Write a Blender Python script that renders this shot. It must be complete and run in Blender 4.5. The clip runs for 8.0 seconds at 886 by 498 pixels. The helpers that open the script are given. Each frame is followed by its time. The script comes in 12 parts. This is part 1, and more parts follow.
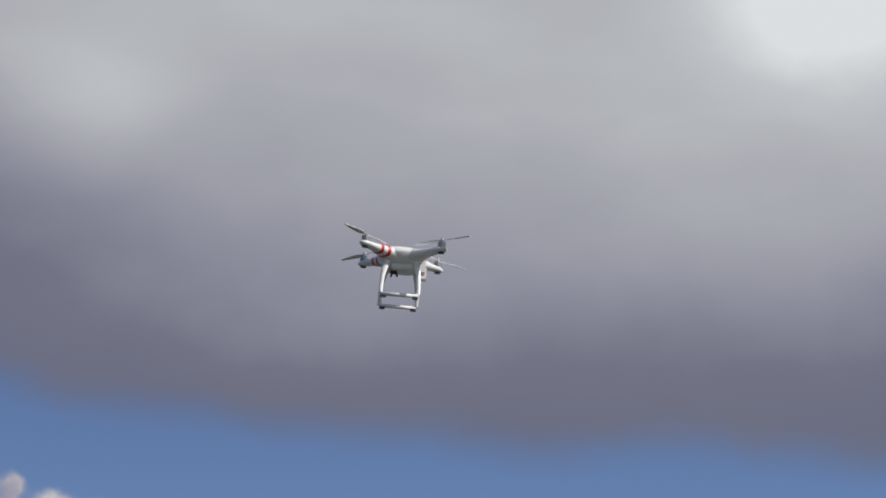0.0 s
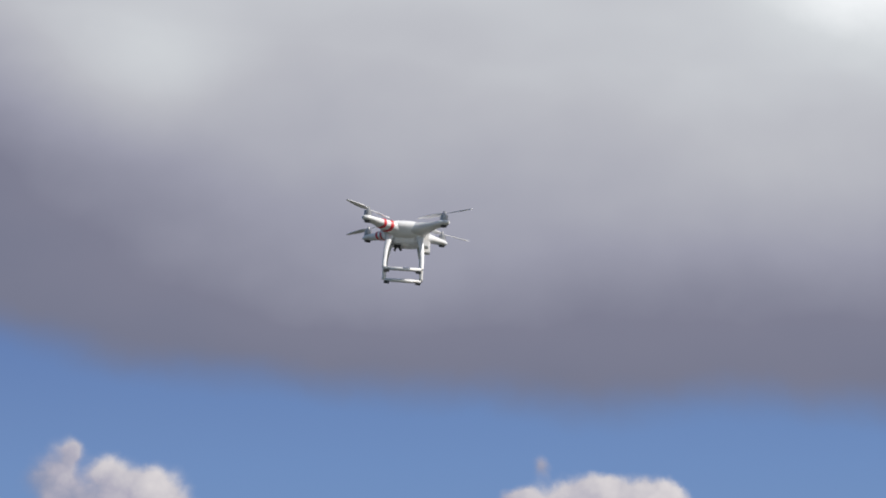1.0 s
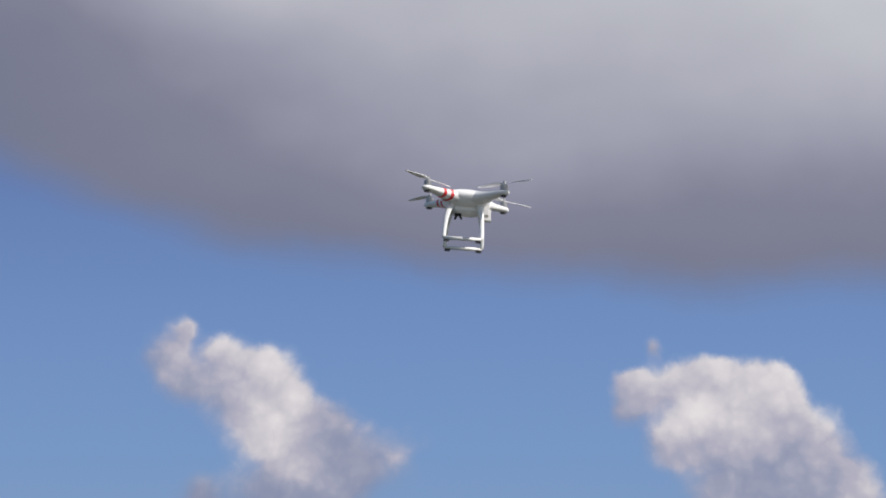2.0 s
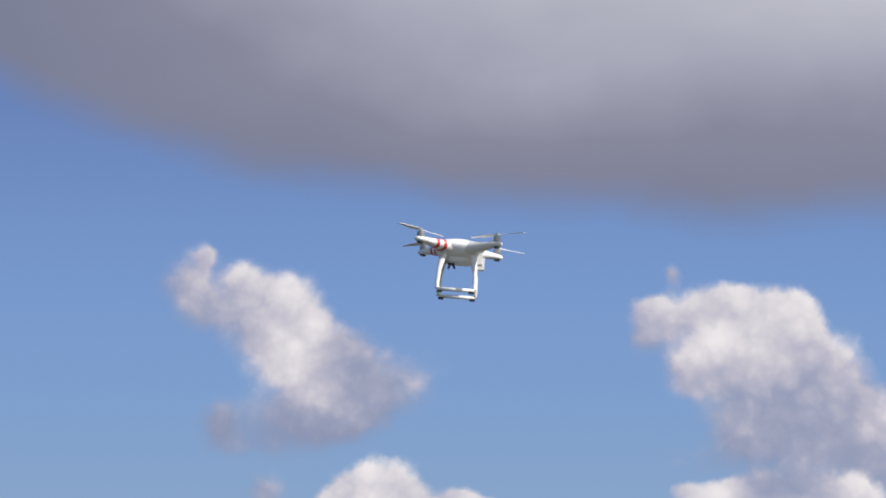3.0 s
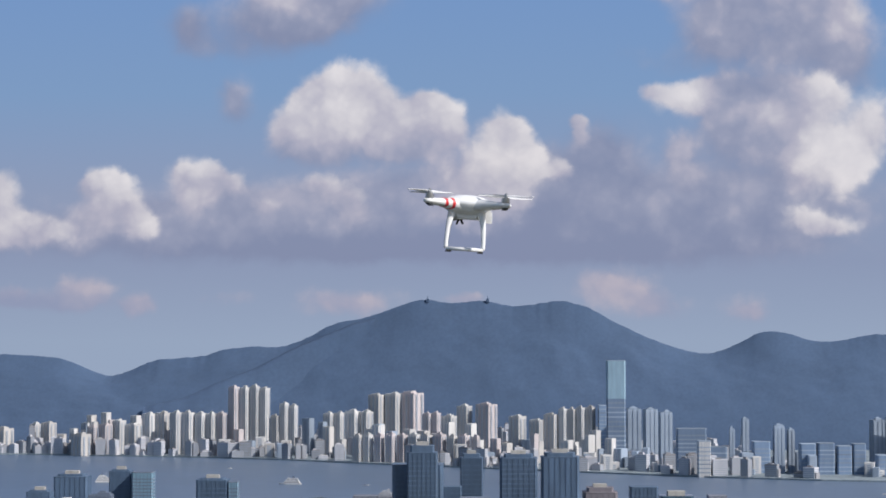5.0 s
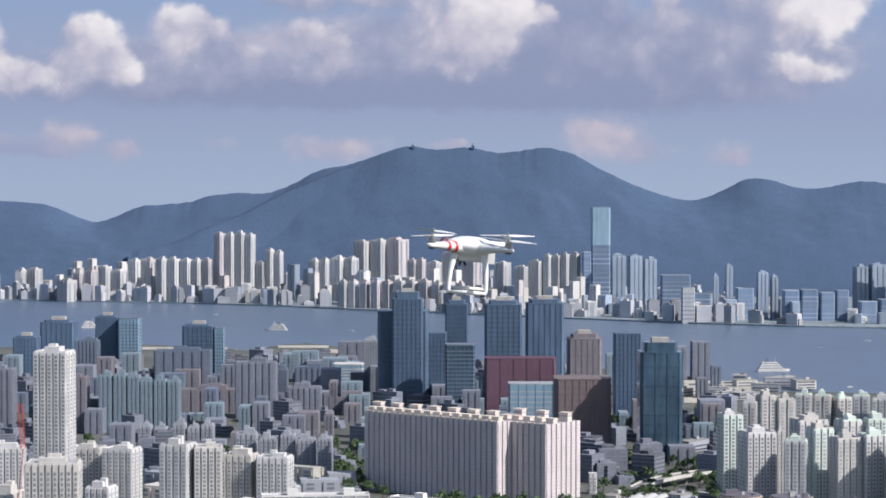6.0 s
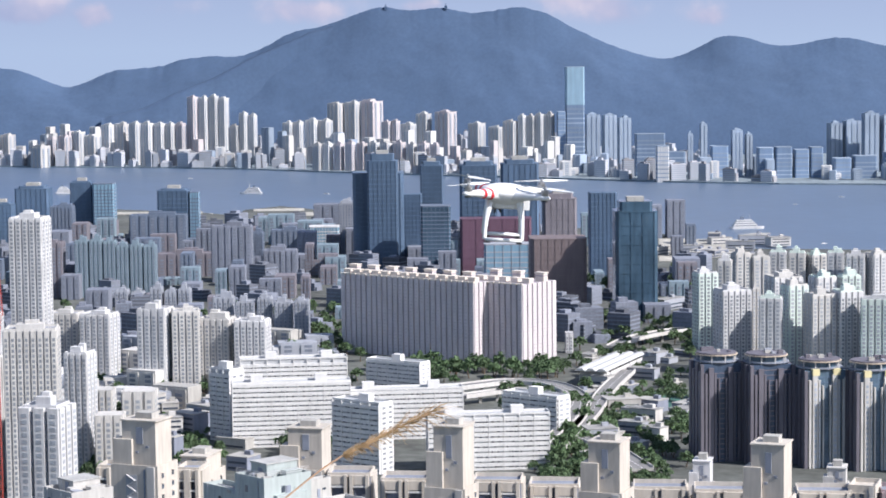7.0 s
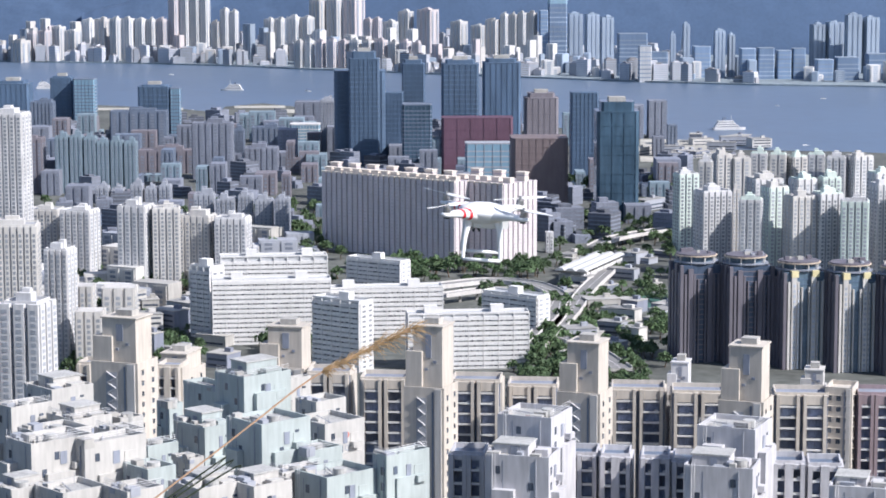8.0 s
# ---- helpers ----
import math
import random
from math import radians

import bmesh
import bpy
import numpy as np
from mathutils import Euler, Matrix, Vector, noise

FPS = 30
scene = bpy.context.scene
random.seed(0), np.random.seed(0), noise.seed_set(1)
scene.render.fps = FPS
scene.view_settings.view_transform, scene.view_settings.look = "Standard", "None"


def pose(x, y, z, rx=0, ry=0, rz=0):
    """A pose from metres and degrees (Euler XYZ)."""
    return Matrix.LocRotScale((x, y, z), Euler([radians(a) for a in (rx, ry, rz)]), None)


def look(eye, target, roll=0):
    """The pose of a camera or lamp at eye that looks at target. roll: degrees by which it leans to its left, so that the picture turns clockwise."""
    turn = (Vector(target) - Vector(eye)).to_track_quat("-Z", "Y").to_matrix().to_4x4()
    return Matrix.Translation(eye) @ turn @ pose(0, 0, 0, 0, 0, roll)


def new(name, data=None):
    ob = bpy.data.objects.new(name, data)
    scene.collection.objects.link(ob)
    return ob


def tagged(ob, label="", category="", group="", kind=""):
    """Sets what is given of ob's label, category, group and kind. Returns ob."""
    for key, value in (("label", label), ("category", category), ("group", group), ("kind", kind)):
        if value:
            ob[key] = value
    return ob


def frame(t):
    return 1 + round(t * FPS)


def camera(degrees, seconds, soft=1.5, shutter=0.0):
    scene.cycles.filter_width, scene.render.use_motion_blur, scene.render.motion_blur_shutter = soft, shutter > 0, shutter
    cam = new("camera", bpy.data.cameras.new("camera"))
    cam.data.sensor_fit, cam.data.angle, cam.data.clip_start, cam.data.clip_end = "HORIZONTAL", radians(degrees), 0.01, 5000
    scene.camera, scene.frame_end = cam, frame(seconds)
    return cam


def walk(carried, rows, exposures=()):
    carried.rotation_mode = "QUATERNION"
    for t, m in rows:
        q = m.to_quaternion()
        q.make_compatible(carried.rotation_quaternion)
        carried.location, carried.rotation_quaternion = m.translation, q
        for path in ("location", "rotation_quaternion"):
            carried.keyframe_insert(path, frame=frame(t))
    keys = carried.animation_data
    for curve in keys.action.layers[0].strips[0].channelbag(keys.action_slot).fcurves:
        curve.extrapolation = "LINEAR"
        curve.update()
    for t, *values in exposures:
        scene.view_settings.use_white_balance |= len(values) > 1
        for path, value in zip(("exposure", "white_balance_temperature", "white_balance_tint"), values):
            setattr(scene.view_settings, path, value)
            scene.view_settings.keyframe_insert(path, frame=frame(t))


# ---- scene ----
FOV = 22.334
cam = camera(FOV, 8.0, soft=1.8)
walk(cam, [
    (0.0, look((-0.135, 0.366, 227.367), (5.404, 95.106, 258.889), -0.058)),
    (0.5, look((-0.067, 0.359, 227.381), (4.569, 95.821, 256.802), -0.665)),
    (1.0, look((0.023, 0.347, 227.410), (3.280, 95.745, 257.221), -0.735)),
    (1.5, look((0.120, 0.300, 227.560), (-0.829, 96.423, 255.118), 0.034)),
    (3.0, look((0.278, 0.168, 228.076), (-2.315, 97.778, 249.650), 0.356)),
    (3.5, look((0.305, 0.086, 228.508), (-4.619, 97.970, 248.368), 0.912)),
    (4.0, look((0.317, 0.034, 228.903), (-4.081, 98.917, 243.146), 0.953)),
    (4.2, look((0.299, 0.028, 228.976), (-3.224, 99.194, 241.373), 0.501)),
    (4.5, look((0.238, 0.018, 229.052), (-1.819, 99.620, 237.726), 0.585)),
    (5.0, look((0.149, 0.005, 229.225), (-1.064, 99.915, 233.288), -0.063)),
    (5.2, look((0.137, -0.002, 229.356), (-0.404, 99.975, 231.449), -0.027)),
    (6.3, look((0.046, -0.002, 229.969), (-0.501, 99.912, 225.864), 0.019)),
    (6.5, look((0.000, 0.000, 230.000), (-0.000, 99.866, 224.820), 0.000)),
    (7.0, look((-0.106, 0.011, 230.152), (0.421, 99.607, 221.190), -0.641)),
    (7.5, look((-0.123, 0.028, 230.364), (2.393, 99.303, 218.605), -0.605)),
    (8.0, look((-0.095, 0.047, 230.547), (1.252, 99.127, 217.080), -0.132)),
], exposures=[(0.0, -0.42, 6500, 10), (0.5, -0.25, 6500, 10), (1.0, -0.12, 6500, 10), (1.5, -0.1, 6500, 10), (3.0, 0.1, 6500, 10), (3.5, 0.12, 6500, 10), (4.5, 0.0, 6450, 10), (5.0, -0.08, 6280, 10), (5.2, -0.06, 6250, 10), (6.3, 0.28, 6300, 11), (6.5, 0.38, 6180, 11), (7.2, 0.47, 6090, 12), (8.0, 0.46, 6030, 12)])

# ---- daylight ----
SUN_TO = Vector((0.88, -0.47, 0.84)).normalized()
sun = new("sun", bpy.data.lights.new("sun", "SUN"))
sun.data.energy, sun.data.angle, sun.data.color = 5.0, radians(0.6), (1.0, 0.94, 0.86)
sun.matrix_world = look((0, 0, 400), Vector((0, 0, 400)) - SUN_TO)

# cloud masses as seen from the viewpoint: bearing, height, half width, half height, tone
UPPER_LEFT = [(-0.1416, 0.2065, 0.0101, 0.0126, -0.1), (-0.1358, 0.2170, 0.0045, 0.0045, -0.1), (-0.1183, 0.2066, 0.0081, 0.0076, 0.2), (-0.1015, 0.2001, 0.0113, 0.0088, 0.25), (-0.0884, 0.1870, 0.0113, 0.0126, 0.3), (-0.0985, 0.1740, 0.0151, 0.0151, 0.55), (-0.0854, 0.1585, 0.0151, 0.0126, 0.5), (-0.1141, 0.1870, 0.0151, 0.0151, 0.1), (-0.0702, 0.1741, 0.0126, 0.0126, -0.15), (-0.0598, 0.1560, 0.0176, 0.0151, -0.3), (-0.0394, 0.1587, 0.0176, 0.0151, -0.6), (-0.0928, 0.1404, 0.0277, 0.0126, -0.4), (-0.1273, 0.1403, 0.0088, 0.0113, -0.3), (-0.1131, 0.1301, 0.0201, 0.0063, -0.7), (-0.1348, 0.1922, 0.0126, 0.0101, -0.15), (-0.0724, 0.1431, 0.0176, 0.0101, -0.35), (-0.1532, 0.2052, 0.0063, 0.0101, -0.8)]
RIGHT_TOWERING = [(0.0675, 0.1926, 0.0088, 0.0076, 0.25), (0.0649, 0.1809, 0.0088, 0.0101, 0), (0.0783, 0.2095, 0.0040, 0.0045, -0.08), (0.0777, 0.1874, 0.0126, 0.0101, 0.2), (0.0930, 0.1952, 0.0113, 0.0088, 0.25), (0.1057, 0.1952, 0.0113, 0.0096, 0.4), (0.1259, 0.1940, 0.0126, 0.0101, 0.35), (0.1359, 0.1850, 0.0101, 0.0126, 0.3), (0.1131, 0.1772, 0.0227, 0.0126, 0.6), (0.1029, 0.1681, 0.0176, 0.0101, 0.3), (0.1433, 0.1695, 0.0151, 0.0126, 0.25), (0.0851, 0.1642, 0.0126, 0.0088, 0.02), (0.1204, 0.1540, 0.0277, 0.0151, -0.08), (0.1557, 0.1516, 0.0176, 0.0176, 0.02), (0.1077, 0.1361, 0.0176, 0.0151, -0.23), (0.1403, 0.1286, 0.0277, 0.0176, -0.18), (0.1703, 0.1262, 0.0151, 0.0201, -0.08), (0.0673, 0.1308, 0.0113, 0.0101, -0.8), (0.0874, 0.1233, 0.0151, 0.0076, -0.8)]
RIGHT_LOWER = [(0.0810, 0.1105, 0.0063, 0.0045, 0.3), (0.0949, 0.1080, 0.0113, 0.0071, 0.55), (0.1062, 0.1094, 0.0063, 0.0071, 0.5), (0.1224, 0.1019, 0.0063, 0.0055, 0.3), (0.1463, 0.1108, 0.0101, 0.0071, 0.5), (0.1600, 0.1084, 0.0101, 0.0088, 0.6), (0.1547, 0.0881, 0.0126, 0.0126, 0.65), (0.1658, 0.0756, 0.0126, 0.0138, 0.6), (0.1445, 0.0730, 0.0088, 0.0088, 0.3), (0.1492, 0.0530, 0.0096, 0.0063, 0.45), (0.1616, 0.0493, 0.0101, 0.0050, 0.4), (0.0922, 0.0827, 0.0076, 0.0101, 0), (0.0971, 0.0702, 0.0076, 0.0063, -0.1), (0.1197, 0.0854, 0.0227, 0.0176, -0.2), (0.1398, 0.0956, 0.0126, 0.0151, 0), (0.1124, 0.1056, 0.0101, 0.0151, -0.2), (0.1301, 0.1158, 0.0201, 0.0101, -0.2), (0.1798, 0.0958, 0.0126, 0.0151, 0.5)]
LOW_CUMULUS = [(-0.0568, 0.1149, 0.0126, 0.0096, 0.43), (-0.0453, 0.1073, 0.0101, 0.0126, 0.48), (-0.0694, 0.1098, 0.0101, 0.0088, 0.28), (-0.0617, 0.0996, 0.0201, 0.0113, 0.38), (-0.0794, 0.0944, 0.0101, 0.0088, 0.23), (-0.0666, 0.0844, 0.0227, 0.0088, -0.12), (-0.0186, 0.1075, 0.0076, 0.0063, 0.38), (-0.0123, 0.0973, 0.0101, 0.0101, 0.38), (-0.0211, 0.0897, 0.0176, 0.0126, 0.18), (0.0155, 0.0950, 0.0101, 0.0081, 0.43), (0.0219, 0.0823, 0.0113, 0.0113, 0.53), (0.0281, 0.0786, 0.0063, 0.0055, 0.78), (0.0407, 0.0761, 0.0063, 0.0071, 0.38), (0.0093, 0.0747, 0.0176, 0.0126, 0.28), (-0.0045, 0.0595, 0.0138, 0.0126, 0.13), (0.0483, 0.0989, 0.0045, 0.0040, 0.18), (0.0500, 0.0913, 0.0050, 0.0063, 0.08), (-0.0337, 0.0947, 0.0126, 0.0151, 0.08), (0.0144, 0.0621, 0.0126, 0.0088, 0.08)]
LOW_LEFT = [(-0.2112, 0.0683, 0.0101, 0.0096, 0.35), (-0.2186, 0.0606, 0.0113, 0.0088, 0.2), (-0.1979, 0.0493, 0.0151, 0.0076, 0.25), (-0.2107, 0.0505, 0.0201, 0.0101, 0.2), (-0.1616, 0.0711, 0.0088, 0.0071, 0.35), (-0.1704, 0.0685, 0.0063, 0.0050, 0.1), (-0.1549, 0.0585, 0.0101, 0.0088, 0.35), (-0.1458, 0.0510, 0.0063, 0.0055, 0.3), (-0.1649, 0.0534, 0.0126, 0.0113, 0), (-0.1286, 0.0751, 0.0063, 0.0063, 0.2), (-0.1146, 0.0752, 0.0076, 0.0071, 0.35), (-0.1056, 0.0689, 0.0076, 0.0063, 0.3), (-0.1220, 0.0663, 0.0126, 0.0101, 0.2), (-0.0915, 0.0589, 0.0088, 0.0045, 0), (-0.0676, 0.0679, 0.0088, 0.0071, 0.15), (-0.0549, 0.0617, 0.0088, 0.0088, 0.25), (-0.0523, 0.0529, 0.0063, 0.0055, 0.1), (-0.2386, 0.0834, 0.0076, 0.0126, 0.3), (-0.2392, 0.0655, 0.0113, 0.0126, 0.2)]
HAZY_BANKS = [(-0.0259, 0.0644, 0.0428, 0.0176, -0.05), (-0.0814, 0.0564, 0.0504, 0.0126, -0.1), (0.0445, 0.0623, 0.0453, 0.0201, -0.3), (0.0945, 0.0576, 0.0504, 0.0151, -0.3), (-0.0559, 0.0403, 0.0755, 0.0063, -0.95), (0.0444, 0.0410, 0.0629, 0.0076, -0.95), (-0.1699, 0.0483, 0.0629, 0.0113, -0.2), (-0.1193, 0.0562, 0.0378, 0.0101, -0.1), (0.0596, 0.0800, 0.0151, 0.0201, -0.5), (0.1394, 0.0629, 0.0378, 0.0201, -0.2), (-0.2337, 0.0529, 0.0252, 0.0151, -0.3), (0.0319, 0.0698, 0.0201, 0.0151, -0.05), (-0.1050, 0.1071, 0.0076, 0.0101, -0.35), (0.1192, 0.0403, 0.0629, 0.0076, -0.8)]
WARM_LOW = [(-0.1734, 0.0222, 0.0138, 0.0065, 0.1), (-0.0535, 0.0170, 0.0210, 0.0065, 0.1), (0.0623, 0.0244, 0.0166, 0.0091, 0.3), (0.0836, 0.0156, 0.0146, 0.0075, 0.1), (0.1251, 0.0130, 0.0121, 0.0065, 0.1), (-0.0031, 0.0190, 0.0101, 0.0033, 0.1), (-0.1481, 0.0146, 0.0076, 0.0045, -0.2), (-0.2050, 0.0210, 0.0101, 0.0045, -0.1), (-0.115, 0.020, 0.02, 0.004, -0.6), (-0.19, 0.017, 0.03, 0.004, -0.5)]

world = bpy.data.worlds.new("sky")
scene.world = world
world.use_nodes = True
wt = world.node_tree
wt.nodes.clear()


def wire(node, slot, value):
    if value is None:
        return
    if isinstance(value, (int, float)):
        node.inputs[slot].default_value = value
    elif isinstance(value, tuple):
        s = node.inputs[slot]
        s.default_value = value if len(value) == len(s.default_value) else (*value, 1)
    else:
        wt.links.new(value, node.inputs[slot])


def calc(op, a, b=None, c=None, clamp=False):
    n = wt.nodes.new("ShaderNodeMath")
    n.operation, n.use_clamp = op, clamp
    for i, v in enumerate((a, b, c)):
        wire(n, i, v)
    return n.outputs[0]


def vec(op, a, b=None, c=None):
    n = wt.nodes.new("ShaderNodeVectorMath")
    n.operation = op
    for i, v in enumerate((a, b, c)):
        wire(n, i, v)
    return n.outputs["Value" if op == "DOT_PRODUCT" else "Vector"]


def smooth(value, lo, hi):
    n = wt.nodes.new("ShaderNodeMapRange")
    n.interpolation_type = "SMOOTHSTEP"
    wire(n, "Value", value), wire(n, "From Min", lo), wire(n, "From Max", hi)
    return n.outputs[0]


def blend(fac, a, b):
    n = wt.nodes.new("ShaderNodeMix")
    n.data_type = "RGBA"
    wire(n, 0, fac), wire(n, 6, a), wire(n, 7, b)
    return n.outputs[2]


def grain(where, scale, detail=5.0, rough=0.55):
    n = wt.nodes.new("ShaderNodeTexNoise")
    wire(n, "Vector", where), wire(n, "Scale", scale), wire(n, "Detail", detail), wire(n, "Roughness", rough)
    return n.outputs


def ramp(value, stops):
    n = wt.nodes.new("ShaderNodeValToRGB")
    wire(n, 0, value)
    e = n.color_ramp.elements
    while len(e) < len(stops):
        e.new(0.5)
    for k, (p, col) in zip(e, stops):
        k.position, k.color = p, (*col, 1)
    return n.outputs[0]


way = wt.nodes.new("ShaderNodeTexCoord").outputs["Generated"]
sep = wt.nodes.new("ShaderNodeSeparateXYZ")
wt.links.new(way, sep.inputs[0])
ahead = calc("MAXIMUM", calc("ABSOLUTE", sep.outputs[1]), 0.12)
u0, v0 = calc("DIVIDE", sep.outputs[0], ahead), calc("DIVIDE", sep.outputs[2], ahead)
flat = wt.nodes.new("ShaderNodeCombineXYZ")
wire(flat, 0, u0), wire(flat, 1, v0)
flat = flat.outputs[0]
# ragged outlines: two scales of drift
big = vec("SUBTRACT", grain(flat, 26.0, 2.0)[1], (0.5, 0.5, 0.5))
fine = vec("SUBTRACT", grain(flat, 95.0, 4.0, 0.6)[1], (0.5, 0.5, 0.5))
drift = vec("MULTIPLY_ADD", big, (0.007, 0.007, 0.0), vec("MULTIPLY", fine, (0.006, 0.006, 0.0)))
place = vec("ADD", flat, drift)

# clear sky: Nishita overhead, milky blue haze near the horizon
w_sky = wt.nodes.new("ShaderNodeTexSky")
w_sky.sky_type, w_sky.sun_disc = "NISHITA", False
w_sky.sun_elevation = math.asin(SUN_TO.z)
w_sky.sun_rotation = math.atan2(SUN_TO.x, SUN_TO.y)
sky_col = vec("SCALE", w_sky.outputs[0])
sky_col.node.inputs["Scale"].default_value = 0.100
low_sky = ramp(calc("MULTIPLY", v0, 2.0), [(0.0, (0.33, 0.40, 0.53)), (0.07, (0.285, 0.335, 0.475)), (0.13, (0.29, 0.345, 0.49)), (0.22, (0.225, 0.345, 0.55)), (0.32, (0.192, 0.320, 0.57)), (0.42, (0.172, 0.290, 0.555)), (0.58, (0.132, 0.215, 0.455))])
clear = blend(smooth(v0, 0.35, 0.9), low_sky, sky_col)

# high grey cloud deck with a soft lower edge
edge = calc("MULTIPLY_ADD", calc("EXPONENT", calc("MULTIPLY", calc("ADD", u0, 0.03), -7.7)), 0.0145, 0.229)
soft_n = calc("SUBTRACT", grain(flat, 14.0, 4.0)[0], 0.5)
above = calc("ADD", calc("SUBTRACT", v0, edge), calc("MULTIPLY", soft_n, 0.026))
deck = calc("MULTIPLY", smooth(above, -0.009, 0.020), calc("SUBTRACT", 1.0, smooth(v0, 0.55, 1.1)))
tone_n = calc("SUBTRACT", grain(vec("MULTIPLY", flat, (0.6, 1.0, 1.0)), 13.0, 3.0, 0.45)[0], 0.5)
tone = calc("ADD", calc("MULTIPLY", calc("MINIMUM", above, 0.17), 3.6), calc("MULTIPLY", tone_n, 0.24))
for cu, cv, ru, rv, gain in ((-0.112, 0.405, 0.050, 0.032, 0.20), (0.245, 0.465, 0.075, 0.050, 0.55), (-0.02, 0.455, 0.12, 0.03, 0.12), (0.20, 0.36, 0.10, 0.05, 0.14), (-0.23, 0.37, 0.09, 0.07, -0.16), (0.03, 0.30, 0.10, 0.05, 0.10), (0.03, 0.37, 0.12, 0.06, 0.04)):
    q = vec("MULTIPLY_ADD", place, (1 / ru, 1 / rv, 0.0), (-cu / ru, -cv / rv, 0.0))
    tone = calc("MULTIPLY_ADD", calc("POWER", 0.3, vec("DOT_PRODUCT", q, q)), gain, tone)
deck_col = ramp(tone, [(0.0, (0.185, 0.20, 0.285)), (0.18, (0.225, 0.23, 0.31)), (0.35, (0.355, 0.36, 0.445)), (0.60, (0.53, 0.54, 0.59)), (0.82, (0.70, 0.73, 0.76)), (1.0, (0.95, 0.98, 1.0))])
sky_now = blend(deck, clear, deck_col)

# cumulus: soft masses that add up, lit from the upper right; each bank has its own softness of outline
puff = calc("SUBTRACT", grain(place, 70.0, 6.0, 0.62)[0], 0.5)
cells = wt.nodes.new("ShaderNodeTexVoronoi")
cells.feature = "SMOOTH_F1"
wire(cells, "Vector", place), wire(cells, "Scale", 52.0), wire(cells, "Detail", 1.8), wire(cells, "Roughness", 0.5), wire(cells, "Lacunarity", 2.3), wire(cells, "Smoothness", 0.5)
billow = calc("SUBTRACT", 0.55, cells.outputs["Distance"])
GREY_LILAC = [(0.0, (0.245, 0.275, 0.405)), (0.25, (0.345, 0.36, 0.475)), (0.5, (0.485, 0.465, 0.55)), (0.78, (0.67, 0.635, 0.665)), (1.0, (0.84, 0.79, 0.785))]
WARM_LILAC = [(0.0, (0.30, 0.325, 0.46)), (0.5, (0.44, 0.41, 0.50)), (1.0, (0.68, 0.57, 0.575))]


def bank(under, masses, ragged, lo, hi, opacity, tones):
    """Lays one bank of cloud over the sky so far."""
    total, lit = 0.0, 0.0
    for cu, cv, rx, ry, tone in masses:
        ru, rv = rx * 1.22, ry * 1.22
        faint = -0.9 < tone < -0.5
        tone = -0.15 if faint else tone
        q = vec("MULTIPLY_ADD", place, (1 / ru, 1 / rv, 0.0), (-cu / ru, -cv / rv, tone))
        q2 = vec("MULTIPLY", q, (1.0, 1.0, 0.0))
        w = calc("MULTIPLY", calc("POWER", 0.22, vec("DOT_PRODUCT", q2, q2)), 0.42 if faint else 1.0)
        lit = calc("MULTIPLY_ADD", w, vec("DOT_PRODUCT", q, (0.13, 0.26, 1.0)), lit)
        total = calc("ADD", total, w)
    mean_lit = calc("DIVIDE", lit, calc("MAXIMUM", total, 0.02))
    rough = calc("MULTIPLY_ADD", billow, ragged, calc("MULTIPLY", puff, ragged * 1.2))
    mass = calc("MULTIPLY_ADD", rough, smooth(total, 0.02, 0.30), total)
    shine = smooth(calc("ADD", mean_lit, calc("MULTIPLY_ADD", billow, 0.60, calc("MULTIPLY", puff, 0.42))), -0.85, 0.75)
    body = calc("MULTIPLY", smooth(mass, lo, calc("MULTIPLY_ADD", shine, (lo - hi) * 0.45, hi)), opacity)
    return blend(body, under, ramp(shine, tones))


sky_now = bank(sky_now, HAZY_BANKS, 0.25, 0.05, 1.0, 0.85, GREY_LILAC)
sky_now = bank(sky_now, WARM_LOW, 0.40, 0.06, 1.1, 0.75, WARM_LILAC)
sky_now = bank(sky_now, UPPER_LEFT, 0.26, 0.08, 1.15, 0.95, GREY_LILAC)
sky_now = bank(sky_now, RIGHT_TOWERING, 0.30, 0.12, 1.2, 0.95, GREY_LILAC)
sky_now = bank(sky_now, RIGHT_LOWER, 0.36, 0.12, 1.15, 0.92, GREY_LILAC)
sky_now = bank(sky_now, LOW_LEFT, 0.38, 0.12, 1.05, 0.92, GREY_LILAC)
sky_now = bank(sky_now, LOW_CUMULUS, 0.38, 0.12, 1.0, 0.94, GREY_LILAC)

sky_now = blend(smooth(sep.outputs[1], -0.12, 0.20), sky_col, sky_now)
w_bg = wt.nodes.new("ShaderNodeBackground")
wire(w_bg, "Color", sky_now)
w_out = wt.nodes.new("ShaderNodeOutputWorld")
wt.links.new(w_bg.outputs[0], w_out.inputs[0])

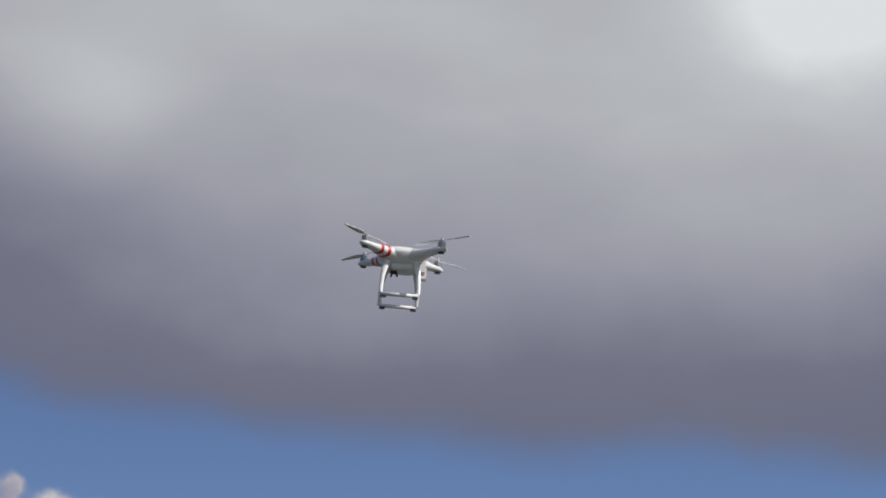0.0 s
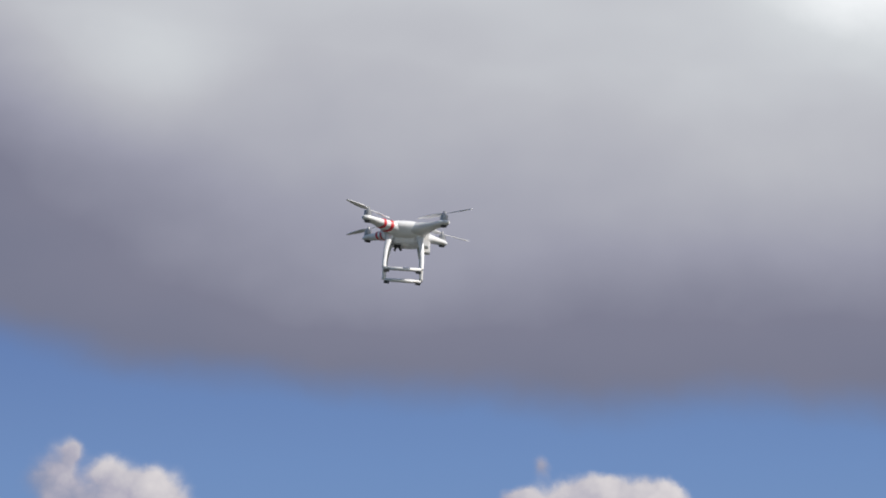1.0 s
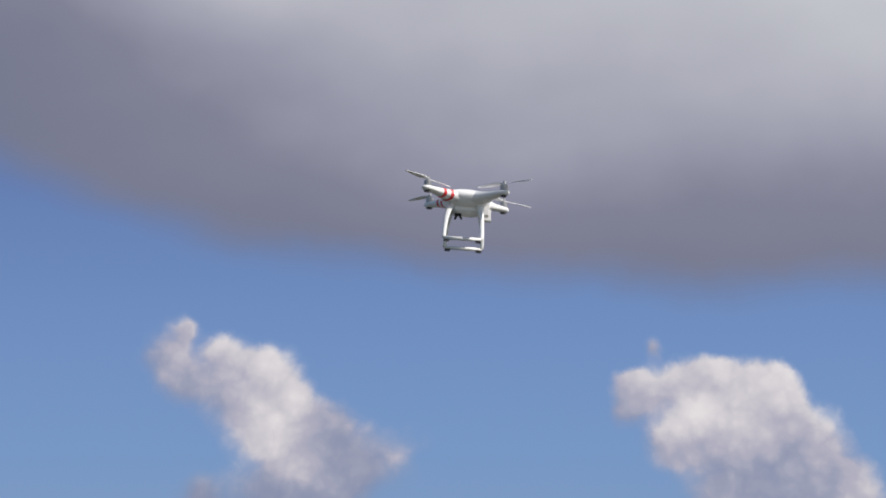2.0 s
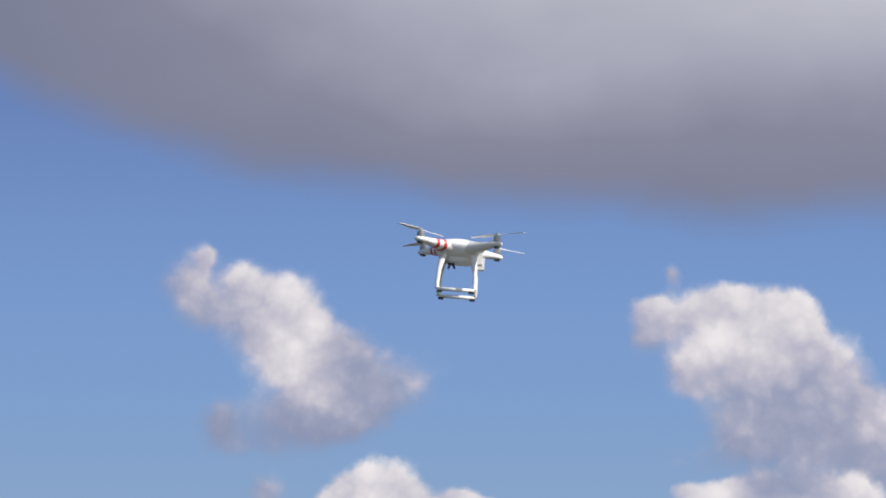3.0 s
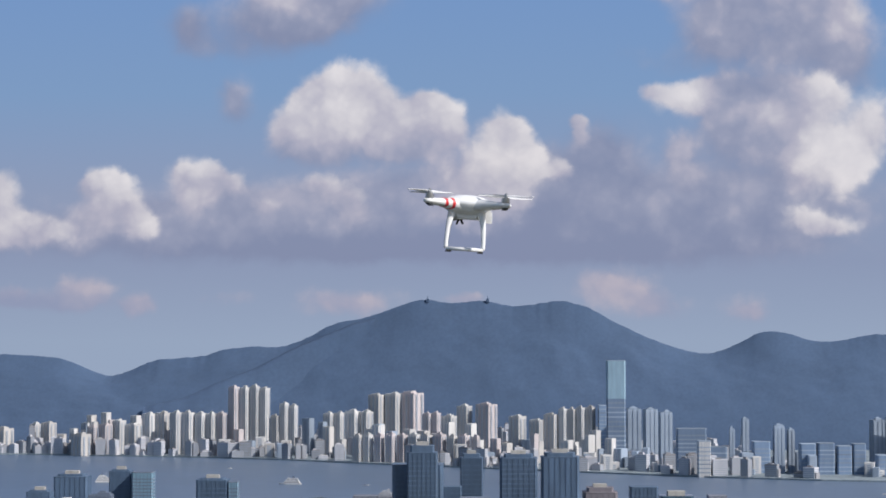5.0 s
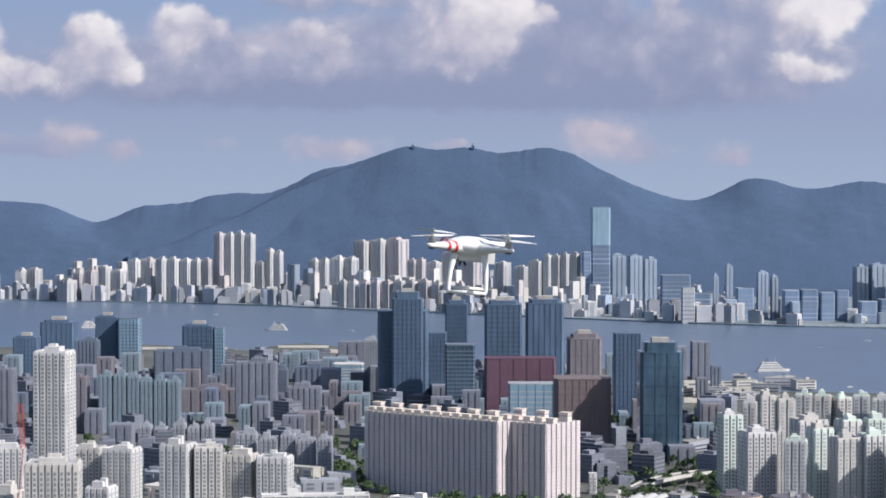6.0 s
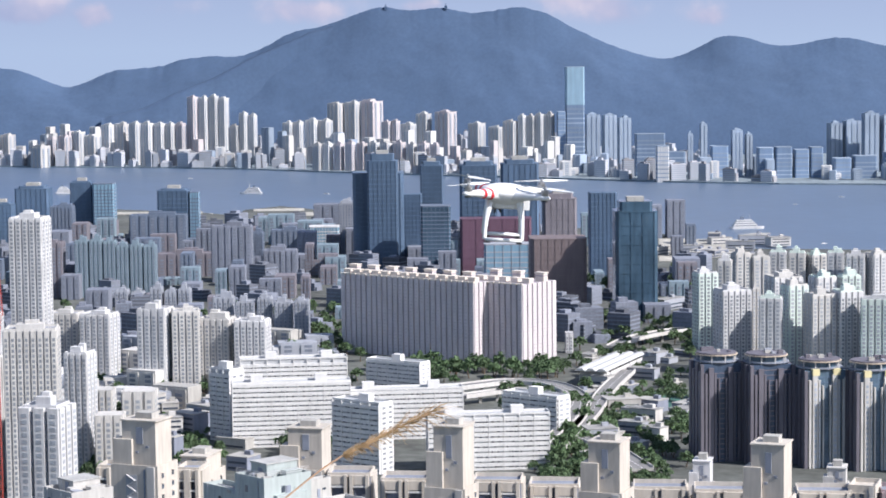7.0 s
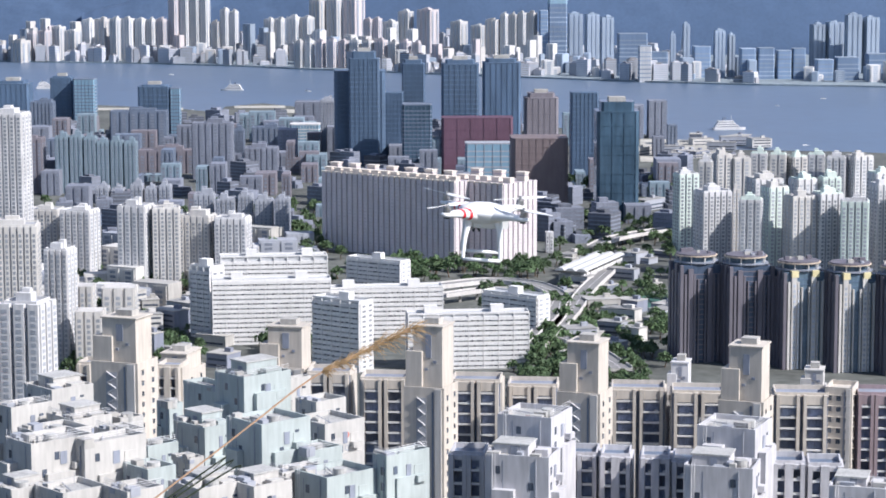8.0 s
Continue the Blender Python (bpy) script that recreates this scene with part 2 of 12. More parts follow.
# ---- materials ----
def mat(name, color, rough=0.8, metal=0.0, vary=0.12, scale=0.4, bump=0.0, bump_scale=3.0, per_object=0.0, spec=0.5, flow=0.15, per_island=0.0):
    """A surface with two scales of variation in world metres and a little relief."""
    m = bpy.data.materials.new(name)
    m.use_nodes = True
    t = m.node_tree
    b = t.nodes["Principled BSDF"]
    b.inputs["Roughness"].default_value = rough
    b.inputs["Metallic"].default_value = metal
    b.inputs["Specular IOR Level"].default_value = spec
    geo = t.nodes.new("ShaderNodeNewGeometry")
    n1 = t.nodes.new("ShaderNodeTexNoise")
    n1.inputs["Scale"].default_value = scale
    n1.inputs["Detail"].default_value = 5
    n2 = t.nodes.new("ShaderNodeTexNoise")
    n2.inputs["Scale"].default_value = scale * 9
    n2.inputs["Detail"].default_value = 3
    streak = t.nodes.new("ShaderNodeVectorMath")
    streak.operation = "MULTIPLY"
    streak.inputs[1].default_value = (1, 1, flow)
    t.links.new(geo.outputs["Position"], streak.inputs[0])
    t.links.new(geo.outputs["Position"], n1.inputs["Vector"])
    t.links.new(streak.outputs[0], n2.inputs["Vector"])
    add = t.nodes.new("ShaderNodeMath")
    add.operation = "ADD"
    t.links.new(n1.outputs["Fac"], add.inputs[0])
    t.links.new(n2.outputs["Fac"], add.inputs[1])
    rng = t.nodes.new("ShaderNodeMapRange")
    rng.inputs["From Min"].default_value, rng.inputs["From Max"].default_value = 0.7, 1.3
    rng.inputs["To Min"].default_value, rng.inputs["To Max"].default_value = 1 - vary, 1 + vary
    t.links.new(add.outputs[0], rng.inputs["Value"])
    value = rng.outputs[0]
    if per_object:
        info = t.nodes.new("ShaderNodeObjectInfo")
        r2 = t.nodes.new("ShaderNodeMapRange")
        r2.inputs["To Min"].default_value, r2.inputs["To Max"].default_value = 1 - per_object, 1 + per_object
        t.links.new(info.outputs["Random"], r2.inputs["Value"])
        mul = t.nodes.new("ShaderNodeMath")
        mul.operation = "MULTIPLY"
        t.links.new(value, mul.inputs[0])
        t.links.new(r2.outputs[0], mul.inputs[1])
        value = mul.outputs[0]
    if per_island:
        r3 = t.nodes.new("ShaderNodeMapRange")
        r3.inputs["To Min"].default_value, r3.inputs["To Max"].default_value = 1 - per_island, 1 + per_island
        t.links.new(geo.outputs["Random Per Island"], r3.inputs["Value"])
        mul2 = t.nodes.new("ShaderNodeMath")
        mul2.operation = "MULTIPLY"
        t.links.new(value, mul2.inputs[0])
        t.links.new(r3.outputs[0], mul2.inputs[1])
        value = mul2.outputs[0]
    hsv = t.nodes.new("ShaderNodeHueSaturation")
    hsv.inputs["Color"].default_value = (*color, 1)
    t.links.new(value, hsv.inputs["Value"])
    t.links.new(hsv.outputs[0], b.inputs["Base Color"])
    if bump:
        bp = t.nodes.new("ShaderNodeBump")
        bp.inputs["Strength"].default_value = bump
        nb = t.nodes.new("ShaderNodeTexNoise")
        nb.inputs["Scale"].default_value = bump_scale
        nb.inputs["Detail"].default_value = 4
        t.links.new(geo.outputs["Position"], nb.inputs["Vector"])
        t.links.new(nb.outputs["Fac"], bp.inputs["Height"])
        t.links.new(bp.outputs[0], b.inputs["Normal"])
    return m


M_WHITE = mat("white_render", (0.575, 0.565, 0.57), 0.85, vary=0.15, scale=0.07, per_object=0.05)
M_CREAM = mat("cream_render", (0.53, 0.51, 0.49), 0.85, vary=0.14, scale=0.07, per_object=0.05)
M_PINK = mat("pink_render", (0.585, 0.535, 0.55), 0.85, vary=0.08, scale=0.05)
# darker copy of M_PINK: shade between piers put into colour; also tank bands
M_PINKDARK = mat("pink_shade_and_band", (0.41, 0.36, 0.39), 0.85, vary=0.08, scale=0.05)
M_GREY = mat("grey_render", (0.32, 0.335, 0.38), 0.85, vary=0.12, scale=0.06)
# the next four colours carry the middle district's cloud shade and haze
M_TEAL = mat("teal_render", (0.20, 0.26, 0.31), 0.8, vary=0.12, scale=0.05)
M_BROWN = mat("brown_cladding", (0.17, 0.135, 0.14), 0.7, vary=0.12, scale=0.05)
M_ROSE = mat("rose_cladding", (0.19, 0.175, 0.20), 0.7, vary=0.12, scale=0.05)
M_RED = mat("red_cladding", (0.125, 0.066, 0.10), 0.6, vary=0.12, scale=0.05)
M_BEIGE = mat("beige_render", (0.50, 0.455, 0.405), 0.85, vary=0.16, scale=0.09)
M_DARKTOWER = mat("dark_brown_tile", (0.13, 0.12, 0.145), 0.6, vary=0.15, scale=0.05)
# slate blue lifted for the middle distance: haze put into the colour
M_STEELBLUE = mat("slate_and_haze_blue", (0.135, 0.165, 0.225), 0.5, vary=0.12, scale=0.04)
M_WINDOW = mat("window_glass", (0.075, 0.09, 0.12), 0.15, vary=0.25, scale=0.3, per_object=0.35)
M_WINDOWSOFT = mat("curtained_window_glass", (0.29, 0.31, 0.345), 0.3, vary=0.25, scale=0.3, per_object=0.3)
M_GLASS = mat("dark_curtain_wall", (0.03, 0.055, 0.085), 0.10, vary=0.2, scale=0.03, per_object=0.1)
M_GLASSTEAL = mat("teal_curtain_wall", (0.055, 0.095, 0.14), 0.10, vary=0.3, scale=0.03)
M_GLASSPALE = mat("pale_blue_curtain_wall", (0.20, 0.32, 0.42), 0.12, vary=0.1, scale=0.03)
M_ROOF = mat("grey_roof_felt", (0.27, 0.265, 0.26), 0.9, vary=0.25, scale=0.12)
M_CONC = mat("weathered_concrete", (0.38, 0.365, 0.345), 0.9, vary=0.18, scale=0.1)
M_GROUND = mat("city_ground", (0.095, 0.10, 0.092), 0.95, vary=0.45, scale=0.014, flow=1.0)
M_LEAF = mat("foliage", (0.070, 0.115, 0.050), 0.8, vary=0.45, scale=0.15, per_object=0.25, flow=1.0)
M_ROAD = mat("asphalt", (0.10, 0.10, 0.105), 0.9, vary=0.2, scale=0.1)
# forest green pushed to blue: distance haze put into the base colour
M_HILL = mat("hazed_mountain_blue", (0.057, 0.094, 0.168), 0.95, vary=0.10, scale=0.015, flow=1.0)
M_WATER = mat("harbour_water", (0.085, 0.128, 0.20), 0.36, vary=0.10, scale=0.004, bump=0.3, bump_scale=0.10)
M_DRONE = mat("white_gloss_plastic", (0.82, 0.82, 0.83), 0.28, vary=0.02, scale=3)
M_DRONERED = mat("red_stripe_tape", (0.62, 0.025, 0.035), 0.35, vary=0.04, scale=9)
M_DRONEGREY = mat("grey_metal", (0.35, 0.35, 0.36), 0.35, metal=0.7, vary=0.05, scale=9)
M_DRONEBLACK = mat("black_plastic", (0.03, 0.03, 0.033), 0.5, vary=0.1, scale=9)
M_CRANE = mat("orange_crane_paint", (0.34, 0.145, 0.03), 0.6, vary=0.15, scale=0.3)
M_CRANERED = mat("red_crane_paint", (0.42, 0.07, 0.05), 0.6, vary=0.15, scale=0.3)

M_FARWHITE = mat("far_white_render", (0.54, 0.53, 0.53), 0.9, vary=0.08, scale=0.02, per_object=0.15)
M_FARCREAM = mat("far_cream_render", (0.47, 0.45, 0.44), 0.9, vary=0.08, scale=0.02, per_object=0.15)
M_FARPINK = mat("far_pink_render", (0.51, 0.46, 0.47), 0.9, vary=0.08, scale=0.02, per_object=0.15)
# haze over the far shore is put into the next three pale blues
M_FARGREY = mat("far_hazed_render", (0.27, 0.325, 0.41), 0.9, vary=0.1, scale=0.02, per_object=0.25)
M_FARWINDOW = mat("far_hazed_window", (0.29, 0.34, 0.42), 0.5, vary=0.1, scale=0.02)
M_FARGLASS = mat("far_hazed_glass", (0.17, 0.24, 0.36), 0.5, vary=0.1, scale=0.02, per_object=0.2)
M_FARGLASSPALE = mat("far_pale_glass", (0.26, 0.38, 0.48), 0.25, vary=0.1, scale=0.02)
# dim blue-grey: mid-district cloud shade and haze put into the wall colour
M_GREYDARK = mat("dim_blue_grey_render", (0.19, 0.205, 0.255), 0.85, vary=0.15, scale=0.06, per_object=0.15)
M_MINT = mat("mint_white_render", (0.60, 0.67, 0.62), 0.85, vary=0.1, scale=0.06)
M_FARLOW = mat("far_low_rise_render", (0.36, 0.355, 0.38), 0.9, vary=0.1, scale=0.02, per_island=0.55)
# low houses darkened and blued for cloud shade over the middle district
M_MIDLOW = mat("shade_dimmed_low_rise", (0.15, 0.162, 0.20), 0.9, vary=0.25, scale=0.08, per_island=0.5)
M_LOGO = mat("faded_red_paint", (0.55, 0.16, 0.13), 0.8, vary=0.15, scale=0.5)
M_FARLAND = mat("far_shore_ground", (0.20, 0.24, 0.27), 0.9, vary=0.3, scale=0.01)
M_PINKTOP = mat("pink_cream_render", (0.66, 0.59, 0.53), 0.85, vary=0.1, scale=0.08)
M_PINKWIN = mat("tinted_window_strip", (0.52, 0.475, 0.49), 0.5, vary=0.2, scale=0.3)
# recess walls and holes darkened: their shade is put into this colour
M_RECESS = mat("recess_shade_grey", (0.23, 0.25, 0.305), 0.85, vary=0.2, scale=0.15)
M_DARKGLASS = mat("navy_window_wall", (0.058, 0.082, 0.13), 0.25, vary=0.25, scale=0.1)
M_YELLOW = mat("pale_yellow_render", (0.66, 0.58, 0.34), 0.85, vary=0.1, scale=0.1)
M_ROADPALE = mat("sun_bleached_asphalt", (0.20, 0.195, 0.195), 0.9, vary=0.12, scale=0.1)
M_BARK = mat("bark", (0.12, 0.09, 0.065), 0.9, vary=0.3, scale=1.0)
M_STATION = mat("station_roof_metal", (0.50, 0.50, 0.50), 0.5, vary=0.08, scale=0.1)
M_PITCH = mat("sports_pitch", (0.05, 0.13, 0.11), 0.9, vary=0.15, scale=0.05)
M_GRASS = mat("sports_grass", (0.11, 0.19, 0.06), 0.9, vary=0.3, scale=0.2)
M_WHITEBLUE = mat("cool_white_render", (0.49, 0.48, 0.50), 0.85, vary=0.18, scale=0.12)
M_RUST = mat("red_brown_tile", (0.27, 0.21, 0.225), 0.7, vary=0.15, scale=0.1)
M_PROP = mat("white_propeller_plastic", (0.78, 0.78, 0.79), 0.35, vary=0.05, scale=9)
# mid-distance haze is put into both slate colours as a blue lift
M_SLATEGLASS = mat("hazed_slate_glass", (0.085, 0.13, 0.205), 0.35, vary=0.25, scale=0.02, per_object=0.2)
M_SLATEFRAME = mat("hazed_slate_panel", (0.086, 0.132, 0.205), 0.5, vary=0.15, scale=0.03)
# teal tone of shaded white walls, given to whole blocks as their colour
M_TEALWHITE = mat("shade_teal_white", (0.375, 0.415, 0.41), 0.85, vary=0.15, scale=0.12)
M_BLUEWIN = mat("blue_recessed_window_wall", (0.10, 0.14, 0.21), 0.3, vary=0.3, scale=0.4)
# gallery walls greyed: shade behind the parapets put into the colour
M_SLABWALL = mat("gallery_shade_grey", (0.44, 0.445, 0.46), 0.85, vary=0.1, scale=0.1)
M_RUSTROOF = mat("red_brown_roof_coating", (0.28, 0.21, 0.19), 0.9, vary=0.2, scale=0.2)
# panes lifted from black to blue: distance haze put into the colour
M_MIDWINDOW = mat("hazed_blue_window", (0.175, 0.195, 0.245), 0.4, vary=0.25, scale=0.2)
M_ROOFPALE = mat("pale_grey_roof_screed", (0.40, 0.395, 0.385), 0.9, vary=0.25, scale=0.2, flow=1.0)
# shade between bays and in stairwells, put in as a grey wall colour
M_BAYSHADE = mat("pale_recess_shade", (0.34, 0.35, 0.38), 0.85, vary=0.15, scale=0.1)
M_NEARWHITE = mat("dusty_white_render", (0.455, 0.44, 0.42), 0.85, vary=0.16, scale=0.12)
M_SLABWHITE = mat("bright_white_render", (0.66, 0.645, 0.635), 0.85, vary=0.08, scale=0.08)
M_BALCONYWIN = mat("balcony_glazing", (0.40, 0.44, 0.52), 0.3, vary=0.3, scale=0.4, per_object=0.4)
M_BALCONYPANE = mat("blue_grey_balcony_pane", (0.17, 0.20, 0.29), 0.3, vary=0.4, scale=0.5, per_object=0.6)
M_RIM = mat("tan_roof_rim", (0.46, 0.38, 0.30), 0.8, vary=0.2, scale=0.2)
M_GLASSBLUE = mat("teal_blue_window_wall", (0.10, 0.15, 0.205), 0.25, vary=0.3, scale=0.12)
M_SAND = mat("pale_reclaimed_ground", (0.40, 0.38, 0.34), 0.95, vary=0.3, scale=0.03, flow=1.0)
M_STALK = mat("dry_grass_stalk", (0.42, 0.27, 0.17), 0.7, vary=0.2, scale=4.0)
M_PLUME = mat("golden_grass_plume", (0.40, 0.27, 0.14), 0.8, vary=0.4, scale=3.0, flow=1.0)
M_BLADE = mat("dark_grass_blade", (0.02, 0.03, 0.015), 0.6, vary=0.3, scale=3.0)
M_HILLGRASS = mat("rough_hill_grass", (0.060, 0.064, 0.050), 0.95, vary=0.4, scale=0.3, flow=1.0)

# ---- kinds of near buildings and street furniture ----
def pink_block(x, y, w, d, h, turn, bays, side, label):
    """A long linked housing block: close-set piers, narrow recesses, two ranks of lift houses on the roof."""
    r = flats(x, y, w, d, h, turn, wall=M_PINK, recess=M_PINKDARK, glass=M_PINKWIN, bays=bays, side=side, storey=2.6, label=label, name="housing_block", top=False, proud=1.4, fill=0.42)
    n = max(3, int(w / 9))
    for i in range(n):
        u = -w / 2 + w * (i + 0.5) / n
        part("lift_house", box_mesh("lift_house", 6.4, 5.0, 3.2, M_PINKTOP), r, at=pose(u, -d * 0.18, h))
        if i % 2 == 0:
            part("water_tank", box_mesh("water_tank", 7.5, 5.0, 6.0, M_PINKTOP), r, at=pose(u, d * 0.22, h))
            part("tank_cap", box_mesh("tank_cap", 8.6, 6.0, 0.7, M_PINKTOP), r, at=pose(u, d * 0.22, h + 6.0))
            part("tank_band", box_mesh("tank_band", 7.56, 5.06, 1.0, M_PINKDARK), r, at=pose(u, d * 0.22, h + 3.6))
        part("lift_house_cap", box_mesh("lift_house_cap", 7.2, 5.8, 0.5, M_PINKTOP), r, at=pose(u, -d * 0.18, h + 3.2))
    for i in range(bays):
        part("cornice", box_mesh("cornice", w / bays * 0.86, 1.7, 1.3, M_PINKTOP), r, at=pose(-w / 2 + w * (i + 0.5) / bays, -d / 2 + 0.75, h - 0.4))
    return r


def balcony_block(x, y, z, w, d, turn, bays, floors, label, storey=2.8, wall=None, inner=None, head=2.4):
    """The upper part of a block whose bays are open balconies between tall fins; z is its roof."""
    wall, inner = wall or M_BEIGE, inner or M_RECESS
    r = root("balcony_block", pose(x, y, 0, 0, 0, turn), label, "building", "balcony blocks")
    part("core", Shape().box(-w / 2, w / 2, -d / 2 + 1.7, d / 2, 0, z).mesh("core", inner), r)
    step = w / bays
    f0 = z - floors * storey
    bw = step * 0.74
    for i in range(bays):
        u = -w / 2 + step * (i + 0.5)
        for sgn in (-1, 1):
            part("fin", box_mesh("fin", 0.85, 2.8, z + 0.6, wall), r, at=pose(u + sgn * bw / 2, -d / 2 + 1.1, 0))
        part("head_beam", box_mesh("head_beam", bw - 1.0, 1.6, head, wall), r, at=pose(u, -d / 2 + 0.9, z + 0.4 - head))
        part("lower_wall", Shape().box(u - bw / 2 + 0.5, u + bw / 2 - 0.5, -d / 2 + 0.4, -d / 2 + 1.7, 0, f0).mesh("lower_wall", wall), r)
        for k in range(floors):
            zz = f0 + k * storey
            part("balcony_slab", box_mesh("balcony_slab", bw - 0.9, 1.7, 0.2, M_SLABWHITE), r, at=pose(u, -d / 2 + 0.85, zz))
            part("balcony_rail", box_mesh("balcony_rail", bw - 0.9, 0.16, 0.42, M_SLABWHITE), r, at=pose(u, -d / 2 + 0.05, zz + 0.1))
            if k % 4 == 1:
                part("air_conditioner", box_mesh("air_conditioner", 0.9, 0.6, 0.6, M_WHITE), r, at=pose(u + bw * (0.24 if k % 2 else -0.2), -d / 2 + 0.7, zz + 0.2))
            part("window", box_mesh("window", bw * 0.72, 0.12, 2.0, M_BALCONYPANE), r, at=pose(u + bw * 0.04, -d / 2 + 1.64, zz + 0.35))
    for sgn in (-1, 1):
        part("side_wall", box_mesh("side_wall", 0.5, d - 2.2, z, wall), r, at=pose(sgn * (w / 2 + 0.25), 1.1, 0))
    roof_top(r, w, d - 1.7, z, wall, random.Random(int(x * 3)), False)
    return r


def stair_block(x, y, z, w, d, turn, floors, label, wall=None, storey=2.8, cols=2, head=0.0, side=2):
    """A solid block with small windows in columns; head: height of a lift tower on its roof; z is its roof."""
    wall = wall or M_BEIGE
    r = root("stair_block", pose(x, y, 0, 0, 0, turn), label, "building")
    part("body", Shape().box(-w / 2, w / 2, -d / 2, d / 2, 0, z).mesh("body", wall), r)
    for n, span, tb, off in ((0 if head > 10 else cols, w, 0, d / 2), (side, d, 90, w / 2)):
        for i in range(n):
            u = -span / 2 + span * (i + 0.5) / n
            for k in range(floors):
                m = pose(0, 0, 0, 0, 0, tb) @ pose(u, -off, z - 2.4 - k * storey)
                win = part("window", box_mesh("window", 1.1, 0.16, 1.3, M_WINDOW), r, at=m)
                part("hood", box_mesh("hood", 1.5, 0.5, 0.14, wall), win, at=pose(0, -0.15, 1.35))
    if head > 10:
        part("stairwell", box_mesh("stairwell", w * 0.24, 0.14, floors * storey, M_BAYSHADE), r, at=pose(-w * 0.06, -d / 2 - 0.02, z - 1.6 - floors * storey))
        for k in range(floors * 2):
            up = 1 if k % 2 else -1
            run, rise = round(w * 0.09, 2), storey / 2
            flight = shared(("flight", run, up), lambda: Shape().loft([[(-run, -0.4, -up * rise / 2), (-run, 0.1, -up * rise / 2), (-run, 0.1, 0.26 - up * rise / 2), (-run, -0.4, 0.26 - up * rise / 2)], [(run, -0.4, up * rise / 2), (run, 0.1, up * rise / 2), (run, 0.1, 0.26 + up * rise / 2), (run, -0.4, 0.26 + up * rise / 2)]]), "stair_flight", M_WHITE)
            part("stair_flight", flight, r, at=pose(-w * 0.06, -d / 2 - 0.12, z - 2.4 - k * storey / 2))
    part("corner_strip", box_mesh("corner_strip", w * 0.16, 0.5, z + 0.8, M_CREAM), r, at=pose(w * 0.36, -d / 2 - 0.1, 0))
    # dark strip laid on the wall paints the shade of a gap
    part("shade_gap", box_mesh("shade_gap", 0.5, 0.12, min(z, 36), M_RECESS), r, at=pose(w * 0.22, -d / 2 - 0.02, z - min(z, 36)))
    roof_top(r, w, d, z, wall, random.Random(int(x * 5)), False)
    if head:
        part("lift_tower", Shape().box(-w * 0.30, w * 0.42, -d * 0.38, d * 0.4, z, z + head).mesh("lift_tower", wall), r)
        part("lift_tower_shaft", Shape().box(-w * 0.46, -w * 0.06, -d * 0.46, d * 0.1, z, z + head * 0.62).mesh("lift_tower_shaft", wall), r)
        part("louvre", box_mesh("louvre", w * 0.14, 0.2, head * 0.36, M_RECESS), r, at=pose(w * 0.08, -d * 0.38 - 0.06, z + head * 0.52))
        for k in range(3):
            part("vent", box_mesh("vent", 0.9, 0.18, 0.7, M_RECESS), r, at=pose(-w * 0.2 + w * 0.22 * k, -d * 0.38 - 0.05, z + head * (0.2 + 0.12 * k)))
        part("roof_tank", Shape().box(-w * 0.1, w * 0.25, -d * 0.15, d * 0.2, z + head + 0.35, z + head + 1.9).mesh("roof_tank", M_CONC), r)
        part("coping", Shape().box(-w * 0.33, w * 0.45, -d * 0.41, d * 0.43, z + head, z + head + 0.35).mesh("coping", wall), r)
    return r


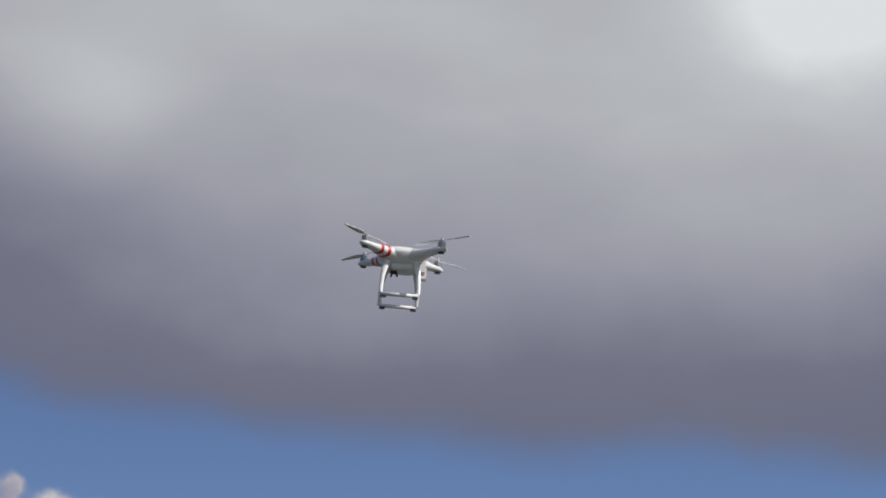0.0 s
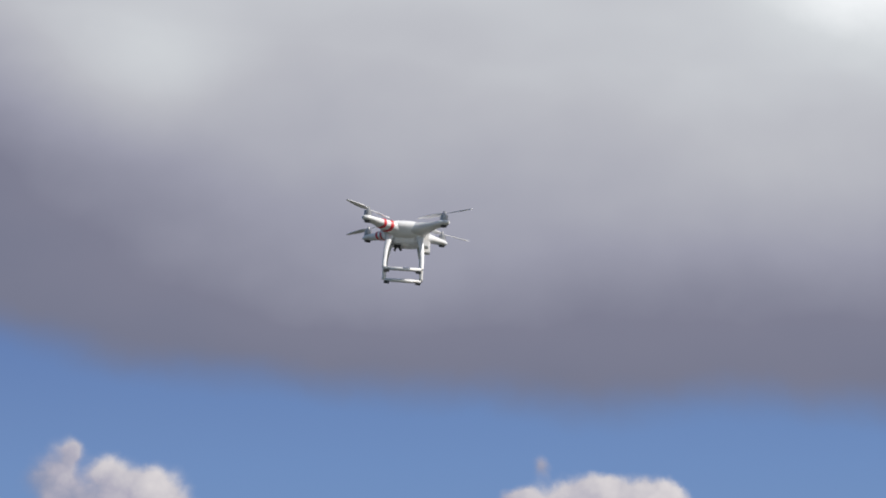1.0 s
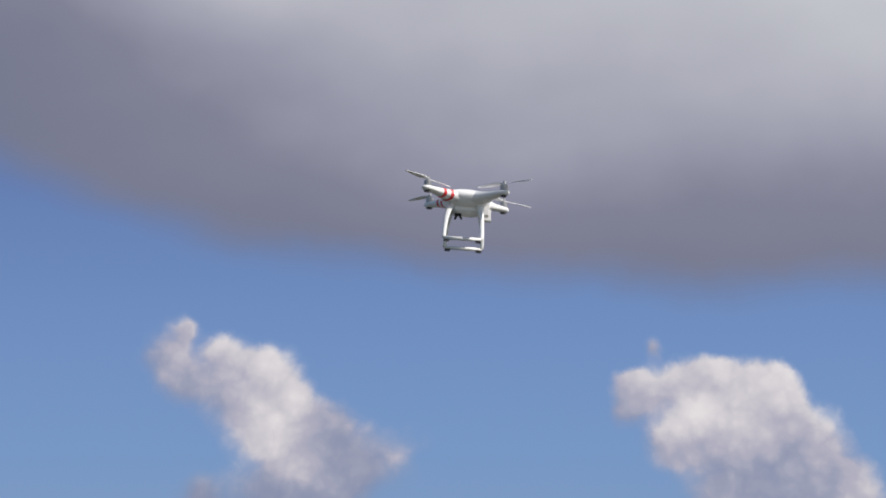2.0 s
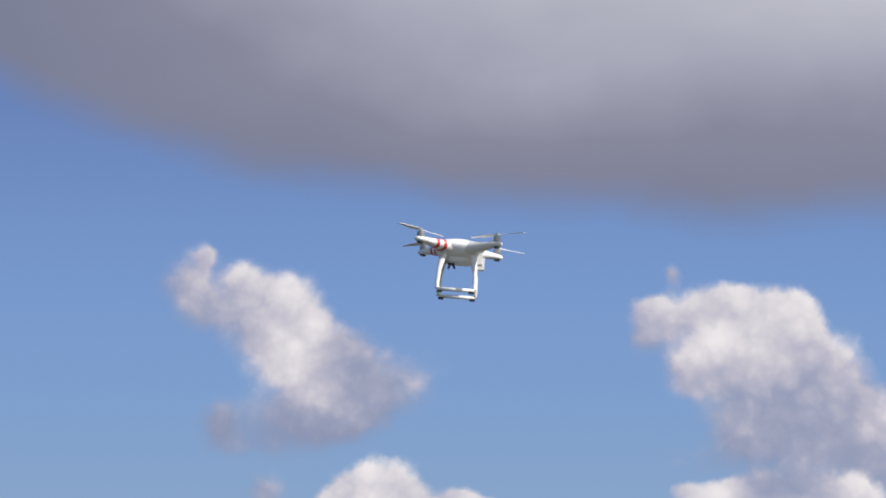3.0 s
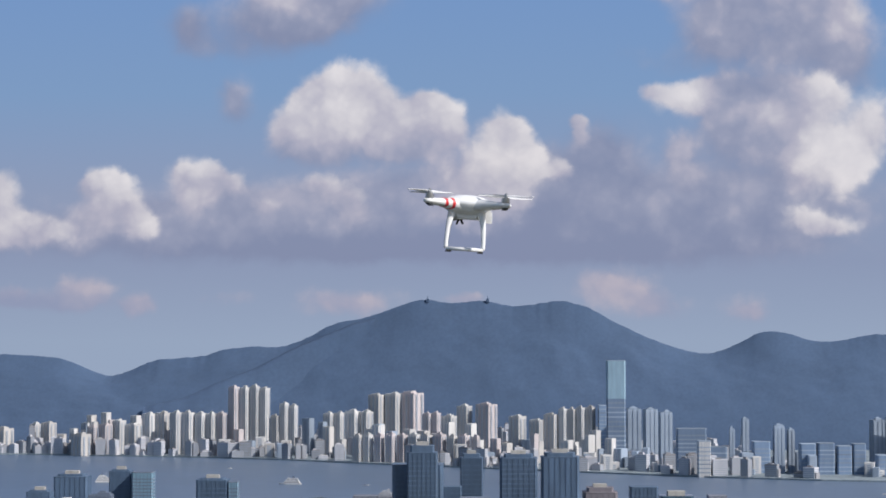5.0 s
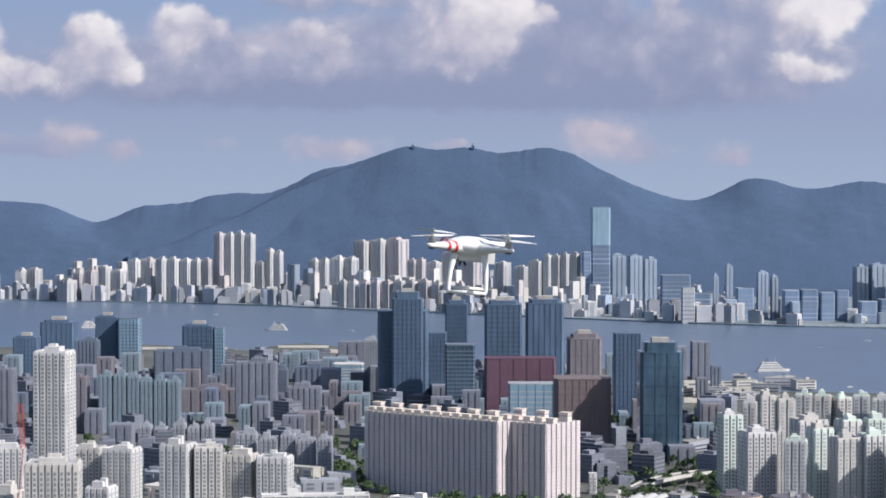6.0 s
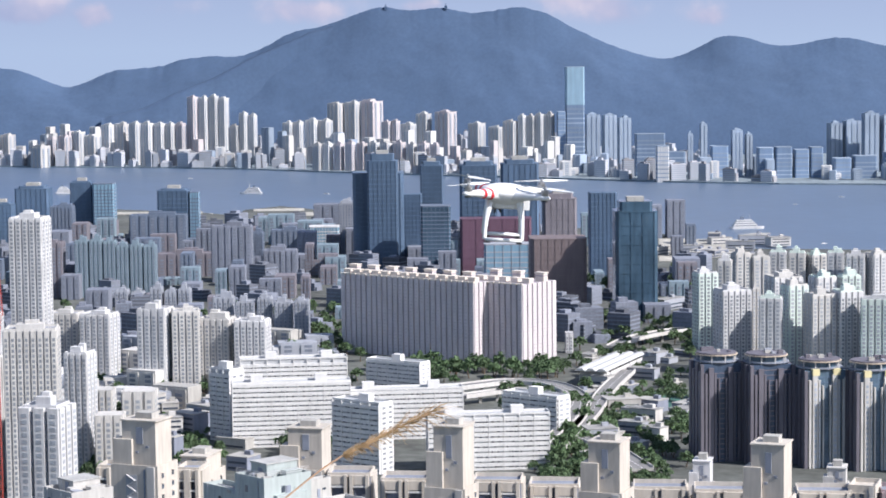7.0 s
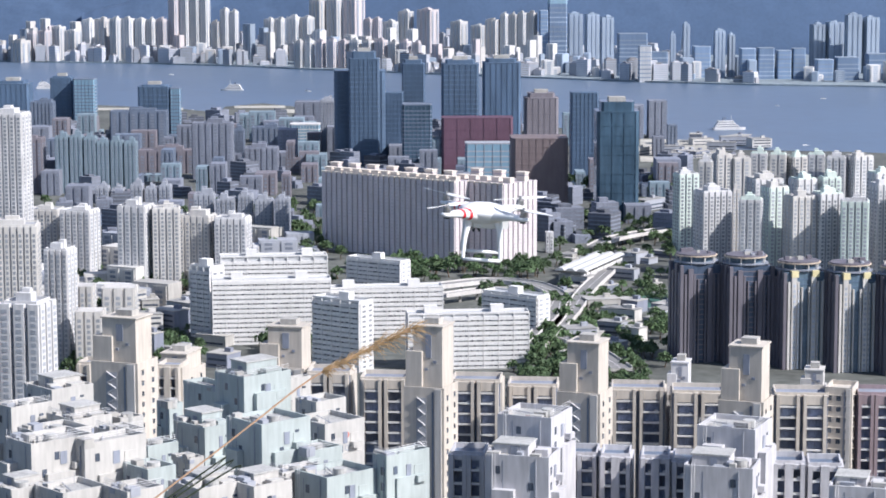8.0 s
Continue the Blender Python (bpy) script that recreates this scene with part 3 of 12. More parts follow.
def white_block(x, y, z, w, d, turn, label, wall=None, step=0.0, rails=False, seed=1):
    """A white stepped block seen from above: parapets, roof huts, ducts, small windows, a pipe; z is its roof."""
    wall = wall or M_NEARWHITE
    rng = random.Random(seed)
    r = root("white_block", pose(x, y, 0, 0, 0, turn), label, "building", "white stepped blocks")
    part("body", Shape().box(-w / 2, w / 2, -d / 2, d / 2, 0, z).mesh("body", wall), r)
    part("roof_deck", Shape().box(-w / 2 + 0.3, w / 2 - 0.3, -d / 2 + 0.3, d / 2 - 0.3, z, z + 0.06).mesh("roof_deck", rng.choice((M_ROOF, M_ROOFPALE))), r)
    roof_top(r, w, d, z, wall, rng, False)
    if step:
        part("upper_storey", Shape().box(-w * 0.42, w * 0.12, -d * 0.2, d * 0.45, z, z + step).mesh("upper_storey", wall), r)
        part("upper_coping", Shape().box(-w * 0.44, w * 0.14, -d * 0.22, d * 0.47, z + step, z + step + 0.3).mesh("upper_coping", M_ROOFPALE), r)
        # door opening is a flat dark panel, its inner shade painted on
        part("doorway", box_mesh("doorway", 1.3, 0.15, 2.2, M_RECESS), r, at=pose(-w * 0.1, -d * 0.2 - 0.05, z + 0.1))
        part("stair_hut", Shape().box(w * 0.18, w * 0.38, d * 0.05, d * 0.38, z, z + step * 0.55).mesh("stair_hut", wall), r)
    for k in range(rng.randint(3, 6)):
        a, b, c = rng.uniform(0.8, 2.6), rng.uniform(0.8, 2.2), rng.uniform(0.7, 1.8)
        part("roof_unit", box_mesh("roof_unit", a, b, c, rng.choice((M_NEARWHITE, M_CONC, M_GREY))), r, at=pose(rng.uniform(-w * 0.4, w * 0.4), rng.uniform(-d * 0.42, -d * 0.25), z + 0.06))
    for k in range(rng.randint(2, 4)):
        zz = z - 2.6 - 2.9 * k
        for tb, span, off in ((0, w, d / 2), (90, d, w / 2)):
            u = rng.choice((-0.3, -0.1, 0.22)) * span
            part("window", box_mesh("window", 1.0, 0.14, 1.5, M_WINDOW), r, at=pose(0, 0, 0, 0, 0, tb) @ pose(u, -off, zz))
    s2 = rng.uniform(0.25, 0.4)
    part("setback", Shape().box(w / 2, w / 2 + w * s2 * 0.35, -d * 0.3, d * 0.35, 0, z - rng.uniform(2.5, 6)).mesh("setback", wall), r)
    part("front_wing", Shape().box(-w * 0.36, -w * 0.02, -d / 2 - d * s2 * 0.5, -d / 2, 0, z - rng.uniform(2, 7)).mesh("front_wing", wall), r)
    part("cable_tray", Shape().rod((-w * 0.45, d * 0.1, z + 0.5), (w * 0.4, -d * 0.2, z + 0.5), 0.12, 5).mesh("cable_tray", M_GREY), r)
    part("roof_patch", box_mesh("roof_patch", w * 0.5, d * 0.35, 0.05, rng.choice((M_ROOF, M_RUSTROOF, M_CONC))), r, at=pose(w * 0.1, -d * 0.22, z + 0.07))
    for k in range(2):
        s3 = Shape().rod((0, 0, 0), (0, 0, rng.uniform(1.5, 3.5)), 0.05, 4)
        part("aerial", s3.mesh("aerial", M_GREY), r, at=pose(rng.uniform(-w, w) * 0.4, rng.uniform(-d, d) * 0.4, z))
    part("drain_pipe", Shape().rod((w * 0.3, -d / 2 - 0.12, max(0, z - 25)), (w * 0.3, -d / 2 - 0.12, z + 0.5), 0.1).mesh("drain_pipe", M_GREY), r)
    # thin dark strip stands in for the shadow along a joint
    part("shadow_joint", box_mesh("shadow_joint", 0.16, 0.05, 25, M_RECESS), r, at=pose(-w * 0.22, -d / 2 - 0.01, z - 25))
    part("balcony_box", Shape().box(w / 2, w / 2 + 1.3, d * 0.12, d * 0.34, z - 4.6, z - 3.4).box(w / 2, w / 2 + 0.1, d * 0.14, d * 0.32, z - 3.4, z - 1.6).mesh("balcony_box", wall), r)
    # nothing is cut: a dark panel paints the shade inside the opening
    part("opening", Shape().box(w / 2, w / 2 + 0.12, -d * 0.05, d * 0.06, z - 3.6, z - 1.2).mesh("opening", M_RECESS), r, "dark panel painting a doorway's inner shade")
    if rng.random() < 0.5:
        part("water_tank", Shape().rod((w * 0.28, -d * 0.1, z), (w * 0.28, -d * 0.1, z + 1.9), 1.25, 14).mesh("water_tank", M_ROOFPALE), r, "round grey roof water tank")
    part("ladder", Shape().rod((-w * 0.38, -d / 2 - 0.2, z - 7), (-w * 0.38, -d / 2 - 0.2, z + 1.6), 0.06, 4).rod((-w * 0.38 + 0.5, -d / 2 - 0.2, z - 7), (-w * 0.38 + 0.5, -d / 2 - 0.2, z + 1.6), 0.06, 4).mesh("ladder", M_WHITE), r)
    if rails or rng.random() < 0.35:
        s = Shape()
        for k in range(7):
            u = -w / 2 + 0.3 + (w - 0.6) * k / 6
            s.rod((u, -d / 2 + 0.3, z + 1.0), (u, -d / 2 + 0.3, z + 2.4), 0.05, 4)
        for q in (1.6, 2.0, 2.4):
            s.rod((-w / 2 + 0.3, -d / 2 + 0.3, z + q), (w / 2 - 0.3, -d / 2 + 0.3, z + q), 0.045, 4)
            s.rod((w / 2 - 0.3, -d / 2 + 0.3, z + q), (w / 2 - 0.3, d / 2 - 0.3, z + q), 0.045, 4)
        part("railing", s.mesh("railing", M_WHITE), r, "white tubular roof railing")
    return r


def dark_tower(x, y, z, w, d, turn, label, light=False):
    """A tall tiled tower: deep vertical fins and glass strips, terraces and an oval rim round the roof; z is its roof."""
    rng = random.Random(int(x))
    glass = M_GLASSBLUE if light else M_DARKGLASS
    r = root("dark_tower", pose(x, y, 0, 0, 0, turn), label, "building", "dark towers")
    part("core", Shape().box(-w / 2 + 1.6, w / 2 - 1.6, -d / 2 + 1.6, d / 2 - 1.6, 0, z).mesh("core", glass), r)
    plan = ((0.04, 0.07, 0, 0), (0.13, 0.05, 5, 0), (0.245, 0.11, 2, 1), (0.335, 0.045, 5, 1), (0.42, 0.03, 8, 0), (0.58, 0.03, 8, 0), (0.68, 0.11, 2, 1), (0.77, 0.045, 5, 1), (0.87, 0.05, 5, 0), (0.96, 0.07, 0, 0))
    for u, wide, drop, pale in plan:
        px, ww = -w / 2 + w * u, w * wide
        wall = M_CREAM if light and (pale or 0.1 < u < 0.9) else M_DARKTOWER
        part("pier", box_mesh("pier", ww, 2.8, z - drop, wall), r, at=pose(px, -d / 2 + 1.4, 0))
        if light and pale:
            s = Shape()
            panes(s, pose(px, -d / 2, 0), ww * 0.45, int((z - drop) / 2.8) - 1, 2.8, 0.5, 1)
            tagged(part("glazing", s.mesh("glazing", M_BALCONYWIN), r), kind="stuff")
    for i in range(4):
        v = -d / 2 + d * (i + 0.5) / 4
        for sgn in (-1, 1):
            part("pier", box_mesh("side_pier", 2.4, d / 4 * 0.6, z - (0 if i % 2 else 4), M_CREAM if light and i < 3 and sgn > 0 else M_DARKTOWER), r, at=pose(sgn * (w / 2 - 1.2), v, 0))
    s = Shape()
    for k in range(1, int(z / 2.8)):
        s.box(-w / 2 + 1.3, w / 2 - 1.3, -d / 2 + 1.45, -d / 2 + 1.7, k * 2.8, k * 2.8 + 0.5)
    tagged(part("floor_banding", s.mesh("floor_banding", M_SLATEFRAME if light else M_DARKTOWER), r), kind="stuff")
    ring = [(0.47 * w * math.cos(a), 0.47 * d * math.sin(a)) for a in (i * math.tau / 20 for i in range(20))]
    part("roof_drum", Shape().prism([(px * 0.78, py * 0.78) for px, py in ring], z, z + 4.2).mesh("roof_drum", M_GLASSBLUE), r)
    part("roof_rim", Shape().prism(ring, z + 4.2, z + 4.8).mesh("roof_rim", M_RIM), r, "tan oval roof rim")
    part("roof_rim_upper", Shape().prism([(px * 0.93, py * 0.93) for px, py in ring], z + 4.8, z + 5.5).mesh("roof_rim_upper", M_DARKTOWER), r)
    part("roof_rim_lower", Shape().prism([(px * 1.05, py * 1.05) for px, py in ring], z + 0.6, z + 1.3).mesh("roof_rim_lower", M_RECESS), r)
    for i in range(9):
        a = i * math.tau / 9
        part("rim_post", box_mesh("rim_post", 0.6, 0.6, 4.2, M_CREAM), r, at=pose(0.43 * w * math.cos(a), 0.43 * d * math.sin(a), z))
    for k in range(5):
        part("roof_unit", box_mesh("roof_unit", rng.uniform(1.5, 4), rng.uniform(1.5, 3), rng.uniform(0.8, 2.4), rng.choice((M_CONC, M_DARKTOWER, M_GREY))), r, at=pose(rng.uniform(-0.3, 0.3) * w, rng.uniform(-0.3, 0.3) * d, z + 5.5))
    if light:
        for u in (-0.24, 0.22):
            part("gable_cap", Shape().box(w * u - 1.9, w * u + 1.9, -d / 2 - 0.1, -d / 2 + 3, z - 2.5, z + 1.0).mesh("gable_cap", M_YELLOW), r, "pale yellow gable cap")
    return r


def catmull(points, n=8):
    out = []
    P = [Vector(p) for p in points]
    P = [P[0] * 2 - P[1]] + P + [P[-1] * 2 - P[-2]]
    for i in range(1, len(P) - 2):
        for k in range(n):
            t = k / n
            a, b, c, d = P[i - 1], P[i], P[i + 1], P[i + 2]
            out.append(0.5 * (2 * b + (c - a) * t + (2 * a - 5 * b + 4 * c - d) * t * t + (3 * b - a - 3 * c + d) * t ** 3))
    return out + [P[-2]]


def viaduct(points, width, label, pier_every=3):
    """A raised road: deck, two parapets, piers."""
    line = catmull(points)
    r = root("viaduct", Matrix.Translation((line[0].x, line[0].y, 0)), label, "viaduct")
    o = Vector((line[0].x, line[0].y, 0))
    sides = []
    for i, p in enumerate(line):
        q = line[min(i + 1, len(line) - 1)] - line[max(i - 1, 0)]
        sides.append(Vector((q.y, -q.x, 0)).normalized())

    def ribbon(a, b, z0, z1):
        s = Shape()
        rings = []
        for p, n in zip(line, sides):
            p0, p1 = p - o + n * a, p - o + n * b
            rings.append([(p0.x, p0.y, p.z + z0), (p1.x, p1.y, p.z + z0), (p1.x, p1.y, p.z + z1), (p0.x, p0.y, p.z + z1)])
        return s.loft(rings)
    hw = width / 2
    part("deck", ribbon(-hw, hw, -1.5, 0).mesh("deck", M_CONC), r)
    part("carriageway", ribbon(-hw + 0.6, hw - 0.6, 0.01, 0.06).mesh("carriageway", M_ROADPALE), r, "grey asphalt carriageway")
    part("parapet", ribbon(-hw - 0.05, -hw + 0.4, -1.6, 1.1).mesh("parapet", M_CREAM), r)
    part("parapet", ribbon(hw - 0.4, hw + 0.05, -1.6, 1.1).mesh("parapet", M_CREAM), r)
    part("lane_line", ribbon(-0.15, 0.15, 0.07, 0.10).mesh("lane_line", M_WHITE), r)
    for p in line[::pier_every]:
        part("pier", box_mesh("pier", 1.8, 1.8, max(1, round(p.z) - 1.5), M_CONC), r, at=pose(p.x - o.x, p.y - o.y, 0))
    return r


TREES = []


def tree(x, y, size, z=1.5):
    """A broadleaf tree: tapered trunk with limbs, a crown of many small leaf clumps."""
    rng = random.Random(round(x * 31 + y * 17))
    if len(TREES) < 4:
        s = Shape()
        s.rod((0, 0, 0), (0.1, 0, 0.45), 0.05, 6, 0.03)
        for k in range(4):
            a = k * 1.57 + rng.uniform(-0.4, 0.4)
            s.rod((0.1, 0, 0.4), (0.1 + 0.25 * math.cos(a), 0.25 * math.sin(a), 0.7), 0.022, 5, 0.008)
        trunk = s.mesh("trunk", M_BARK)
        c = Shape()
        for k in range(150):
            a, e, q = rng.uniform(0, math.tau), rng.uniform(-0.5, 1.4), rng.uniform(0.25, 1.0) ** 0.5
            lump = 1 + 0.3 * math.sin(3 * a + len(TREES)) * math.cos(2 * e)
            p = Vector((0.48 * q * lump * math.cos(a) * math.cos(e), 0.48 * q * lump * math.sin(a) * math.cos(e), 0.66 + 0.36 * q * lump * math.sin(e)))
            n, g = len(c.v), rng.uniform(0.05, 0.11)
            for j in range(4):
                c.v.append(p + Vector((rng.uniform(-g, g), rng.uniform(-g, g), rng.uniform(-g, g))) * 1.4)
            c.f += [(n, n + 1, n + 2), (n, n + 2, n + 3), (n, n + 3, n + 1), (n + 1, n + 3, n + 2)]
        TREES.append((trunk, c.mesh("crown", M_LEAF)))
    trunk, crown = rng.choice(TREES)
    if y > 1559:
        m = pose(x, y, z, 0, 0, rng.uniform(0, 360)) @ Matrix.Diagonal((size, size, size * rng.uniform(0.8, 1.1), 1))
        for me, far in ((trunk, FAR_TRUNKS), (crown, FAR_CROWNS)):
            n = len(far.v)
            far.v += [m @ v.co for v in me.vertices]
            far.f += [tuple(n + i for i in p.vertices) for p in me.polygons]
        return None
    r = root("tree", pose(x, y, z, 0, 0, rng.uniform(0, 360)), "dense dark green street tree among the blocks", "tree", "city trees")
    r.scale = (size, size, size * rng.uniform(0.8, 1.1))
    part("trunk", trunk, r)
    part("crown", crown, r)
    return r


def ship(x, y, length, turn, label, decks=3):
    r = root("ship", pose(x, y, 0, 0, 0, turn), label, "ship")
    L, B = length, length * 0.17
    ring = [(-L / 2, -B * 0.4), (-L * 0.45, -B / 2), (L * 0.25, -B / 2), (L * 0.42, -B * 0.28), (L / 2, 0), (L * 0.42, B * 0.28), (L * 0.25, B / 2), (-L * 0.45, B / 2), (-L / 2, B * 0.4)]
    part("hull", Shape().loft([[(px * 0.94, py * 0.85, -0.5) for px, py in ring], [(px, py, L * 0.07) for px, py in ring]]).mesh("hull", M_WHITE), r)
    z = L * 0.07
    for k in range(decks):
        a, b = -L * (0.42 - 0.04 * k), L * (0.26 - 0.07 * k)
        deck = part("deck_house", Shape().box(a, b, -B * 0.42, B * 0.42, z, z + L * 0.065).mesh("deck_house", M_WHITE), r)
        part("window_band", Shape().box(a + 0.5, b - 0.5, -B * 0.43, B * 0.43, z + L * 0.018, z + L * 0.034).mesh("window_band", M_WINDOW), deck)
        z += L * 0.065
    part("funnel", Shape().box(-L * 0.2, -L * 0.10, -B * 0.15, B * 0.15, z, z + L * 0.09).mesh("funnel", M_STEELBLUE), r)
    part("mast", Shape().rod((L * 0.065, 0, z), (L * 0.065, 0, z + L * 0.14), L * 0.006).mesh("mast", M_WHITE), r)
    return r


def lattice(s, a, b, wide, r, n):
    """Four chords with zigzag bracing from a to b."""
    a, b = Vector(a), Vector(b)
    q = (b - a).to_track_quat("Z", "Y")
    c = [q @ Vector((sx * wide / 2, sy * wide / 2, 0)) for sx, sy in ((-1, -1), (1, -1), (1, 1), (-1, 1))]
    for e in c:
        s.rod(a + e, b + e, r, 4)
    for i in range(n):
        p0, p1 = a.lerp(b, i / n), a.lerp(b, (i + 1) / n)
        for k in range(4):
            e, f = (c[k], c[(k + 1) % 4]) if i % 2 else (c[(k + 1) % 4], c[k])
            s.rod(p0 + e, p1 + f, r * 0.7, 3)
    return s


def shed(x, y, w, d, h, turn, tint):
    wall = (M_CONC, M_GREY, M_GREYDARK, M_CREAM)[tint]
    r = root("low_building", pose(x, y, 1.4, 0, 0, turn), "low flat-roofed building between the estates", "building", "low buildings")
    part("body", Shape().box(-w / 2, w / 2, -d / 2, d / 2, 0, h).mesh("body", wall), r)
    part("roof", Shape().box(-w / 2 - 0.3, w / 2 + 0.3, -d / 2 - 0.3, d / 2 + 0.3, h, h + 0.4).mesh("roof", M_ROOF if tint % 2 else M_CONC), r)
    for k in range(max(1, int(h / 3.2))):
        part("window_band", box_mesh("window_band", w * 0.86, 0.2, 1.2, M_WINDOW), r, at=pose(0, -d / 2 - 0.02, 1.0 + 3.2 * k))
    part("roof_hut", box_mesh("roof_hut", min(4, w * 0.3), 3, 2.2, wall), r, at=pose(w * 0.2, d * 0.1, h + 0.4))
    return r


def station(x, y, turn):
    r = root("railway_station", pose(x, y, 0, 0, 0, turn), "long raised railway station with white metal roof", "station")
    part("hall", Shape().box(-42, 42, -9, 9, 0, 11).mesh("hall", M_CONC), r)
    for k in range(3):
        v = -7.5 + 7.5 * k
        part("roof_vault", Shape().loft([[(ux, v - 3.4, 14.0), (ux, v - 1.5, 15.4), (ux, v + 1.5, 15.4), (ux, v + 3.4, 14.0), (ux, v + 3.4, 13.6), (ux, v - 3.4, 13.6)] for ux in (-45, 45)]).mesh("roof_vault", M_STATION), r)
    for k in range(12):
        part("column", box_mesh("column", 0.8, 17, 3.0, M_CONC), r, at=pose(-40 + 80 * k / 11, 0, 11))
    for k in range(6):
        part("platform_strip", box_mesh("platform_strip", 14, 0.4, 2.2, M_WHITE), r, at=pose(-38 + 15 * k, -9.4, 9.5))
    return r


def pitch(x, y, w, d, material, label):
    ob = new("sports_pitch", Shape().box(-w / 2, w / 2, -d / 2, d / 2, 0, 0.3).mesh("sports_pitch", M_PITCH if material == "M_PITCH" else M_GRASS))
    ob.matrix_world = pose(x, y, 1.5, 0, 0, -20)
    return tagged(ob, label, "pitch")


def crane(a, b, c, material, label):
    """A lattice jib in two stretches on a mast that stands on the ground."""
    base = Vector((a[0], a[1], 0))
    r = root("tower_crane", Matrix.Translation(base), label, "crane")
    a, b, c = Vector(a) - base, Vector(b) - base, Vector(c) - base
    part("mast", lattice(Shape(), (0, 0, 0), (0, 0, a.z), 1.6, 0.10, int(a.z / 3)).mesh("mast", material), r)
    part("jib", lattice(Shape(), a, b, 0.42, 0.045, 26).mesh("jib", material), r)
    part("jib_head", lattice(Shape(), b, c, 1.7, 0.085, 24).mesh("jib_head", material), r)
    part("stay_cable", Shape().rod(a + Vector((0, 0, 1.5)), b + Vector((0, 0, 1.5)), 0.05, 4).rod(b + Vector((0, 0, 1.5)), c + Vector((0, 0, 2.2)), 0.05, 4).mesh("stay_cable", M_DRONEBLACK), r)
    return r


def quay(ring):
    ob = new("reclaimed_ground", Shape().prism(ring, 0.5, 1.9).mesh("reclaimed_ground", M_SAND))
    return tagged(ob, "pale bare reclaimed land by the harbour edge", "ground", kind="structure")


def plume_grass(a, b, c, label):
    """One tall leaning grass stalk: thin stem rooted on the hill, feathery seed head of many fine bristles, dark blades at the foot."""
    a, b, c = Vector(a), Vector(b), Vector(c)
    foot = a.copy()
    while foot.z > hill_height(foot.x, foot.y) - 0.05:
        foot += (a - b) * 0.02
    rng = random.Random(4)
    r = root("plume_grass", Matrix.Translation(foot), label, "grass")
    a, b, c = a - foot, b - foot, c - foot
    stem = Shape()
    line = catmull([Vector((0, 0, 0)), a, a.lerp(b, 0.5) + Vector((0, 0, 0.02)), b, c + Vector((0, 0, 0.05))], 6)
    for p, q in zip(line, line[1:]):
        stem.rod(p, q, 0.020, 5)
    part("stem", stem.mesh("stem", M_STALK), r)
    head = Shape()
    axis = (c - b)
    for k in range(360):
        u = rng.random() ** 1.7
        p = b + axis * u + Vector((0, 0, 0.05 * u))
        size = (0.22 + 0.38 * u) * rng.uniform(0.5, 1.1)
        d = axis.normalized() * rng.uniform(0.5, 1.0) + Vector((rng.uniform(-0.25, 0.3), rng.uniform(-0.3, 0.3), rng.uniform(-0.75, 0.45)))
        q = p + d.normalized() * size
        mid = p.lerp(q, 0.55) + Vector((0, 0, 0.03))
        head.rod(p, mid, 0.0075, 3, 0.006)
        head.rod(mid, q + Vector((0, 0, -0.05 * size)), 0.006, 3, 0.002)
    tagged(part("seed_head", head.mesh("seed_head", M_PLUME), r, "feathery golden brown seed head"), kind="stuff")
    for k, (dx, dz) in enumerate(((0.62, 0.30), (0.85, 0.18), (0.42, 0.36))):
        tip = Vector((a.x + dx, a.y, a.z + dz - 0.35))
        m = Vector((a.x + dx * 0.5, a.y, a.z + dz * 0.8 - 0.35))
        blade = Shape()
        prev = None
        pts = catmull([Vector((0.05 * k, 0, 0)), m, tip], 5)
        secs = []
        for i, p in enumerate(pts):
            w = 0.030 * (1 - i / len(pts)) + 0.004
            secs.append([p + Vector((0, -0.01, w)), p + Vector((0, 0.01, w)), p + Vector((0, 0.01, -w)), p + Vector((0, -0.01, -w))])
        part("blade", blade.loft(secs).mesh("blade", M_BLADE), r, "dark narrow grass blade")
    return r

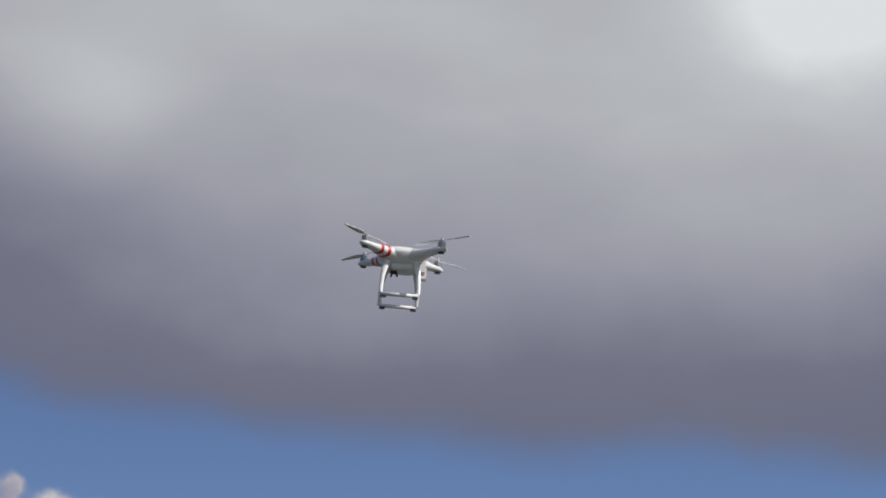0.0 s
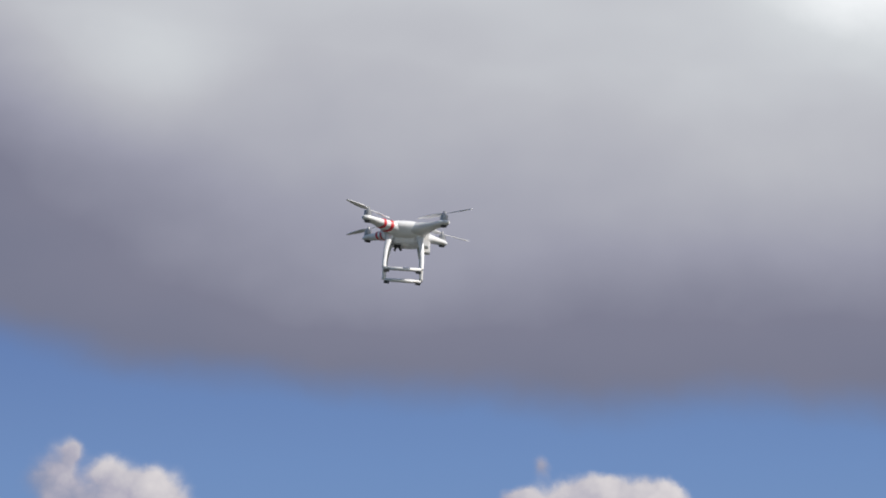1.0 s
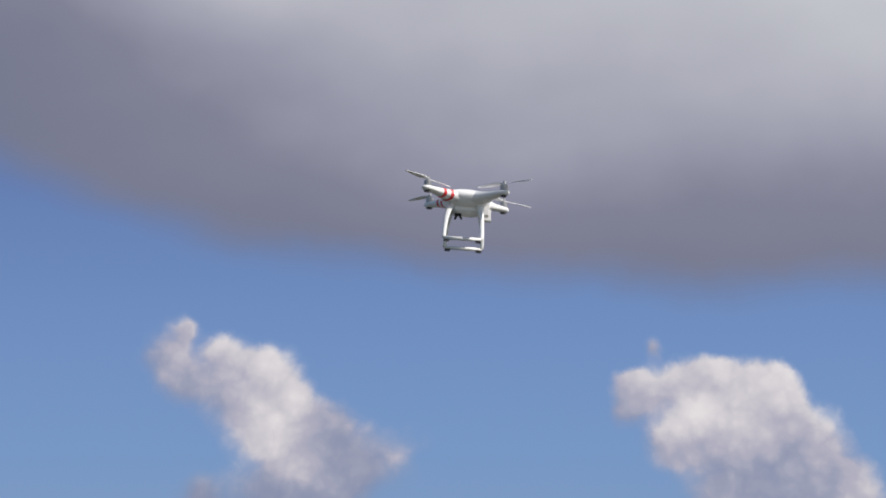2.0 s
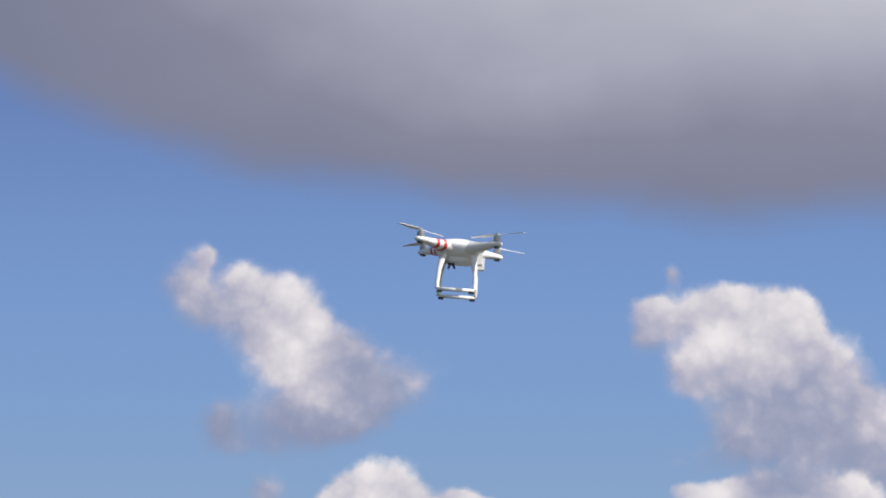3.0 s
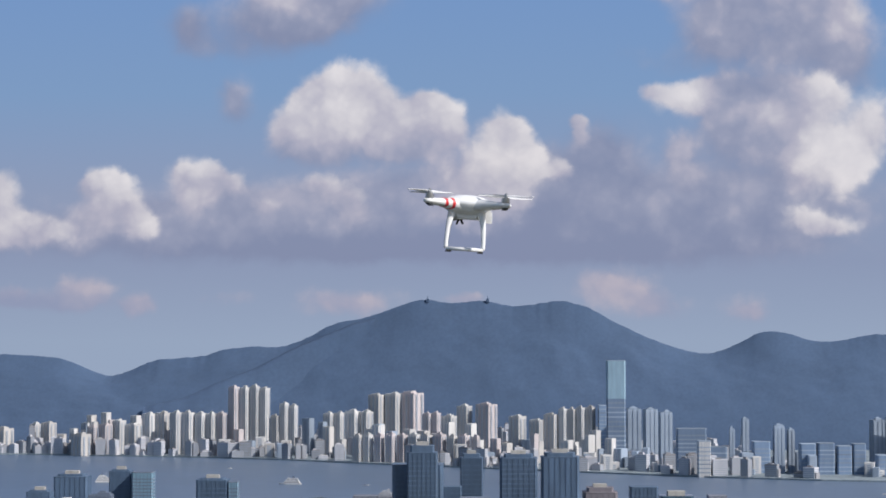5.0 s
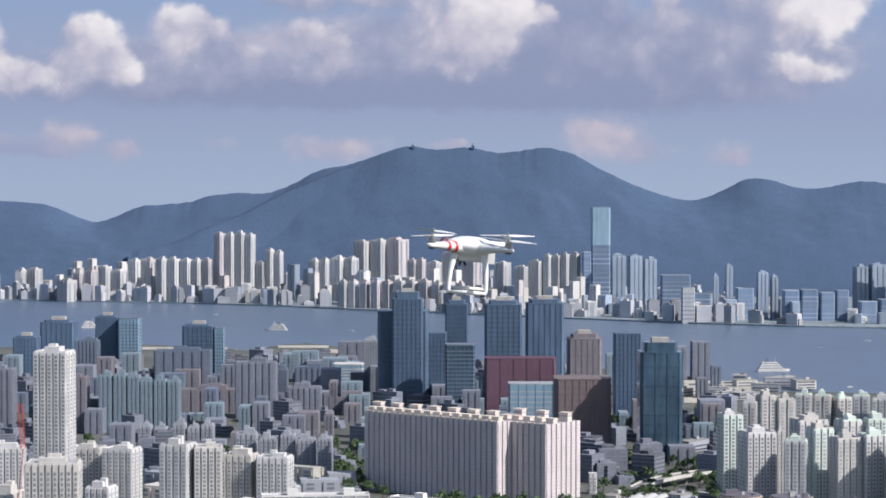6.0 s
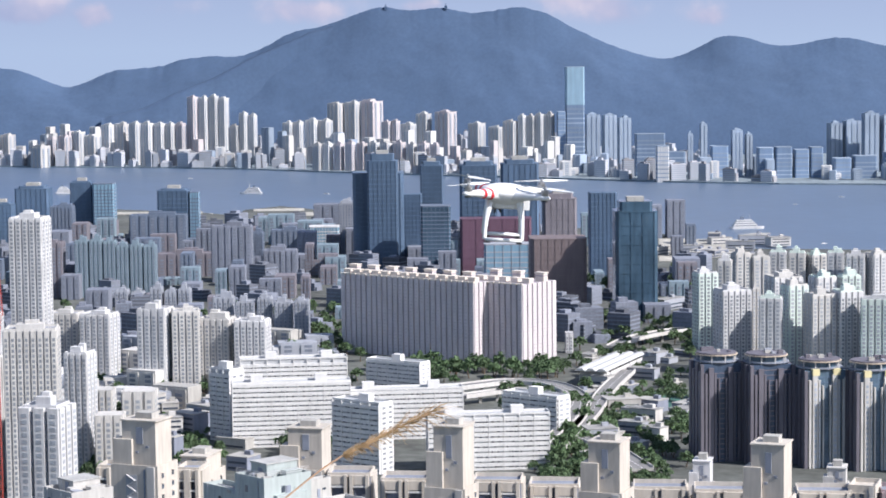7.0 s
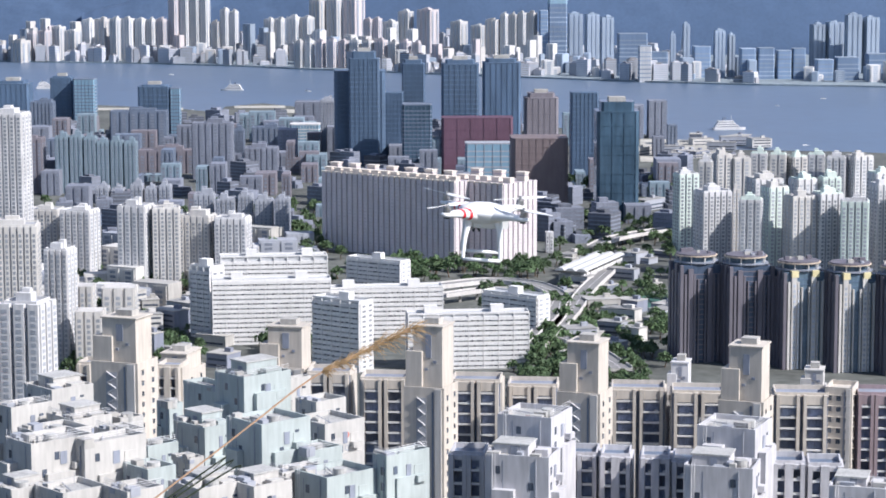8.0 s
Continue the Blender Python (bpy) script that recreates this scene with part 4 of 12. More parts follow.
# ---- mesh kit ----
class Shape:
    """Collects boxes and prisms into one mesh."""

    def __init__(self):
        self.v, self.f = [], []

    def box(self, x0, x1, y0, y1, z0, z1):
        n = len(self.v)
        self.v += [(x0, y0, z0), (x1, y0, z0), (x1, y1, z0), (x0, y1, z0), (x0, y0, z1), (x1, y0, z1), (x1, y1, z1), (x0, y1, z1)]
        self.f += [(n, n + 3, n + 2, n + 1), (n + 4, n + 5, n + 6, n + 7), (n, n + 1, n + 5, n + 4), (n + 1, n + 2, n + 6, n + 5),
                   (n + 2, n + 3, n + 7, n + 6), (n + 3, n, n + 4, n + 7)]
        return self

    def prism(self, ring, z0, z1, shrink=1.0):
        n, k = len(self.v), len(ring)
        self.v += [(x, y, z0) for x, y in ring] + [(x * shrink, y * shrink, z1) for x, y in ring]
        self.f += [tuple(range(n + k - 1, n - 1, -1)), tuple(range(n + k, n + 2 * k))]
        self.f += [(n + i, n + (i + 1) % k, n + k + (i + 1) % k, n + k + i) for i in range(k)]
        return self

    def loft(self, rings, cap=True):
        """Rings of equal count, joined in order."""
        n, k = len(self.v), len(rings[0])
        for r in rings:
            self.v += [tuple(p) for p in r]
        for a in range(len(rings) - 1):
            for i in range(k):
                j = (i + 1) % k
                self.f.append((n + a * k + i, n + a * k + j, n + (a + 1) * k + j, n + (a + 1) * k + i))
        if cap:
            self.f.append(tuple(range(n + k - 1, n - 1, -1)))
            self.f.append(tuple(range(n + (len(rings) - 1) * k, n + len(rings) * k)))
        return self

    def rod(self, a, b, r, k=6, r2=None):
        a, b = Vector(a), Vector(b)
        q = (b - a).to_track_quat("Z", "Y")
        r2 = r if r2 is None else r2
        ring = [Vector((math.cos(i * math.tau / k), math.sin(i * math.tau / k), 0)) for i in range(k)]
        return self.loft([[a + q @ (p * r) for p in ring], [b + q @ (p * r2) for p in ring]])

    def mesh(self, name, material, smooth=False):
        me = bpy.data.meshes.new(name)
        me.from_pydata(self.v, [], self.f)
        me.materials.append(material)
        if smooth:
            me.polygons.foreach_set("use_smooth", [True] * len(me.polygons))
        me.update()
        return me


def part(name, data, parent, label="", at=None):
    ob = new(name, data)
    ob.parent = parent
    if at is not None:
        ob.matrix_local = at
    return tagged(ob, label)


FOOT = []


def root(name, m, label, category, group="", kind=""):
    if category in ("building", "station"):
        FOOT.append((m.translation.x, m.translation.y))
    ob = new(name)
    ob.empty_display_size = 0.2
    ob.matrix_world = m
    return tagged(ob, label, category, group, kind)


MESHES = {}


def shared(key, make, name, material):
    """One mesh for all pieces that are alike."""
    key = (key, material.name)
    if key not in MESHES:
        MESHES[key] = make().mesh(name, material)
    return MESHES[key]


def box_mesh(name, w, d, h, material):
    w, d, h = round(w, 2), round(d, 2), round(h, 2)
    return shared((name, w, d, h), lambda: Shape().box(-w / 2, w / 2, -d / 2, d / 2, 0, h), name, material)


def panes(s, m, w, floors, storey, fill, z, deep=0.12):
    """A column of window panes, one a floor, in the frame m."""
    for i in range(floors):
        n, c, h = len(s.v), z + (i + 0.5) * storey, storey * fill / 2
        for px, pz in ((-w / 2, c - h), (w / 2, c - h), (w / 2, c + h), (-w / 2, c + h)):
            s.v.append(m @ Vector((px, -deep, pz)))
        for px, pz in ((-w / 2, c - h), (w / 2, c - h), (w / 2, c + h), (-w / 2, c + h)):
            s.v.append(m @ Vector((px, 0.02, pz)))
        s.f += [(n, n + 1, n + 2, n + 3), (n + 4, n + 5, n + 1, n), (n + 1, n + 5, n + 6, n + 2), (n + 2, n + 6, n + 7, n + 3), (n + 3, n + 7, n + 4, n)]


def roof_top(r, w, d, h, wall, rng, big=True):
    """Parapet, plant room and tank on a roof."""
    p = Shape()
    e, t = 1.1, 0.35
    for x0, x1, y0, y1 in ((-w / 2, w / 2, -d / 2, -d / 2 + t), (-w / 2, w / 2, d / 2 - t, d / 2), (-w / 2, -w / 2 + t, -d / 2 + t, d / 2 - t), (w / 2 - t, w / 2, -d / 2 + t, d / 2 - t)):
        p.box(x0, x1, y0, y1, h, h + e)
    part("parapet", p.mesh("parapet", wall), r)
    if big:
        a, b, c = w * rng.uniform(0.38, 0.6), d * rng.uniform(0.4, 0.6), rng.uniform(2.6, 4.4)
        part("plant_room", box_mesh("plant_room", a, b, c, wall), r, at=pose(w * rng.uniform(-0.15, 0.15), 0, h))
        part("water_tank", box_mesh("water_tank", a * 0.5, b * 0.5, c + 1.6, wall), r, at=pose(w * rng.uniform(-0.1, 0.1), d * 0.1, h))


def flats(x, y, w, d, h, turn=0, wall=None, glass=None, bays=4, side=3, storey=2.7, label="", name="apartment_tower", top=True, z=0.0, recess=None, group="", proud=0.9, fill=0.6, lump=False, top_wall=None):
    """A residential tower: recessed core, projecting bays with a column of windows each."""
    wall, glass = wall or M_WHITE, glass or M_WINDOWSOFT
    rng = random.Random(round(x * 7 + y * 13))
    r = root(name, pose(x, y, z, 0, 0, turn), label, "building", group)
    body = Shape().box(-w / 2 + proud, w / 2 - proud, -d / 2 + proud, d / 2 - proud, 0, h)
    floors = max(3, int((h - 2) / storey))
    win = Shape()
    for n, span, turn_b, off in ((bays, w, 0, d / 2), (side, d, -90, w / 2), (side, d, 90, w / 2)):
        if not n:
            continue
        step = span / n
        bw = step * 0.72
        for i in range(n):
            u = -span / 2 + step * (i + 0.5)
            m = pose(0, 0, 0, 0, 0, turn_b) @ pose(u, -off + proud, 0)
            if lump and not turn_b:
                body.box(u - bw / 2, u + bw / 2, -d / 2, -d / 2 + proud + 0.1, 0, h - 1.5)
            if not lump:
                part("bay", shared(("bay", round(bw, 1), round(h, 1), proud), lambda: Shape().box(-round(bw, 1) / 2, round(bw, 1) / 2, -proud, 0.3, 0, h), "bay", wall), r, at=m)
            panes(win, m @ pose(0, -proud, 0), bw * 0.52, floors, storey, fill, 0.8)
    part("core", body.mesh("core", recess or wall), r)
    tagged(part("glazing", win.mesh("glazing", glass), r), kind="stuff")
    if top:
        roof_top(r, w - 2 * proud, d - 2 * proud, h, top_wall or wall, rng)
    return r


def slab(x, y, w, d, h, turn=0, wall=None, storey=2.75, label="", fins=8, z=0.0, side=True):
    """A long gallery block: white parapet bands floor by floor in front of recessed walls."""
    wall = wall or M_SLABWHITE
    rng = random.Random(round(x * 7 + y * 13))
    r = root("slab_block", pose(x, y, z, 0, 0, turn), label, "building", "white slab blocks")
    part("core", Shape().box(-w / 2, w / 2, -d / 2 + 1.0, d / 2, 0, h).mesh("core", M_SLABWALL), r)
    floors = int(h / storey)
    band = box_mesh("parapet_band", w, 1.05, storey * 0.70, wall)
    for i in range(floors):
        part("parapet_band", band, r, at=pose(0, -d / 2 + 0.48, i * storey + storey * 0.3))
    dark = Shape()
    for i in range(floors):
        for k in range(int(w / 1.6)):
            if rng.random() < 0.45:
                u = -w / 2 + 0.8 + k * 1.6
                dark.box(u, u + rng.uniform(0.7, 1.5), -d / 2 + 0.86, -d / 2 + 1.0, i * storey + 0.02, i * storey + storey * 0.3 - 0.02)
    tagged(part("gallery_window", dark.mesh("gallery_window", M_WINDOW), r), kind="stuff")
    fin = box_mesh("fin", 0.5, 1.3, h, wall)
    for i in range(fins + 1):
        part("fin", fin, r, at=pose(-w / 2 + 0.25 + (w - 0.5) * i / fins, -d / 2 + 0.4, 0))
    if side:
        n = max(2, int(d / 5))
        win = Shape()
        for sgn in (-1, 1):
            part("end_wall", box_mesh("end_wall", 0.3, d - 1.6, h, wall), r, at=pose(sgn * (w / 2 + 0.12), 0.7, 0))
            for i in range(n):
                panes(win, pose(sgn * (w / 2 + 0.27), -d / 2 + 1.4 + (d - 1.4) * (i + 0.5) / n, 0, 0, 0, 90 * sgn), d / n * 0.45, floors, storey, 0.45, 0.0)
        tagged(part("glazing", win.mesh("glazing", M_WINDOWSOFT), r), kind="stuff")
    roof_top(r, w, d - 1.0, h, wall, rng, False)
    for i in range(max(1, int(w / 28))):
        part("lift_house", box_mesh("lift_house", 7, d * 0.4, 4.2, wall), r, at=pose(-w / 2 + w * (i + 0.5) / max(1, int(w / 28)) + rng.uniform(-5, 5), 1, h))
    return r


def office(x, y, w, d, h, turn=0, glass=None, frame_mat=None, label="", storey=4.0, mullions=8, z=0.0, crown=0.0, name="office_tower", upper=0.0):
    """A curtain-wall tower: glass body, a spandrel line each floor, mullions, roof crown."""
    glass, frame_mat = glass or M_GLASS, frame_mat or M_STEELBLUE
    r = root(name, pose(x, y, z, 0, 0, turn), label, "building")
    c = min(w, d) * 0.08
    ring = [(-w / 2 + c, -d / 2), (w / 2 - c, -d / 2), (w / 2, -d / 2 + c), (w / 2, d / 2 - c), (w / 2 - c, d / 2), (-w / 2 + c, d / 2), (-w / 2, d / 2 - c), (-w / 2, -d / 2 + c)]
    part("glass_body", Shape().prism(ring, 0, h).mesh("glass_body", glass), r)
    # paler top over darker body: haze on the lower tower put into colour
    if upper:
        part("upper_glass", Shape().prism([(px * 1.02, py * 1.02) for px, py in ring], h * upper, h + 0.5).mesh("upper_glass", M_FARGLASSPALE), r, "upper glazing painted paler than the hazed lower body")
    big = [(px * 1.012, py * 1.012) for px, py in ring]
    key = ("spandrel", round(w), round(d))
    for i in range(1, int(h / storey)):
        part("spandrel", shared(key, lambda: Shape().prism(big, 0, storey * 0.28), "spandrel", frame_mat), r, at=pose(0, 0, i * storey))
    for i in range(mullions + 1 if mullions else 0):
        part("mullion", box_mesh("mullion", 0.35, 0.5, h, frame_mat), r, at=pose(-w / 2 + c + (w - 2 * c) * i / mullions, -d / 2 - 0.2, 0))
    part("roof_slab", Shape().prism(big, h, h + 1.2).mesh("roof_slab", frame_mat), r)
    if crown:
        part("crown", Shape().prism([(px * 0.78, py * 0.78) for px, py in ring], h, h + crown).mesh("crown", frame_mat), r)
        part("plant_room", box_mesh("plant_room", w * 0.4, d * 0.4, 3.5, M_CONC), r, at=pose(0, 0, h + crown))
    return r

# ---- water, land, mountains ----
def sheet(name, ring, z0, z1, material, label, category):
    ob = new(name, Shape().prism(ring, z0, z1).mesh(name, material))
    return tagged(ob, label, category, kind="structure")


sheet("water", [(-4900, -4900), (4900, -4900), (4900, 4900), (-4900, 4900)], -3, 0, M_WATER, "grey-blue rippled harbour water", "water")
near_shore = [(-836, 3202), (-581, 3179), (-458, 3247), (-322, 3157), (-269, 3093), (-266, 3202), (-218, 3271), (-169, 3202), (-143, 3072), (-18, 2991), (155, 2841), (279, 2722), (327, 2511), (489, 2470), (590, 2417)]
sheet("ground", [(-3600, -3200), (3600, -3200)] + near_shore[::-1], -2, 1.5, M_GROUND, "city ground with roads and greenery between the blocks", "ground")
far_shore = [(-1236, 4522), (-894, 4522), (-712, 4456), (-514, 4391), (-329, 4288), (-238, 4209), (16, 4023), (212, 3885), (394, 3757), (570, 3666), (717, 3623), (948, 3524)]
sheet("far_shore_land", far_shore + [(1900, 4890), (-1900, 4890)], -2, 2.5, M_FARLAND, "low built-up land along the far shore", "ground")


def ridge(x):
    z = 0.0
    for c, h, w in ((-1026, 200, 260), (-850, 48, 90), (-681, 96, 103), (-488, 200, 167), (-256, 222, 130), (-110, 186, 96), (8, 110, 88), (129, 159, 196), (228, 156, 205), (487, 152, 196), (630, 111, 95), (739, 116, 107), (866, 148, 115), (1048, 194, 169)):
        z += h * math.exp(-((x - c) / w) ** 2)
    return z


def mountains():
    s = Shape()
    nx, ny = 640, 40
    for j in range(ny + 1):
        v = j / ny
        for i in range(nx + 1):
            x = -1500 + 3000 * i / nx
            y = 4640 + 160 * v
            crest = ridge(x) * v ** 3 + (1 - v ** 3) * sum(ridge(x + 60 * k) for k in range(-3, 4)) / 7 + v ** 5 * (3.5 * noise.noise((x * 0.018, 3.1, 0.0)) + 1.6 * noise.noise((x * 0.07, 9.1, 0.0)) + 1.1 * noise.noise((x * 0.23, 2.1, 0.0)))
            rise = v ** 0.8
            gully = 7 * noise.noise((x * 0.010 + v * 1.5, v * 3.0, 5.0)) * math.sin(math.pi * v) + 2.5 * noise.noise((x * 0.03, v * 14.0, 1.0)) * math.sin(math.pi * v)
            s.v.append((x, y + 2.5 * noise.noise((x * 0.01, v * 3, 8.0)) * math.sin(math.pi * v), max(0.5, crest * rise + gully * min(1, crest / 150))))
    for j in range(ny):
        for i in range(nx):
            a = j * (nx + 1) + i
            s.f.append((a, a + 1, a + nx + 2, a + nx + 1))
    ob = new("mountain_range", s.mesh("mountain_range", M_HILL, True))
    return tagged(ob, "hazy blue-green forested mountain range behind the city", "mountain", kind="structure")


def spur(crest, name, label):
    """A nearer shoulder of the range whose crest line runs down across it."""
    s = Shape()
    nx, ny = 120, 14
    x0, x1 = crest[0][0], crest[-1][0]
    for j in range(ny + 1):
        v = j / ny
        for i in range(nx + 1):
            x = x0 + (x1 - x0) * i / nx
            k = max(q for q in range(len(crest) - 1) if crest[q][0] <= x + 0.01)
            (a, za), (b, zb) = crest[k], crest[k + 1]
            u = min(1, (x - a) / (b - a))
            top = za + (zb - za) * u + 1.3 * noise.noise((x * 0.06, 4.0, 0.0)) + 0.8 * noise.noise((x * 0.2, 1.0, 0.0))
            bump = 4 * noise.noise((x * 0.02, v * 5.0, 3.0)) * math.sin(math.pi * v)
            e = i / nx
            s.v.append((x, 4600 + 90 * v + 105 * e * e * (3 - 2 * e), max(0.5, top * (1 - (1 - v) ** 1.5) + bump * (1 - e))))
    for j in range(ny):
        for i in range(nx):
            a = j * (nx + 1) + i
            s.f.append((a, a + 1, a + nx + 2, a + nx + 1))
    n = len(s.v)
    for i in range(nx + 1):
        p = s.v[ny * (nx + 1) + i]
        s.v.append((p[0], p[1] + 60, p[2] * 0.6))
    for i in range(nx):
        a = ny * (nx + 1) + i
        s.f.append((a, a + 1, n + i + 1, n + i))
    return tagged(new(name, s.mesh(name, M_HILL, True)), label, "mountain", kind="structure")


mountains()
spur(((-682, 91), (-593, 112), (-528, 142), (-451, 172), (-381, 210), (-322, 235), (-251, 265), (-203, 277)), "mountain_shoulder", "hazy blue forested shoulder running down from the main peak")


def summit_mast(x, y, z, tall):
    r = root("radio_mast", pose(x, y, z), "small radio station on the mountain crest", "mast")
    # radio station shares the mountain's haze-blue colour
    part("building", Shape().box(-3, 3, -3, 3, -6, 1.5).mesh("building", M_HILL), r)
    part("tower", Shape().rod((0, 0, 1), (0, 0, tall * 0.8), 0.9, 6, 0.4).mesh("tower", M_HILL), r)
    return r


summit_mast(-91, 4798, 316, 9)
summit_mast(37, 4798, 316, 9)


def hill_height(x, y):
    """The viewpoint's hill: a brow under the camera that drops towards the city."""
    if y < 0:
        z = 225.2 + 0.02 * y
    elif y < 60:
        z = 225.2 - 0.205 * y
    else:
        z = 212.9 - 0.205 * (y - 60) - 0.0023 * (y - 60) ** 2
    return z - 0.0009 * x * x * (1 if abs(x) > 40 else 0) + 0.25 * noise.noise((x * 0.2, y * 0.2, 2.0))


def hillside():
    s = Shape()
    nx, ny = 60, 70
    for j in range(ny + 1):
        for i in range(nx + 1):
            x, y = -420 + 840 * i / nx, -150 + 480 * j / ny
            s.v.append((x, y, max(0.5, hill_height(x, y))))
    for j in range(ny):
        for i in range(nx):
            a = j * (nx + 1) + i
            s.f.append((a, a + 1, a + nx + 2, a + nx + 1))
    return tagged(new("hillside", s.mesh("hillside", M_HILLGRASS, True)), "grassy hillside below the viewpoint", "ground", kind="structure")


hillside()

# ---- city ----
FAR_TRUNKS, FAR_CROWNS = Shape(), Shape()
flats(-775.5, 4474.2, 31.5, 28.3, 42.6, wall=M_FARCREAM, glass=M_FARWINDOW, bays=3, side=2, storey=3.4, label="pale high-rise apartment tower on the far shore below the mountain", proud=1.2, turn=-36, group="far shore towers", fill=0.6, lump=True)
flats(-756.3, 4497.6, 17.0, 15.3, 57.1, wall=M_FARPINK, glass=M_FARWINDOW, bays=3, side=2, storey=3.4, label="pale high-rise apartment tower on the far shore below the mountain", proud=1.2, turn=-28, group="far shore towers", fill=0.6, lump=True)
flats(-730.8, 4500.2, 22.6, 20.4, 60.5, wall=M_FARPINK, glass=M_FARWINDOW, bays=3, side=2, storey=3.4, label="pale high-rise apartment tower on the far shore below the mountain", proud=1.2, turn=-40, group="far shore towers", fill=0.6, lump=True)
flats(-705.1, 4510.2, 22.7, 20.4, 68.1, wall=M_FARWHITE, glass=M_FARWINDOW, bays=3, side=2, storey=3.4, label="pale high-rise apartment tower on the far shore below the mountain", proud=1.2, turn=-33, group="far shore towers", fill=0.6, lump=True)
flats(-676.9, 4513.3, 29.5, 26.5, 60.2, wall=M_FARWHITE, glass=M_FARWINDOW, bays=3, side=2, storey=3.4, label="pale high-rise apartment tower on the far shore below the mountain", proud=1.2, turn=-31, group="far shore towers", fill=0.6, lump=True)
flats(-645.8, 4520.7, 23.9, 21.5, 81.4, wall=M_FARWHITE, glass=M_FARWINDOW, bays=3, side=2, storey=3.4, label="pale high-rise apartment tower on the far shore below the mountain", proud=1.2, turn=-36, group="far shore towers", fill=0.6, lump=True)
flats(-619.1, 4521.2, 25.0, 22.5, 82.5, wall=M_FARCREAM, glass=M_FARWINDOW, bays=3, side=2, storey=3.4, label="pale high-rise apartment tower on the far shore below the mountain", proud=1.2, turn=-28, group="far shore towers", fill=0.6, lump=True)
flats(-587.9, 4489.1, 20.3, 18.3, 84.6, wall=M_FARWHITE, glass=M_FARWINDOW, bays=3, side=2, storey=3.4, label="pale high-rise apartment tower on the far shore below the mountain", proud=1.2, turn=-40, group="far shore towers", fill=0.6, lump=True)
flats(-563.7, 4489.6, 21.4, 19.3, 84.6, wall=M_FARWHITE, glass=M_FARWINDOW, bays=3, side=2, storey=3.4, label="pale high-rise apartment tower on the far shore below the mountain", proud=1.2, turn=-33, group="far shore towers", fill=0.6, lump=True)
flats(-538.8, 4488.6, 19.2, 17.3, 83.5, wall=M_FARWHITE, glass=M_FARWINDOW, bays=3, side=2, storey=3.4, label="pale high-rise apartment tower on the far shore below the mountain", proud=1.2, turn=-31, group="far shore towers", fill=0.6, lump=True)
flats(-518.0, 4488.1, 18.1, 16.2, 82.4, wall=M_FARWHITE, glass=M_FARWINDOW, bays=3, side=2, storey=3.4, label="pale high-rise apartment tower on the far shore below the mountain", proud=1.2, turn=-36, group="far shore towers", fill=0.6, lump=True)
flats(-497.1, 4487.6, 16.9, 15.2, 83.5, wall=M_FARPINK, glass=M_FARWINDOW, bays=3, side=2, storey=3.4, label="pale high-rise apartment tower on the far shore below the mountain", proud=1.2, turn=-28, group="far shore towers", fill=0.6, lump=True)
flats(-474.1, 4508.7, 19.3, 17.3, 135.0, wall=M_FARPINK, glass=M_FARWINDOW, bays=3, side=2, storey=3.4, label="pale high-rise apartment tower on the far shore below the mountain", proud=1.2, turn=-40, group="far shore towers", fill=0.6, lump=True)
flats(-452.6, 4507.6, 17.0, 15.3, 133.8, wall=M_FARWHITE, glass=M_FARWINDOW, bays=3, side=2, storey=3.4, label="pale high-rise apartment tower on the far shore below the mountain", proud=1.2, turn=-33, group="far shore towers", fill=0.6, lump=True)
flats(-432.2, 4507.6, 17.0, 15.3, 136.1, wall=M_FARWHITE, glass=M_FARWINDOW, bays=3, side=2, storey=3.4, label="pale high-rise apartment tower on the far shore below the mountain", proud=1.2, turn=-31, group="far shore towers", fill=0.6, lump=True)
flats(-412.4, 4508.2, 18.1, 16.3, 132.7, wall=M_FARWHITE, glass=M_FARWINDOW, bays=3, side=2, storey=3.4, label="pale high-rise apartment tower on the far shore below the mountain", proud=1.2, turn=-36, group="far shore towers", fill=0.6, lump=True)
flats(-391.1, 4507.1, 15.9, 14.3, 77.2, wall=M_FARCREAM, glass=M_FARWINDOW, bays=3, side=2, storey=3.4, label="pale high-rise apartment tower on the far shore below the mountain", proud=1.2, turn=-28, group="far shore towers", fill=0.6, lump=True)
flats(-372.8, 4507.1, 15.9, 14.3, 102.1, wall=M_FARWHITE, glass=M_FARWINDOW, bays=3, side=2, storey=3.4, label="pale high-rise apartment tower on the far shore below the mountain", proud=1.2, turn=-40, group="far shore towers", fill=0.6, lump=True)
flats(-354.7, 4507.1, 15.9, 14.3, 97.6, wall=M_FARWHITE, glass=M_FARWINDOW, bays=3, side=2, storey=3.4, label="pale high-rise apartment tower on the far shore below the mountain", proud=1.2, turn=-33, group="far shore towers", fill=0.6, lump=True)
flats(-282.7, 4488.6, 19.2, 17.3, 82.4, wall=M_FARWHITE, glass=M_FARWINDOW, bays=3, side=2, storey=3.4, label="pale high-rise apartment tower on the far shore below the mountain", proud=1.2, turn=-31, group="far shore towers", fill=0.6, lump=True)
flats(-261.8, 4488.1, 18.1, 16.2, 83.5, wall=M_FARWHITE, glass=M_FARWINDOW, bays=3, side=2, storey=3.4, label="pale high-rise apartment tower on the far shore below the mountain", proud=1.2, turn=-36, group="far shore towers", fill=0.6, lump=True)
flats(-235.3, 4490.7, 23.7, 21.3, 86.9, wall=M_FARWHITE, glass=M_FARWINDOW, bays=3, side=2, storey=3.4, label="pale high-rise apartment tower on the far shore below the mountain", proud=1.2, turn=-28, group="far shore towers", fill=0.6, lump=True)
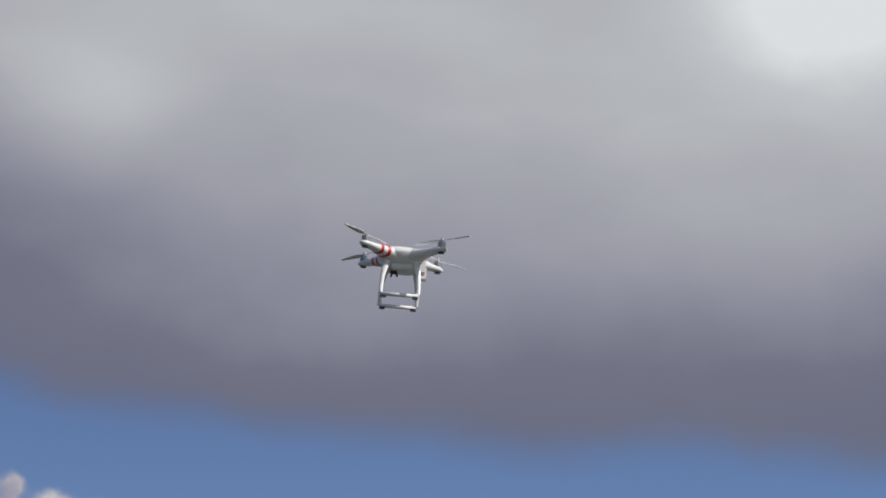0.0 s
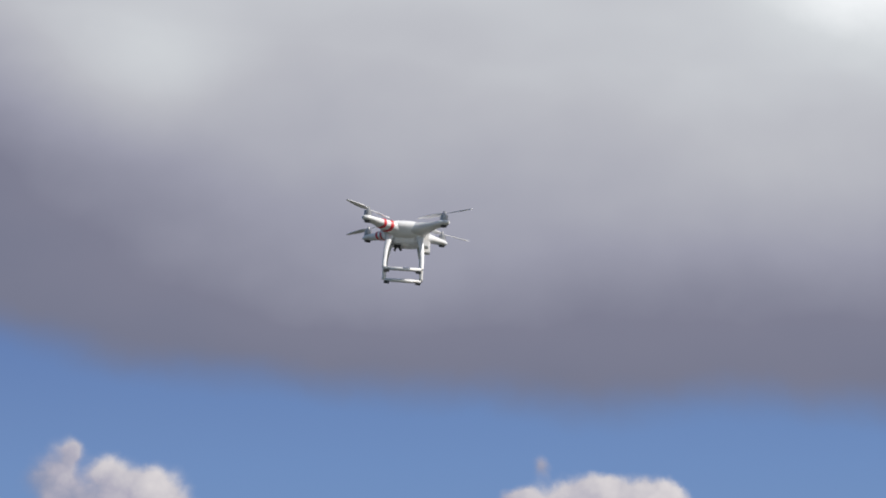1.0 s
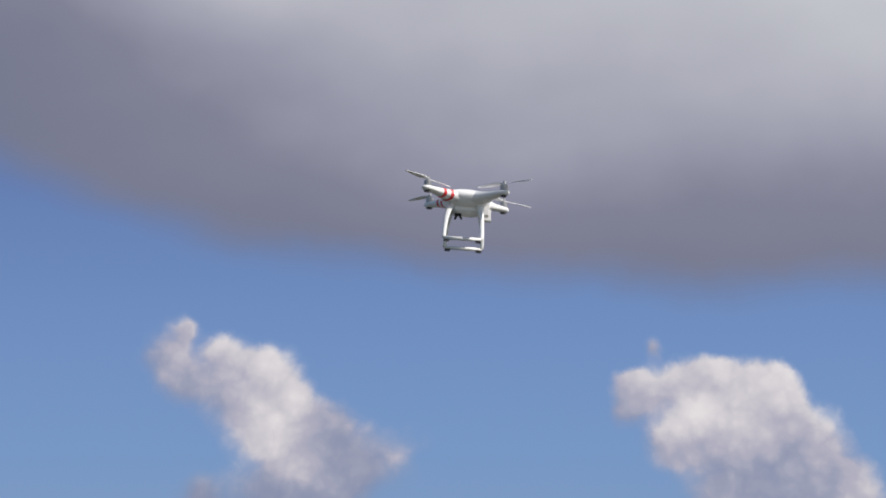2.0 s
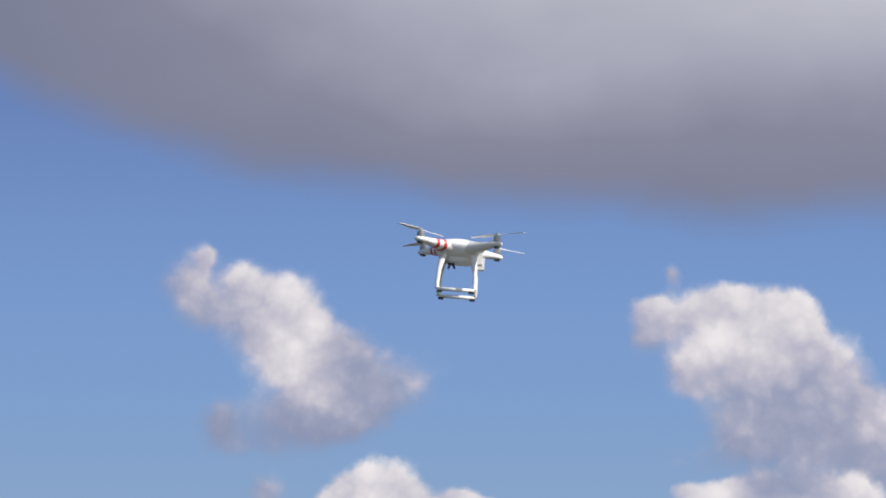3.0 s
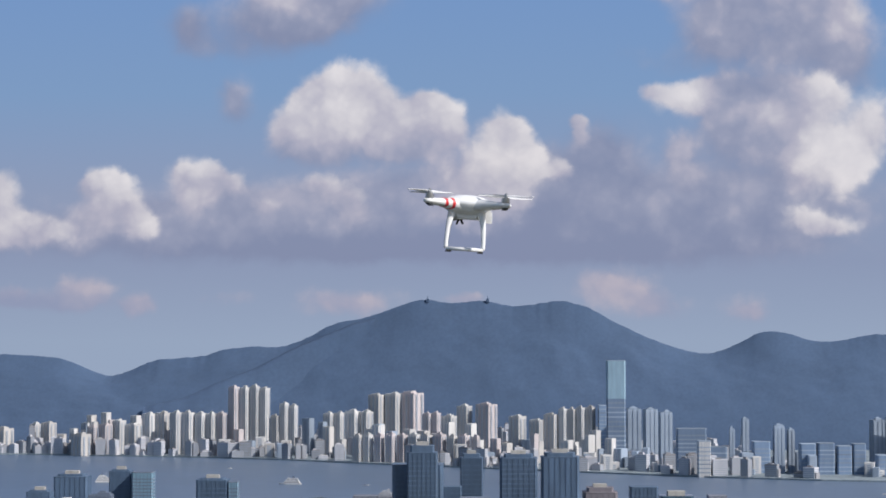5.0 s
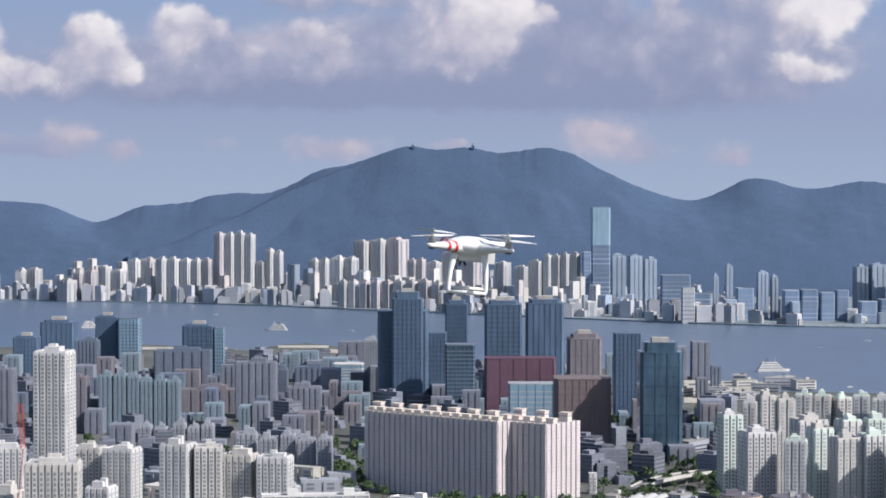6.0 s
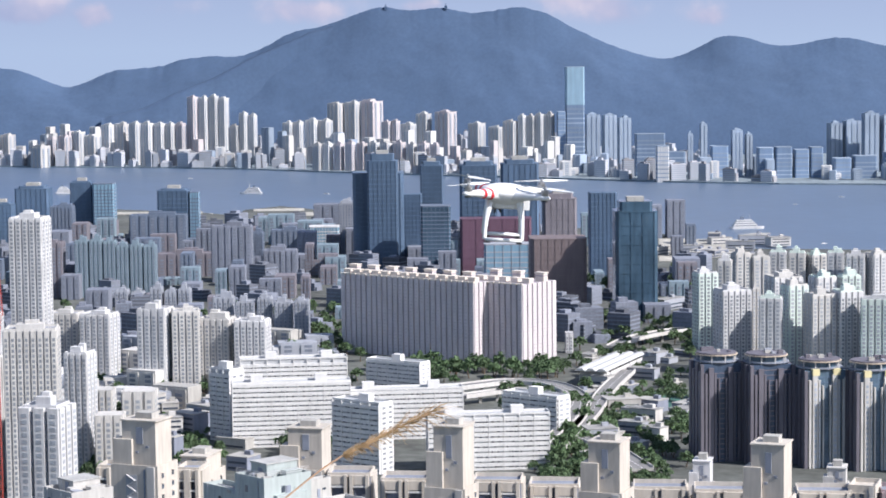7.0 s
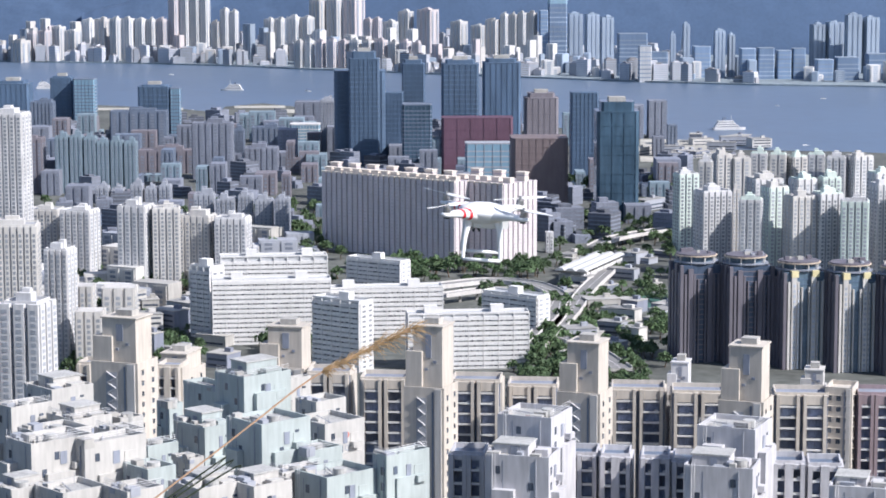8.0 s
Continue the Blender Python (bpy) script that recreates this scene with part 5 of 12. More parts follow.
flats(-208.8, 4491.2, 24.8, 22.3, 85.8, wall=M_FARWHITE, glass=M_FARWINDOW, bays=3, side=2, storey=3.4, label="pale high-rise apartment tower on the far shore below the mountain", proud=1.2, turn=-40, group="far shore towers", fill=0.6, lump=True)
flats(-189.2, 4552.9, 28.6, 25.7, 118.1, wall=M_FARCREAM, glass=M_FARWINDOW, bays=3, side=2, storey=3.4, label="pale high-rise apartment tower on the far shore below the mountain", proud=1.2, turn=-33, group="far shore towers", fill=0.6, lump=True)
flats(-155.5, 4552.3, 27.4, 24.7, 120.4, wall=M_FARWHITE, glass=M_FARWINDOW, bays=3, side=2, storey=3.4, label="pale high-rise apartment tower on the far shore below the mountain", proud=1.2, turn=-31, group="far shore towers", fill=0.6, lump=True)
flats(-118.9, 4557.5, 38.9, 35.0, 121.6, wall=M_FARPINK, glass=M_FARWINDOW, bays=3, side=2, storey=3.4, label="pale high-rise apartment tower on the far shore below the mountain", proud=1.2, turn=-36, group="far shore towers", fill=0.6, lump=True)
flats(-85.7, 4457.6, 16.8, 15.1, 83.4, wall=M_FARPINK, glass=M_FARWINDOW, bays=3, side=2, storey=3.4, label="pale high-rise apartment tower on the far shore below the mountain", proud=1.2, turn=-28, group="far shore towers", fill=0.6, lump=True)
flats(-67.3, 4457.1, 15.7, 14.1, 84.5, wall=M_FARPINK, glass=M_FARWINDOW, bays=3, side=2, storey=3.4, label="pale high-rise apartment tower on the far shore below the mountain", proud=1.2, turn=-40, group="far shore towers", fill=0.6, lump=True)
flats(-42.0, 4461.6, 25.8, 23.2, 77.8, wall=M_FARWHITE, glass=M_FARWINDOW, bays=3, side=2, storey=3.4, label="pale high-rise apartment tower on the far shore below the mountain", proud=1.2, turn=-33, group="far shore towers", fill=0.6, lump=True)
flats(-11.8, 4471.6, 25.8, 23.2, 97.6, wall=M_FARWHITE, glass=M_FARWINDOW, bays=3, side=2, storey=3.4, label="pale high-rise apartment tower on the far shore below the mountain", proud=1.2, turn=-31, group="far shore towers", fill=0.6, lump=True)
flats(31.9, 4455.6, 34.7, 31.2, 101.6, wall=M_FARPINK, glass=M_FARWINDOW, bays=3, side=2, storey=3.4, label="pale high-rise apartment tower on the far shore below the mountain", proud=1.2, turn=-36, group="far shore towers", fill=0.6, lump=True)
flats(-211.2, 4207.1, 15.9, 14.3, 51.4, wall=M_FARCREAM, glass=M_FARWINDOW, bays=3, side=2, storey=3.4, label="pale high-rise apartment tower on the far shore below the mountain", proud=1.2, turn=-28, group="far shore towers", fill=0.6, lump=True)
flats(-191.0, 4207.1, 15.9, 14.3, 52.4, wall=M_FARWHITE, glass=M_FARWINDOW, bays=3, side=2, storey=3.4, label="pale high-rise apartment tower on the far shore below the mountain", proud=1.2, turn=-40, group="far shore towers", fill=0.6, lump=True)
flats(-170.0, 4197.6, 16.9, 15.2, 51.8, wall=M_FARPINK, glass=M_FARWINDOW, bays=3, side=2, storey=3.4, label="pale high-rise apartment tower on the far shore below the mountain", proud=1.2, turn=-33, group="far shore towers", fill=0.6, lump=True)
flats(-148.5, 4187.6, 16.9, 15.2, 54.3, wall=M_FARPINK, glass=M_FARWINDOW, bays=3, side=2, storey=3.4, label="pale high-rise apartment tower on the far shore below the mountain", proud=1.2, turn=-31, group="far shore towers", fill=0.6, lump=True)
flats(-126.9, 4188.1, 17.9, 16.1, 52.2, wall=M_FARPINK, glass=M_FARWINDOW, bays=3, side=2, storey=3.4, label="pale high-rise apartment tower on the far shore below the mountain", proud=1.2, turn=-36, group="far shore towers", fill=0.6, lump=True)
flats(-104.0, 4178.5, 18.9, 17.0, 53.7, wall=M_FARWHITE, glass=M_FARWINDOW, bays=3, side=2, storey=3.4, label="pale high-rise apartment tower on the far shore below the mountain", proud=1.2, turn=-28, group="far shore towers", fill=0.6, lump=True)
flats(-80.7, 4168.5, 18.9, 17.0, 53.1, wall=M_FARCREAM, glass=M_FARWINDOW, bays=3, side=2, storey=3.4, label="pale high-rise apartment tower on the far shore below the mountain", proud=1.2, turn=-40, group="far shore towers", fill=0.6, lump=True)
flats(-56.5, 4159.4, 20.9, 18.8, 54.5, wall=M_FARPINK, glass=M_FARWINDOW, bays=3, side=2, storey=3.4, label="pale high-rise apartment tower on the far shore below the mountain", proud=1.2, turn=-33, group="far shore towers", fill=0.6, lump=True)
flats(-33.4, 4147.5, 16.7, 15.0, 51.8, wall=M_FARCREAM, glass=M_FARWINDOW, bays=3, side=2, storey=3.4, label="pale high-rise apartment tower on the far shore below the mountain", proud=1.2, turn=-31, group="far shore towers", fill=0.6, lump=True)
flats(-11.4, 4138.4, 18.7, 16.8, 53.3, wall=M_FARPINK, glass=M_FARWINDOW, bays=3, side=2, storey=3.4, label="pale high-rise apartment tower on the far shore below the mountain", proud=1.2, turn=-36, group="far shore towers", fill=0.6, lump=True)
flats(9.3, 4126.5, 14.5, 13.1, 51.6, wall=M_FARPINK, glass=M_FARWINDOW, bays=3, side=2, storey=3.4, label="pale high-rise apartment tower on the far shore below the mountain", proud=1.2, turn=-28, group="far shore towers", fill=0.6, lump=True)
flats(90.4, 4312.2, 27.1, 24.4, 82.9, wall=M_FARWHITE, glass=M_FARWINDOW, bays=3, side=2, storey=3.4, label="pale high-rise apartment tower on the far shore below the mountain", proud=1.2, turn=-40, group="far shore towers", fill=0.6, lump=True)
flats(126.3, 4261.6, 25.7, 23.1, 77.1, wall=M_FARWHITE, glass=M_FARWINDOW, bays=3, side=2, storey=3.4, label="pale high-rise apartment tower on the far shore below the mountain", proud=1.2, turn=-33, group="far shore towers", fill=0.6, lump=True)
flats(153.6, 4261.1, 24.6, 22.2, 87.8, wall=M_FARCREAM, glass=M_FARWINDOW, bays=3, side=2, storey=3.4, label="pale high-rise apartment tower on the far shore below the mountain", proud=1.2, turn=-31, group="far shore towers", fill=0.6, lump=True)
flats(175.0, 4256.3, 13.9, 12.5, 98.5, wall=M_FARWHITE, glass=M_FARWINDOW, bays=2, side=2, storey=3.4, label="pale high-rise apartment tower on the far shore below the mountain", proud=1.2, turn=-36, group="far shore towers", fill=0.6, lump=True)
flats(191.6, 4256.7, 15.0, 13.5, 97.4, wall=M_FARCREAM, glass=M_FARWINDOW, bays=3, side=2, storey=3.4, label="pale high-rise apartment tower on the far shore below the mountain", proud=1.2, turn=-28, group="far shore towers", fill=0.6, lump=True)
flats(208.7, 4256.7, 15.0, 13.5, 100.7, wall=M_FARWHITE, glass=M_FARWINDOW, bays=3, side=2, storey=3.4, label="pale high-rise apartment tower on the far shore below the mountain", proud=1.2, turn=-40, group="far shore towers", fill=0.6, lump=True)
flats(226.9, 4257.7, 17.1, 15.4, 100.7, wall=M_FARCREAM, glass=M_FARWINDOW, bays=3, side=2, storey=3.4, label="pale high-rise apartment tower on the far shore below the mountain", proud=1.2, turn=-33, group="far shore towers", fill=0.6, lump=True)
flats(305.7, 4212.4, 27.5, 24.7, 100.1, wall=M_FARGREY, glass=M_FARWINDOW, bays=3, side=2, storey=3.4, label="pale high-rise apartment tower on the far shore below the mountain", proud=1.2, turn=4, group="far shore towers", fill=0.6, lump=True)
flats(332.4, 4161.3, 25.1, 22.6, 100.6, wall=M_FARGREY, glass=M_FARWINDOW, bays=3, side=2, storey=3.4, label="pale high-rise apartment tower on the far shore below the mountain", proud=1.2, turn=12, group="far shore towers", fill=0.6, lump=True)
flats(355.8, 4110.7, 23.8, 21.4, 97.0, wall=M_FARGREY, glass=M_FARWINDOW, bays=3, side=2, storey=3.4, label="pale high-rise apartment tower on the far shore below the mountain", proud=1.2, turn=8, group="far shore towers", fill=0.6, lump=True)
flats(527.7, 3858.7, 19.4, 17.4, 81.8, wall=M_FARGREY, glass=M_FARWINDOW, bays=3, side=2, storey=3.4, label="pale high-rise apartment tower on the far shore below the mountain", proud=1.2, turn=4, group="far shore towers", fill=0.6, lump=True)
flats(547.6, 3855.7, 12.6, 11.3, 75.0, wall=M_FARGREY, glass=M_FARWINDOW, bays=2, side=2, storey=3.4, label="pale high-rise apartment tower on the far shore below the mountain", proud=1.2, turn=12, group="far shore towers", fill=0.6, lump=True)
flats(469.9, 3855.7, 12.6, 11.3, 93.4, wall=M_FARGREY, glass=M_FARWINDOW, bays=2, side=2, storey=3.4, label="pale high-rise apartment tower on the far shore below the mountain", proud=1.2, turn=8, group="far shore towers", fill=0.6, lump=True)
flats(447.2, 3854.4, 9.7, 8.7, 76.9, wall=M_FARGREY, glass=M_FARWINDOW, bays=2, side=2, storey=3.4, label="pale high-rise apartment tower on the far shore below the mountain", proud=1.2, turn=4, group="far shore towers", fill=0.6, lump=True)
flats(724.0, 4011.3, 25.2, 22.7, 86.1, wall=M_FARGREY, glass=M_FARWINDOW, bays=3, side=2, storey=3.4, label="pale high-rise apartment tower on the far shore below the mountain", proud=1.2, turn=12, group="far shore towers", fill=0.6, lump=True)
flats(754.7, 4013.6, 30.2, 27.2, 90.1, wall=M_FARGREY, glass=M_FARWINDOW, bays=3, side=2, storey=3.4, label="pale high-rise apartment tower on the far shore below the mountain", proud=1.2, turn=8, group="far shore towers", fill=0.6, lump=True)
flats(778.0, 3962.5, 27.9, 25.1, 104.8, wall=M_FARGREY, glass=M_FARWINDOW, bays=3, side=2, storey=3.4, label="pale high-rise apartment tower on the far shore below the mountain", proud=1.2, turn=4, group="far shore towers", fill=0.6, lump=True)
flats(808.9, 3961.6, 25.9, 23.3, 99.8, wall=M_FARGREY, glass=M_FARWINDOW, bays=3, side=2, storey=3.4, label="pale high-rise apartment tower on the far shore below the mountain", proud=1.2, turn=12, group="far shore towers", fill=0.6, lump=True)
flats(856.7, 3963.4, 29.9, 26.9, 93.9, wall=M_FARGREY, glass=M_FARWINDOW, bays=3, side=2, storey=3.4, label="pale high-rise apartment tower on the far shore below the mountain", proud=1.2, turn=8, group="far shore towers", fill=0.6, lump=True)
flats(916.5, 3963.4, 29.9, 26.9, 85.9, wall=M_FARGREY, glass=M_FARWINDOW, bays=3, side=2, storey=3.4, label="pale high-rise apartment tower on the far shore below the mountain", proud=1.2, turn=4, group="far shore towers", fill=0.6, lump=True)
flats(-893.0, 4608.9, 19.7, 17.7, 57.5, wall=M_FARWHITE, glass=M_FARWINDOW, bays=3, side=2, storey=3.4, label="pale high-rise apartment tower on the far shore below the mountain", proud=1.2, turn=-40, group="far shore towers", fill=0.6, lump=True)
flats(-865.7, 4611.5, 25.5, 22.9, 59.9, wall=M_FARCREAM, glass=M_FARWINDOW, bays=3, side=2, storey=3.4, label="pale high-rise apartment tower on the far shore below the mountain", proud=1.2, turn=-33, group="far shore towers", fill=0.6, lump=True)
flats(-960.9, 4615.6, 34.8, 31.3, 48.3, wall=M_FARCREAM, glass=M_FARWINDOW, bays=3, side=2, storey=3.4, label="pale high-rise apartment tower on the far shore below the mountain", proud=1.2, turn=-31, group="far shore towers", fill=0.6, lump=True)
office(383.3, 3914.0, 51.1, 28.0, 74.9, glass=M_FARGLASS, frame_mat=M_FARGREY, label="haze-tinted glass office tower on the far harbour shore", mullions=0, storey=7)
office(497.8, 3864.0, 29.1, 28.0, 54.6, glass=M_FARGLASS, frame_mat=M_FARGREY, label="haze-tinted glass office tower on the far harbour shore", mullions=0, storey=7)
office(569.4, 3814.0, 25.9, 28.0, 53.0, glass=M_FARGLASS, frame_mat=M_FARGREY, label="haze-tinted glass office tower on the far harbour shore", mullions=0, storey=7)
office(600.1, 3814.0, 27.8, 28.0, 54.0, glass=M_FARGLASS, frame_mat=M_FARGREY, label="haze-tinted glass office tower on the far harbour shore", mullions=0, storey=7)
office(630.8, 3814.0, 23.9, 28.0, 49.2, glass=M_FARGLASS, frame_mat=M_FARGREY, label="haze-tinted glass office tower on the far harbour shore", mullions=0, storey=7)
office(656.1, 3814.0, 21.1, 28.0, 53.0, glass=M_FARGLASS, frame_mat=M_FARGREY, label="haze-tinted glass office tower on the far harbour shore", mullions=0, storey=7)
office(423.6, 3864.0, 30.1, 28.0, 45.8, glass=M_FARGLASS, frame_mat=M_FARGREY, label="haze-tinted glass office tower on the far harbour shore", mullions=0, storey=7)
office(248.8, 4254.0, 14.9, 28.0, 105.2, glass=M_FARGLASS, frame_mat=M_FARGREY, label="haze-tinted glass office tower on the far harbour shore", mullions=0, storey=7)
office(693.0, 3774.0, 28.4, 28.0, 35.9, glass=M_FARGLASS, frame_mat=M_FARGREY, label="haze-tinted glass office tower on the far harbour shore", mullions=0, storey=7)
office(730.9, 3774.0, 37.9, 28.0, 39.7, glass=M_FARGLASS, frame_mat=M_FARGREY, label="haze-tinted glass office tower on the far harbour shore", mullions=0, storey=7)
office(787.7, 3774.0, 47.4, 28.0, 45.4, glass=M_FARGLASS, frame_mat=M_FARGREY, label="haze-tinted glass office tower on the far harbour shore", mullions=0, storey=7)
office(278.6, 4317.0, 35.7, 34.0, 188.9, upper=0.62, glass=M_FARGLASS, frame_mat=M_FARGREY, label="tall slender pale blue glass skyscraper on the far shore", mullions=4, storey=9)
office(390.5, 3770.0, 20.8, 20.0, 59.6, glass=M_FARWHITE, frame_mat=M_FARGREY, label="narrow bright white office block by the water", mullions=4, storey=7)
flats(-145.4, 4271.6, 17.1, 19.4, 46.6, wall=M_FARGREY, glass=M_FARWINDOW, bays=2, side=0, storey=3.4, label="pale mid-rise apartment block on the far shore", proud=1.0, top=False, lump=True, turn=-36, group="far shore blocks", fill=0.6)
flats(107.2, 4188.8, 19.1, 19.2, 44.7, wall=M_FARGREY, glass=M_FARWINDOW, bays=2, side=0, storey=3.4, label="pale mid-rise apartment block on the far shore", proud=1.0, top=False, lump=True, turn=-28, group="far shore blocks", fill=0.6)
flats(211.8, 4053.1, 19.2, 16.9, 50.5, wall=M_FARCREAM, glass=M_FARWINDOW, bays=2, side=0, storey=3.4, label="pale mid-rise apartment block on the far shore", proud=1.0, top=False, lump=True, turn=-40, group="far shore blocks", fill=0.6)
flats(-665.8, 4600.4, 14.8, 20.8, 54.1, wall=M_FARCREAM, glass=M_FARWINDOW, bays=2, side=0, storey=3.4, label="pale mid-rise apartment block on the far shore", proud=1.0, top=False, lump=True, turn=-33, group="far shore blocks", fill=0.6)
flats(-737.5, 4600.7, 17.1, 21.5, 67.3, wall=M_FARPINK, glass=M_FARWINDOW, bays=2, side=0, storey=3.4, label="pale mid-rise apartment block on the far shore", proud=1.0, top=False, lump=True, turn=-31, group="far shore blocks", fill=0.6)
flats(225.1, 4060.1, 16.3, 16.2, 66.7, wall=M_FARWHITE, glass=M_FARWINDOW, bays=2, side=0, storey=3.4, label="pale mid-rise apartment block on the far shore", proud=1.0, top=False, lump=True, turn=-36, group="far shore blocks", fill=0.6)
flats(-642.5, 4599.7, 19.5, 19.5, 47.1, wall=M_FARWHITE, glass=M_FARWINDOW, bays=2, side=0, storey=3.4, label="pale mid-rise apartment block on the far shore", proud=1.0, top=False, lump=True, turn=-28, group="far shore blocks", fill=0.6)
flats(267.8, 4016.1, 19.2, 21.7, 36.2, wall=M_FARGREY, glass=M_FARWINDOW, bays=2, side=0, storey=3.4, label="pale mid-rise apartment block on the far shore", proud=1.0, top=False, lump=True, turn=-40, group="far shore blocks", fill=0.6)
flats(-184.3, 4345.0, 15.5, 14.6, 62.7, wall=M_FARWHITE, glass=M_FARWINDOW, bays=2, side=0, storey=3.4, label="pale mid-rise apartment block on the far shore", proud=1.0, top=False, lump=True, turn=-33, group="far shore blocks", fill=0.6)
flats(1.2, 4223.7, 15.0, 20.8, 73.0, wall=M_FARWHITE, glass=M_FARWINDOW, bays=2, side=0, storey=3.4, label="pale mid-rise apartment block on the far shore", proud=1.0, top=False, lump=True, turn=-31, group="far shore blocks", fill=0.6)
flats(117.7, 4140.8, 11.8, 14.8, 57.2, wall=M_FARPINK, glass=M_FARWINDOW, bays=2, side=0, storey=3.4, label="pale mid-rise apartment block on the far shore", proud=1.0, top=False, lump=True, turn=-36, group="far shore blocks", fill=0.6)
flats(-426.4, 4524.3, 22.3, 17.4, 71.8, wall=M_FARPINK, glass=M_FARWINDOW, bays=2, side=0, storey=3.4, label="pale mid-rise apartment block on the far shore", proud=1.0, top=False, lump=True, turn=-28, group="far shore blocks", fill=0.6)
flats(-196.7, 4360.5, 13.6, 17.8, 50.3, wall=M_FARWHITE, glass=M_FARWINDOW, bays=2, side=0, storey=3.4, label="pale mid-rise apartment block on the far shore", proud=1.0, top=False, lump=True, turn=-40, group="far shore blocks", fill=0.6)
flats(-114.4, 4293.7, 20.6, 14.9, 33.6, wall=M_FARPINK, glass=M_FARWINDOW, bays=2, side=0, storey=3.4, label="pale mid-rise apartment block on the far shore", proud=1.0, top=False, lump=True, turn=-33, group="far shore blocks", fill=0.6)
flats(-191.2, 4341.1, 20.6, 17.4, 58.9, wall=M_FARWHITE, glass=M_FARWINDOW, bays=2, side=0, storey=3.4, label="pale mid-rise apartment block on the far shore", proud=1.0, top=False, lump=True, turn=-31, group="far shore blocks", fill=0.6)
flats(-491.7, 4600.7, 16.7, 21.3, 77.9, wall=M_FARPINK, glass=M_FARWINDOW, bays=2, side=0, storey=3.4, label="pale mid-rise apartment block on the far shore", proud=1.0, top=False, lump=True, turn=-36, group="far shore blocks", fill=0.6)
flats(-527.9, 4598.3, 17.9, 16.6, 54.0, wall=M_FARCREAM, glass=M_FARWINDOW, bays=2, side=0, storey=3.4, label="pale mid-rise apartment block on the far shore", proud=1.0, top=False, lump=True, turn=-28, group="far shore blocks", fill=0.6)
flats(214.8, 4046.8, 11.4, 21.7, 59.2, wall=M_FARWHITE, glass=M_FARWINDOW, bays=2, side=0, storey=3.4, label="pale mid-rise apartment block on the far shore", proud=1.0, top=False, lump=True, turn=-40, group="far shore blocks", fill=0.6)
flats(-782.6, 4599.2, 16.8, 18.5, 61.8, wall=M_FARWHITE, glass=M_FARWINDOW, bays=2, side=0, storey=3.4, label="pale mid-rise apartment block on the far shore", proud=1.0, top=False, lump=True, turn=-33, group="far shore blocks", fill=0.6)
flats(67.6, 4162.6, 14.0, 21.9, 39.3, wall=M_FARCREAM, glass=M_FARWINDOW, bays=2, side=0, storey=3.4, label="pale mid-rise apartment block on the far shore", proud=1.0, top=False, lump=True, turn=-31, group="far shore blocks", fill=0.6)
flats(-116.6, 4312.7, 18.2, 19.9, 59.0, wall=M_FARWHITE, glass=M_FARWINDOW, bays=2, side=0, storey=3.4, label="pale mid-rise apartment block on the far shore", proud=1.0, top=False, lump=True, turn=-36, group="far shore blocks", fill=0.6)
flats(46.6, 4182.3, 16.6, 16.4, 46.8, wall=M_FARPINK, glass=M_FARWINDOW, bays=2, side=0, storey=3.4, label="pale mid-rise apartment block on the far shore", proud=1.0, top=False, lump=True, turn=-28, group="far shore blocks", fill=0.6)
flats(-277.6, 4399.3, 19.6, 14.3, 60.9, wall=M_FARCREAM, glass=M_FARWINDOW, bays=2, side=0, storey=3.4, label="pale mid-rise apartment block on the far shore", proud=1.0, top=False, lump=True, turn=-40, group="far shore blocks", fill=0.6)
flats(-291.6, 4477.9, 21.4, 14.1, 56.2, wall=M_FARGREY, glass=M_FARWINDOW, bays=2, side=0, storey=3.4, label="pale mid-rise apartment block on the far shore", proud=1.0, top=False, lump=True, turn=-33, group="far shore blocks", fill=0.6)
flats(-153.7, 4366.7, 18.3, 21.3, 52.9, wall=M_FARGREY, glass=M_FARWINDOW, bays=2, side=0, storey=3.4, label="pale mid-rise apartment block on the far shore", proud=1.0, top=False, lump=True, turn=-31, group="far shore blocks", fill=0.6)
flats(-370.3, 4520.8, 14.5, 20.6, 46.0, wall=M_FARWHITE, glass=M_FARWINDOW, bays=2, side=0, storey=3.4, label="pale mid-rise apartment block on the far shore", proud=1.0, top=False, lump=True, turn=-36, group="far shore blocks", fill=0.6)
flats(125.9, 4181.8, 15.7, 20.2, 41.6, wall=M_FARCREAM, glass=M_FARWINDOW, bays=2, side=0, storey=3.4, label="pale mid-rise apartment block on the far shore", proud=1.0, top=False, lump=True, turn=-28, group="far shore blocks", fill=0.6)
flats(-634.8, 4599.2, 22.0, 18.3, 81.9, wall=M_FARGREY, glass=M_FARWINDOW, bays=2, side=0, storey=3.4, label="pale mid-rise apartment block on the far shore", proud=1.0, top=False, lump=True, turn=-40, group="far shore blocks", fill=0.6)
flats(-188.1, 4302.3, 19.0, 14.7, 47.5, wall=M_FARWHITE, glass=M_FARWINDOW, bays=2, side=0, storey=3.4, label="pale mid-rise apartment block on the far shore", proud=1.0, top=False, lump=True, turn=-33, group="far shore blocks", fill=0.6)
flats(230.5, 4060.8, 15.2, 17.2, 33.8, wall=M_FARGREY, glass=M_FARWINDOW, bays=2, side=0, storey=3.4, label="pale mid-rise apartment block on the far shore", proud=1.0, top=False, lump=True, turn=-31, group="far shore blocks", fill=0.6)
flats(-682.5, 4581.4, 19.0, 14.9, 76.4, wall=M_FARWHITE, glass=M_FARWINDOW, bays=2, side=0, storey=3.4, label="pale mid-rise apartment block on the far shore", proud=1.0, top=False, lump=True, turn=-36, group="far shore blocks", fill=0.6)
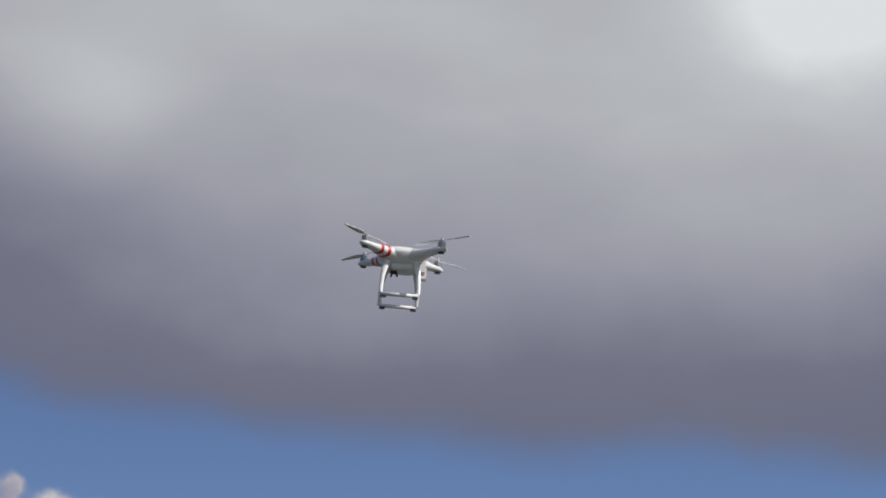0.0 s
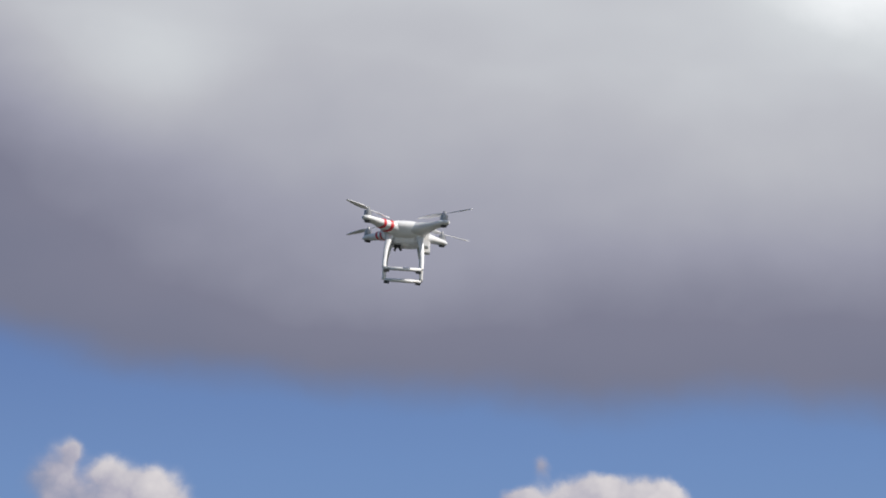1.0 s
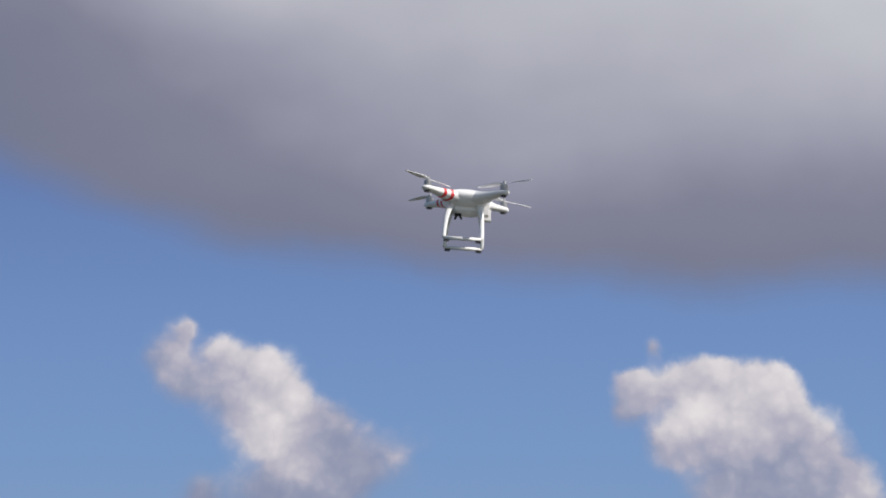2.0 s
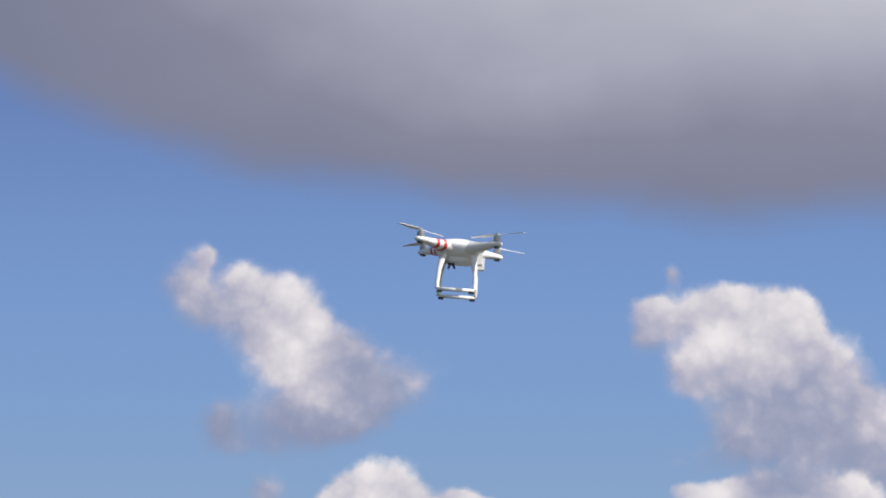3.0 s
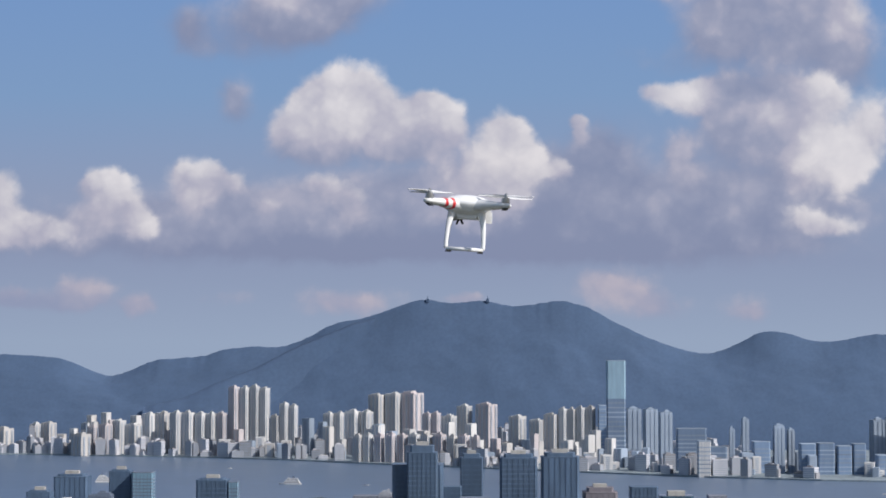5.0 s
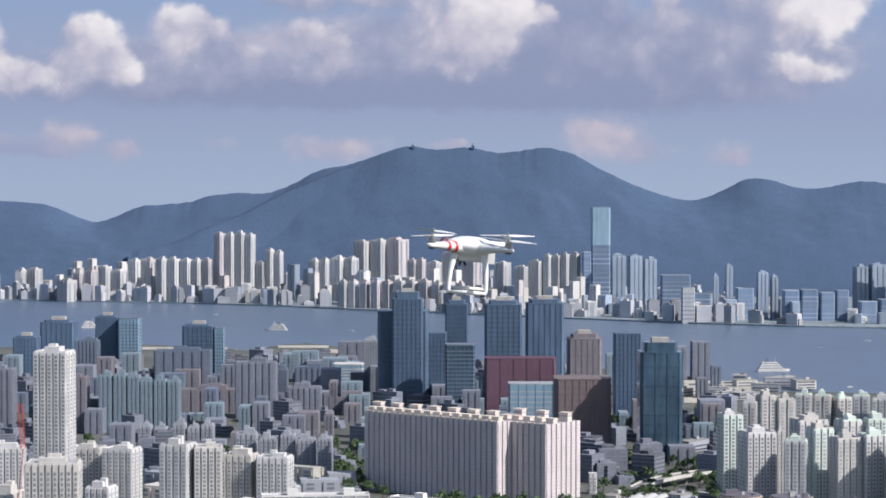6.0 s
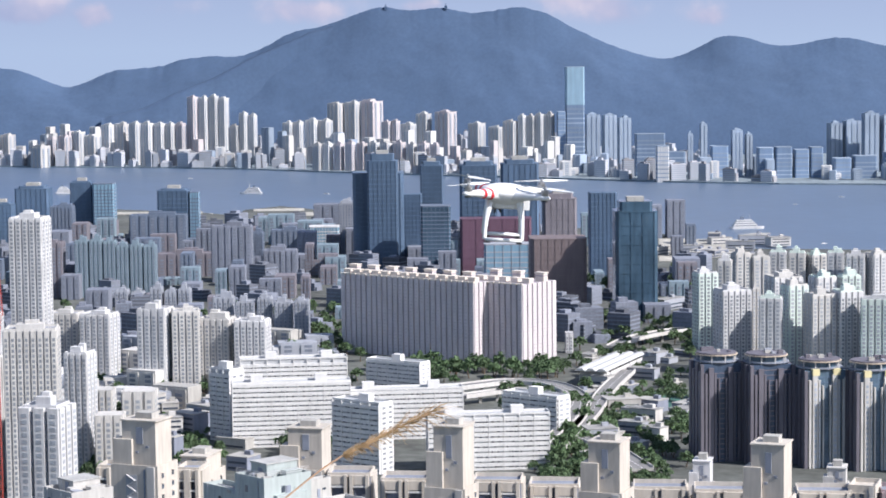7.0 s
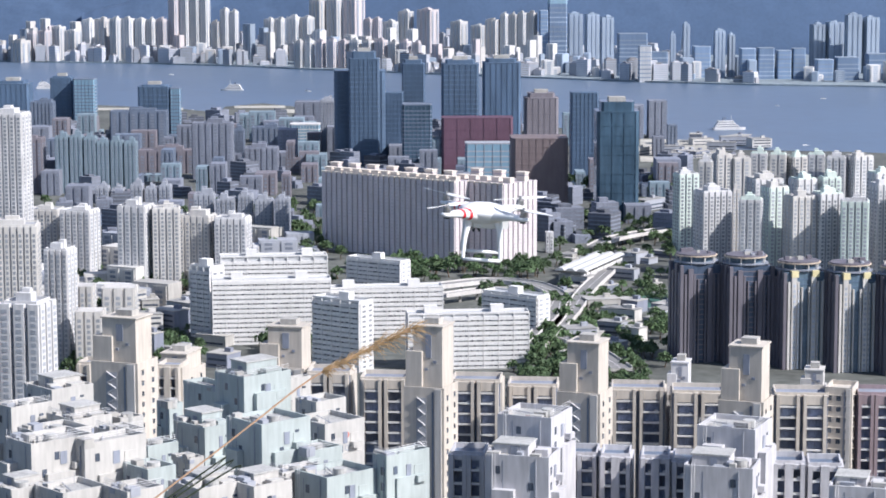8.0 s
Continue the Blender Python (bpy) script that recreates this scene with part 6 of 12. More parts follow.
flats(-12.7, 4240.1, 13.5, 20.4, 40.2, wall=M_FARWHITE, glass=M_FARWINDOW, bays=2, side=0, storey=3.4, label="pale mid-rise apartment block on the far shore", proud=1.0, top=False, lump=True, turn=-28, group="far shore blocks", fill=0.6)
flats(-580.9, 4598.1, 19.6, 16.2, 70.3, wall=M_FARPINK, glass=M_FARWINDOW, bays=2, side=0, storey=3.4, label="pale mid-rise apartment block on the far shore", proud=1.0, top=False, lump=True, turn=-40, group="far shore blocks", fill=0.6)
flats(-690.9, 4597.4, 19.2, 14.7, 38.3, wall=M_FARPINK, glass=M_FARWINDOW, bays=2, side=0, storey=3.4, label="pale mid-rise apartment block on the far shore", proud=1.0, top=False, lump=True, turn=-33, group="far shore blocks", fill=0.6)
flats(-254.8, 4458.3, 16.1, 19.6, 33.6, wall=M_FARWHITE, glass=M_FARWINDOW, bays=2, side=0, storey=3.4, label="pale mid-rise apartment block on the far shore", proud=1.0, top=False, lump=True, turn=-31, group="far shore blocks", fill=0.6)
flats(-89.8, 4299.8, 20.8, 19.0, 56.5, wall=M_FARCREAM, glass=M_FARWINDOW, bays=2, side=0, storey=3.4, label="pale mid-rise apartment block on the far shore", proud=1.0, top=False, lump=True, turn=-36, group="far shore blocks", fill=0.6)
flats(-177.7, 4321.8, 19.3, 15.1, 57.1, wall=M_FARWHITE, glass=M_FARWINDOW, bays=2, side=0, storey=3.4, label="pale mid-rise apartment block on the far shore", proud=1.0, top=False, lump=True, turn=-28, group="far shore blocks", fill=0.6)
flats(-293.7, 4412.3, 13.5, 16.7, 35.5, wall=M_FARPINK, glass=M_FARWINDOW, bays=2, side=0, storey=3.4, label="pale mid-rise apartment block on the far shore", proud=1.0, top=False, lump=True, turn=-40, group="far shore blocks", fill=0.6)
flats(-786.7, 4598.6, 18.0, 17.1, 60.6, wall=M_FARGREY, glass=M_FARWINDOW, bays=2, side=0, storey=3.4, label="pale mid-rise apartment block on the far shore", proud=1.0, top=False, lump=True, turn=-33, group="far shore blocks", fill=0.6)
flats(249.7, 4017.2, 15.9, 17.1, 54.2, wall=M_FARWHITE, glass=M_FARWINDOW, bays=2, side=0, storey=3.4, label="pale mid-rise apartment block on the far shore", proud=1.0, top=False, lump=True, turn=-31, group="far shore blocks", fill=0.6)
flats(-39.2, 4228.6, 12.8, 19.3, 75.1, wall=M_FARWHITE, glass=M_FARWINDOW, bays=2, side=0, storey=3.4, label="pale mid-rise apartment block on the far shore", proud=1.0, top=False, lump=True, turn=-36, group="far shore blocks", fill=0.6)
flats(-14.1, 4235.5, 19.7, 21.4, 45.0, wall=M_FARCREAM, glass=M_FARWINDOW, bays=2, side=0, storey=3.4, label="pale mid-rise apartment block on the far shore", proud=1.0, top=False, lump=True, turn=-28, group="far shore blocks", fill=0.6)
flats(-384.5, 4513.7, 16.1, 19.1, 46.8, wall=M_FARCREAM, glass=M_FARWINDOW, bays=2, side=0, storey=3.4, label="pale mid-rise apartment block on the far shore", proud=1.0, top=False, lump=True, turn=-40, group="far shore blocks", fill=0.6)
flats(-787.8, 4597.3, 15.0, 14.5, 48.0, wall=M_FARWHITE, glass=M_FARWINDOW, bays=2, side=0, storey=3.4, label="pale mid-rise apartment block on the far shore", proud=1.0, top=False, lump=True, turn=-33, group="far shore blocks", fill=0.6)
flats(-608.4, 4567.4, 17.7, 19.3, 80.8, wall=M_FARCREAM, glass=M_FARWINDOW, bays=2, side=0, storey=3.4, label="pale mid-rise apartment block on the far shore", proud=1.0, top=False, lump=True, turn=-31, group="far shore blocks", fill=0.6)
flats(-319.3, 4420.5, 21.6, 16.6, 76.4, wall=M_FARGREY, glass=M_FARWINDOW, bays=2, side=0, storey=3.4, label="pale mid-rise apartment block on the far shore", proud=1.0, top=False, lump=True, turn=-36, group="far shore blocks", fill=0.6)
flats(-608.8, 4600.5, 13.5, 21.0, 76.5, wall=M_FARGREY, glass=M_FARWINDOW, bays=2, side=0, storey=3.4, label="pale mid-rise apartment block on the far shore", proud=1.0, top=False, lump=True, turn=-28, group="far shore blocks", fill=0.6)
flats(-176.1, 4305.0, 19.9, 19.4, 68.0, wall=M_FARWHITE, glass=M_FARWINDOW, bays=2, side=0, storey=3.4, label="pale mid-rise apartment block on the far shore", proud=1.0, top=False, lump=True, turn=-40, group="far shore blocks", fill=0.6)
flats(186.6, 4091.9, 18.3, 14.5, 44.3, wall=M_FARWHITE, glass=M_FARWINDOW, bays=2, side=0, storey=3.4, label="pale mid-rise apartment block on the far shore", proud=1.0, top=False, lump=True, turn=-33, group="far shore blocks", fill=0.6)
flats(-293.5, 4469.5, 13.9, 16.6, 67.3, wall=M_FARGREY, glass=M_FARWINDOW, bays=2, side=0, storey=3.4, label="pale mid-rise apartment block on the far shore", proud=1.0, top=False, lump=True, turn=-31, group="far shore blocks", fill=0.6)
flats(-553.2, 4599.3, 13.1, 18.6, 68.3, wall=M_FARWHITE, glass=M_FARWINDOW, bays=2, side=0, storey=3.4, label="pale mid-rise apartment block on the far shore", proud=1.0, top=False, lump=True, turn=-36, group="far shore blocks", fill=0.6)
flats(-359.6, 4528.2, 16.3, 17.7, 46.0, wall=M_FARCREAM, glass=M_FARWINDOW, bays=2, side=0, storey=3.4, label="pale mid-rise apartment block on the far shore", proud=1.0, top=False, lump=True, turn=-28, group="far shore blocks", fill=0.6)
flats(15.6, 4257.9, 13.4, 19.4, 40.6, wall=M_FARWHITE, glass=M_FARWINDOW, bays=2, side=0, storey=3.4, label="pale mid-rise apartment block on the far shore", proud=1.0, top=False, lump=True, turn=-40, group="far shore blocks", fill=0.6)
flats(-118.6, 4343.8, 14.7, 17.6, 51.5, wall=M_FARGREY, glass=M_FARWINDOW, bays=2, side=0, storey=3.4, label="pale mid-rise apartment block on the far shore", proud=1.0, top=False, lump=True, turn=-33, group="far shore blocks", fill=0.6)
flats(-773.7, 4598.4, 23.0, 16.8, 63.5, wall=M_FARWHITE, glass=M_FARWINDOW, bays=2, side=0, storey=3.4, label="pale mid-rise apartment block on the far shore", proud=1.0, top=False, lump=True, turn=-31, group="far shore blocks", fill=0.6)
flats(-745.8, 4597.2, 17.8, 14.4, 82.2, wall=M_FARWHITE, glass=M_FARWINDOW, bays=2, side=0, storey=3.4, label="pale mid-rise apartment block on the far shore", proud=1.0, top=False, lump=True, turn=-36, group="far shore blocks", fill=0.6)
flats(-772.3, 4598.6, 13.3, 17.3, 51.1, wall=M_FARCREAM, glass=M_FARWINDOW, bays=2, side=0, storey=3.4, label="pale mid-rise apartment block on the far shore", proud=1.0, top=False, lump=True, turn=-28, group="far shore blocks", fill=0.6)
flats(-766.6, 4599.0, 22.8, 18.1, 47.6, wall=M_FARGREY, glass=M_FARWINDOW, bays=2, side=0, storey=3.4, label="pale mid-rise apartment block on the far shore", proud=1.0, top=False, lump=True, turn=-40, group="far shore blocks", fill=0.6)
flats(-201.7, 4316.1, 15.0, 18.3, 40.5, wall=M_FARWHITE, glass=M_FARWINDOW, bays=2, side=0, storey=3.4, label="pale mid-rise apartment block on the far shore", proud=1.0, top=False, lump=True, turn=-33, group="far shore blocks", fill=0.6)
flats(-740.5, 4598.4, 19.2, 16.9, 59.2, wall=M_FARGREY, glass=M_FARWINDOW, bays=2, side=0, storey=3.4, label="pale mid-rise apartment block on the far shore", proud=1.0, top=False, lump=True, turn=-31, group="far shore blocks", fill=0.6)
flats(53.1, 4207.4, 12.9, 20.0, 31.7, wall=M_FARGREY, glass=M_FARWINDOW, bays=2, side=0, storey=3.4, label="pale mid-rise apartment block on the far shore", proud=1.0, top=False, lump=True, turn=-36, group="far shore blocks", fill=0.6)
flats(-175.2, 4305.3, 16.6, 16.1, 69.1, wall=M_FARGREY, glass=M_FARWINDOW, bays=2, side=0, storey=3.4, label="pale mid-rise apartment block on the far shore", proud=1.0, top=False, lump=True, turn=-28, group="far shore blocks", fill=0.6)
flats(-674.9, 4600.2, 17.6, 20.4, 69.8, wall=M_FARPINK, glass=M_FARWINDOW, bays=2, side=0, storey=3.4, label="pale mid-rise apartment block on the far shore", proud=1.0, top=False, lump=True, turn=-40, group="far shore blocks", fill=0.6)
flats(-534.9, 4524.3, 19.7, 15.6, 40.4, wall=M_FARCREAM, glass=M_FARWINDOW, bays=2, side=0, storey=3.4, label="pale mid-rise apartment block on the far shore", proud=1.0, top=False, lump=True, turn=-33, group="far shore blocks", fill=0.6)
flats(174.3, 4066.7, 18.3, 20.2, 48.6, wall=M_FARWHITE, glass=M_FARWINDOW, bays=2, side=0, storey=3.4, label="pale mid-rise apartment block on the far shore", proud=1.0, top=False, lump=True, turn=-31, group="far shore blocks", fill=0.6)
flats(-67.1, 4317.7, 17.6, 20.5, 50.0, wall=M_FARWHITE, glass=M_FARWINDOW, bays=2, side=0, storey=3.4, label="pale mid-rise apartment block on the far shore", proud=1.0, top=False, lump=True, turn=-36, group="far shore blocks", fill=0.6)
flats(-775.6, 4599.2, 13.8, 18.5, 76.7, wall=M_FARCREAM, glass=M_FARWINDOW, bays=2, side=0, storey=3.4, label="pale mid-rise apartment block on the far shore", proud=1.0, top=False, lump=True, turn=-28, group="far shore blocks", fill=0.6)
flats(-463.0, 4490.9, 17.5, 14.3, 51.9, wall=M_FARPINK, glass=M_FARWINDOW, bays=2, side=0, storey=3.4, label="pale mid-rise apartment block on the far shore", proud=1.0, top=False, lump=True, turn=-40, group="far shore blocks", fill=0.6)
flats(-173.8, 4289.2, 12.4, 16.9, 41.5, wall=M_FARCREAM, glass=M_FARWINDOW, bays=2, side=0, storey=3.4, label="pale mid-rise apartment block on the far shore", proud=1.0, top=False, lump=True, turn=-33, group="far shore blocks", fill=0.6)
flats(-811.1, 4598.4, 14.0, 16.9, 49.4, wall=M_FARWHITE, glass=M_FARWINDOW, bays=2, side=0, storey=3.4, label="pale mid-rise apartment block on the far shore", proud=1.0, top=False, lump=True, turn=-31, group="far shore blocks", fill=0.6)
flats(250.1, 3954.6, 23.6, 21.3, 15.6, wall=M_FARWHITE, glass=M_FARWINDOW, bays=1, side=0, storey=3.6, label="low pale building near the far waterfront", proud=1.0, top=False, name="waterfront_building", lump=True, turn=0, group="far waterfront buildings", fill=0.6)
flats(485.4, 3844.7, 14.9, 19.3, 19.5, wall=M_FARGREY, glass=M_FARWINDOW, bays=1, side=0, storey=3.6, label="low pale building near the far waterfront", proud=1.0, top=False, name="waterfront_building", lump=True, turn=0, group="far waterfront buildings", fill=0.6)
flats(204.6, 3980.1, 9.7, 15.9, 27.7, wall=M_FARGREY, glass=M_FARWINDOW, bays=1, side=0, storey=3.6, label="low pale building near the far waterfront", proud=1.0, top=False, name="waterfront_building", lump=True, turn=0, group="far waterfront buildings", fill=0.6)
flats(209.5, 3970.7, 21.2, 14.6, 20.7, wall=M_FARWHITE, glass=M_FARWINDOW, bays=1, side=0, storey=3.6, label="low pale building near the far waterfront", proud=1.0, top=False, name="waterfront_building", lump=True, turn=-15, group="far waterfront buildings", fill=0.6)
flats(708.5, 3723.4, 18.3, 19.6, 21.0, wall=M_FARGREY, glass=M_FARWINDOW, bays=1, side=0, storey=3.6, label="low pale building near the far waterfront", proud=1.0, top=False, name="waterfront_building", lump=True, turn=0, group="far waterfront buildings", fill=0.6)
flats(574.0, 3791.2, 15.9, 23.4, 35.6, wall=M_FARGREY, glass=M_FARWINDOW, bays=1, side=0, storey=3.6, label="low pale building near the far waterfront", proud=1.0, top=False, name="waterfront_building", lump=True, turn=0, group="far waterfront buildings", fill=0.6)
flats(564.7, 3862.9, 18.4, 14.7, 37.5, wall=M_FARGREY, glass=M_FARWINDOW, bays=1, side=0, storey=3.6, label="low pale building near the far waterfront", proud=1.0, top=False, name="waterfront_building", lump=True, turn=0, group="far waterfront buildings", fill=0.6)
flats(-244.1, 4279.8, 13.5, 15.1, 21.1, wall=M_FARGREY, glass=M_FARWINDOW, bays=1, side=0, storey=3.6, label="low pale building near the far waterfront", proud=1.0, top=False, name="waterfront_building", lump=True, turn=-15, group="far waterfront buildings", fill=0.6)
flats(468.6, 3833.9, 22.0, 23.1, 37.4, wall=M_FARGREY, glass=M_FARWINDOW, bays=1, side=0, storey=3.6, label="low pale building near the far waterfront", proud=1.0, top=False, name="waterfront_building", lump=True, turn=10, group="far waterfront buildings", fill=0.6)
flats(-16.9, 4184.6, 10.9, 22.3, 11.8, wall=M_FARWHITE, glass=M_FARWINDOW, bays=1, side=0, storey=3.6, label="low pale building near the far waterfront", proud=1.0, top=False, name="waterfront_building", lump=True, turn=10, group="far waterfront buildings", fill=0.6)
flats(229.1, 4031.8, 21.5, 22.1, 4.9, wall=M_FARCREAM, glass=M_FARWINDOW, bays=1, side=0, storey=3.6, label="low pale building near the far waterfront", proud=1.0, top=False, name="waterfront_building", lump=True, turn=10, group="far waterfront buildings", fill=0.6)
flats(-177.0, 4286.2, 21.1, 25.8, 19.2, wall=M_FARWHITE, glass=M_FARWINDOW, bays=1, side=0, storey=3.6, label="low pale building near the far waterfront", proud=1.0, top=False, name="waterfront_building", lump=True, turn=10, group="far waterfront buildings", fill=0.6)
flats(-658.3, 4547.2, 26.7, 23.2, 8.4, wall=M_FARWHITE, glass=M_FARWINDOW, bays=1, side=0, storey=3.6, label="low pale building near the far waterfront", proud=1.0, top=False, name="waterfront_building", lump=True, turn=0, group="far waterfront buildings", fill=0.6)
flats(-363.7, 4351.7, 22.5, 24.4, 29.9, wall=M_FARGREY, glass=M_FARWINDOW, bays=1, side=0, storey=3.6, label="low pale building near the far waterfront", proud=1.0, top=False, name="waterfront_building", lump=True, turn=0, group="far waterfront buildings", fill=0.6)
flats(796.0, 3666.3, 21.2, 14.5, 18.3, wall=M_FARGREY, glass=M_FARWINDOW, bays=1, side=0, storey=3.6, label="low pale building near the far waterfront", proud=1.0, top=False, name="waterfront_building", lump=True, turn=10, group="far waterfront buildings", fill=0.6)
flats(788.9, 3709.4, 13.3, 25.2, 36.0, wall=M_FARWHITE, glass=M_FARWINDOW, bays=1, side=0, storey=3.6, label="low pale building near the far waterfront", proud=1.0, top=False, name="waterfront_building", lump=True, turn=10, group="far waterfront buildings", fill=0.6)
flats(147.9, 4063.3, 10.6, 18.1, 9.2, wall=M_FARGREY, glass=M_FARWINDOW, bays=1, side=0, storey=3.6, label="low pale building near the far waterfront", proud=1.0, top=False, name="waterfront_building", lump=True, turn=0, group="far waterfront buildings", fill=0.6)
flats(811.5, 3755.9, 13.9, 20.3, 31.6, wall=M_FARGREY, glass=M_FARWINDOW, bays=1, side=0, storey=3.6, label="low pale building near the far waterfront", proud=1.0, top=False, name="waterfront_building", lump=True, turn=10, group="far waterfront buildings", fill=0.6)
flats(235.8, 3990.5, 10.7, 20.6, 26.7, wall=M_FARCREAM, glass=M_FARWINDOW, bays=1, side=0, storey=3.6, label="low pale building near the far waterfront", proud=1.0, top=False, name="waterfront_building", lump=True, turn=-15, group="far waterfront buildings", fill=0.6)
flats(671.3, 3735.6, 12.8, 21.5, 18.2, wall=M_FARGREY, glass=M_FARWINDOW, bays=1, side=0, storey=3.6, label="low pale building near the far waterfront", proud=1.0, top=False, name="waterfront_building", lump=True, turn=-15, group="far waterfront buildings", fill=0.6)
flats(272.5, 4018.2, 12.5, 20.8, 4.9, wall=M_FARGREY, glass=M_FARWINDOW, bays=1, side=0, storey=3.6, label="low pale building near the far waterfront", proud=1.0, top=False, name="waterfront_building", lump=True, turn=0, group="far waterfront buildings", fill=0.6)
flats(-486.5, 4485.0, 20.2, 19.0, 15.3, wall=M_FARWHITE, glass=M_FARWINDOW, bays=1, side=0, storey=3.6, label="low pale building near the far waterfront", proud=1.0, top=False, name="waterfront_building", lump=True, turn=10, group="far waterfront buildings", fill=0.6)
flats(679.1, 3747.5, 14.5, 17.5, 13.1, wall=M_FARWHITE, glass=M_FARWINDOW, bays=1, side=0, storey=3.6, label="low pale building near the far waterfront", proud=1.0, top=False, name="waterfront_building", lump=True, turn=10, group="far waterfront buildings", fill=0.6)
flats(151.9, 4057.8, 14.2, 23.4, 8.9, wall=M_FARCREAM, glass=M_FARWINDOW, bays=1, side=0, storey=3.6, label="low pale building near the far waterfront", proud=1.0, top=False, name="waterfront_building", lump=True, turn=10, group="far waterfront buildings", fill=0.6)
flats(-810.4, 4567.4, 12.7, 14.9, 27.1, wall=M_FARWHITE, glass=M_FARWINDOW, bays=1, side=0, storey=3.6, label="low pale building near the far waterfront", proud=1.0, top=False, name="waterfront_building", lump=True, turn=0, group="far waterfront buildings", fill=0.6)
flats(294.8, 4026.7, 12.6, 24.1, 30.7, wall=M_FARGREY, glass=M_FARWINDOW, bays=1, side=0, storey=3.6, label="low pale building near the far waterfront", proud=1.0, top=False, name="waterfront_building", lump=True, turn=-15, group="far waterfront buildings", fill=0.6)
flats(-960.7, 4569.2, 12.3, 18.4, 22.3, wall=M_FARWHITE, glass=M_FARWINDOW, bays=1, side=0, storey=3.6, label="low pale building near the far waterfront", proud=1.0, top=False, name="waterfront_building", lump=True, turn=10, group="far waterfront buildings", fill=0.6)
flats(482.4, 3890.6, 20.8, 22.6, 34.6, wall=M_FARWHITE, glass=M_FARWINDOW, bays=1, side=0, storey=3.6, label="low pale building near the far waterfront", proud=1.0, top=False, name="waterfront_building", lump=True, turn=10, group="far waterfront buildings", fill=0.6)
flats(260.2, 4050.4, 10.8, 14.8, 4.7, wall=M_FARWHITE, glass=M_FARWINDOW, bays=1, side=0, storey=3.6, label="low pale building near the far waterfront", proud=1.0, top=False, name="waterfront_building", lump=True, turn=0, group="far waterfront buildings", fill=0.6)
flats(-193.3, 4289.2, 20.7, 15.0, 30.6, wall=M_FARGREY, glass=M_FARWINDOW, bays=1, side=0, storey=3.6, label="low pale building near the far waterfront", proud=1.0, top=False, name="waterfront_building", lump=True, turn=10, group="far waterfront buildings", fill=0.6)
flats(-17.2, 4116.6, 24.6, 15.6, 39.2, wall=M_FARWHITE, glass=M_FARWINDOW, bays=1, side=0, storey=3.6, label="low pale building near the far waterfront", proud=1.0, top=False, name="waterfront_building", lump=True, turn=0, group="far waterfront buildings", fill=0.6)
flats(-179.3, 4270.6, 21.6, 25.3, 23.1, wall=M_FARCREAM, glass=M_FARWINDOW, bays=1, side=0, storey=3.6, label="low pale building near the far waterfront", proud=1.0, top=False, name="waterfront_building", lump=True, turn=-15, group="far waterfront buildings", fill=0.6)
flats(-726.7, 4572.5, 16.4, 25.0, 33.1, wall=M_FARGREY, glass=M_FARWINDOW, bays=1, side=0, storey=3.6, label="low pale building near the far waterfront", proud=1.0, top=False, name="waterfront_building", lump=True, turn=-15, group="far waterfront buildings", fill=0.6)
flats(-360.9, 4406.6, 21.6, 20.9, 32.9, wall=M_FARCREAM, glass=M_FARWINDOW, bays=1, side=0, storey=3.6, label="low pale building near the far waterfront", proud=1.0, top=False, name="waterfront_building", lump=True, turn=0, group="far waterfront buildings", fill=0.6)
flats(-271.7, 4390.7, 18.5, 19.0, 5.7, wall=M_FARWHITE, glass=M_FARWINDOW, bays=1, side=0, storey=3.6, label="low pale building near the far waterfront", proud=1.0, top=False, name="waterfront_building", lump=True, turn=0, group="far waterfront buildings", fill=0.6)
flats(321.1, 3887.9, 12.8, 19.7, 14.0, wall=M_FARGREY, glass=M_FARWINDOW, bays=1, side=0, storey=3.6, label="low pale building near the far waterfront", proud=1.0, top=False, name="waterfront_building", lump=True, turn=10, group="far waterfront buildings", fill=0.6)
flats(618.5, 3845.5, 12.3, 15.5, 20.3, wall=M_FARGREY, glass=M_FARWINDOW, bays=1, side=0, storey=3.6, label="low pale building near the far waterfront", proud=1.0, top=False, name="waterfront_building", lump=True, turn=-15, group="far waterfront buildings", fill=0.6)
flats(567.2, 3770.9, 20.1, 20.7, 10.3, wall=M_FARGREY, glass=M_FARWINDOW, bays=1, side=0, storey=3.6, label="low pale building near the far waterfront", proud=1.0, top=False, name="waterfront_building", lump=True, turn=10, group="far waterfront buildings", fill=0.6)
flats(-805.4, 4567.1, 13.7, 14.1, 36.8, wall=M_FARWHITE, glass=M_FARWINDOW, bays=1, side=0, storey=3.6, label="low pale building near the far waterfront", proud=1.0, top=False, name="waterfront_building", lump=True, turn=0, group="far waterfront buildings", fill=0.6)
flats(216.1, 4065.7, 16.4, 15.9, 3.3, wall=M_FARGREY, glass=M_FARWINDOW, bays=1, side=0, storey=3.6, label="low pale building near the far waterfront", proud=1.0, top=False, name="waterfront_building", lump=True, turn=10, group="far waterfront buildings", fill=0.6)
flats(765.8, 3758.3, 17.3, 16.6, 25.9, wall=M_FARGREY, glass=M_FARWINDOW, bays=1, side=0, storey=3.6, label="low pale building near the far waterfront", proud=1.0, top=False, name="waterfront_building", lump=True, turn=10, group="far waterfront buildings", fill=0.6)
flats(-119.0, 4297.1, 23.1, 18.5, 33.1, wall=M_FARWHITE, glass=M_FARWINDOW, bays=1, side=0, storey=3.6, label="low pale building near the far waterfront", proud=1.0, top=False, name="waterfront_building", lump=True, turn=0, group="far waterfront buildings", fill=0.6)
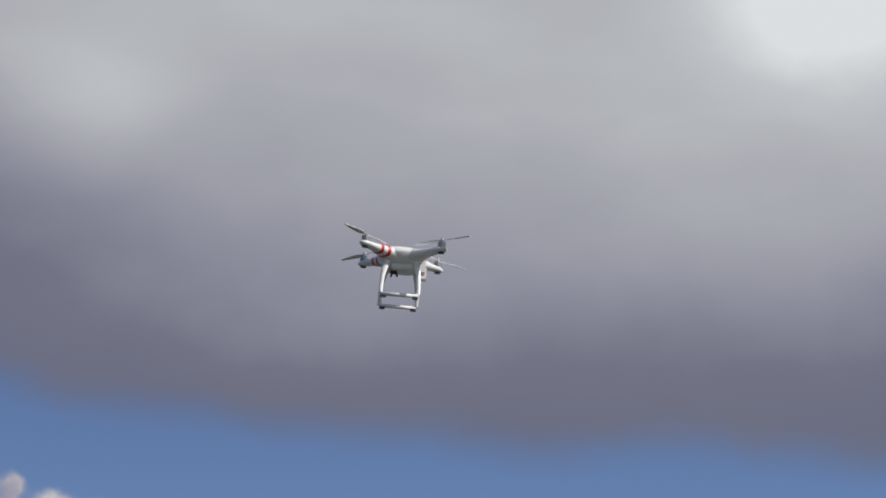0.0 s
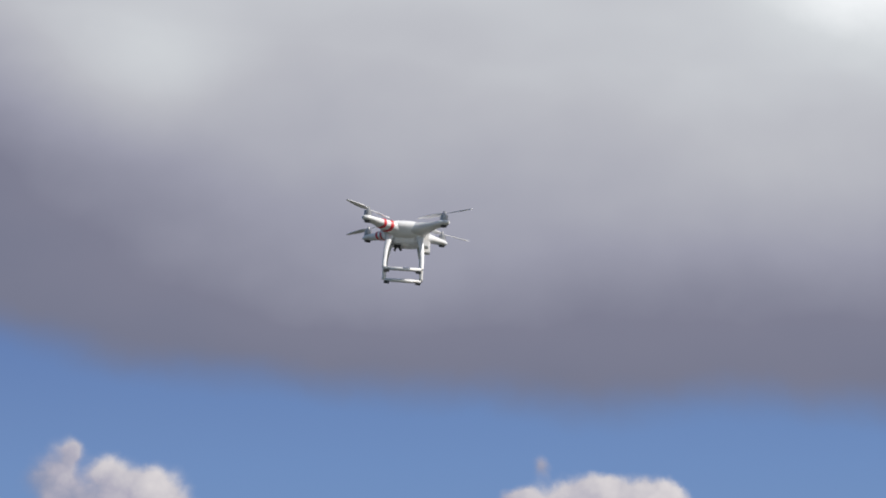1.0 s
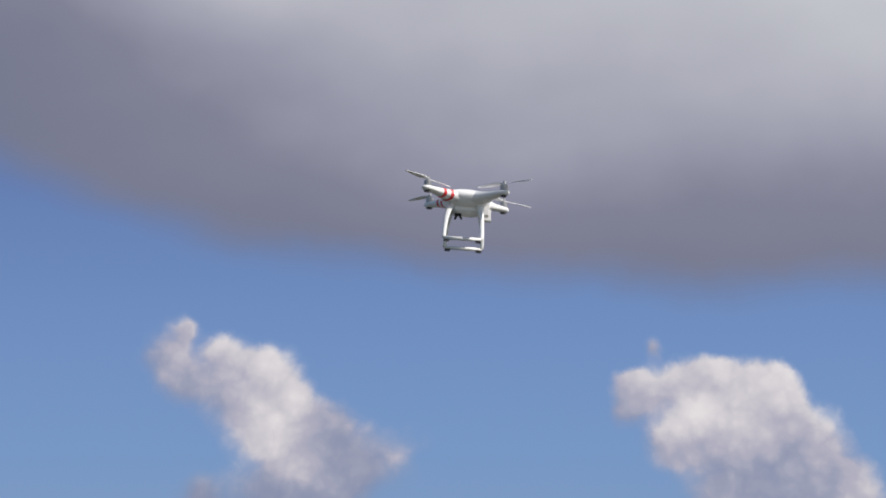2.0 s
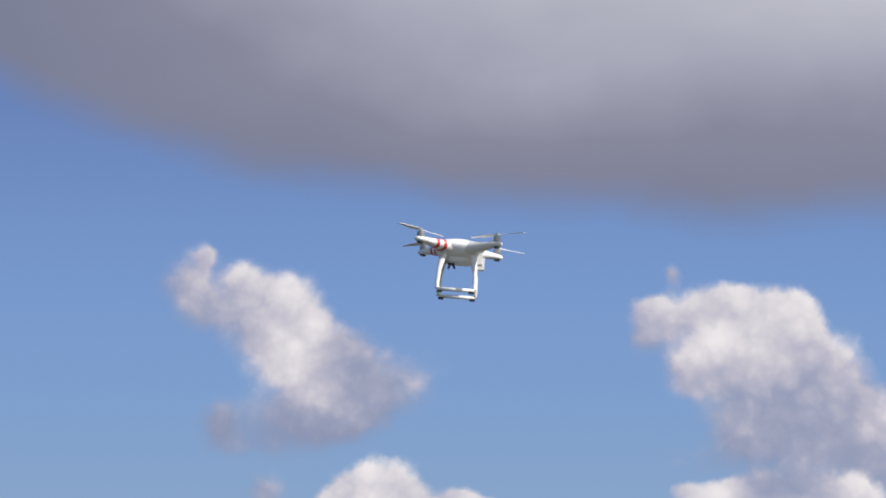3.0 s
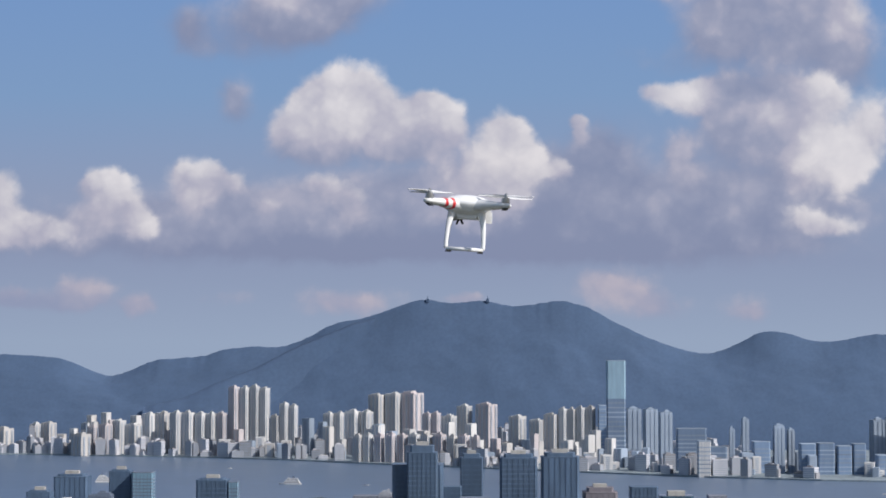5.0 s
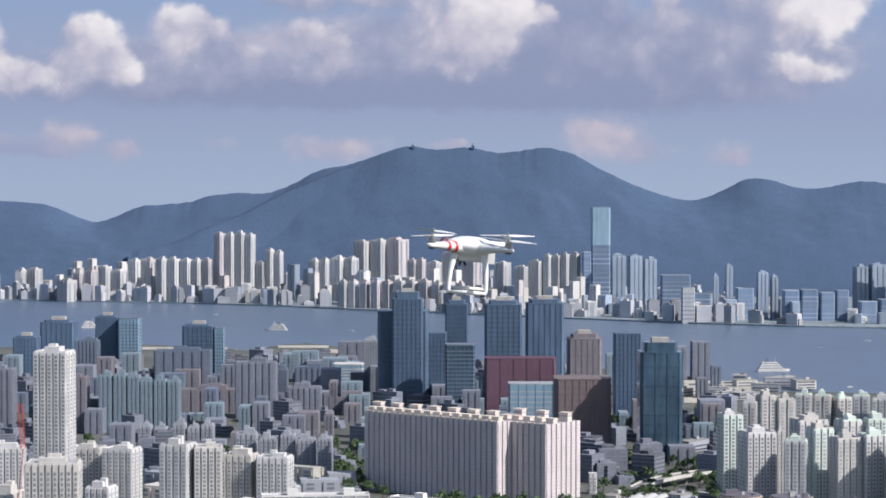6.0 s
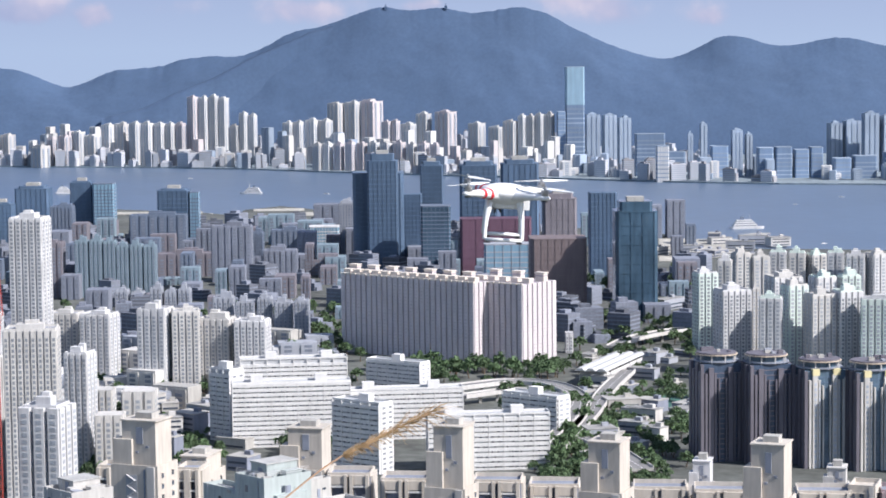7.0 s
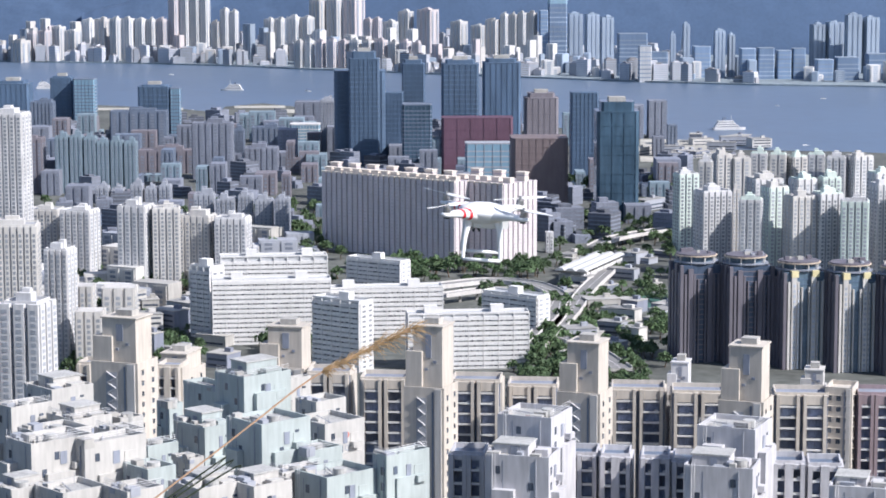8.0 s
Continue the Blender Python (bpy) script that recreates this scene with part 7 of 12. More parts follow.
flats(-663.0, 4573.0, 17.6, 25.9, 40.0, wall=M_FARWHITE, glass=M_FARWINDOW, bays=1, side=0, storey=3.6, label="low pale building near the far waterfront", proud=1.0, top=False, name="waterfront_building", lump=True, turn=0, group="far waterfront buildings", fill=0.6)
flats(-104.3, 4209.1, 17.0, 22.0, 16.7, wall=M_FARWHITE, glass=M_FARWINDOW, bays=1, side=0, storey=3.6, label="low pale building near the far waterfront", proud=1.0, top=False, name="waterfront_building", lump=True, turn=-15, group="far waterfront buildings", fill=0.6)
flats(470.8, 3801.8, 18.5, 18.9, 11.4, wall=M_FARGREY, glass=M_FARWINDOW, bays=1, side=0, storey=3.6, label="low pale building near the far waterfront", proud=1.0, top=False, name="waterfront_building", lump=True, turn=-15, group="far waterfront buildings", fill=0.6)
flats(300.1, 3997.3, 16.5, 19.5, 17.6, wall=M_FARGREY, glass=M_FARWINDOW, bays=1, side=0, storey=3.6, label="low pale building near the far waterfront", proud=1.0, top=False, name="waterfront_building", lump=True, turn=-15, group="far waterfront buildings", fill=0.6)
flats(-804.3, 4571.9, 21.0, 23.7, 9.6, wall=M_FARWHITE, glass=M_FARWINDOW, bays=1, side=0, storey=3.6, label="low pale building near the far waterfront", proud=1.0, top=False, name="waterfront_building", lump=True, turn=0, group="far waterfront buildings", fill=0.6)
flats(-697.9, 4568.8, 16.1, 17.5, 14.5, wall=M_FARWHITE, glass=M_FARWINDOW, bays=1, side=0, storey=3.6, label="low pale building near the far waterfront", proud=1.0, top=False, name="waterfront_building", lump=True, turn=0, group="far waterfront buildings", fill=0.6)
flats(-738.4, 4569.9, 16.8, 19.7, 20.6, wall=M_FARGREY, glass=M_FARWINDOW, bays=1, side=0, storey=3.6, label="low pale building near the far waterfront", proud=1.0, top=False, name="waterfront_building", lump=True, turn=-15, group="far waterfront buildings", fill=0.6)
flats(787.6, 3685.0, 8.6, 18.6, 9.6, wall=M_FARGREY, glass=M_FARWINDOW, bays=1, side=0, storey=3.6, label="low pale building near the far waterfront", proud=1.0, top=False, name="waterfront_building", lump=True, turn=0, group="far waterfront buildings", fill=0.6)
flats(317.2, 3885.4, 9.0, 16.8, 18.4, wall=M_FARWHITE, glass=M_FARWINDOW, bays=1, side=0, storey=3.6, label="low pale building near the far waterfront", proud=1.0, top=False, name="waterfront_building", lump=True, turn=10, group="far waterfront buildings", fill=0.6)
flats(-471.1, 4456.1, 23.6, 22.3, 16.2, wall=M_FARCREAM, glass=M_FARWINDOW, bays=1, side=0, storey=3.6, label="low pale building near the far waterfront", proud=1.0, top=False, name="waterfront_building", lump=True, turn=-15, group="far waterfront buildings", fill=0.6)
flats(140.4, 4066.1, 10.8, 24.9, 9.6, wall=M_FARCREAM, glass=M_FARWINDOW, bays=1, side=0, storey=3.6, label="low pale building near the far waterfront", proud=1.0, top=False, name="waterfront_building", lump=True, turn=10, group="far waterfront buildings", fill=0.6)
flats(187.5, 4055.6, 15.1, 24.2, 16.1, wall=M_FARWHITE, glass=M_FARWINDOW, bays=1, side=0, storey=3.6, label="low pale building near the far waterfront", proud=1.0, top=False, name="waterfront_building", lump=True, turn=10, group="far waterfront buildings", fill=0.6)
flats(-53.6, 4238.6, 18.0, 25.1, 16.6, wall=M_FARCREAM, glass=M_FARWINDOW, bays=1, side=0, storey=3.6, label="low pale building near the far waterfront", proud=1.0, top=False, name="waterfront_building", lump=True, turn=10, group="far waterfront buildings", fill=0.6)
flats(-197.5, 4283.8, 17.1, 14.0, 8.9, wall=M_FARWHITE, glass=M_FARWINDOW, bays=1, side=0, storey=3.6, label="low pale building near the far waterfront", proud=1.0, top=False, name="waterfront_building", lump=True, turn=10, group="far waterfront buildings", fill=0.6)
flats(-46.3, 4138.3, 10.7, 15.7, 19.6, wall=M_FARCREAM, glass=M_FARWINDOW, bays=1, side=0, storey=3.6, label="low pale building near the far waterfront", proud=1.0, top=False, name="waterfront_building", lump=True, turn=0, group="far waterfront buildings", fill=0.6)
flats(564.7, 3816.2, 10.7, 17.0, 11.3, wall=M_FARGREY, glass=M_FARWINDOW, bays=1, side=0, storey=3.6, label="low pale building near the far waterfront", proud=1.0, top=False, name="waterfront_building", lump=True, turn=10, group="far waterfront buildings", fill=0.6)
flats(-435.1, 4414.5, 23.1, 21.1, 32.4, wall=M_FARGREY, glass=M_FARWINDOW, bays=1, side=0, storey=3.6, label="low pale building near the far waterfront", proud=1.0, top=False, name="waterfront_building", lump=True, turn=-15, group="far waterfront buildings", fill=0.6)
flats(209.7, 4034.7, 22.9, 15.5, 15.5, wall=M_FARGREY, glass=M_FARWINDOW, bays=1, side=0, storey=3.6, label="low pale building near the far waterfront", proud=1.0, top=False, name="waterfront_building", lump=True, turn=-15, group="far waterfront buildings", fill=0.6)
flats(375.0, 3925.1, 18.9, 14.3, 30.4, wall=M_FARGREY, glass=M_FARWINDOW, bays=1, side=0, storey=3.6, label="low pale building near the far waterfront", proud=1.0, top=False, name="waterfront_building", lump=True, turn=-15, group="far waterfront buildings", fill=0.6)
flats(-122.1, 4253.6, 16.7, 20.4, 24.3, wall=M_FARWHITE, glass=M_FARWINDOW, bays=1, side=0, storey=3.6, label="low pale building near the far waterfront", proud=1.0, top=False, name="waterfront_building", lump=True, turn=10, group="far waterfront buildings", fill=0.6)
flats(-835.4, 4569.8, 11.9, 19.5, 11.9, wall=M_FARWHITE, glass=M_FARWINDOW, bays=1, side=0, storey=3.6, label="low pale building near the far waterfront", proud=1.0, top=False, name="waterfront_building", lump=True, turn=10, group="far waterfront buildings", fill=0.6)
flats(346.3, 3898.8, 14.8, 19.4, 20.2, wall=M_FARGREY, glass=M_FARWINDOW, bays=1, side=0, storey=3.6, label="low pale building near the far waterfront", proud=1.0, top=False, name="waterfront_building", lump=True, turn=-15, group="far waterfront buildings", fill=0.6)
flats(664.2, 3753.9, 17.8, 18.6, 25.6, wall=M_FARWHITE, glass=M_FARWINDOW, bays=1, side=0, storey=3.6, label="low pale building near the far waterfront", proud=1.0, top=False, name="waterfront_building", lump=True, turn=-15, group="far waterfront buildings", fill=0.6)
flats(761.8, 3709.9, 17.0, 15.8, 23.8, wall=M_FARGREY, glass=M_FARWINDOW, bays=1, side=0, storey=3.6, label="low pale building near the far waterfront", proud=1.0, top=False, name="waterfront_building", lump=True, turn=10, group="far waterfront buildings", fill=0.6)
flats(-96.8, 4247.5, 20.1, 15.7, 10.7, wall=M_FARGREY, glass=M_FARWINDOW, bays=1, side=0, storey=3.6, label="low pale building near the far waterfront", proud=1.0, top=False, name="waterfront_building", lump=True, turn=-15, group="far waterfront buildings", fill=0.6)
flats(361.5, 3911.5, 17.3, 15.7, 41.3, wall=M_FARGREY, glass=M_FARWINDOW, bays=1, side=0, storey=3.6, label="low pale building near the far waterfront", proud=1.0, top=False, name="waterfront_building", lump=True, turn=10, group="far waterfront buildings", fill=0.6)
flats(32.7, 4156.5, 23.5, 21.9, 22.8, wall=M_FARGREY, glass=M_FARWINDOW, bays=1, side=0, storey=3.6, label="low pale building near the far waterfront", proud=1.0, top=False, name="waterfront_building", lump=True, turn=10, group="far waterfront buildings", fill=0.6)
flats(523.0, 3883.3, 13.1, 17.1, 8.2, wall=M_FARGREY, glass=M_FARWINDOW, bays=1, side=0, storey=3.6, label="low pale building near the far waterfront", proud=1.0, top=False, name="waterfront_building", lump=True, turn=10, group="far waterfront buildings", fill=0.6)
flats(-416.7, 4456.1, 20.9, 15.4, 38.1, wall=M_FARWHITE, glass=M_FARWINDOW, bays=1, side=0, storey=3.6, label="low pale building near the far waterfront", proud=1.0, top=False, name="waterfront_building", lump=True, turn=0, group="far waterfront buildings", fill=0.6)
flats(-769.3, 4568.1, 15.2, 16.1, 34.5, wall=M_FARGREY, glass=M_FARWINDOW, bays=1, side=0, storey=3.6, label="low pale building near the far waterfront", proud=1.0, top=False, name="waterfront_building", lump=True, turn=-15, group="far waterfront buildings", fill=0.6)
flats(278.2, 4007.1, 13.0, 18.0, 21.3, wall=M_FARGREY, glass=M_FARWINDOW, bays=1, side=0, storey=3.6, label="low pale building near the far waterfront", proud=1.0, top=False, name="waterfront_building", lump=True, turn=0, group="far waterfront buildings", fill=0.6)
flats(-831.6, 4567.4, 17.4, 14.8, 39.6, wall=M_FARCREAM, glass=M_FARWINDOW, bays=1, side=0, storey=3.6, label="low pale building near the far waterfront", proud=1.0, top=False, name="waterfront_building", lump=True, turn=-15, group="far waterfront buildings", fill=0.6)
flats(-595.6, 4570.0, 24.0, 20.1, 36.2, wall=M_FARWHITE, glass=M_FARWINDOW, bays=1, side=0, storey=3.6, label="low pale building near the far waterfront", proud=1.0, top=False, name="waterfront_building", lump=True, turn=0, group="far waterfront buildings", fill=0.6)
flats(-117.5, 4207.4, 10.0, 17.5, 25.9, wall=M_FARWHITE, glass=M_FARWINDOW, bays=1, side=0, storey=3.6, label="low pale building near the far waterfront", proud=1.0, top=False, name="waterfront_building", lump=True, turn=10, group="far waterfront buildings", fill=0.6)
flats(66.2, 4183.2, 24.4, 15.2, 17.2, wall=M_FARWHITE, glass=M_FARWINDOW, bays=1, side=0, storey=3.6, label="low pale building near the far waterfront", proud=1.0, top=False, name="waterfront_building", lump=True, turn=-15, group="far waterfront buildings", fill=0.6)
flats(240.1, 3949.2, 18.7, 18.6, 27.9, wall=M_FARWHITE, glass=M_FARWINDOW, bays=1, side=0, storey=3.6, label="low pale building near the far waterfront", proud=1.0, top=False, name="waterfront_building", lump=True, turn=0, group="far waterfront buildings", fill=0.6)
flats(-327.2, 4381.4, 23.5, 24.6, 8.1, wall=M_FARWHITE, glass=M_FARWINDOW, bays=1, side=0, storey=3.6, label="low pale building near the far waterfront", proud=1.0, top=False, name="waterfront_building", lump=True, turn=0, group="far waterfront buildings", fill=0.6)
flats(305.4, 3914.8, 11.7, 22.5, 42.3, wall=M_FARGREY, glass=M_FARWINDOW, bays=1, side=0, storey=3.6, label="low pale building near the far waterfront", proud=1.0, top=False, name="waterfront_building", lump=True, turn=-15, group="far waterfront buildings", fill=0.6)
flats(-333.3, 4432.9, 20.8, 20.6, 14.4, wall=M_FARCREAM, glass=M_FARWINDOW, bays=1, side=0, storey=3.6, label="low pale building near the far waterfront", proud=1.0, top=False, name="waterfront_building", lump=True, turn=0, group="far waterfront buildings", fill=0.6)
flats(-625.6, 4561.0, 18.2, 22.5, 20.2, wall=M_FARWHITE, glass=M_FARWINDOW, bays=1, side=0, storey=3.6, label="low pale building near the far waterfront", proud=1.0, top=False, name="waterfront_building", lump=True, turn=-15, group="far waterfront buildings", fill=0.6)
flats(212.9, 4019.8, 23.5, 19.3, 28.8, wall=M_FARWHITE, glass=M_FARWINDOW, bays=1, side=0, storey=3.6, label="low pale building near the far waterfront", proud=1.0, top=False, name="waterfront_building", lump=True, turn=-15, group="far waterfront buildings", fill=0.6)
flats(-447.5, 4480.2, 22.3, 19.6, 14.6, wall=M_FARWHITE, glass=M_FARWINDOW, bays=1, side=0, storey=3.6, label="low pale building near the far waterfront", proud=1.0, top=False, name="waterfront_building", lump=True, turn=10, group="far waterfront buildings", fill=0.6)
flats(10.7, 4139.6, 23.2, 22.4, 26.8, wall=M_FARWHITE, glass=M_FARWINDOW, bays=1, side=0, storey=3.6, label="low pale building near the far waterfront", proud=1.0, top=False, name="waterfront_building", lump=True, turn=-15, group="far waterfront buildings", fill=0.6)
flats(484.0, 3832.4, 17.2, 19.9, 31.3, wall=M_FARWHITE, glass=M_FARWINDOW, bays=1, side=0, storey=3.6, label="low pale building near the far waterfront", proud=1.0, top=False, name="waterfront_building", lump=True, turn=10, group="far waterfront buildings", fill=0.6)
flats(-375.2, 4395.3, 24.5, 19.0, 12.2, wall=M_FARGREY, glass=M_FARWINDOW, bays=1, side=0, storey=3.6, label="low pale building near the far waterfront", proud=1.0, top=False, name="waterfront_building", lump=True, turn=0, group="far waterfront buildings", fill=0.6)
flats(809.8, 3685.5, 17.4, 22.7, 35.6, wall=M_FARGREY, glass=M_FARWINDOW, bays=1, side=0, storey=3.6, label="low pale building near the far waterfront", proud=1.0, top=False, name="waterfront_building", lump=True, turn=0, group="far waterfront buildings", fill=0.6)
flats(763.8, 3711.1, 20.3, 19.0, 31.0, wall=M_FARWHITE, glass=M_FARWINDOW, bays=1, side=0, storey=3.6, label="low pale building near the far waterfront", proud=1.0, top=False, name="waterfront_building", lump=True, turn=10, group="far waterfront buildings", fill=0.6)
flats(-30.9, 4246.0, 18.0, 22.3, 13.4, wall=M_FARWHITE, glass=M_FARWINDOW, bays=1, side=0, storey=3.6, label="low pale building near the far waterfront", proud=1.0, top=False, name="waterfront_building", lump=True, turn=-15, group="far waterfront buildings", fill=0.6)
flats(178.2, 4068.4, 17.5, 19.6, 19.0, wall=M_FARCREAM, glass=M_FARWINDOW, bays=1, side=0, storey=3.6, label="low pale building near the far waterfront", proud=1.0, top=False, name="waterfront_building", lump=True, turn=-15, group="far waterfront buildings", fill=0.6)
flats(-483.5, 4424.7, 26.2, 16.0, 34.8, wall=M_FARWHITE, glass=M_FARWINDOW, bays=1, side=0, storey=3.6, label="low pale building near the far waterfront", proud=1.0, top=False, name="waterfront_building", lump=True, turn=10, group="far waterfront buildings", fill=0.6)
flats(-475.1, 4521.8, 21.3, 21.7, 17.8, wall=M_FARWHITE, glass=M_FARWINDOW, bays=1, side=0, storey=3.6, label="low pale building near the far waterfront", proud=1.0, top=False, name="waterfront_building", lump=True, turn=10, group="far waterfront buildings", fill=0.6)
flats(-390.2, 4365.7, 20.7, 22.9, 29.1, wall=M_FARCREAM, glass=M_FARWINDOW, bays=1, side=0, storey=3.6, label="low pale building near the far waterfront", proud=1.0, top=False, name="waterfront_building", lump=True, turn=0, group="far waterfront buildings", fill=0.6)
flats(181.4, 4006.0, 10.5, 20.6, 24.1, wall=M_FARGREY, glass=M_FARWINDOW, bays=1, side=0, storey=3.6, label="low pale building near the far waterfront", proud=1.0, top=False, name="waterfront_building", lump=True, turn=10, group="far waterfront buildings", fill=0.6)
office(-49.3, 2312.5, 31.3, 25.0, 113.6, glass=M_SLATEGLASS, frame_mat=M_SLATEFRAME, label="dark blue glass office tower in the middle distance", crown=8, mullions=6, storey=5)
office(-54.4, 2341.0, 52.7, 42.1, 99.7, glass=M_SLATEGLASS, frame_mat=M_SLATEFRAME, label="dark blue glass office tower in the middle distance", crown=0, mullions=6, storey=5)
office(-22.3, 2340.3, 25.9, 20.7, 76.8, glass=M_SLATEGLASS, frame_mat=M_SLATEFRAME, label="dark blue glass office tower in the middle distance", crown=0, mullions=6, storey=5)
office(1.2, 2409.7, 24.2, 19.3, 103.1, glass=M_SLATEGLASS, frame_mat=M_SLATEFRAME, label="dark blue glass office tower in the middle distance", crown=5, mullions=6, storey=5)
office(49.9, 2345.5, 38.8, 31.0, 106.2, glass=M_SLATEGLASS, frame_mat=M_SLATEFRAME, label="dark blue glass office tower in the middle distance", crown=5, mullions=6, storey=5)
office(93.1, 2345.7, 39.4, 31.4, 107.4, glass=M_SLATEGLASS, frame_mat=M_SLATEFRAME, label="dark blue glass office tower in the middle distance", crown=5, mullions=6, storey=5)
office(165.7, 2160.6, 26.6, 21.2, 88.1, glass=M_SLATEGLASS, frame_mat=M_SLATEFRAME, label="dark blue glass office tower in the middle distance", crown=0, mullions=6, storey=5)
office(-294.5, 2574.4, 36.2, 28.9, 69.4, glass=M_SLATEGLASS, frame_mat=M_SLATEFRAME, label="dark blue glass office tower in the middle distance", crown=3, mullions=6, storey=5)
office(-430.2, 2771.1, 27.8, 22.2, 68.0, glass=M_SLATEGLASS, frame_mat=M_SLATEFRAME, label="dark blue glass office tower in the middle distance", crown=3, mullions=6, storey=5)
office(-480.7, 2511.1, 27.8, 22.2, 59.9, glass=M_SLATEGLASS, frame_mat=M_SLATEFRAME, label="dark blue glass office tower in the middle distance", crown=3, mullions=6, storey=5)
office(-463.0, 2615.7, 39.4, 31.4, 70.8, glass=M_SLATEGLASS, frame_mat=M_SLATEFRAME, label="dark blue glass office tower in the middle distance", crown=4, mullions=6, storey=5)
office(4.8, 2264.0, 30.1, 28.0, 70.1, glass=M_GLASSTEAL, label="teal glass office block with pale top edge", mullions=6)
office(-400.2, 2753.0, 26.3, 26.0, 67.8, glass=M_GLASSPALE, frame_mat=M_STEELBLUE, label="blue-grey glass office block", mullions=5)
office(-270.3, 2569.0, 11.0, 18.0, 67.5, glass=M_GLASSPALE, frame_mat=M_STEELBLUE, label="slim pale blue glass office block", mullions=3)
office(-118.7, 2492.0, 33.2, 24.0, 32.4, glass=M_GLASSPALE, frame_mat=M_WHITE, label="pale blue and white office block", mullions=9, storey=3.4)
office(171.1, 1878.0, 35.2, 36.0, 91.2, glass=M_GLASSTEAL, frame_mat=M_GLASSTEAL, label="glossy teal glass office tower mirroring clouds", mullions=3, storey=8, crown=9)
office(65.3, 2265.0, 71.6, 30.0, 56.4, glass=M_RED, frame_mat=M_RED, label="dark red clad podium block below two office towers", mullions=5, storey=9)
office(72.3, 2132.0, 43.9, 24.0, 42.3, glass=M_GLASSPALE, frame_mat=M_GREY, label="grey blue office block with wide glass bands", mullions=5, storey=5)
office(139.8, 2437.0, 36.6, 34.0, 64.7, glass=M_ROSE, frame_mat=M_ROSE, label="rose brown clad tower with stepped top", mullions=5, crown=6, storey=6)
office(107.9, 1910.0, 47.7, 40.0, 66.5, glass=M_BROWN, frame_mat=M_BROWN, label="broad brown clad office tower", mullions=7, storey=5)
flats(-303.0, 2492.0, 62.6, 24.0, 47.5, wall=M_STEELBLUE, glass=M_MIDWINDOW, bays=6, side=3, label="muted residential block in the middle distance", storey=3.2)
flats(-89.8, 2432.0, 18.3, 24.0, 63.5, wall=M_GREY, glass=M_MIDWINDOW, bays=6, side=3, label="muted residential block in the middle distance", storey=3.2)
flats(-196.6, 2212.0, 40.0, 24.0, 56.4, wall=M_GREYDARK, glass=M_MIDWINDOW, bays=6, side=3, label="muted residential block in the middle distance", storey=3.2)
flats(-151.0, 2242.0, 33.8, 24.0, 29.1, wall=M_GREYDARK, glass=M_MIDWINDOW, bays=6, side=3, label="muted residential block in the middle distance", storey=3.2)
flats(-178.9, 2312.0, 11.6, 24.0, 41.5, wall=M_STEELBLUE, glass=M_MIDWINDOW, bays=6, side=3, label="muted residential block in the middle distance", storey=3.2)
flats(-160.3, 2512.0, 37.9, 24.0, 27.6, wall=M_STEELBLUE, glass=M_MIDWINDOW, bays=6, side=3, label="muted residential block in the middle distance", storey=3.2)
flats(-358.8, 2092.0, 30.5, 24.0, 52.1, wall=M_ROSE, glass=M_MIDWINDOW, bays=6, side=3, label="muted residential block in the middle distance", storey=3.2)
flats(-248.4, 2272.0, 58.2, 24.0, 24.2, wall=M_ROSE, glass=M_MIDWINDOW, bays=6, side=3, label="muted residential block in the middle distance", storey=3.2)
flats(-422.5, 2572.0, 25.8, 24.0, 52.6, wall=M_STEELBLUE, glass=M_MIDWINDOW, bays=6, side=3, label="muted residential block in the middle distance", storey=3.2)
flats(-427.6, 2092.0, 31.5, 24.0, 59.5, wall=M_GREYDARK, glass=M_MIDWINDOW, bays=6, side=3, label="muted residential block in the middle distance", storey=3.2)
flats(-325.7, 2088.0, 12.6, 16.0, 53.7, wall=M_TEAL, glass=M_MIDWINDOW, bays=3, side=2, label="teal rendered apartment tower", storey=3, group="teal towers")
flats(-312.3, 2088.0, 12.1, 16.0, 54.3, wall=M_TEAL, glass=M_MIDWINDOW, bays=3, side=2, label="teal rendered apartment tower", storey=3, group="teal towers")
flats(-299.4, 2088.0, 11.6, 16.0, 53.2, wall=M_TEAL, glass=M_MIDWINDOW, bays=3, side=2, label="teal rendered apartment tower", storey=3, group="teal towers")
flats(-287.4, 2088.0, 11.6, 16.0, 49.0, wall=M_TEAL, glass=M_MIDWINDOW, bays=3, side=2, label="teal rendered apartment tower", storey=3, group="teal towers")
flats(-274.8, 2088.0, 11.6, 16.0, 49.5, wall=M_TEAL, glass=M_MIDWINDOW, bays=3, side=2, label="teal rendered apartment tower", storey=3, group="teal towers")
flats(-262.2, 2088.0, 11.6, 16.0, 48.5, wall=M_TEAL, glass=M_MIDWINDOW, bays=3, side=2, label="teal rendered apartment tower", storey=3, group="teal towers")
# no cloud casts shade here; grey walls stand in for shaded white ones
flats(-298.3, 1958.0, 10.8, 16.0, 19.7, wall=M_GREY, glass=M_MIDWINDOW, bays=3, side=2, label="grey white residential tower, cloud shade put into its wall colour", storey=3)
flats(-286.5, 1958.0, 10.8, 16.0, 18.7, wall=M_GREY, glass=M_MIDWINDOW, bays=3, side=2, label="grey white residential tower, cloud shade put into its wall colour", storey=3)
flats(-271.2, 1958.0, 11.8, 16.0, 20.7, wall=M_GREY, glass=M_MIDWINDOW, bays=3, side=2, label="grey white residential tower, cloud shade put into its wall colour", storey=3)
flats(-257.4, 1958.0, 11.8, 16.0, 18.7, wall=M_GREY, glass=M_MIDWINDOW, bays=3, side=2, label="grey white residential tower, cloud shade put into its wall colour", storey=3)
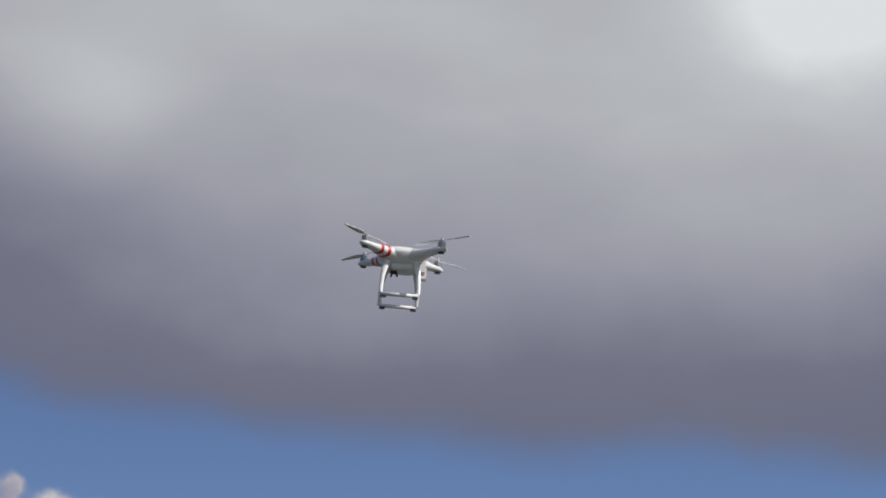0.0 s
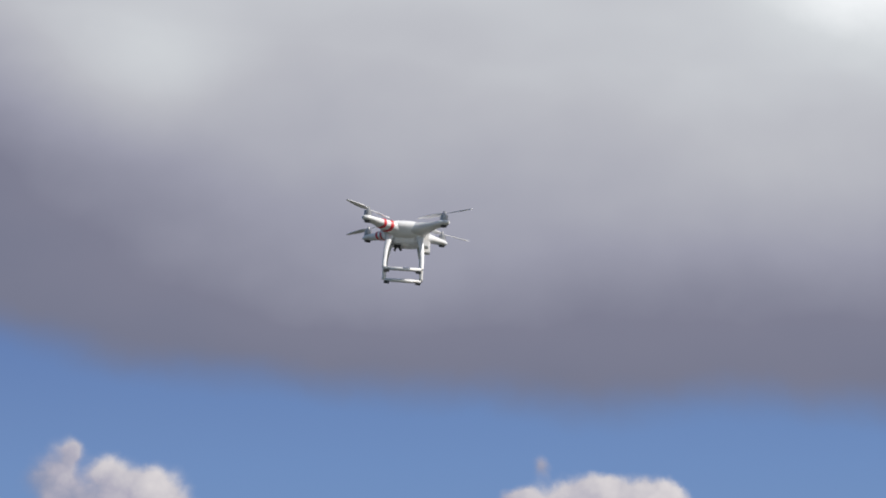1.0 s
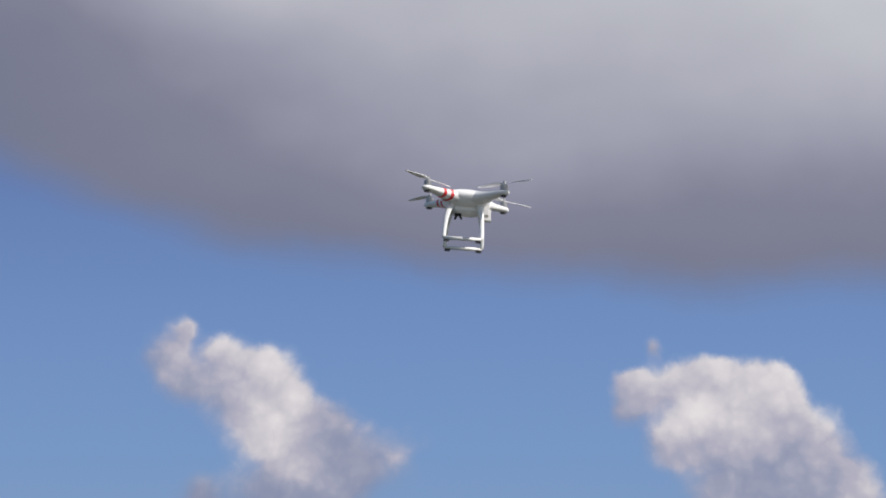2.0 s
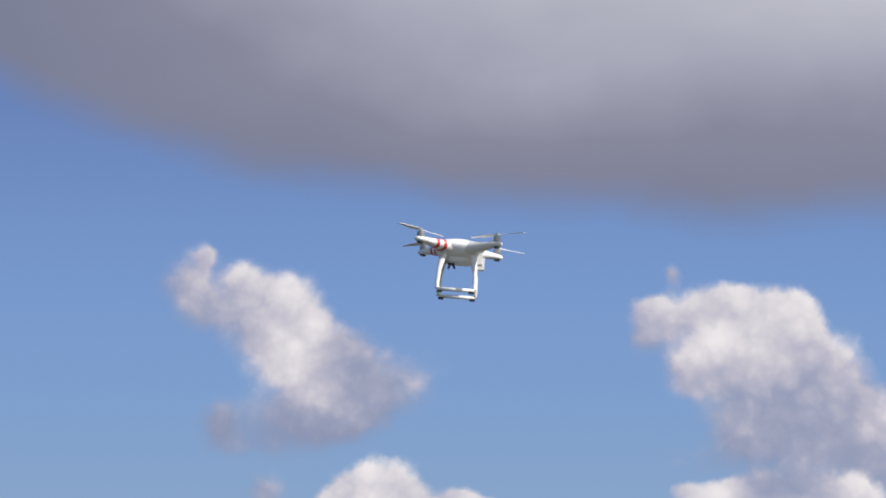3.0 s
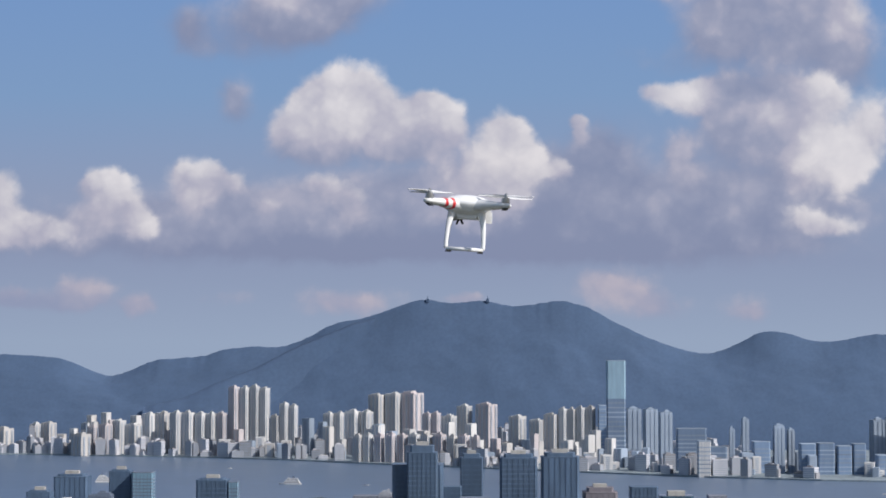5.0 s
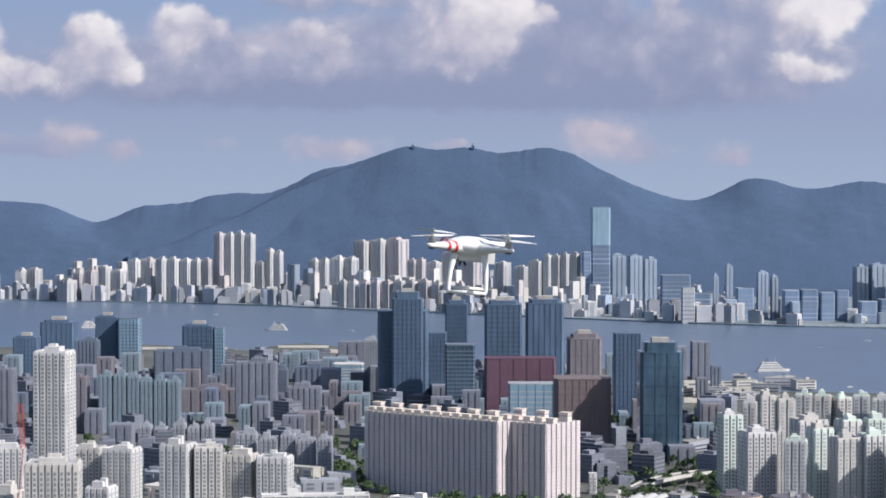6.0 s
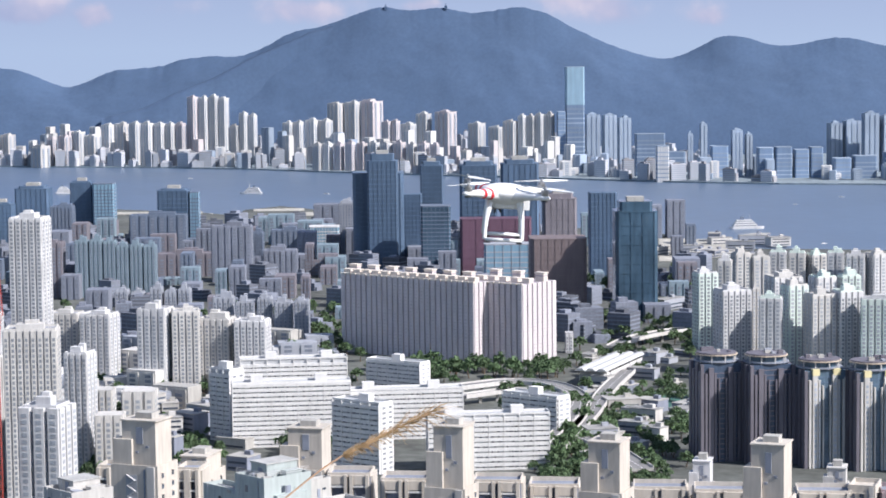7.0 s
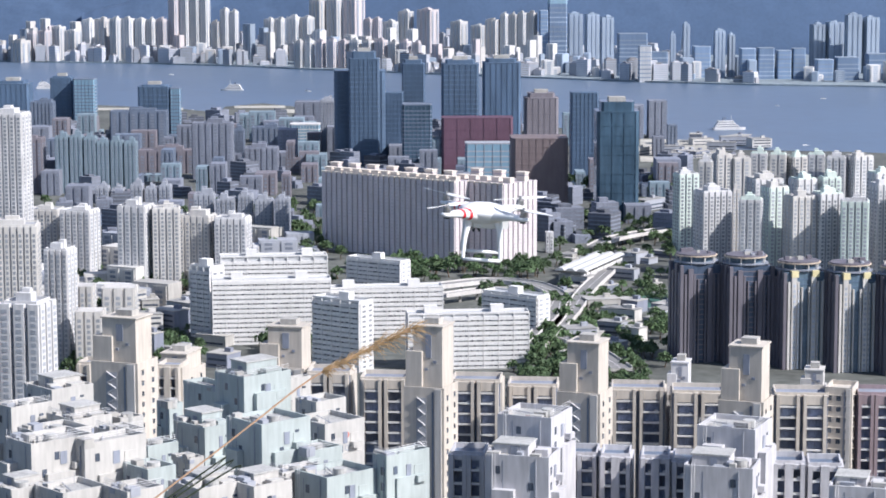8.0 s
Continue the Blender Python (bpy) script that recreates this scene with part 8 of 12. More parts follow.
flats(-241.1, 1958.0, 10.8, 16.0, 22.7, wall=M_GREY, glass=M_MIDWINDOW, bays=3, side=2, label="grey white residential tower, cloud shade put into its wall colour", storey=3)
flats(-228.3, 1958.0, 10.8, 16.0, 19.7, wall=M_GREY, glass=M_MIDWINDOW, bays=3, side=2, label="grey white residential tower, cloud shade put into its wall colour", storey=3)
flats(-216.5, 1958.0, 10.8, 16.0, 21.7, wall=M_GREY, glass=M_MIDWINDOW, bays=3, side=2, label="grey white residential tower, cloud shade put into its wall colour", storey=3)
flats(-164.9, 1769.0, 16.5, 18.0, 34.9, wall=M_GREY, glass=M_MIDWINDOW, bays=4, side=3, label="weathered grey residential block", storey=2.8)
flats(-145.7, 1749.0, 15.0, 18.0, 33.5, wall=M_GREY, glass=M_MIDWINDOW, bays=4, side=3, label="weathered grey residential block", storey=2.8)
flats(-130.7, 1749.0, 11.4, 18.0, 36.2, wall=M_GREY, glass=M_MIDWINDOW, bays=4, side=3, label="weathered grey residential block", storey=2.8)
flats(-115.5, 1739.0, 14.0, 18.0, 33.8, wall=M_GREY, glass=M_MIDWINDOW, bays=4, side=3, label="weathered grey residential block", storey=2.8)
flats(-100.5, 1729.0, 11.3, 18.0, 35.8, wall=M_GREY, glass=M_MIDWINDOW, bays=4, side=3, label="weathered grey residential block", storey=2.8)
flats(77.2, 2610.9, 22.4, 20.8, 9.5, wall=M_TEAL, glass=M_MIDWINDOW, bays=3, side=0, top=False, lump=True, label="low industrial block among the office towers", storey=3.6, name="industrial_block")
flats(-511.7, 2495.3, 12.3, 21.0, 24.8, wall=M_TEAL, glass=M_MIDWINDOW, bays=3, side=0, top=False, lump=True, label="low industrial block among the office towers", storey=3.6, name="industrial_block")
flats(-123.3, 2273.2, 9.6, 26.3, 33.1, wall=M_ROSE, glass=M_MIDWINDOW, bays=3, side=0, top=False, lump=True, label="low industrial block among the office towers", storey=3.6, name="industrial_block")
flats(-131.0, 2362.8, 21.7, 27.6, 38.1, wall=M_GREYDARK, glass=M_MIDWINDOW, bays=3, side=0, top=False, lump=True, label="low industrial block among the office towers", storey=3.6, name="industrial_block")
flats(-519.3, 2601.3, 32.5, 15.1, 16.7, wall=M_STEELBLUE, glass=M_MIDWINDOW, bays=3, side=0, top=False, lump=True, label="low industrial block among the office towers", storey=3.6, name="industrial_block")
flats(-321.2, 2281.5, 26.5, 20.3, 13.5, wall=M_GREYDARK, glass=M_MIDWINDOW, bays=3, side=0, top=False, lump=True, label="low industrial block among the office towers", storey=3.6, name="industrial_block")
flats(-138.4, 2064.3, 21.2, 16.7, 18.3, wall=M_GREYDARK, glass=M_MIDWINDOW, bays=3, side=0, top=False, lump=True, label="low industrial block among the office towers", storey=3.6, name="industrial_block")
flats(201.5, 2424.7, 14.3, 21.2, 22.2, wall=M_TEAL, glass=M_MIDWINDOW, bays=3, side=0, top=False, lump=True, label="low industrial block among the office towers", storey=3.6, name="industrial_block")
flats(216.9, 2044.5, 17.4, 25.0, 12.7, wall=M_STEELBLUE, glass=M_MIDWINDOW, bays=3, side=0, top=False, lump=True, label="low industrial block among the office towers", storey=3.6, name="industrial_block")
flats(111.5, 2591.4, 30.7, 20.7, 37.9, wall=M_ROSE, glass=M_MIDWINDOW, bays=3, side=0, top=False, lump=True, label="low industrial block among the office towers", storey=3.6, name="industrial_block")
flats(196.4, 2446.1, 19.1, 19.2, 15.2, wall=M_STEELBLUE, glass=M_MIDWINDOW, bays=3, side=0, top=False, lump=True, label="low industrial block among the office towers", storey=3.6, name="industrial_block")
flats(62.2, 2592.3, 11.4, 29.5, 38.8, wall=M_GREYDARK, glass=M_MIDWINDOW, bays=3, side=0, top=False, lump=True, label="low industrial block among the office towers", storey=3.6, name="industrial_block")
flats(-165.5, 1875.3, 17.3, 16.3, 15.7, wall=M_STEELBLUE, glass=M_MIDWINDOW, bays=3, side=0, top=False, lump=True, label="low industrial block among the office towers", storey=3.6, name="industrial_block")
flats(-338.3, 2293.6, 23.0, 25.9, 38.2, wall=M_ROSE, glass=M_MIDWINDOW, bays=3, side=0, top=False, lump=True, label="low industrial block among the office towers", storey=3.6, name="industrial_block")
flats(-137.4, 2556.5, 29.9, 28.2, 34.9, wall=M_TEAL, glass=M_MIDWINDOW, bays=3, side=0, top=False, lump=True, label="low industrial block among the office towers", storey=3.6, name="industrial_block")
flats(-289.0, 1799.3, 8.1, 26.1, 20.9, wall=M_TEAL, glass=M_MIDWINDOW, bays=3, side=0, top=False, lump=True, label="low industrial block among the office towers", storey=3.6, name="industrial_block")
flats(-277.8, 2320.6, 26.9, 29.5, 18.8, wall=M_TEAL, glass=M_MIDWINDOW, bays=3, side=0, top=False, lump=True, label="low industrial block among the office towers", storey=3.6, name="industrial_block")
flats(-332.9, 2181.2, 17.0, 17.7, 32.6, wall=M_STEELBLUE, glass=M_MIDWINDOW, bays=3, side=0, top=False, lump=True, label="low industrial block among the office towers", storey=3.6, name="industrial_block")
flats(-387.5, 2260.6, 24.1, 15.3, 23.2, wall=M_ROSE, glass=M_MIDWINDOW, bays=3, side=0, top=False, lump=True, label="low industrial block among the office towers", storey=3.6, name="industrial_block")
flats(-198.2, 1864.4, 12.7, 19.6, 10.7, wall=M_GREYDARK, glass=M_MIDWINDOW, bays=3, side=0, top=False, lump=True, label="low industrial block among the office towers", storey=3.6, name="industrial_block")
flats(-261.9, 2411.2, 12.3, 15.3, 26.0, wall=M_GREYDARK, glass=M_MIDWINDOW, bays=3, side=0, top=False, lump=True, label="low industrial block among the office towers", storey=3.6, name="industrial_block")
flats(-441.1, 2260.3, 18.2, 16.4, 21.9, wall=M_STEELBLUE, glass=M_MIDWINDOW, bays=3, side=0, top=False, lump=True, label="low industrial block among the office towers", storey=3.6, name="industrial_block")
flats(-10.9, 2320.7, 28.5, 28.1, 24.8, wall=M_GREYDARK, glass=M_MIDWINDOW, bays=3, side=0, top=False, lump=True, label="low industrial block among the office towers", storey=3.6, name="industrial_block")
flats(-187.7, 2171.0, 11.7, 20.8, 26.4, wall=M_STEELBLUE, glass=M_MIDWINDOW, bays=3, side=0, top=False, lump=True, label="low industrial block among the office towers", storey=3.6, name="industrial_block")
flats(158.7, 2121.3, 10.4, 27.3, 16.9, wall=M_TEAL, glass=M_MIDWINDOW, bays=3, side=0, top=False, lump=True, label="low industrial block among the office towers", storey=3.6, name="industrial_block")
flats(-244.6, 2418.6, 19.1, 14.9, 37.9, wall=M_GREYDARK, glass=M_MIDWINDOW, bays=3, side=0, top=False, lump=True, label="low industrial block among the office towers", storey=3.6, name="industrial_block")
flats(171.2, 2076.0, 16.5, 22.4, 32.8, wall=M_ROSE, glass=M_MIDWINDOW, bays=3, side=0, top=False, lump=True, label="low industrial block among the office towers", storey=3.6, name="industrial_block")
flats(-108.1, 2570.4, 22.8, 24.5, 25.4, wall=M_ROSE, glass=M_MIDWINDOW, bays=3, side=0, top=False, lump=True, label="low industrial block among the office towers", storey=3.6, name="industrial_block")
flats(75.5, 2649.0, 13.5, 19.2, 11.9, wall=M_GREYDARK, glass=M_MIDWINDOW, bays=3, side=0, top=False, lump=True, label="low industrial block among the office towers", storey=3.6, name="industrial_block")
flats(-228.8, 2124.4, 19.5, 16.8, 24.8, wall=M_TEAL, glass=M_MIDWINDOW, bays=3, side=0, top=False, lump=True, label="low industrial block among the office towers", storey=3.6, name="industrial_block")
flats(-333.5, 2073.5, 18.4, 25.2, 24.1, wall=M_GREYDARK, glass=M_MIDWINDOW, bays=3, side=0, top=False, lump=True, label="low industrial block among the office towers", storey=3.6, name="industrial_block")
flats(-346.1, 1867.2, 17.5, 24.5, 13.6, wall=M_GREYDARK, glass=M_MIDWINDOW, bays=3, side=0, top=False, lump=True, label="low industrial block among the office towers", storey=3.6, name="industrial_block")
flats(-135.2, 2067.8, 20.6, 29.9, 22.2, wall=M_ROSE, glass=M_MIDWINDOW, bays=3, side=0, top=False, lump=True, label="low industrial block among the office towers", storey=3.6, name="industrial_block")
flats(183.1, 2562.8, 23.9, 16.8, 39.4, wall=M_TEAL, glass=M_MIDWINDOW, bays=3, side=0, top=False, lump=True, label="low industrial block among the office towers", storey=3.6, name="industrial_block")
flats(298.3, 2570.7, 12.3, 18.4, 24.9, wall=M_STEELBLUE, glass=M_MIDWINDOW, bays=3, side=0, top=False, lump=True, label="low industrial block among the office towers", storey=3.6, name="industrial_block")
flats(264.6, 2660.0, 19.5, 30.0, 41.2, wall=M_GREYDARK, glass=M_MIDWINDOW, bays=3, side=0, top=False, lump=True, label="low industrial block among the office towers", storey=3.6, name="industrial_block")
flats(-406.0, 2524.8, 21.9, 16.9, 21.6, wall=M_TEAL, glass=M_MIDWINDOW, bays=3, side=0, top=False, lump=True, label="low industrial block among the office towers", storey=3.6, name="industrial_block")
flats(-498.0, 2417.1, 16.3, 16.5, 15.2, wall=M_ROSE, glass=M_MIDWINDOW, bays=3, side=0, top=False, lump=True, label="low industrial block among the office towers", storey=3.6, name="industrial_block")
flats(-75.9, 1897.5, 13.8, 17.1, 11.5, wall=M_TEAL, glass=M_MIDWINDOW, bays=3, side=0, top=False, lump=True, label="low industrial block among the office towers", storey=3.6, name="industrial_block")
flats(-288.2, 2253.6, 20.2, 28.4, 23.6, wall=M_ROSE, glass=M_MIDWINDOW, bays=3, side=0, top=False, lump=True, label="low industrial block among the office towers", storey=3.6, name="industrial_block")
flats(-225.9, 2106.1, 19.5, 28.9, 12.0, wall=M_GREYDARK, glass=M_MIDWINDOW, bays=3, side=0, top=False, lump=True, label="low industrial block among the office towers", storey=3.6, name="industrial_block")
flats(-262.4, 1824.8, 14.7, 28.7, 11.2, wall=M_STEELBLUE, glass=M_MIDWINDOW, bays=3, side=0, top=False, lump=True, label="low industrial block among the office towers", storey=3.6, name="industrial_block")
flats(-110.4, 1824.7, 9.2, 29.7, 10.9, wall=M_STEELBLUE, glass=M_MIDWINDOW, bays=3, side=0, top=False, lump=True, label="low industrial block among the office towers", storey=3.6, name="industrial_block")
flats(-440.8, 2621.2, 24.7, 28.3, 37.5, wall=M_ROSE, glass=M_MIDWINDOW, bays=3, side=0, top=False, lump=True, label="low industrial block among the office towers", storey=3.6, name="industrial_block")
flats(240.6, 2557.2, 27.4, 16.7, 18.3, wall=M_STEELBLUE, glass=M_MIDWINDOW, bays=3, side=0, top=False, lump=True, label="low industrial block among the office towers", storey=3.6, name="industrial_block")
flats(-234.5, 2153.7, 13.1, 27.4, 36.2, wall=M_STEELBLUE, glass=M_MIDWINDOW, bays=3, side=0, top=False, lump=True, label="low industrial block among the office towers", storey=3.6, name="industrial_block")
flats(-113.0, 2006.7, 9.0, 26.1, 27.6, wall=M_ROSE, glass=M_MIDWINDOW, bays=3, side=0, top=False, lump=True, label="low industrial block among the office towers", storey=3.6, name="industrial_block")
flats(-332.6, 2404.4, 11.7, 25.0, 24.7, wall=M_GREYDARK, glass=M_MIDWINDOW, bays=3, side=0, top=False, lump=True, label="low industrial block among the office towers", storey=3.6, name="industrial_block")
flats(-114.7, 1900.5, 9.0, 19.9, 12.9, wall=M_ROSE, glass=M_MIDWINDOW, bays=3, side=0, top=False, lump=True, label="low industrial block among the office towers", storey=3.6, name="industrial_block")
flats(-122.5, 2559.6, 26.6, 19.2, 30.3, wall=M_TEAL, glass=M_MIDWINDOW, bays=3, side=0, top=False, lump=True, label="low industrial block among the office towers", storey=3.6, name="industrial_block")
flats(-191.1, 2038.1, 11.9, 23.3, 30.8, wall=M_TEAL, glass=M_MIDWINDOW, bays=3, side=0, top=False, lump=True, label="low industrial block among the office towers", storey=3.6, name="industrial_block")
flats(-285.8, 1795.3, 16.2, 14.1, 11.6, wall=M_STEELBLUE, glass=M_MIDWINDOW, bays=3, side=0, top=False, lump=True, label="low industrial block among the office towers", storey=3.6, name="industrial_block")
flats(-360.4, 2006.7, 14.7, 17.5, 24.9, wall=M_GREYDARK, glass=M_MIDWINDOW, bays=3, side=0, top=False, lump=True, label="low industrial block among the office towers", storey=3.6, name="industrial_block")
flats(-375.2, 2640.2, 13.3, 25.3, 31.2, wall=M_ROSE, glass=M_MIDWINDOW, bays=3, side=0, top=False, lump=True, label="low industrial block among the office towers", storey=3.6, name="industrial_block")
flats(-125.1, 2589.4, 24.4, 15.3, 34.2, wall=M_GREYDARK, glass=M_MIDWINDOW, bays=3, side=0, top=False, lump=True, label="low industrial block among the office towers", storey=3.6, name="industrial_block")
flats(-37.0, 2528.7, 24.2, 24.2, 32.8, wall=M_ROSE, glass=M_MIDWINDOW, bays=3, side=0, top=False, lump=True, label="low industrial block among the office towers", storey=3.6, name="industrial_block")
flats(-116.5, 2271.7, 25.4, 23.0, 17.5, wall=M_ROSE, glass=M_MIDWINDOW, bays=3, side=0, top=False, lump=True, label="low industrial block among the office towers", storey=3.6, name="industrial_block")
flats(-393.2, 2517.5, 18.3, 27.6, 38.3, wall=M_ROSE, glass=M_MIDWINDOW, bays=3, side=0, top=False, lump=True, label="low industrial block among the office towers", storey=3.6, name="industrial_block")
flats(-146.6, 2309.9, 13.1, 28.9, 11.4, wall=M_GREYDARK, glass=M_MIDWINDOW, bays=3, side=0, top=False, lump=True, label="low industrial block among the office towers", storey=3.6, name="industrial_block")
flats(177.6, 1958.9, 17.0, 25.5, 12.0, wall=M_STEELBLUE, glass=M_MIDWINDOW, bays=3, side=0, top=False, lump=True, label="low industrial block among the office towers", storey=3.6, name="industrial_block")
flats(-207.8, 2629.6, 12.4, 25.1, 22.3, wall=M_ROSE, glass=M_MIDWINDOW, bays=3, side=0, top=False, lump=True, label="low industrial block among the office towers", storey=3.6, name="industrial_block")
flats(-297.1, 2345.4, 28.4, 20.1, 34.6, wall=M_STEELBLUE, glass=M_MIDWINDOW, bays=3, side=0, top=False, lump=True, label="low industrial block among the office towers", storey=3.6, name="industrial_block")
flats(-396.5, 2157.5, 26.7, 28.3, 19.6, wall=M_TEAL, glass=M_MIDWINDOW, bays=3, side=0, top=False, lump=True, label="low industrial block among the office towers", storey=3.6, name="industrial_block")
flats(186.4, 1848.6, 23.1, 23.6, 16.3, wall=M_GREYDARK, glass=M_MIDWINDOW, bays=3, side=0, top=False, lump=True, label="low industrial block among the office towers", storey=3.6, name="industrial_block")
flats(-104.8, 2399.2, 16.4, 19.9, 31.3, wall=M_ROSE, glass=M_MIDWINDOW, bays=3, side=0, top=False, lump=True, label="low industrial block among the office towers", storey=3.6, name="industrial_block")
flats(131.9, 2416.2, 13.1, 27.2, 21.5, wall=M_GREYDARK, glass=M_MIDWINDOW, bays=3, side=0, top=False, lump=True, label="low industrial block among the office towers", storey=3.6, name="industrial_block")
flats(-56.2, 2517.4, 24.3, 29.7, 18.9, wall=M_TEAL, glass=M_MIDWINDOW, bays=3, side=0, top=False, lump=True, label="low industrial block among the office towers", storey=3.6, name="industrial_block")
flats(-105.1, 2272.6, 23.2, 21.5, 32.2, wall=M_TEAL, glass=M_MIDWINDOW, bays=3, side=0, top=False, lump=True, label="low industrial block among the office towers", storey=3.6, name="industrial_block")
flats(-141.4, 2313.8, 28.9, 25.4, 18.6, wall=M_GREYDARK, glass=M_MIDWINDOW, bays=3, side=0, top=False, lump=True, label="low industrial block among the office towers", storey=3.6, name="industrial_block")
flats(-450.6, 2508.3, 24.0, 26.6, 27.8, wall=M_GREYDARK, glass=M_MIDWINDOW, bays=3, side=0, top=False, lump=True, label="low industrial block among the office towers", storey=3.6, name="industrial_block")
flats(-493.6, 2430.0, 23.9, 15.8, 13.4, wall=M_GREYDARK, glass=M_MIDWINDOW, bays=3, side=0, top=False, lump=True, label="low industrial block among the office towers", storey=3.6, name="industrial_block")
flats(-175.7, 2630.0, 31.9, 19.3, 37.1, wall=M_TEAL, glass=M_MIDWINDOW, bays=3, side=0, top=False, lump=True, label="low industrial block among the office towers", storey=3.6, name="industrial_block")
flats(-81.0, 2406.8, 22.8, 25.4, 37.4, wall=M_GREYDARK, glass=M_MIDWINDOW, bays=3, side=0, top=False, lump=True, label="low industrial block among the office towers", storey=3.6, name="industrial_block")
flats(-103.4, 2241.4, 21.6, 14.8, 25.4, wall=M_ROSE, glass=M_MIDWINDOW, bays=3, side=0, top=False, lump=True, label="low industrial block among the office towers", storey=3.6, name="industrial_block")
flats(-238.2, 2254.1, 9.9, 28.9, 13.9, wall=M_STEELBLUE, glass=M_MIDWINDOW, bays=3, side=0, top=False, lump=True, label="low industrial block among the office towers", storey=3.6, name="industrial_block")
flats(221.0, 1999.3, 19.5, 15.1, 19.2, wall=M_TEAL, glass=M_MIDWINDOW, bays=3, side=0, top=False, lump=True, label="low industrial block among the office towers", storey=3.6, name="industrial_block")
flats(187.8, 2228.6, 15.2, 19.8, 15.8, wall=M_GREYDARK, glass=M_MIDWINDOW, bays=3, side=0, top=False, lump=True, label="low industrial block among the office towers", storey=3.6, name="industrial_block")
flats(-267.9, 2516.9, 15.2, 17.8, 19.1, wall=M_STEELBLUE, glass=M_MIDWINDOW, bays=3, side=0, top=False, lump=True, label="low industrial block among the office towers", storey=3.6, name="industrial_block")
flats(109.1, 2702.6, 13.3, 18.0, 30.8, wall=M_ROSE, glass=M_MIDWINDOW, bays=3, side=0, top=False, lump=True, label="low industrial block among the office towers", storey=3.6, name="industrial_block")
flats(-78.2, 2035.3, 10.7, 15.7, 29.2, wall=M_TEAL, glass=M_MIDWINDOW, bays=3, side=0, top=False, lump=True, label="low industrial block among the office towers", storey=3.6, name="industrial_block")
flats(-207.9, 1923.3, 23.1, 19.2, 12.4, wall=M_GREYDARK, glass=M_MIDWINDOW, bays=3, side=0, top=False, lump=True, label="low industrial block among the office towers", storey=3.6, name="industrial_block")
flats(-507.7, 2612.7, 20.0, 18.2, 9.6, wall=M_ROSE, glass=M_MIDWINDOW, bays=3, side=0, top=False, lump=True, label="low industrial block among the office towers", storey=3.6, name="industrial_block")
flats(67.7, 2467.7, 27.1, 18.9, 9.1, wall=M_TEAL, glass=M_MIDWINDOW, bays=3, side=0, top=False, lump=True, label="low industrial block among the office towers", storey=3.6, name="industrial_block")
flats(-397.9, 2457.0, 23.0, 29.4, 21.2, wall=M_STEELBLUE, glass=M_MIDWINDOW, bays=3, side=0, top=False, lump=True, label="low industrial block among the office towers", storey=3.6, name="industrial_block")
flats(-252.7, 2192.8, 26.9, 21.7, 7.9, wall=M_TEAL, glass=M_MIDWINDOW, bays=3, side=0, top=False, lump=True, label="low industrial block among the office towers", storey=3.6, name="industrial_block")
flats(-402.9, 2266.8, 10.6, 15.8, 39.2, wall=M_ROSE, glass=M_MIDWINDOW, bays=3, side=0, top=False, lump=True, label="low industrial block among the office towers", storey=3.6, name="industrial_block")
flats(-351.3, 2709.6, 25.3, 24.8, 29.5, wall=M_TEAL, glass=M_MIDWINDOW, bays=3, side=0, top=False, lump=True, label="low industrial block among the office towers", storey=3.6, name="industrial_block")
flats(-83.4, 2125.3, 11.2, 15.9, 8.3, wall=M_TEAL, glass=M_MIDWINDOW, bays=3, side=0, top=False, lump=True, label="low industrial block among the office towers", storey=3.6, name="industrial_block")
flats(-195.4, 2677.6, 21.5, 28.4, 30.5, wall=M_TEAL, glass=M_MIDWINDOW, bays=3, side=0, top=False, lump=True, label="low industrial block among the office towers", storey=3.6, name="industrial_block")
flats(-247.1, 1997.8, 16.4, 18.3, 13.8, wall=M_ROSE, glass=M_MIDWINDOW, bays=3, side=0, top=False, lump=True, label="low industrial block among the office towers", storey=3.6, name="industrial_block")
flats(190.6, 2319.3, 15.1, 14.7, 31.2, wall=M_TEAL, glass=M_MIDWINDOW, bays=3, side=0, top=False, lump=True, label="low industrial block among the office towers", storey=3.6, name="industrial_block")
flats(230.9, 2404.9, 10.7, 27.4, 22.8, wall=M_ROSE, glass=M_MIDWINDOW, bays=3, side=0, top=False, lump=True, label="low industrial block among the office towers", storey=3.6, name="industrial_block")
flats(-334.2, 2113.7, 20.9, 20.9, 30.1, wall=M_GREYDARK, glass=M_MIDWINDOW, bays=3, side=0, top=False, lump=True, label="low industrial block among the office towers", storey=3.6, name="industrial_block")
flats(-158.8, 2617.2, 30.7, 26.5, 27.3, wall=M_GREYDARK, glass=M_MIDWINDOW, bays=3, side=0, top=False, lump=True, label="low industrial block among the office towers", storey=3.6, name="industrial_block")
flats(-122.9, 1940.7, 13.8, 21.5, 9.7, wall=M_GREYDARK, glass=M_MIDWINDOW, bays=3, side=0, top=False, lump=True, label="low industrial block among the office towers", storey=3.6, name="industrial_block")
flats(238.5, 2091.5, 24.9, 29.0, 31.5, wall=M_GREYDARK, glass=M_MIDWINDOW, bays=3, side=0, top=False, lump=True, label="low industrial block among the office towers", storey=3.6, name="industrial_block")
flats(-375.6, 2049.7, 19.7, 24.9, 32.9, wall=M_GREYDARK, glass=M_MIDWINDOW, bays=3, side=0, top=False, lump=True, label="low industrial block among the office towers", storey=3.6, name="industrial_block")
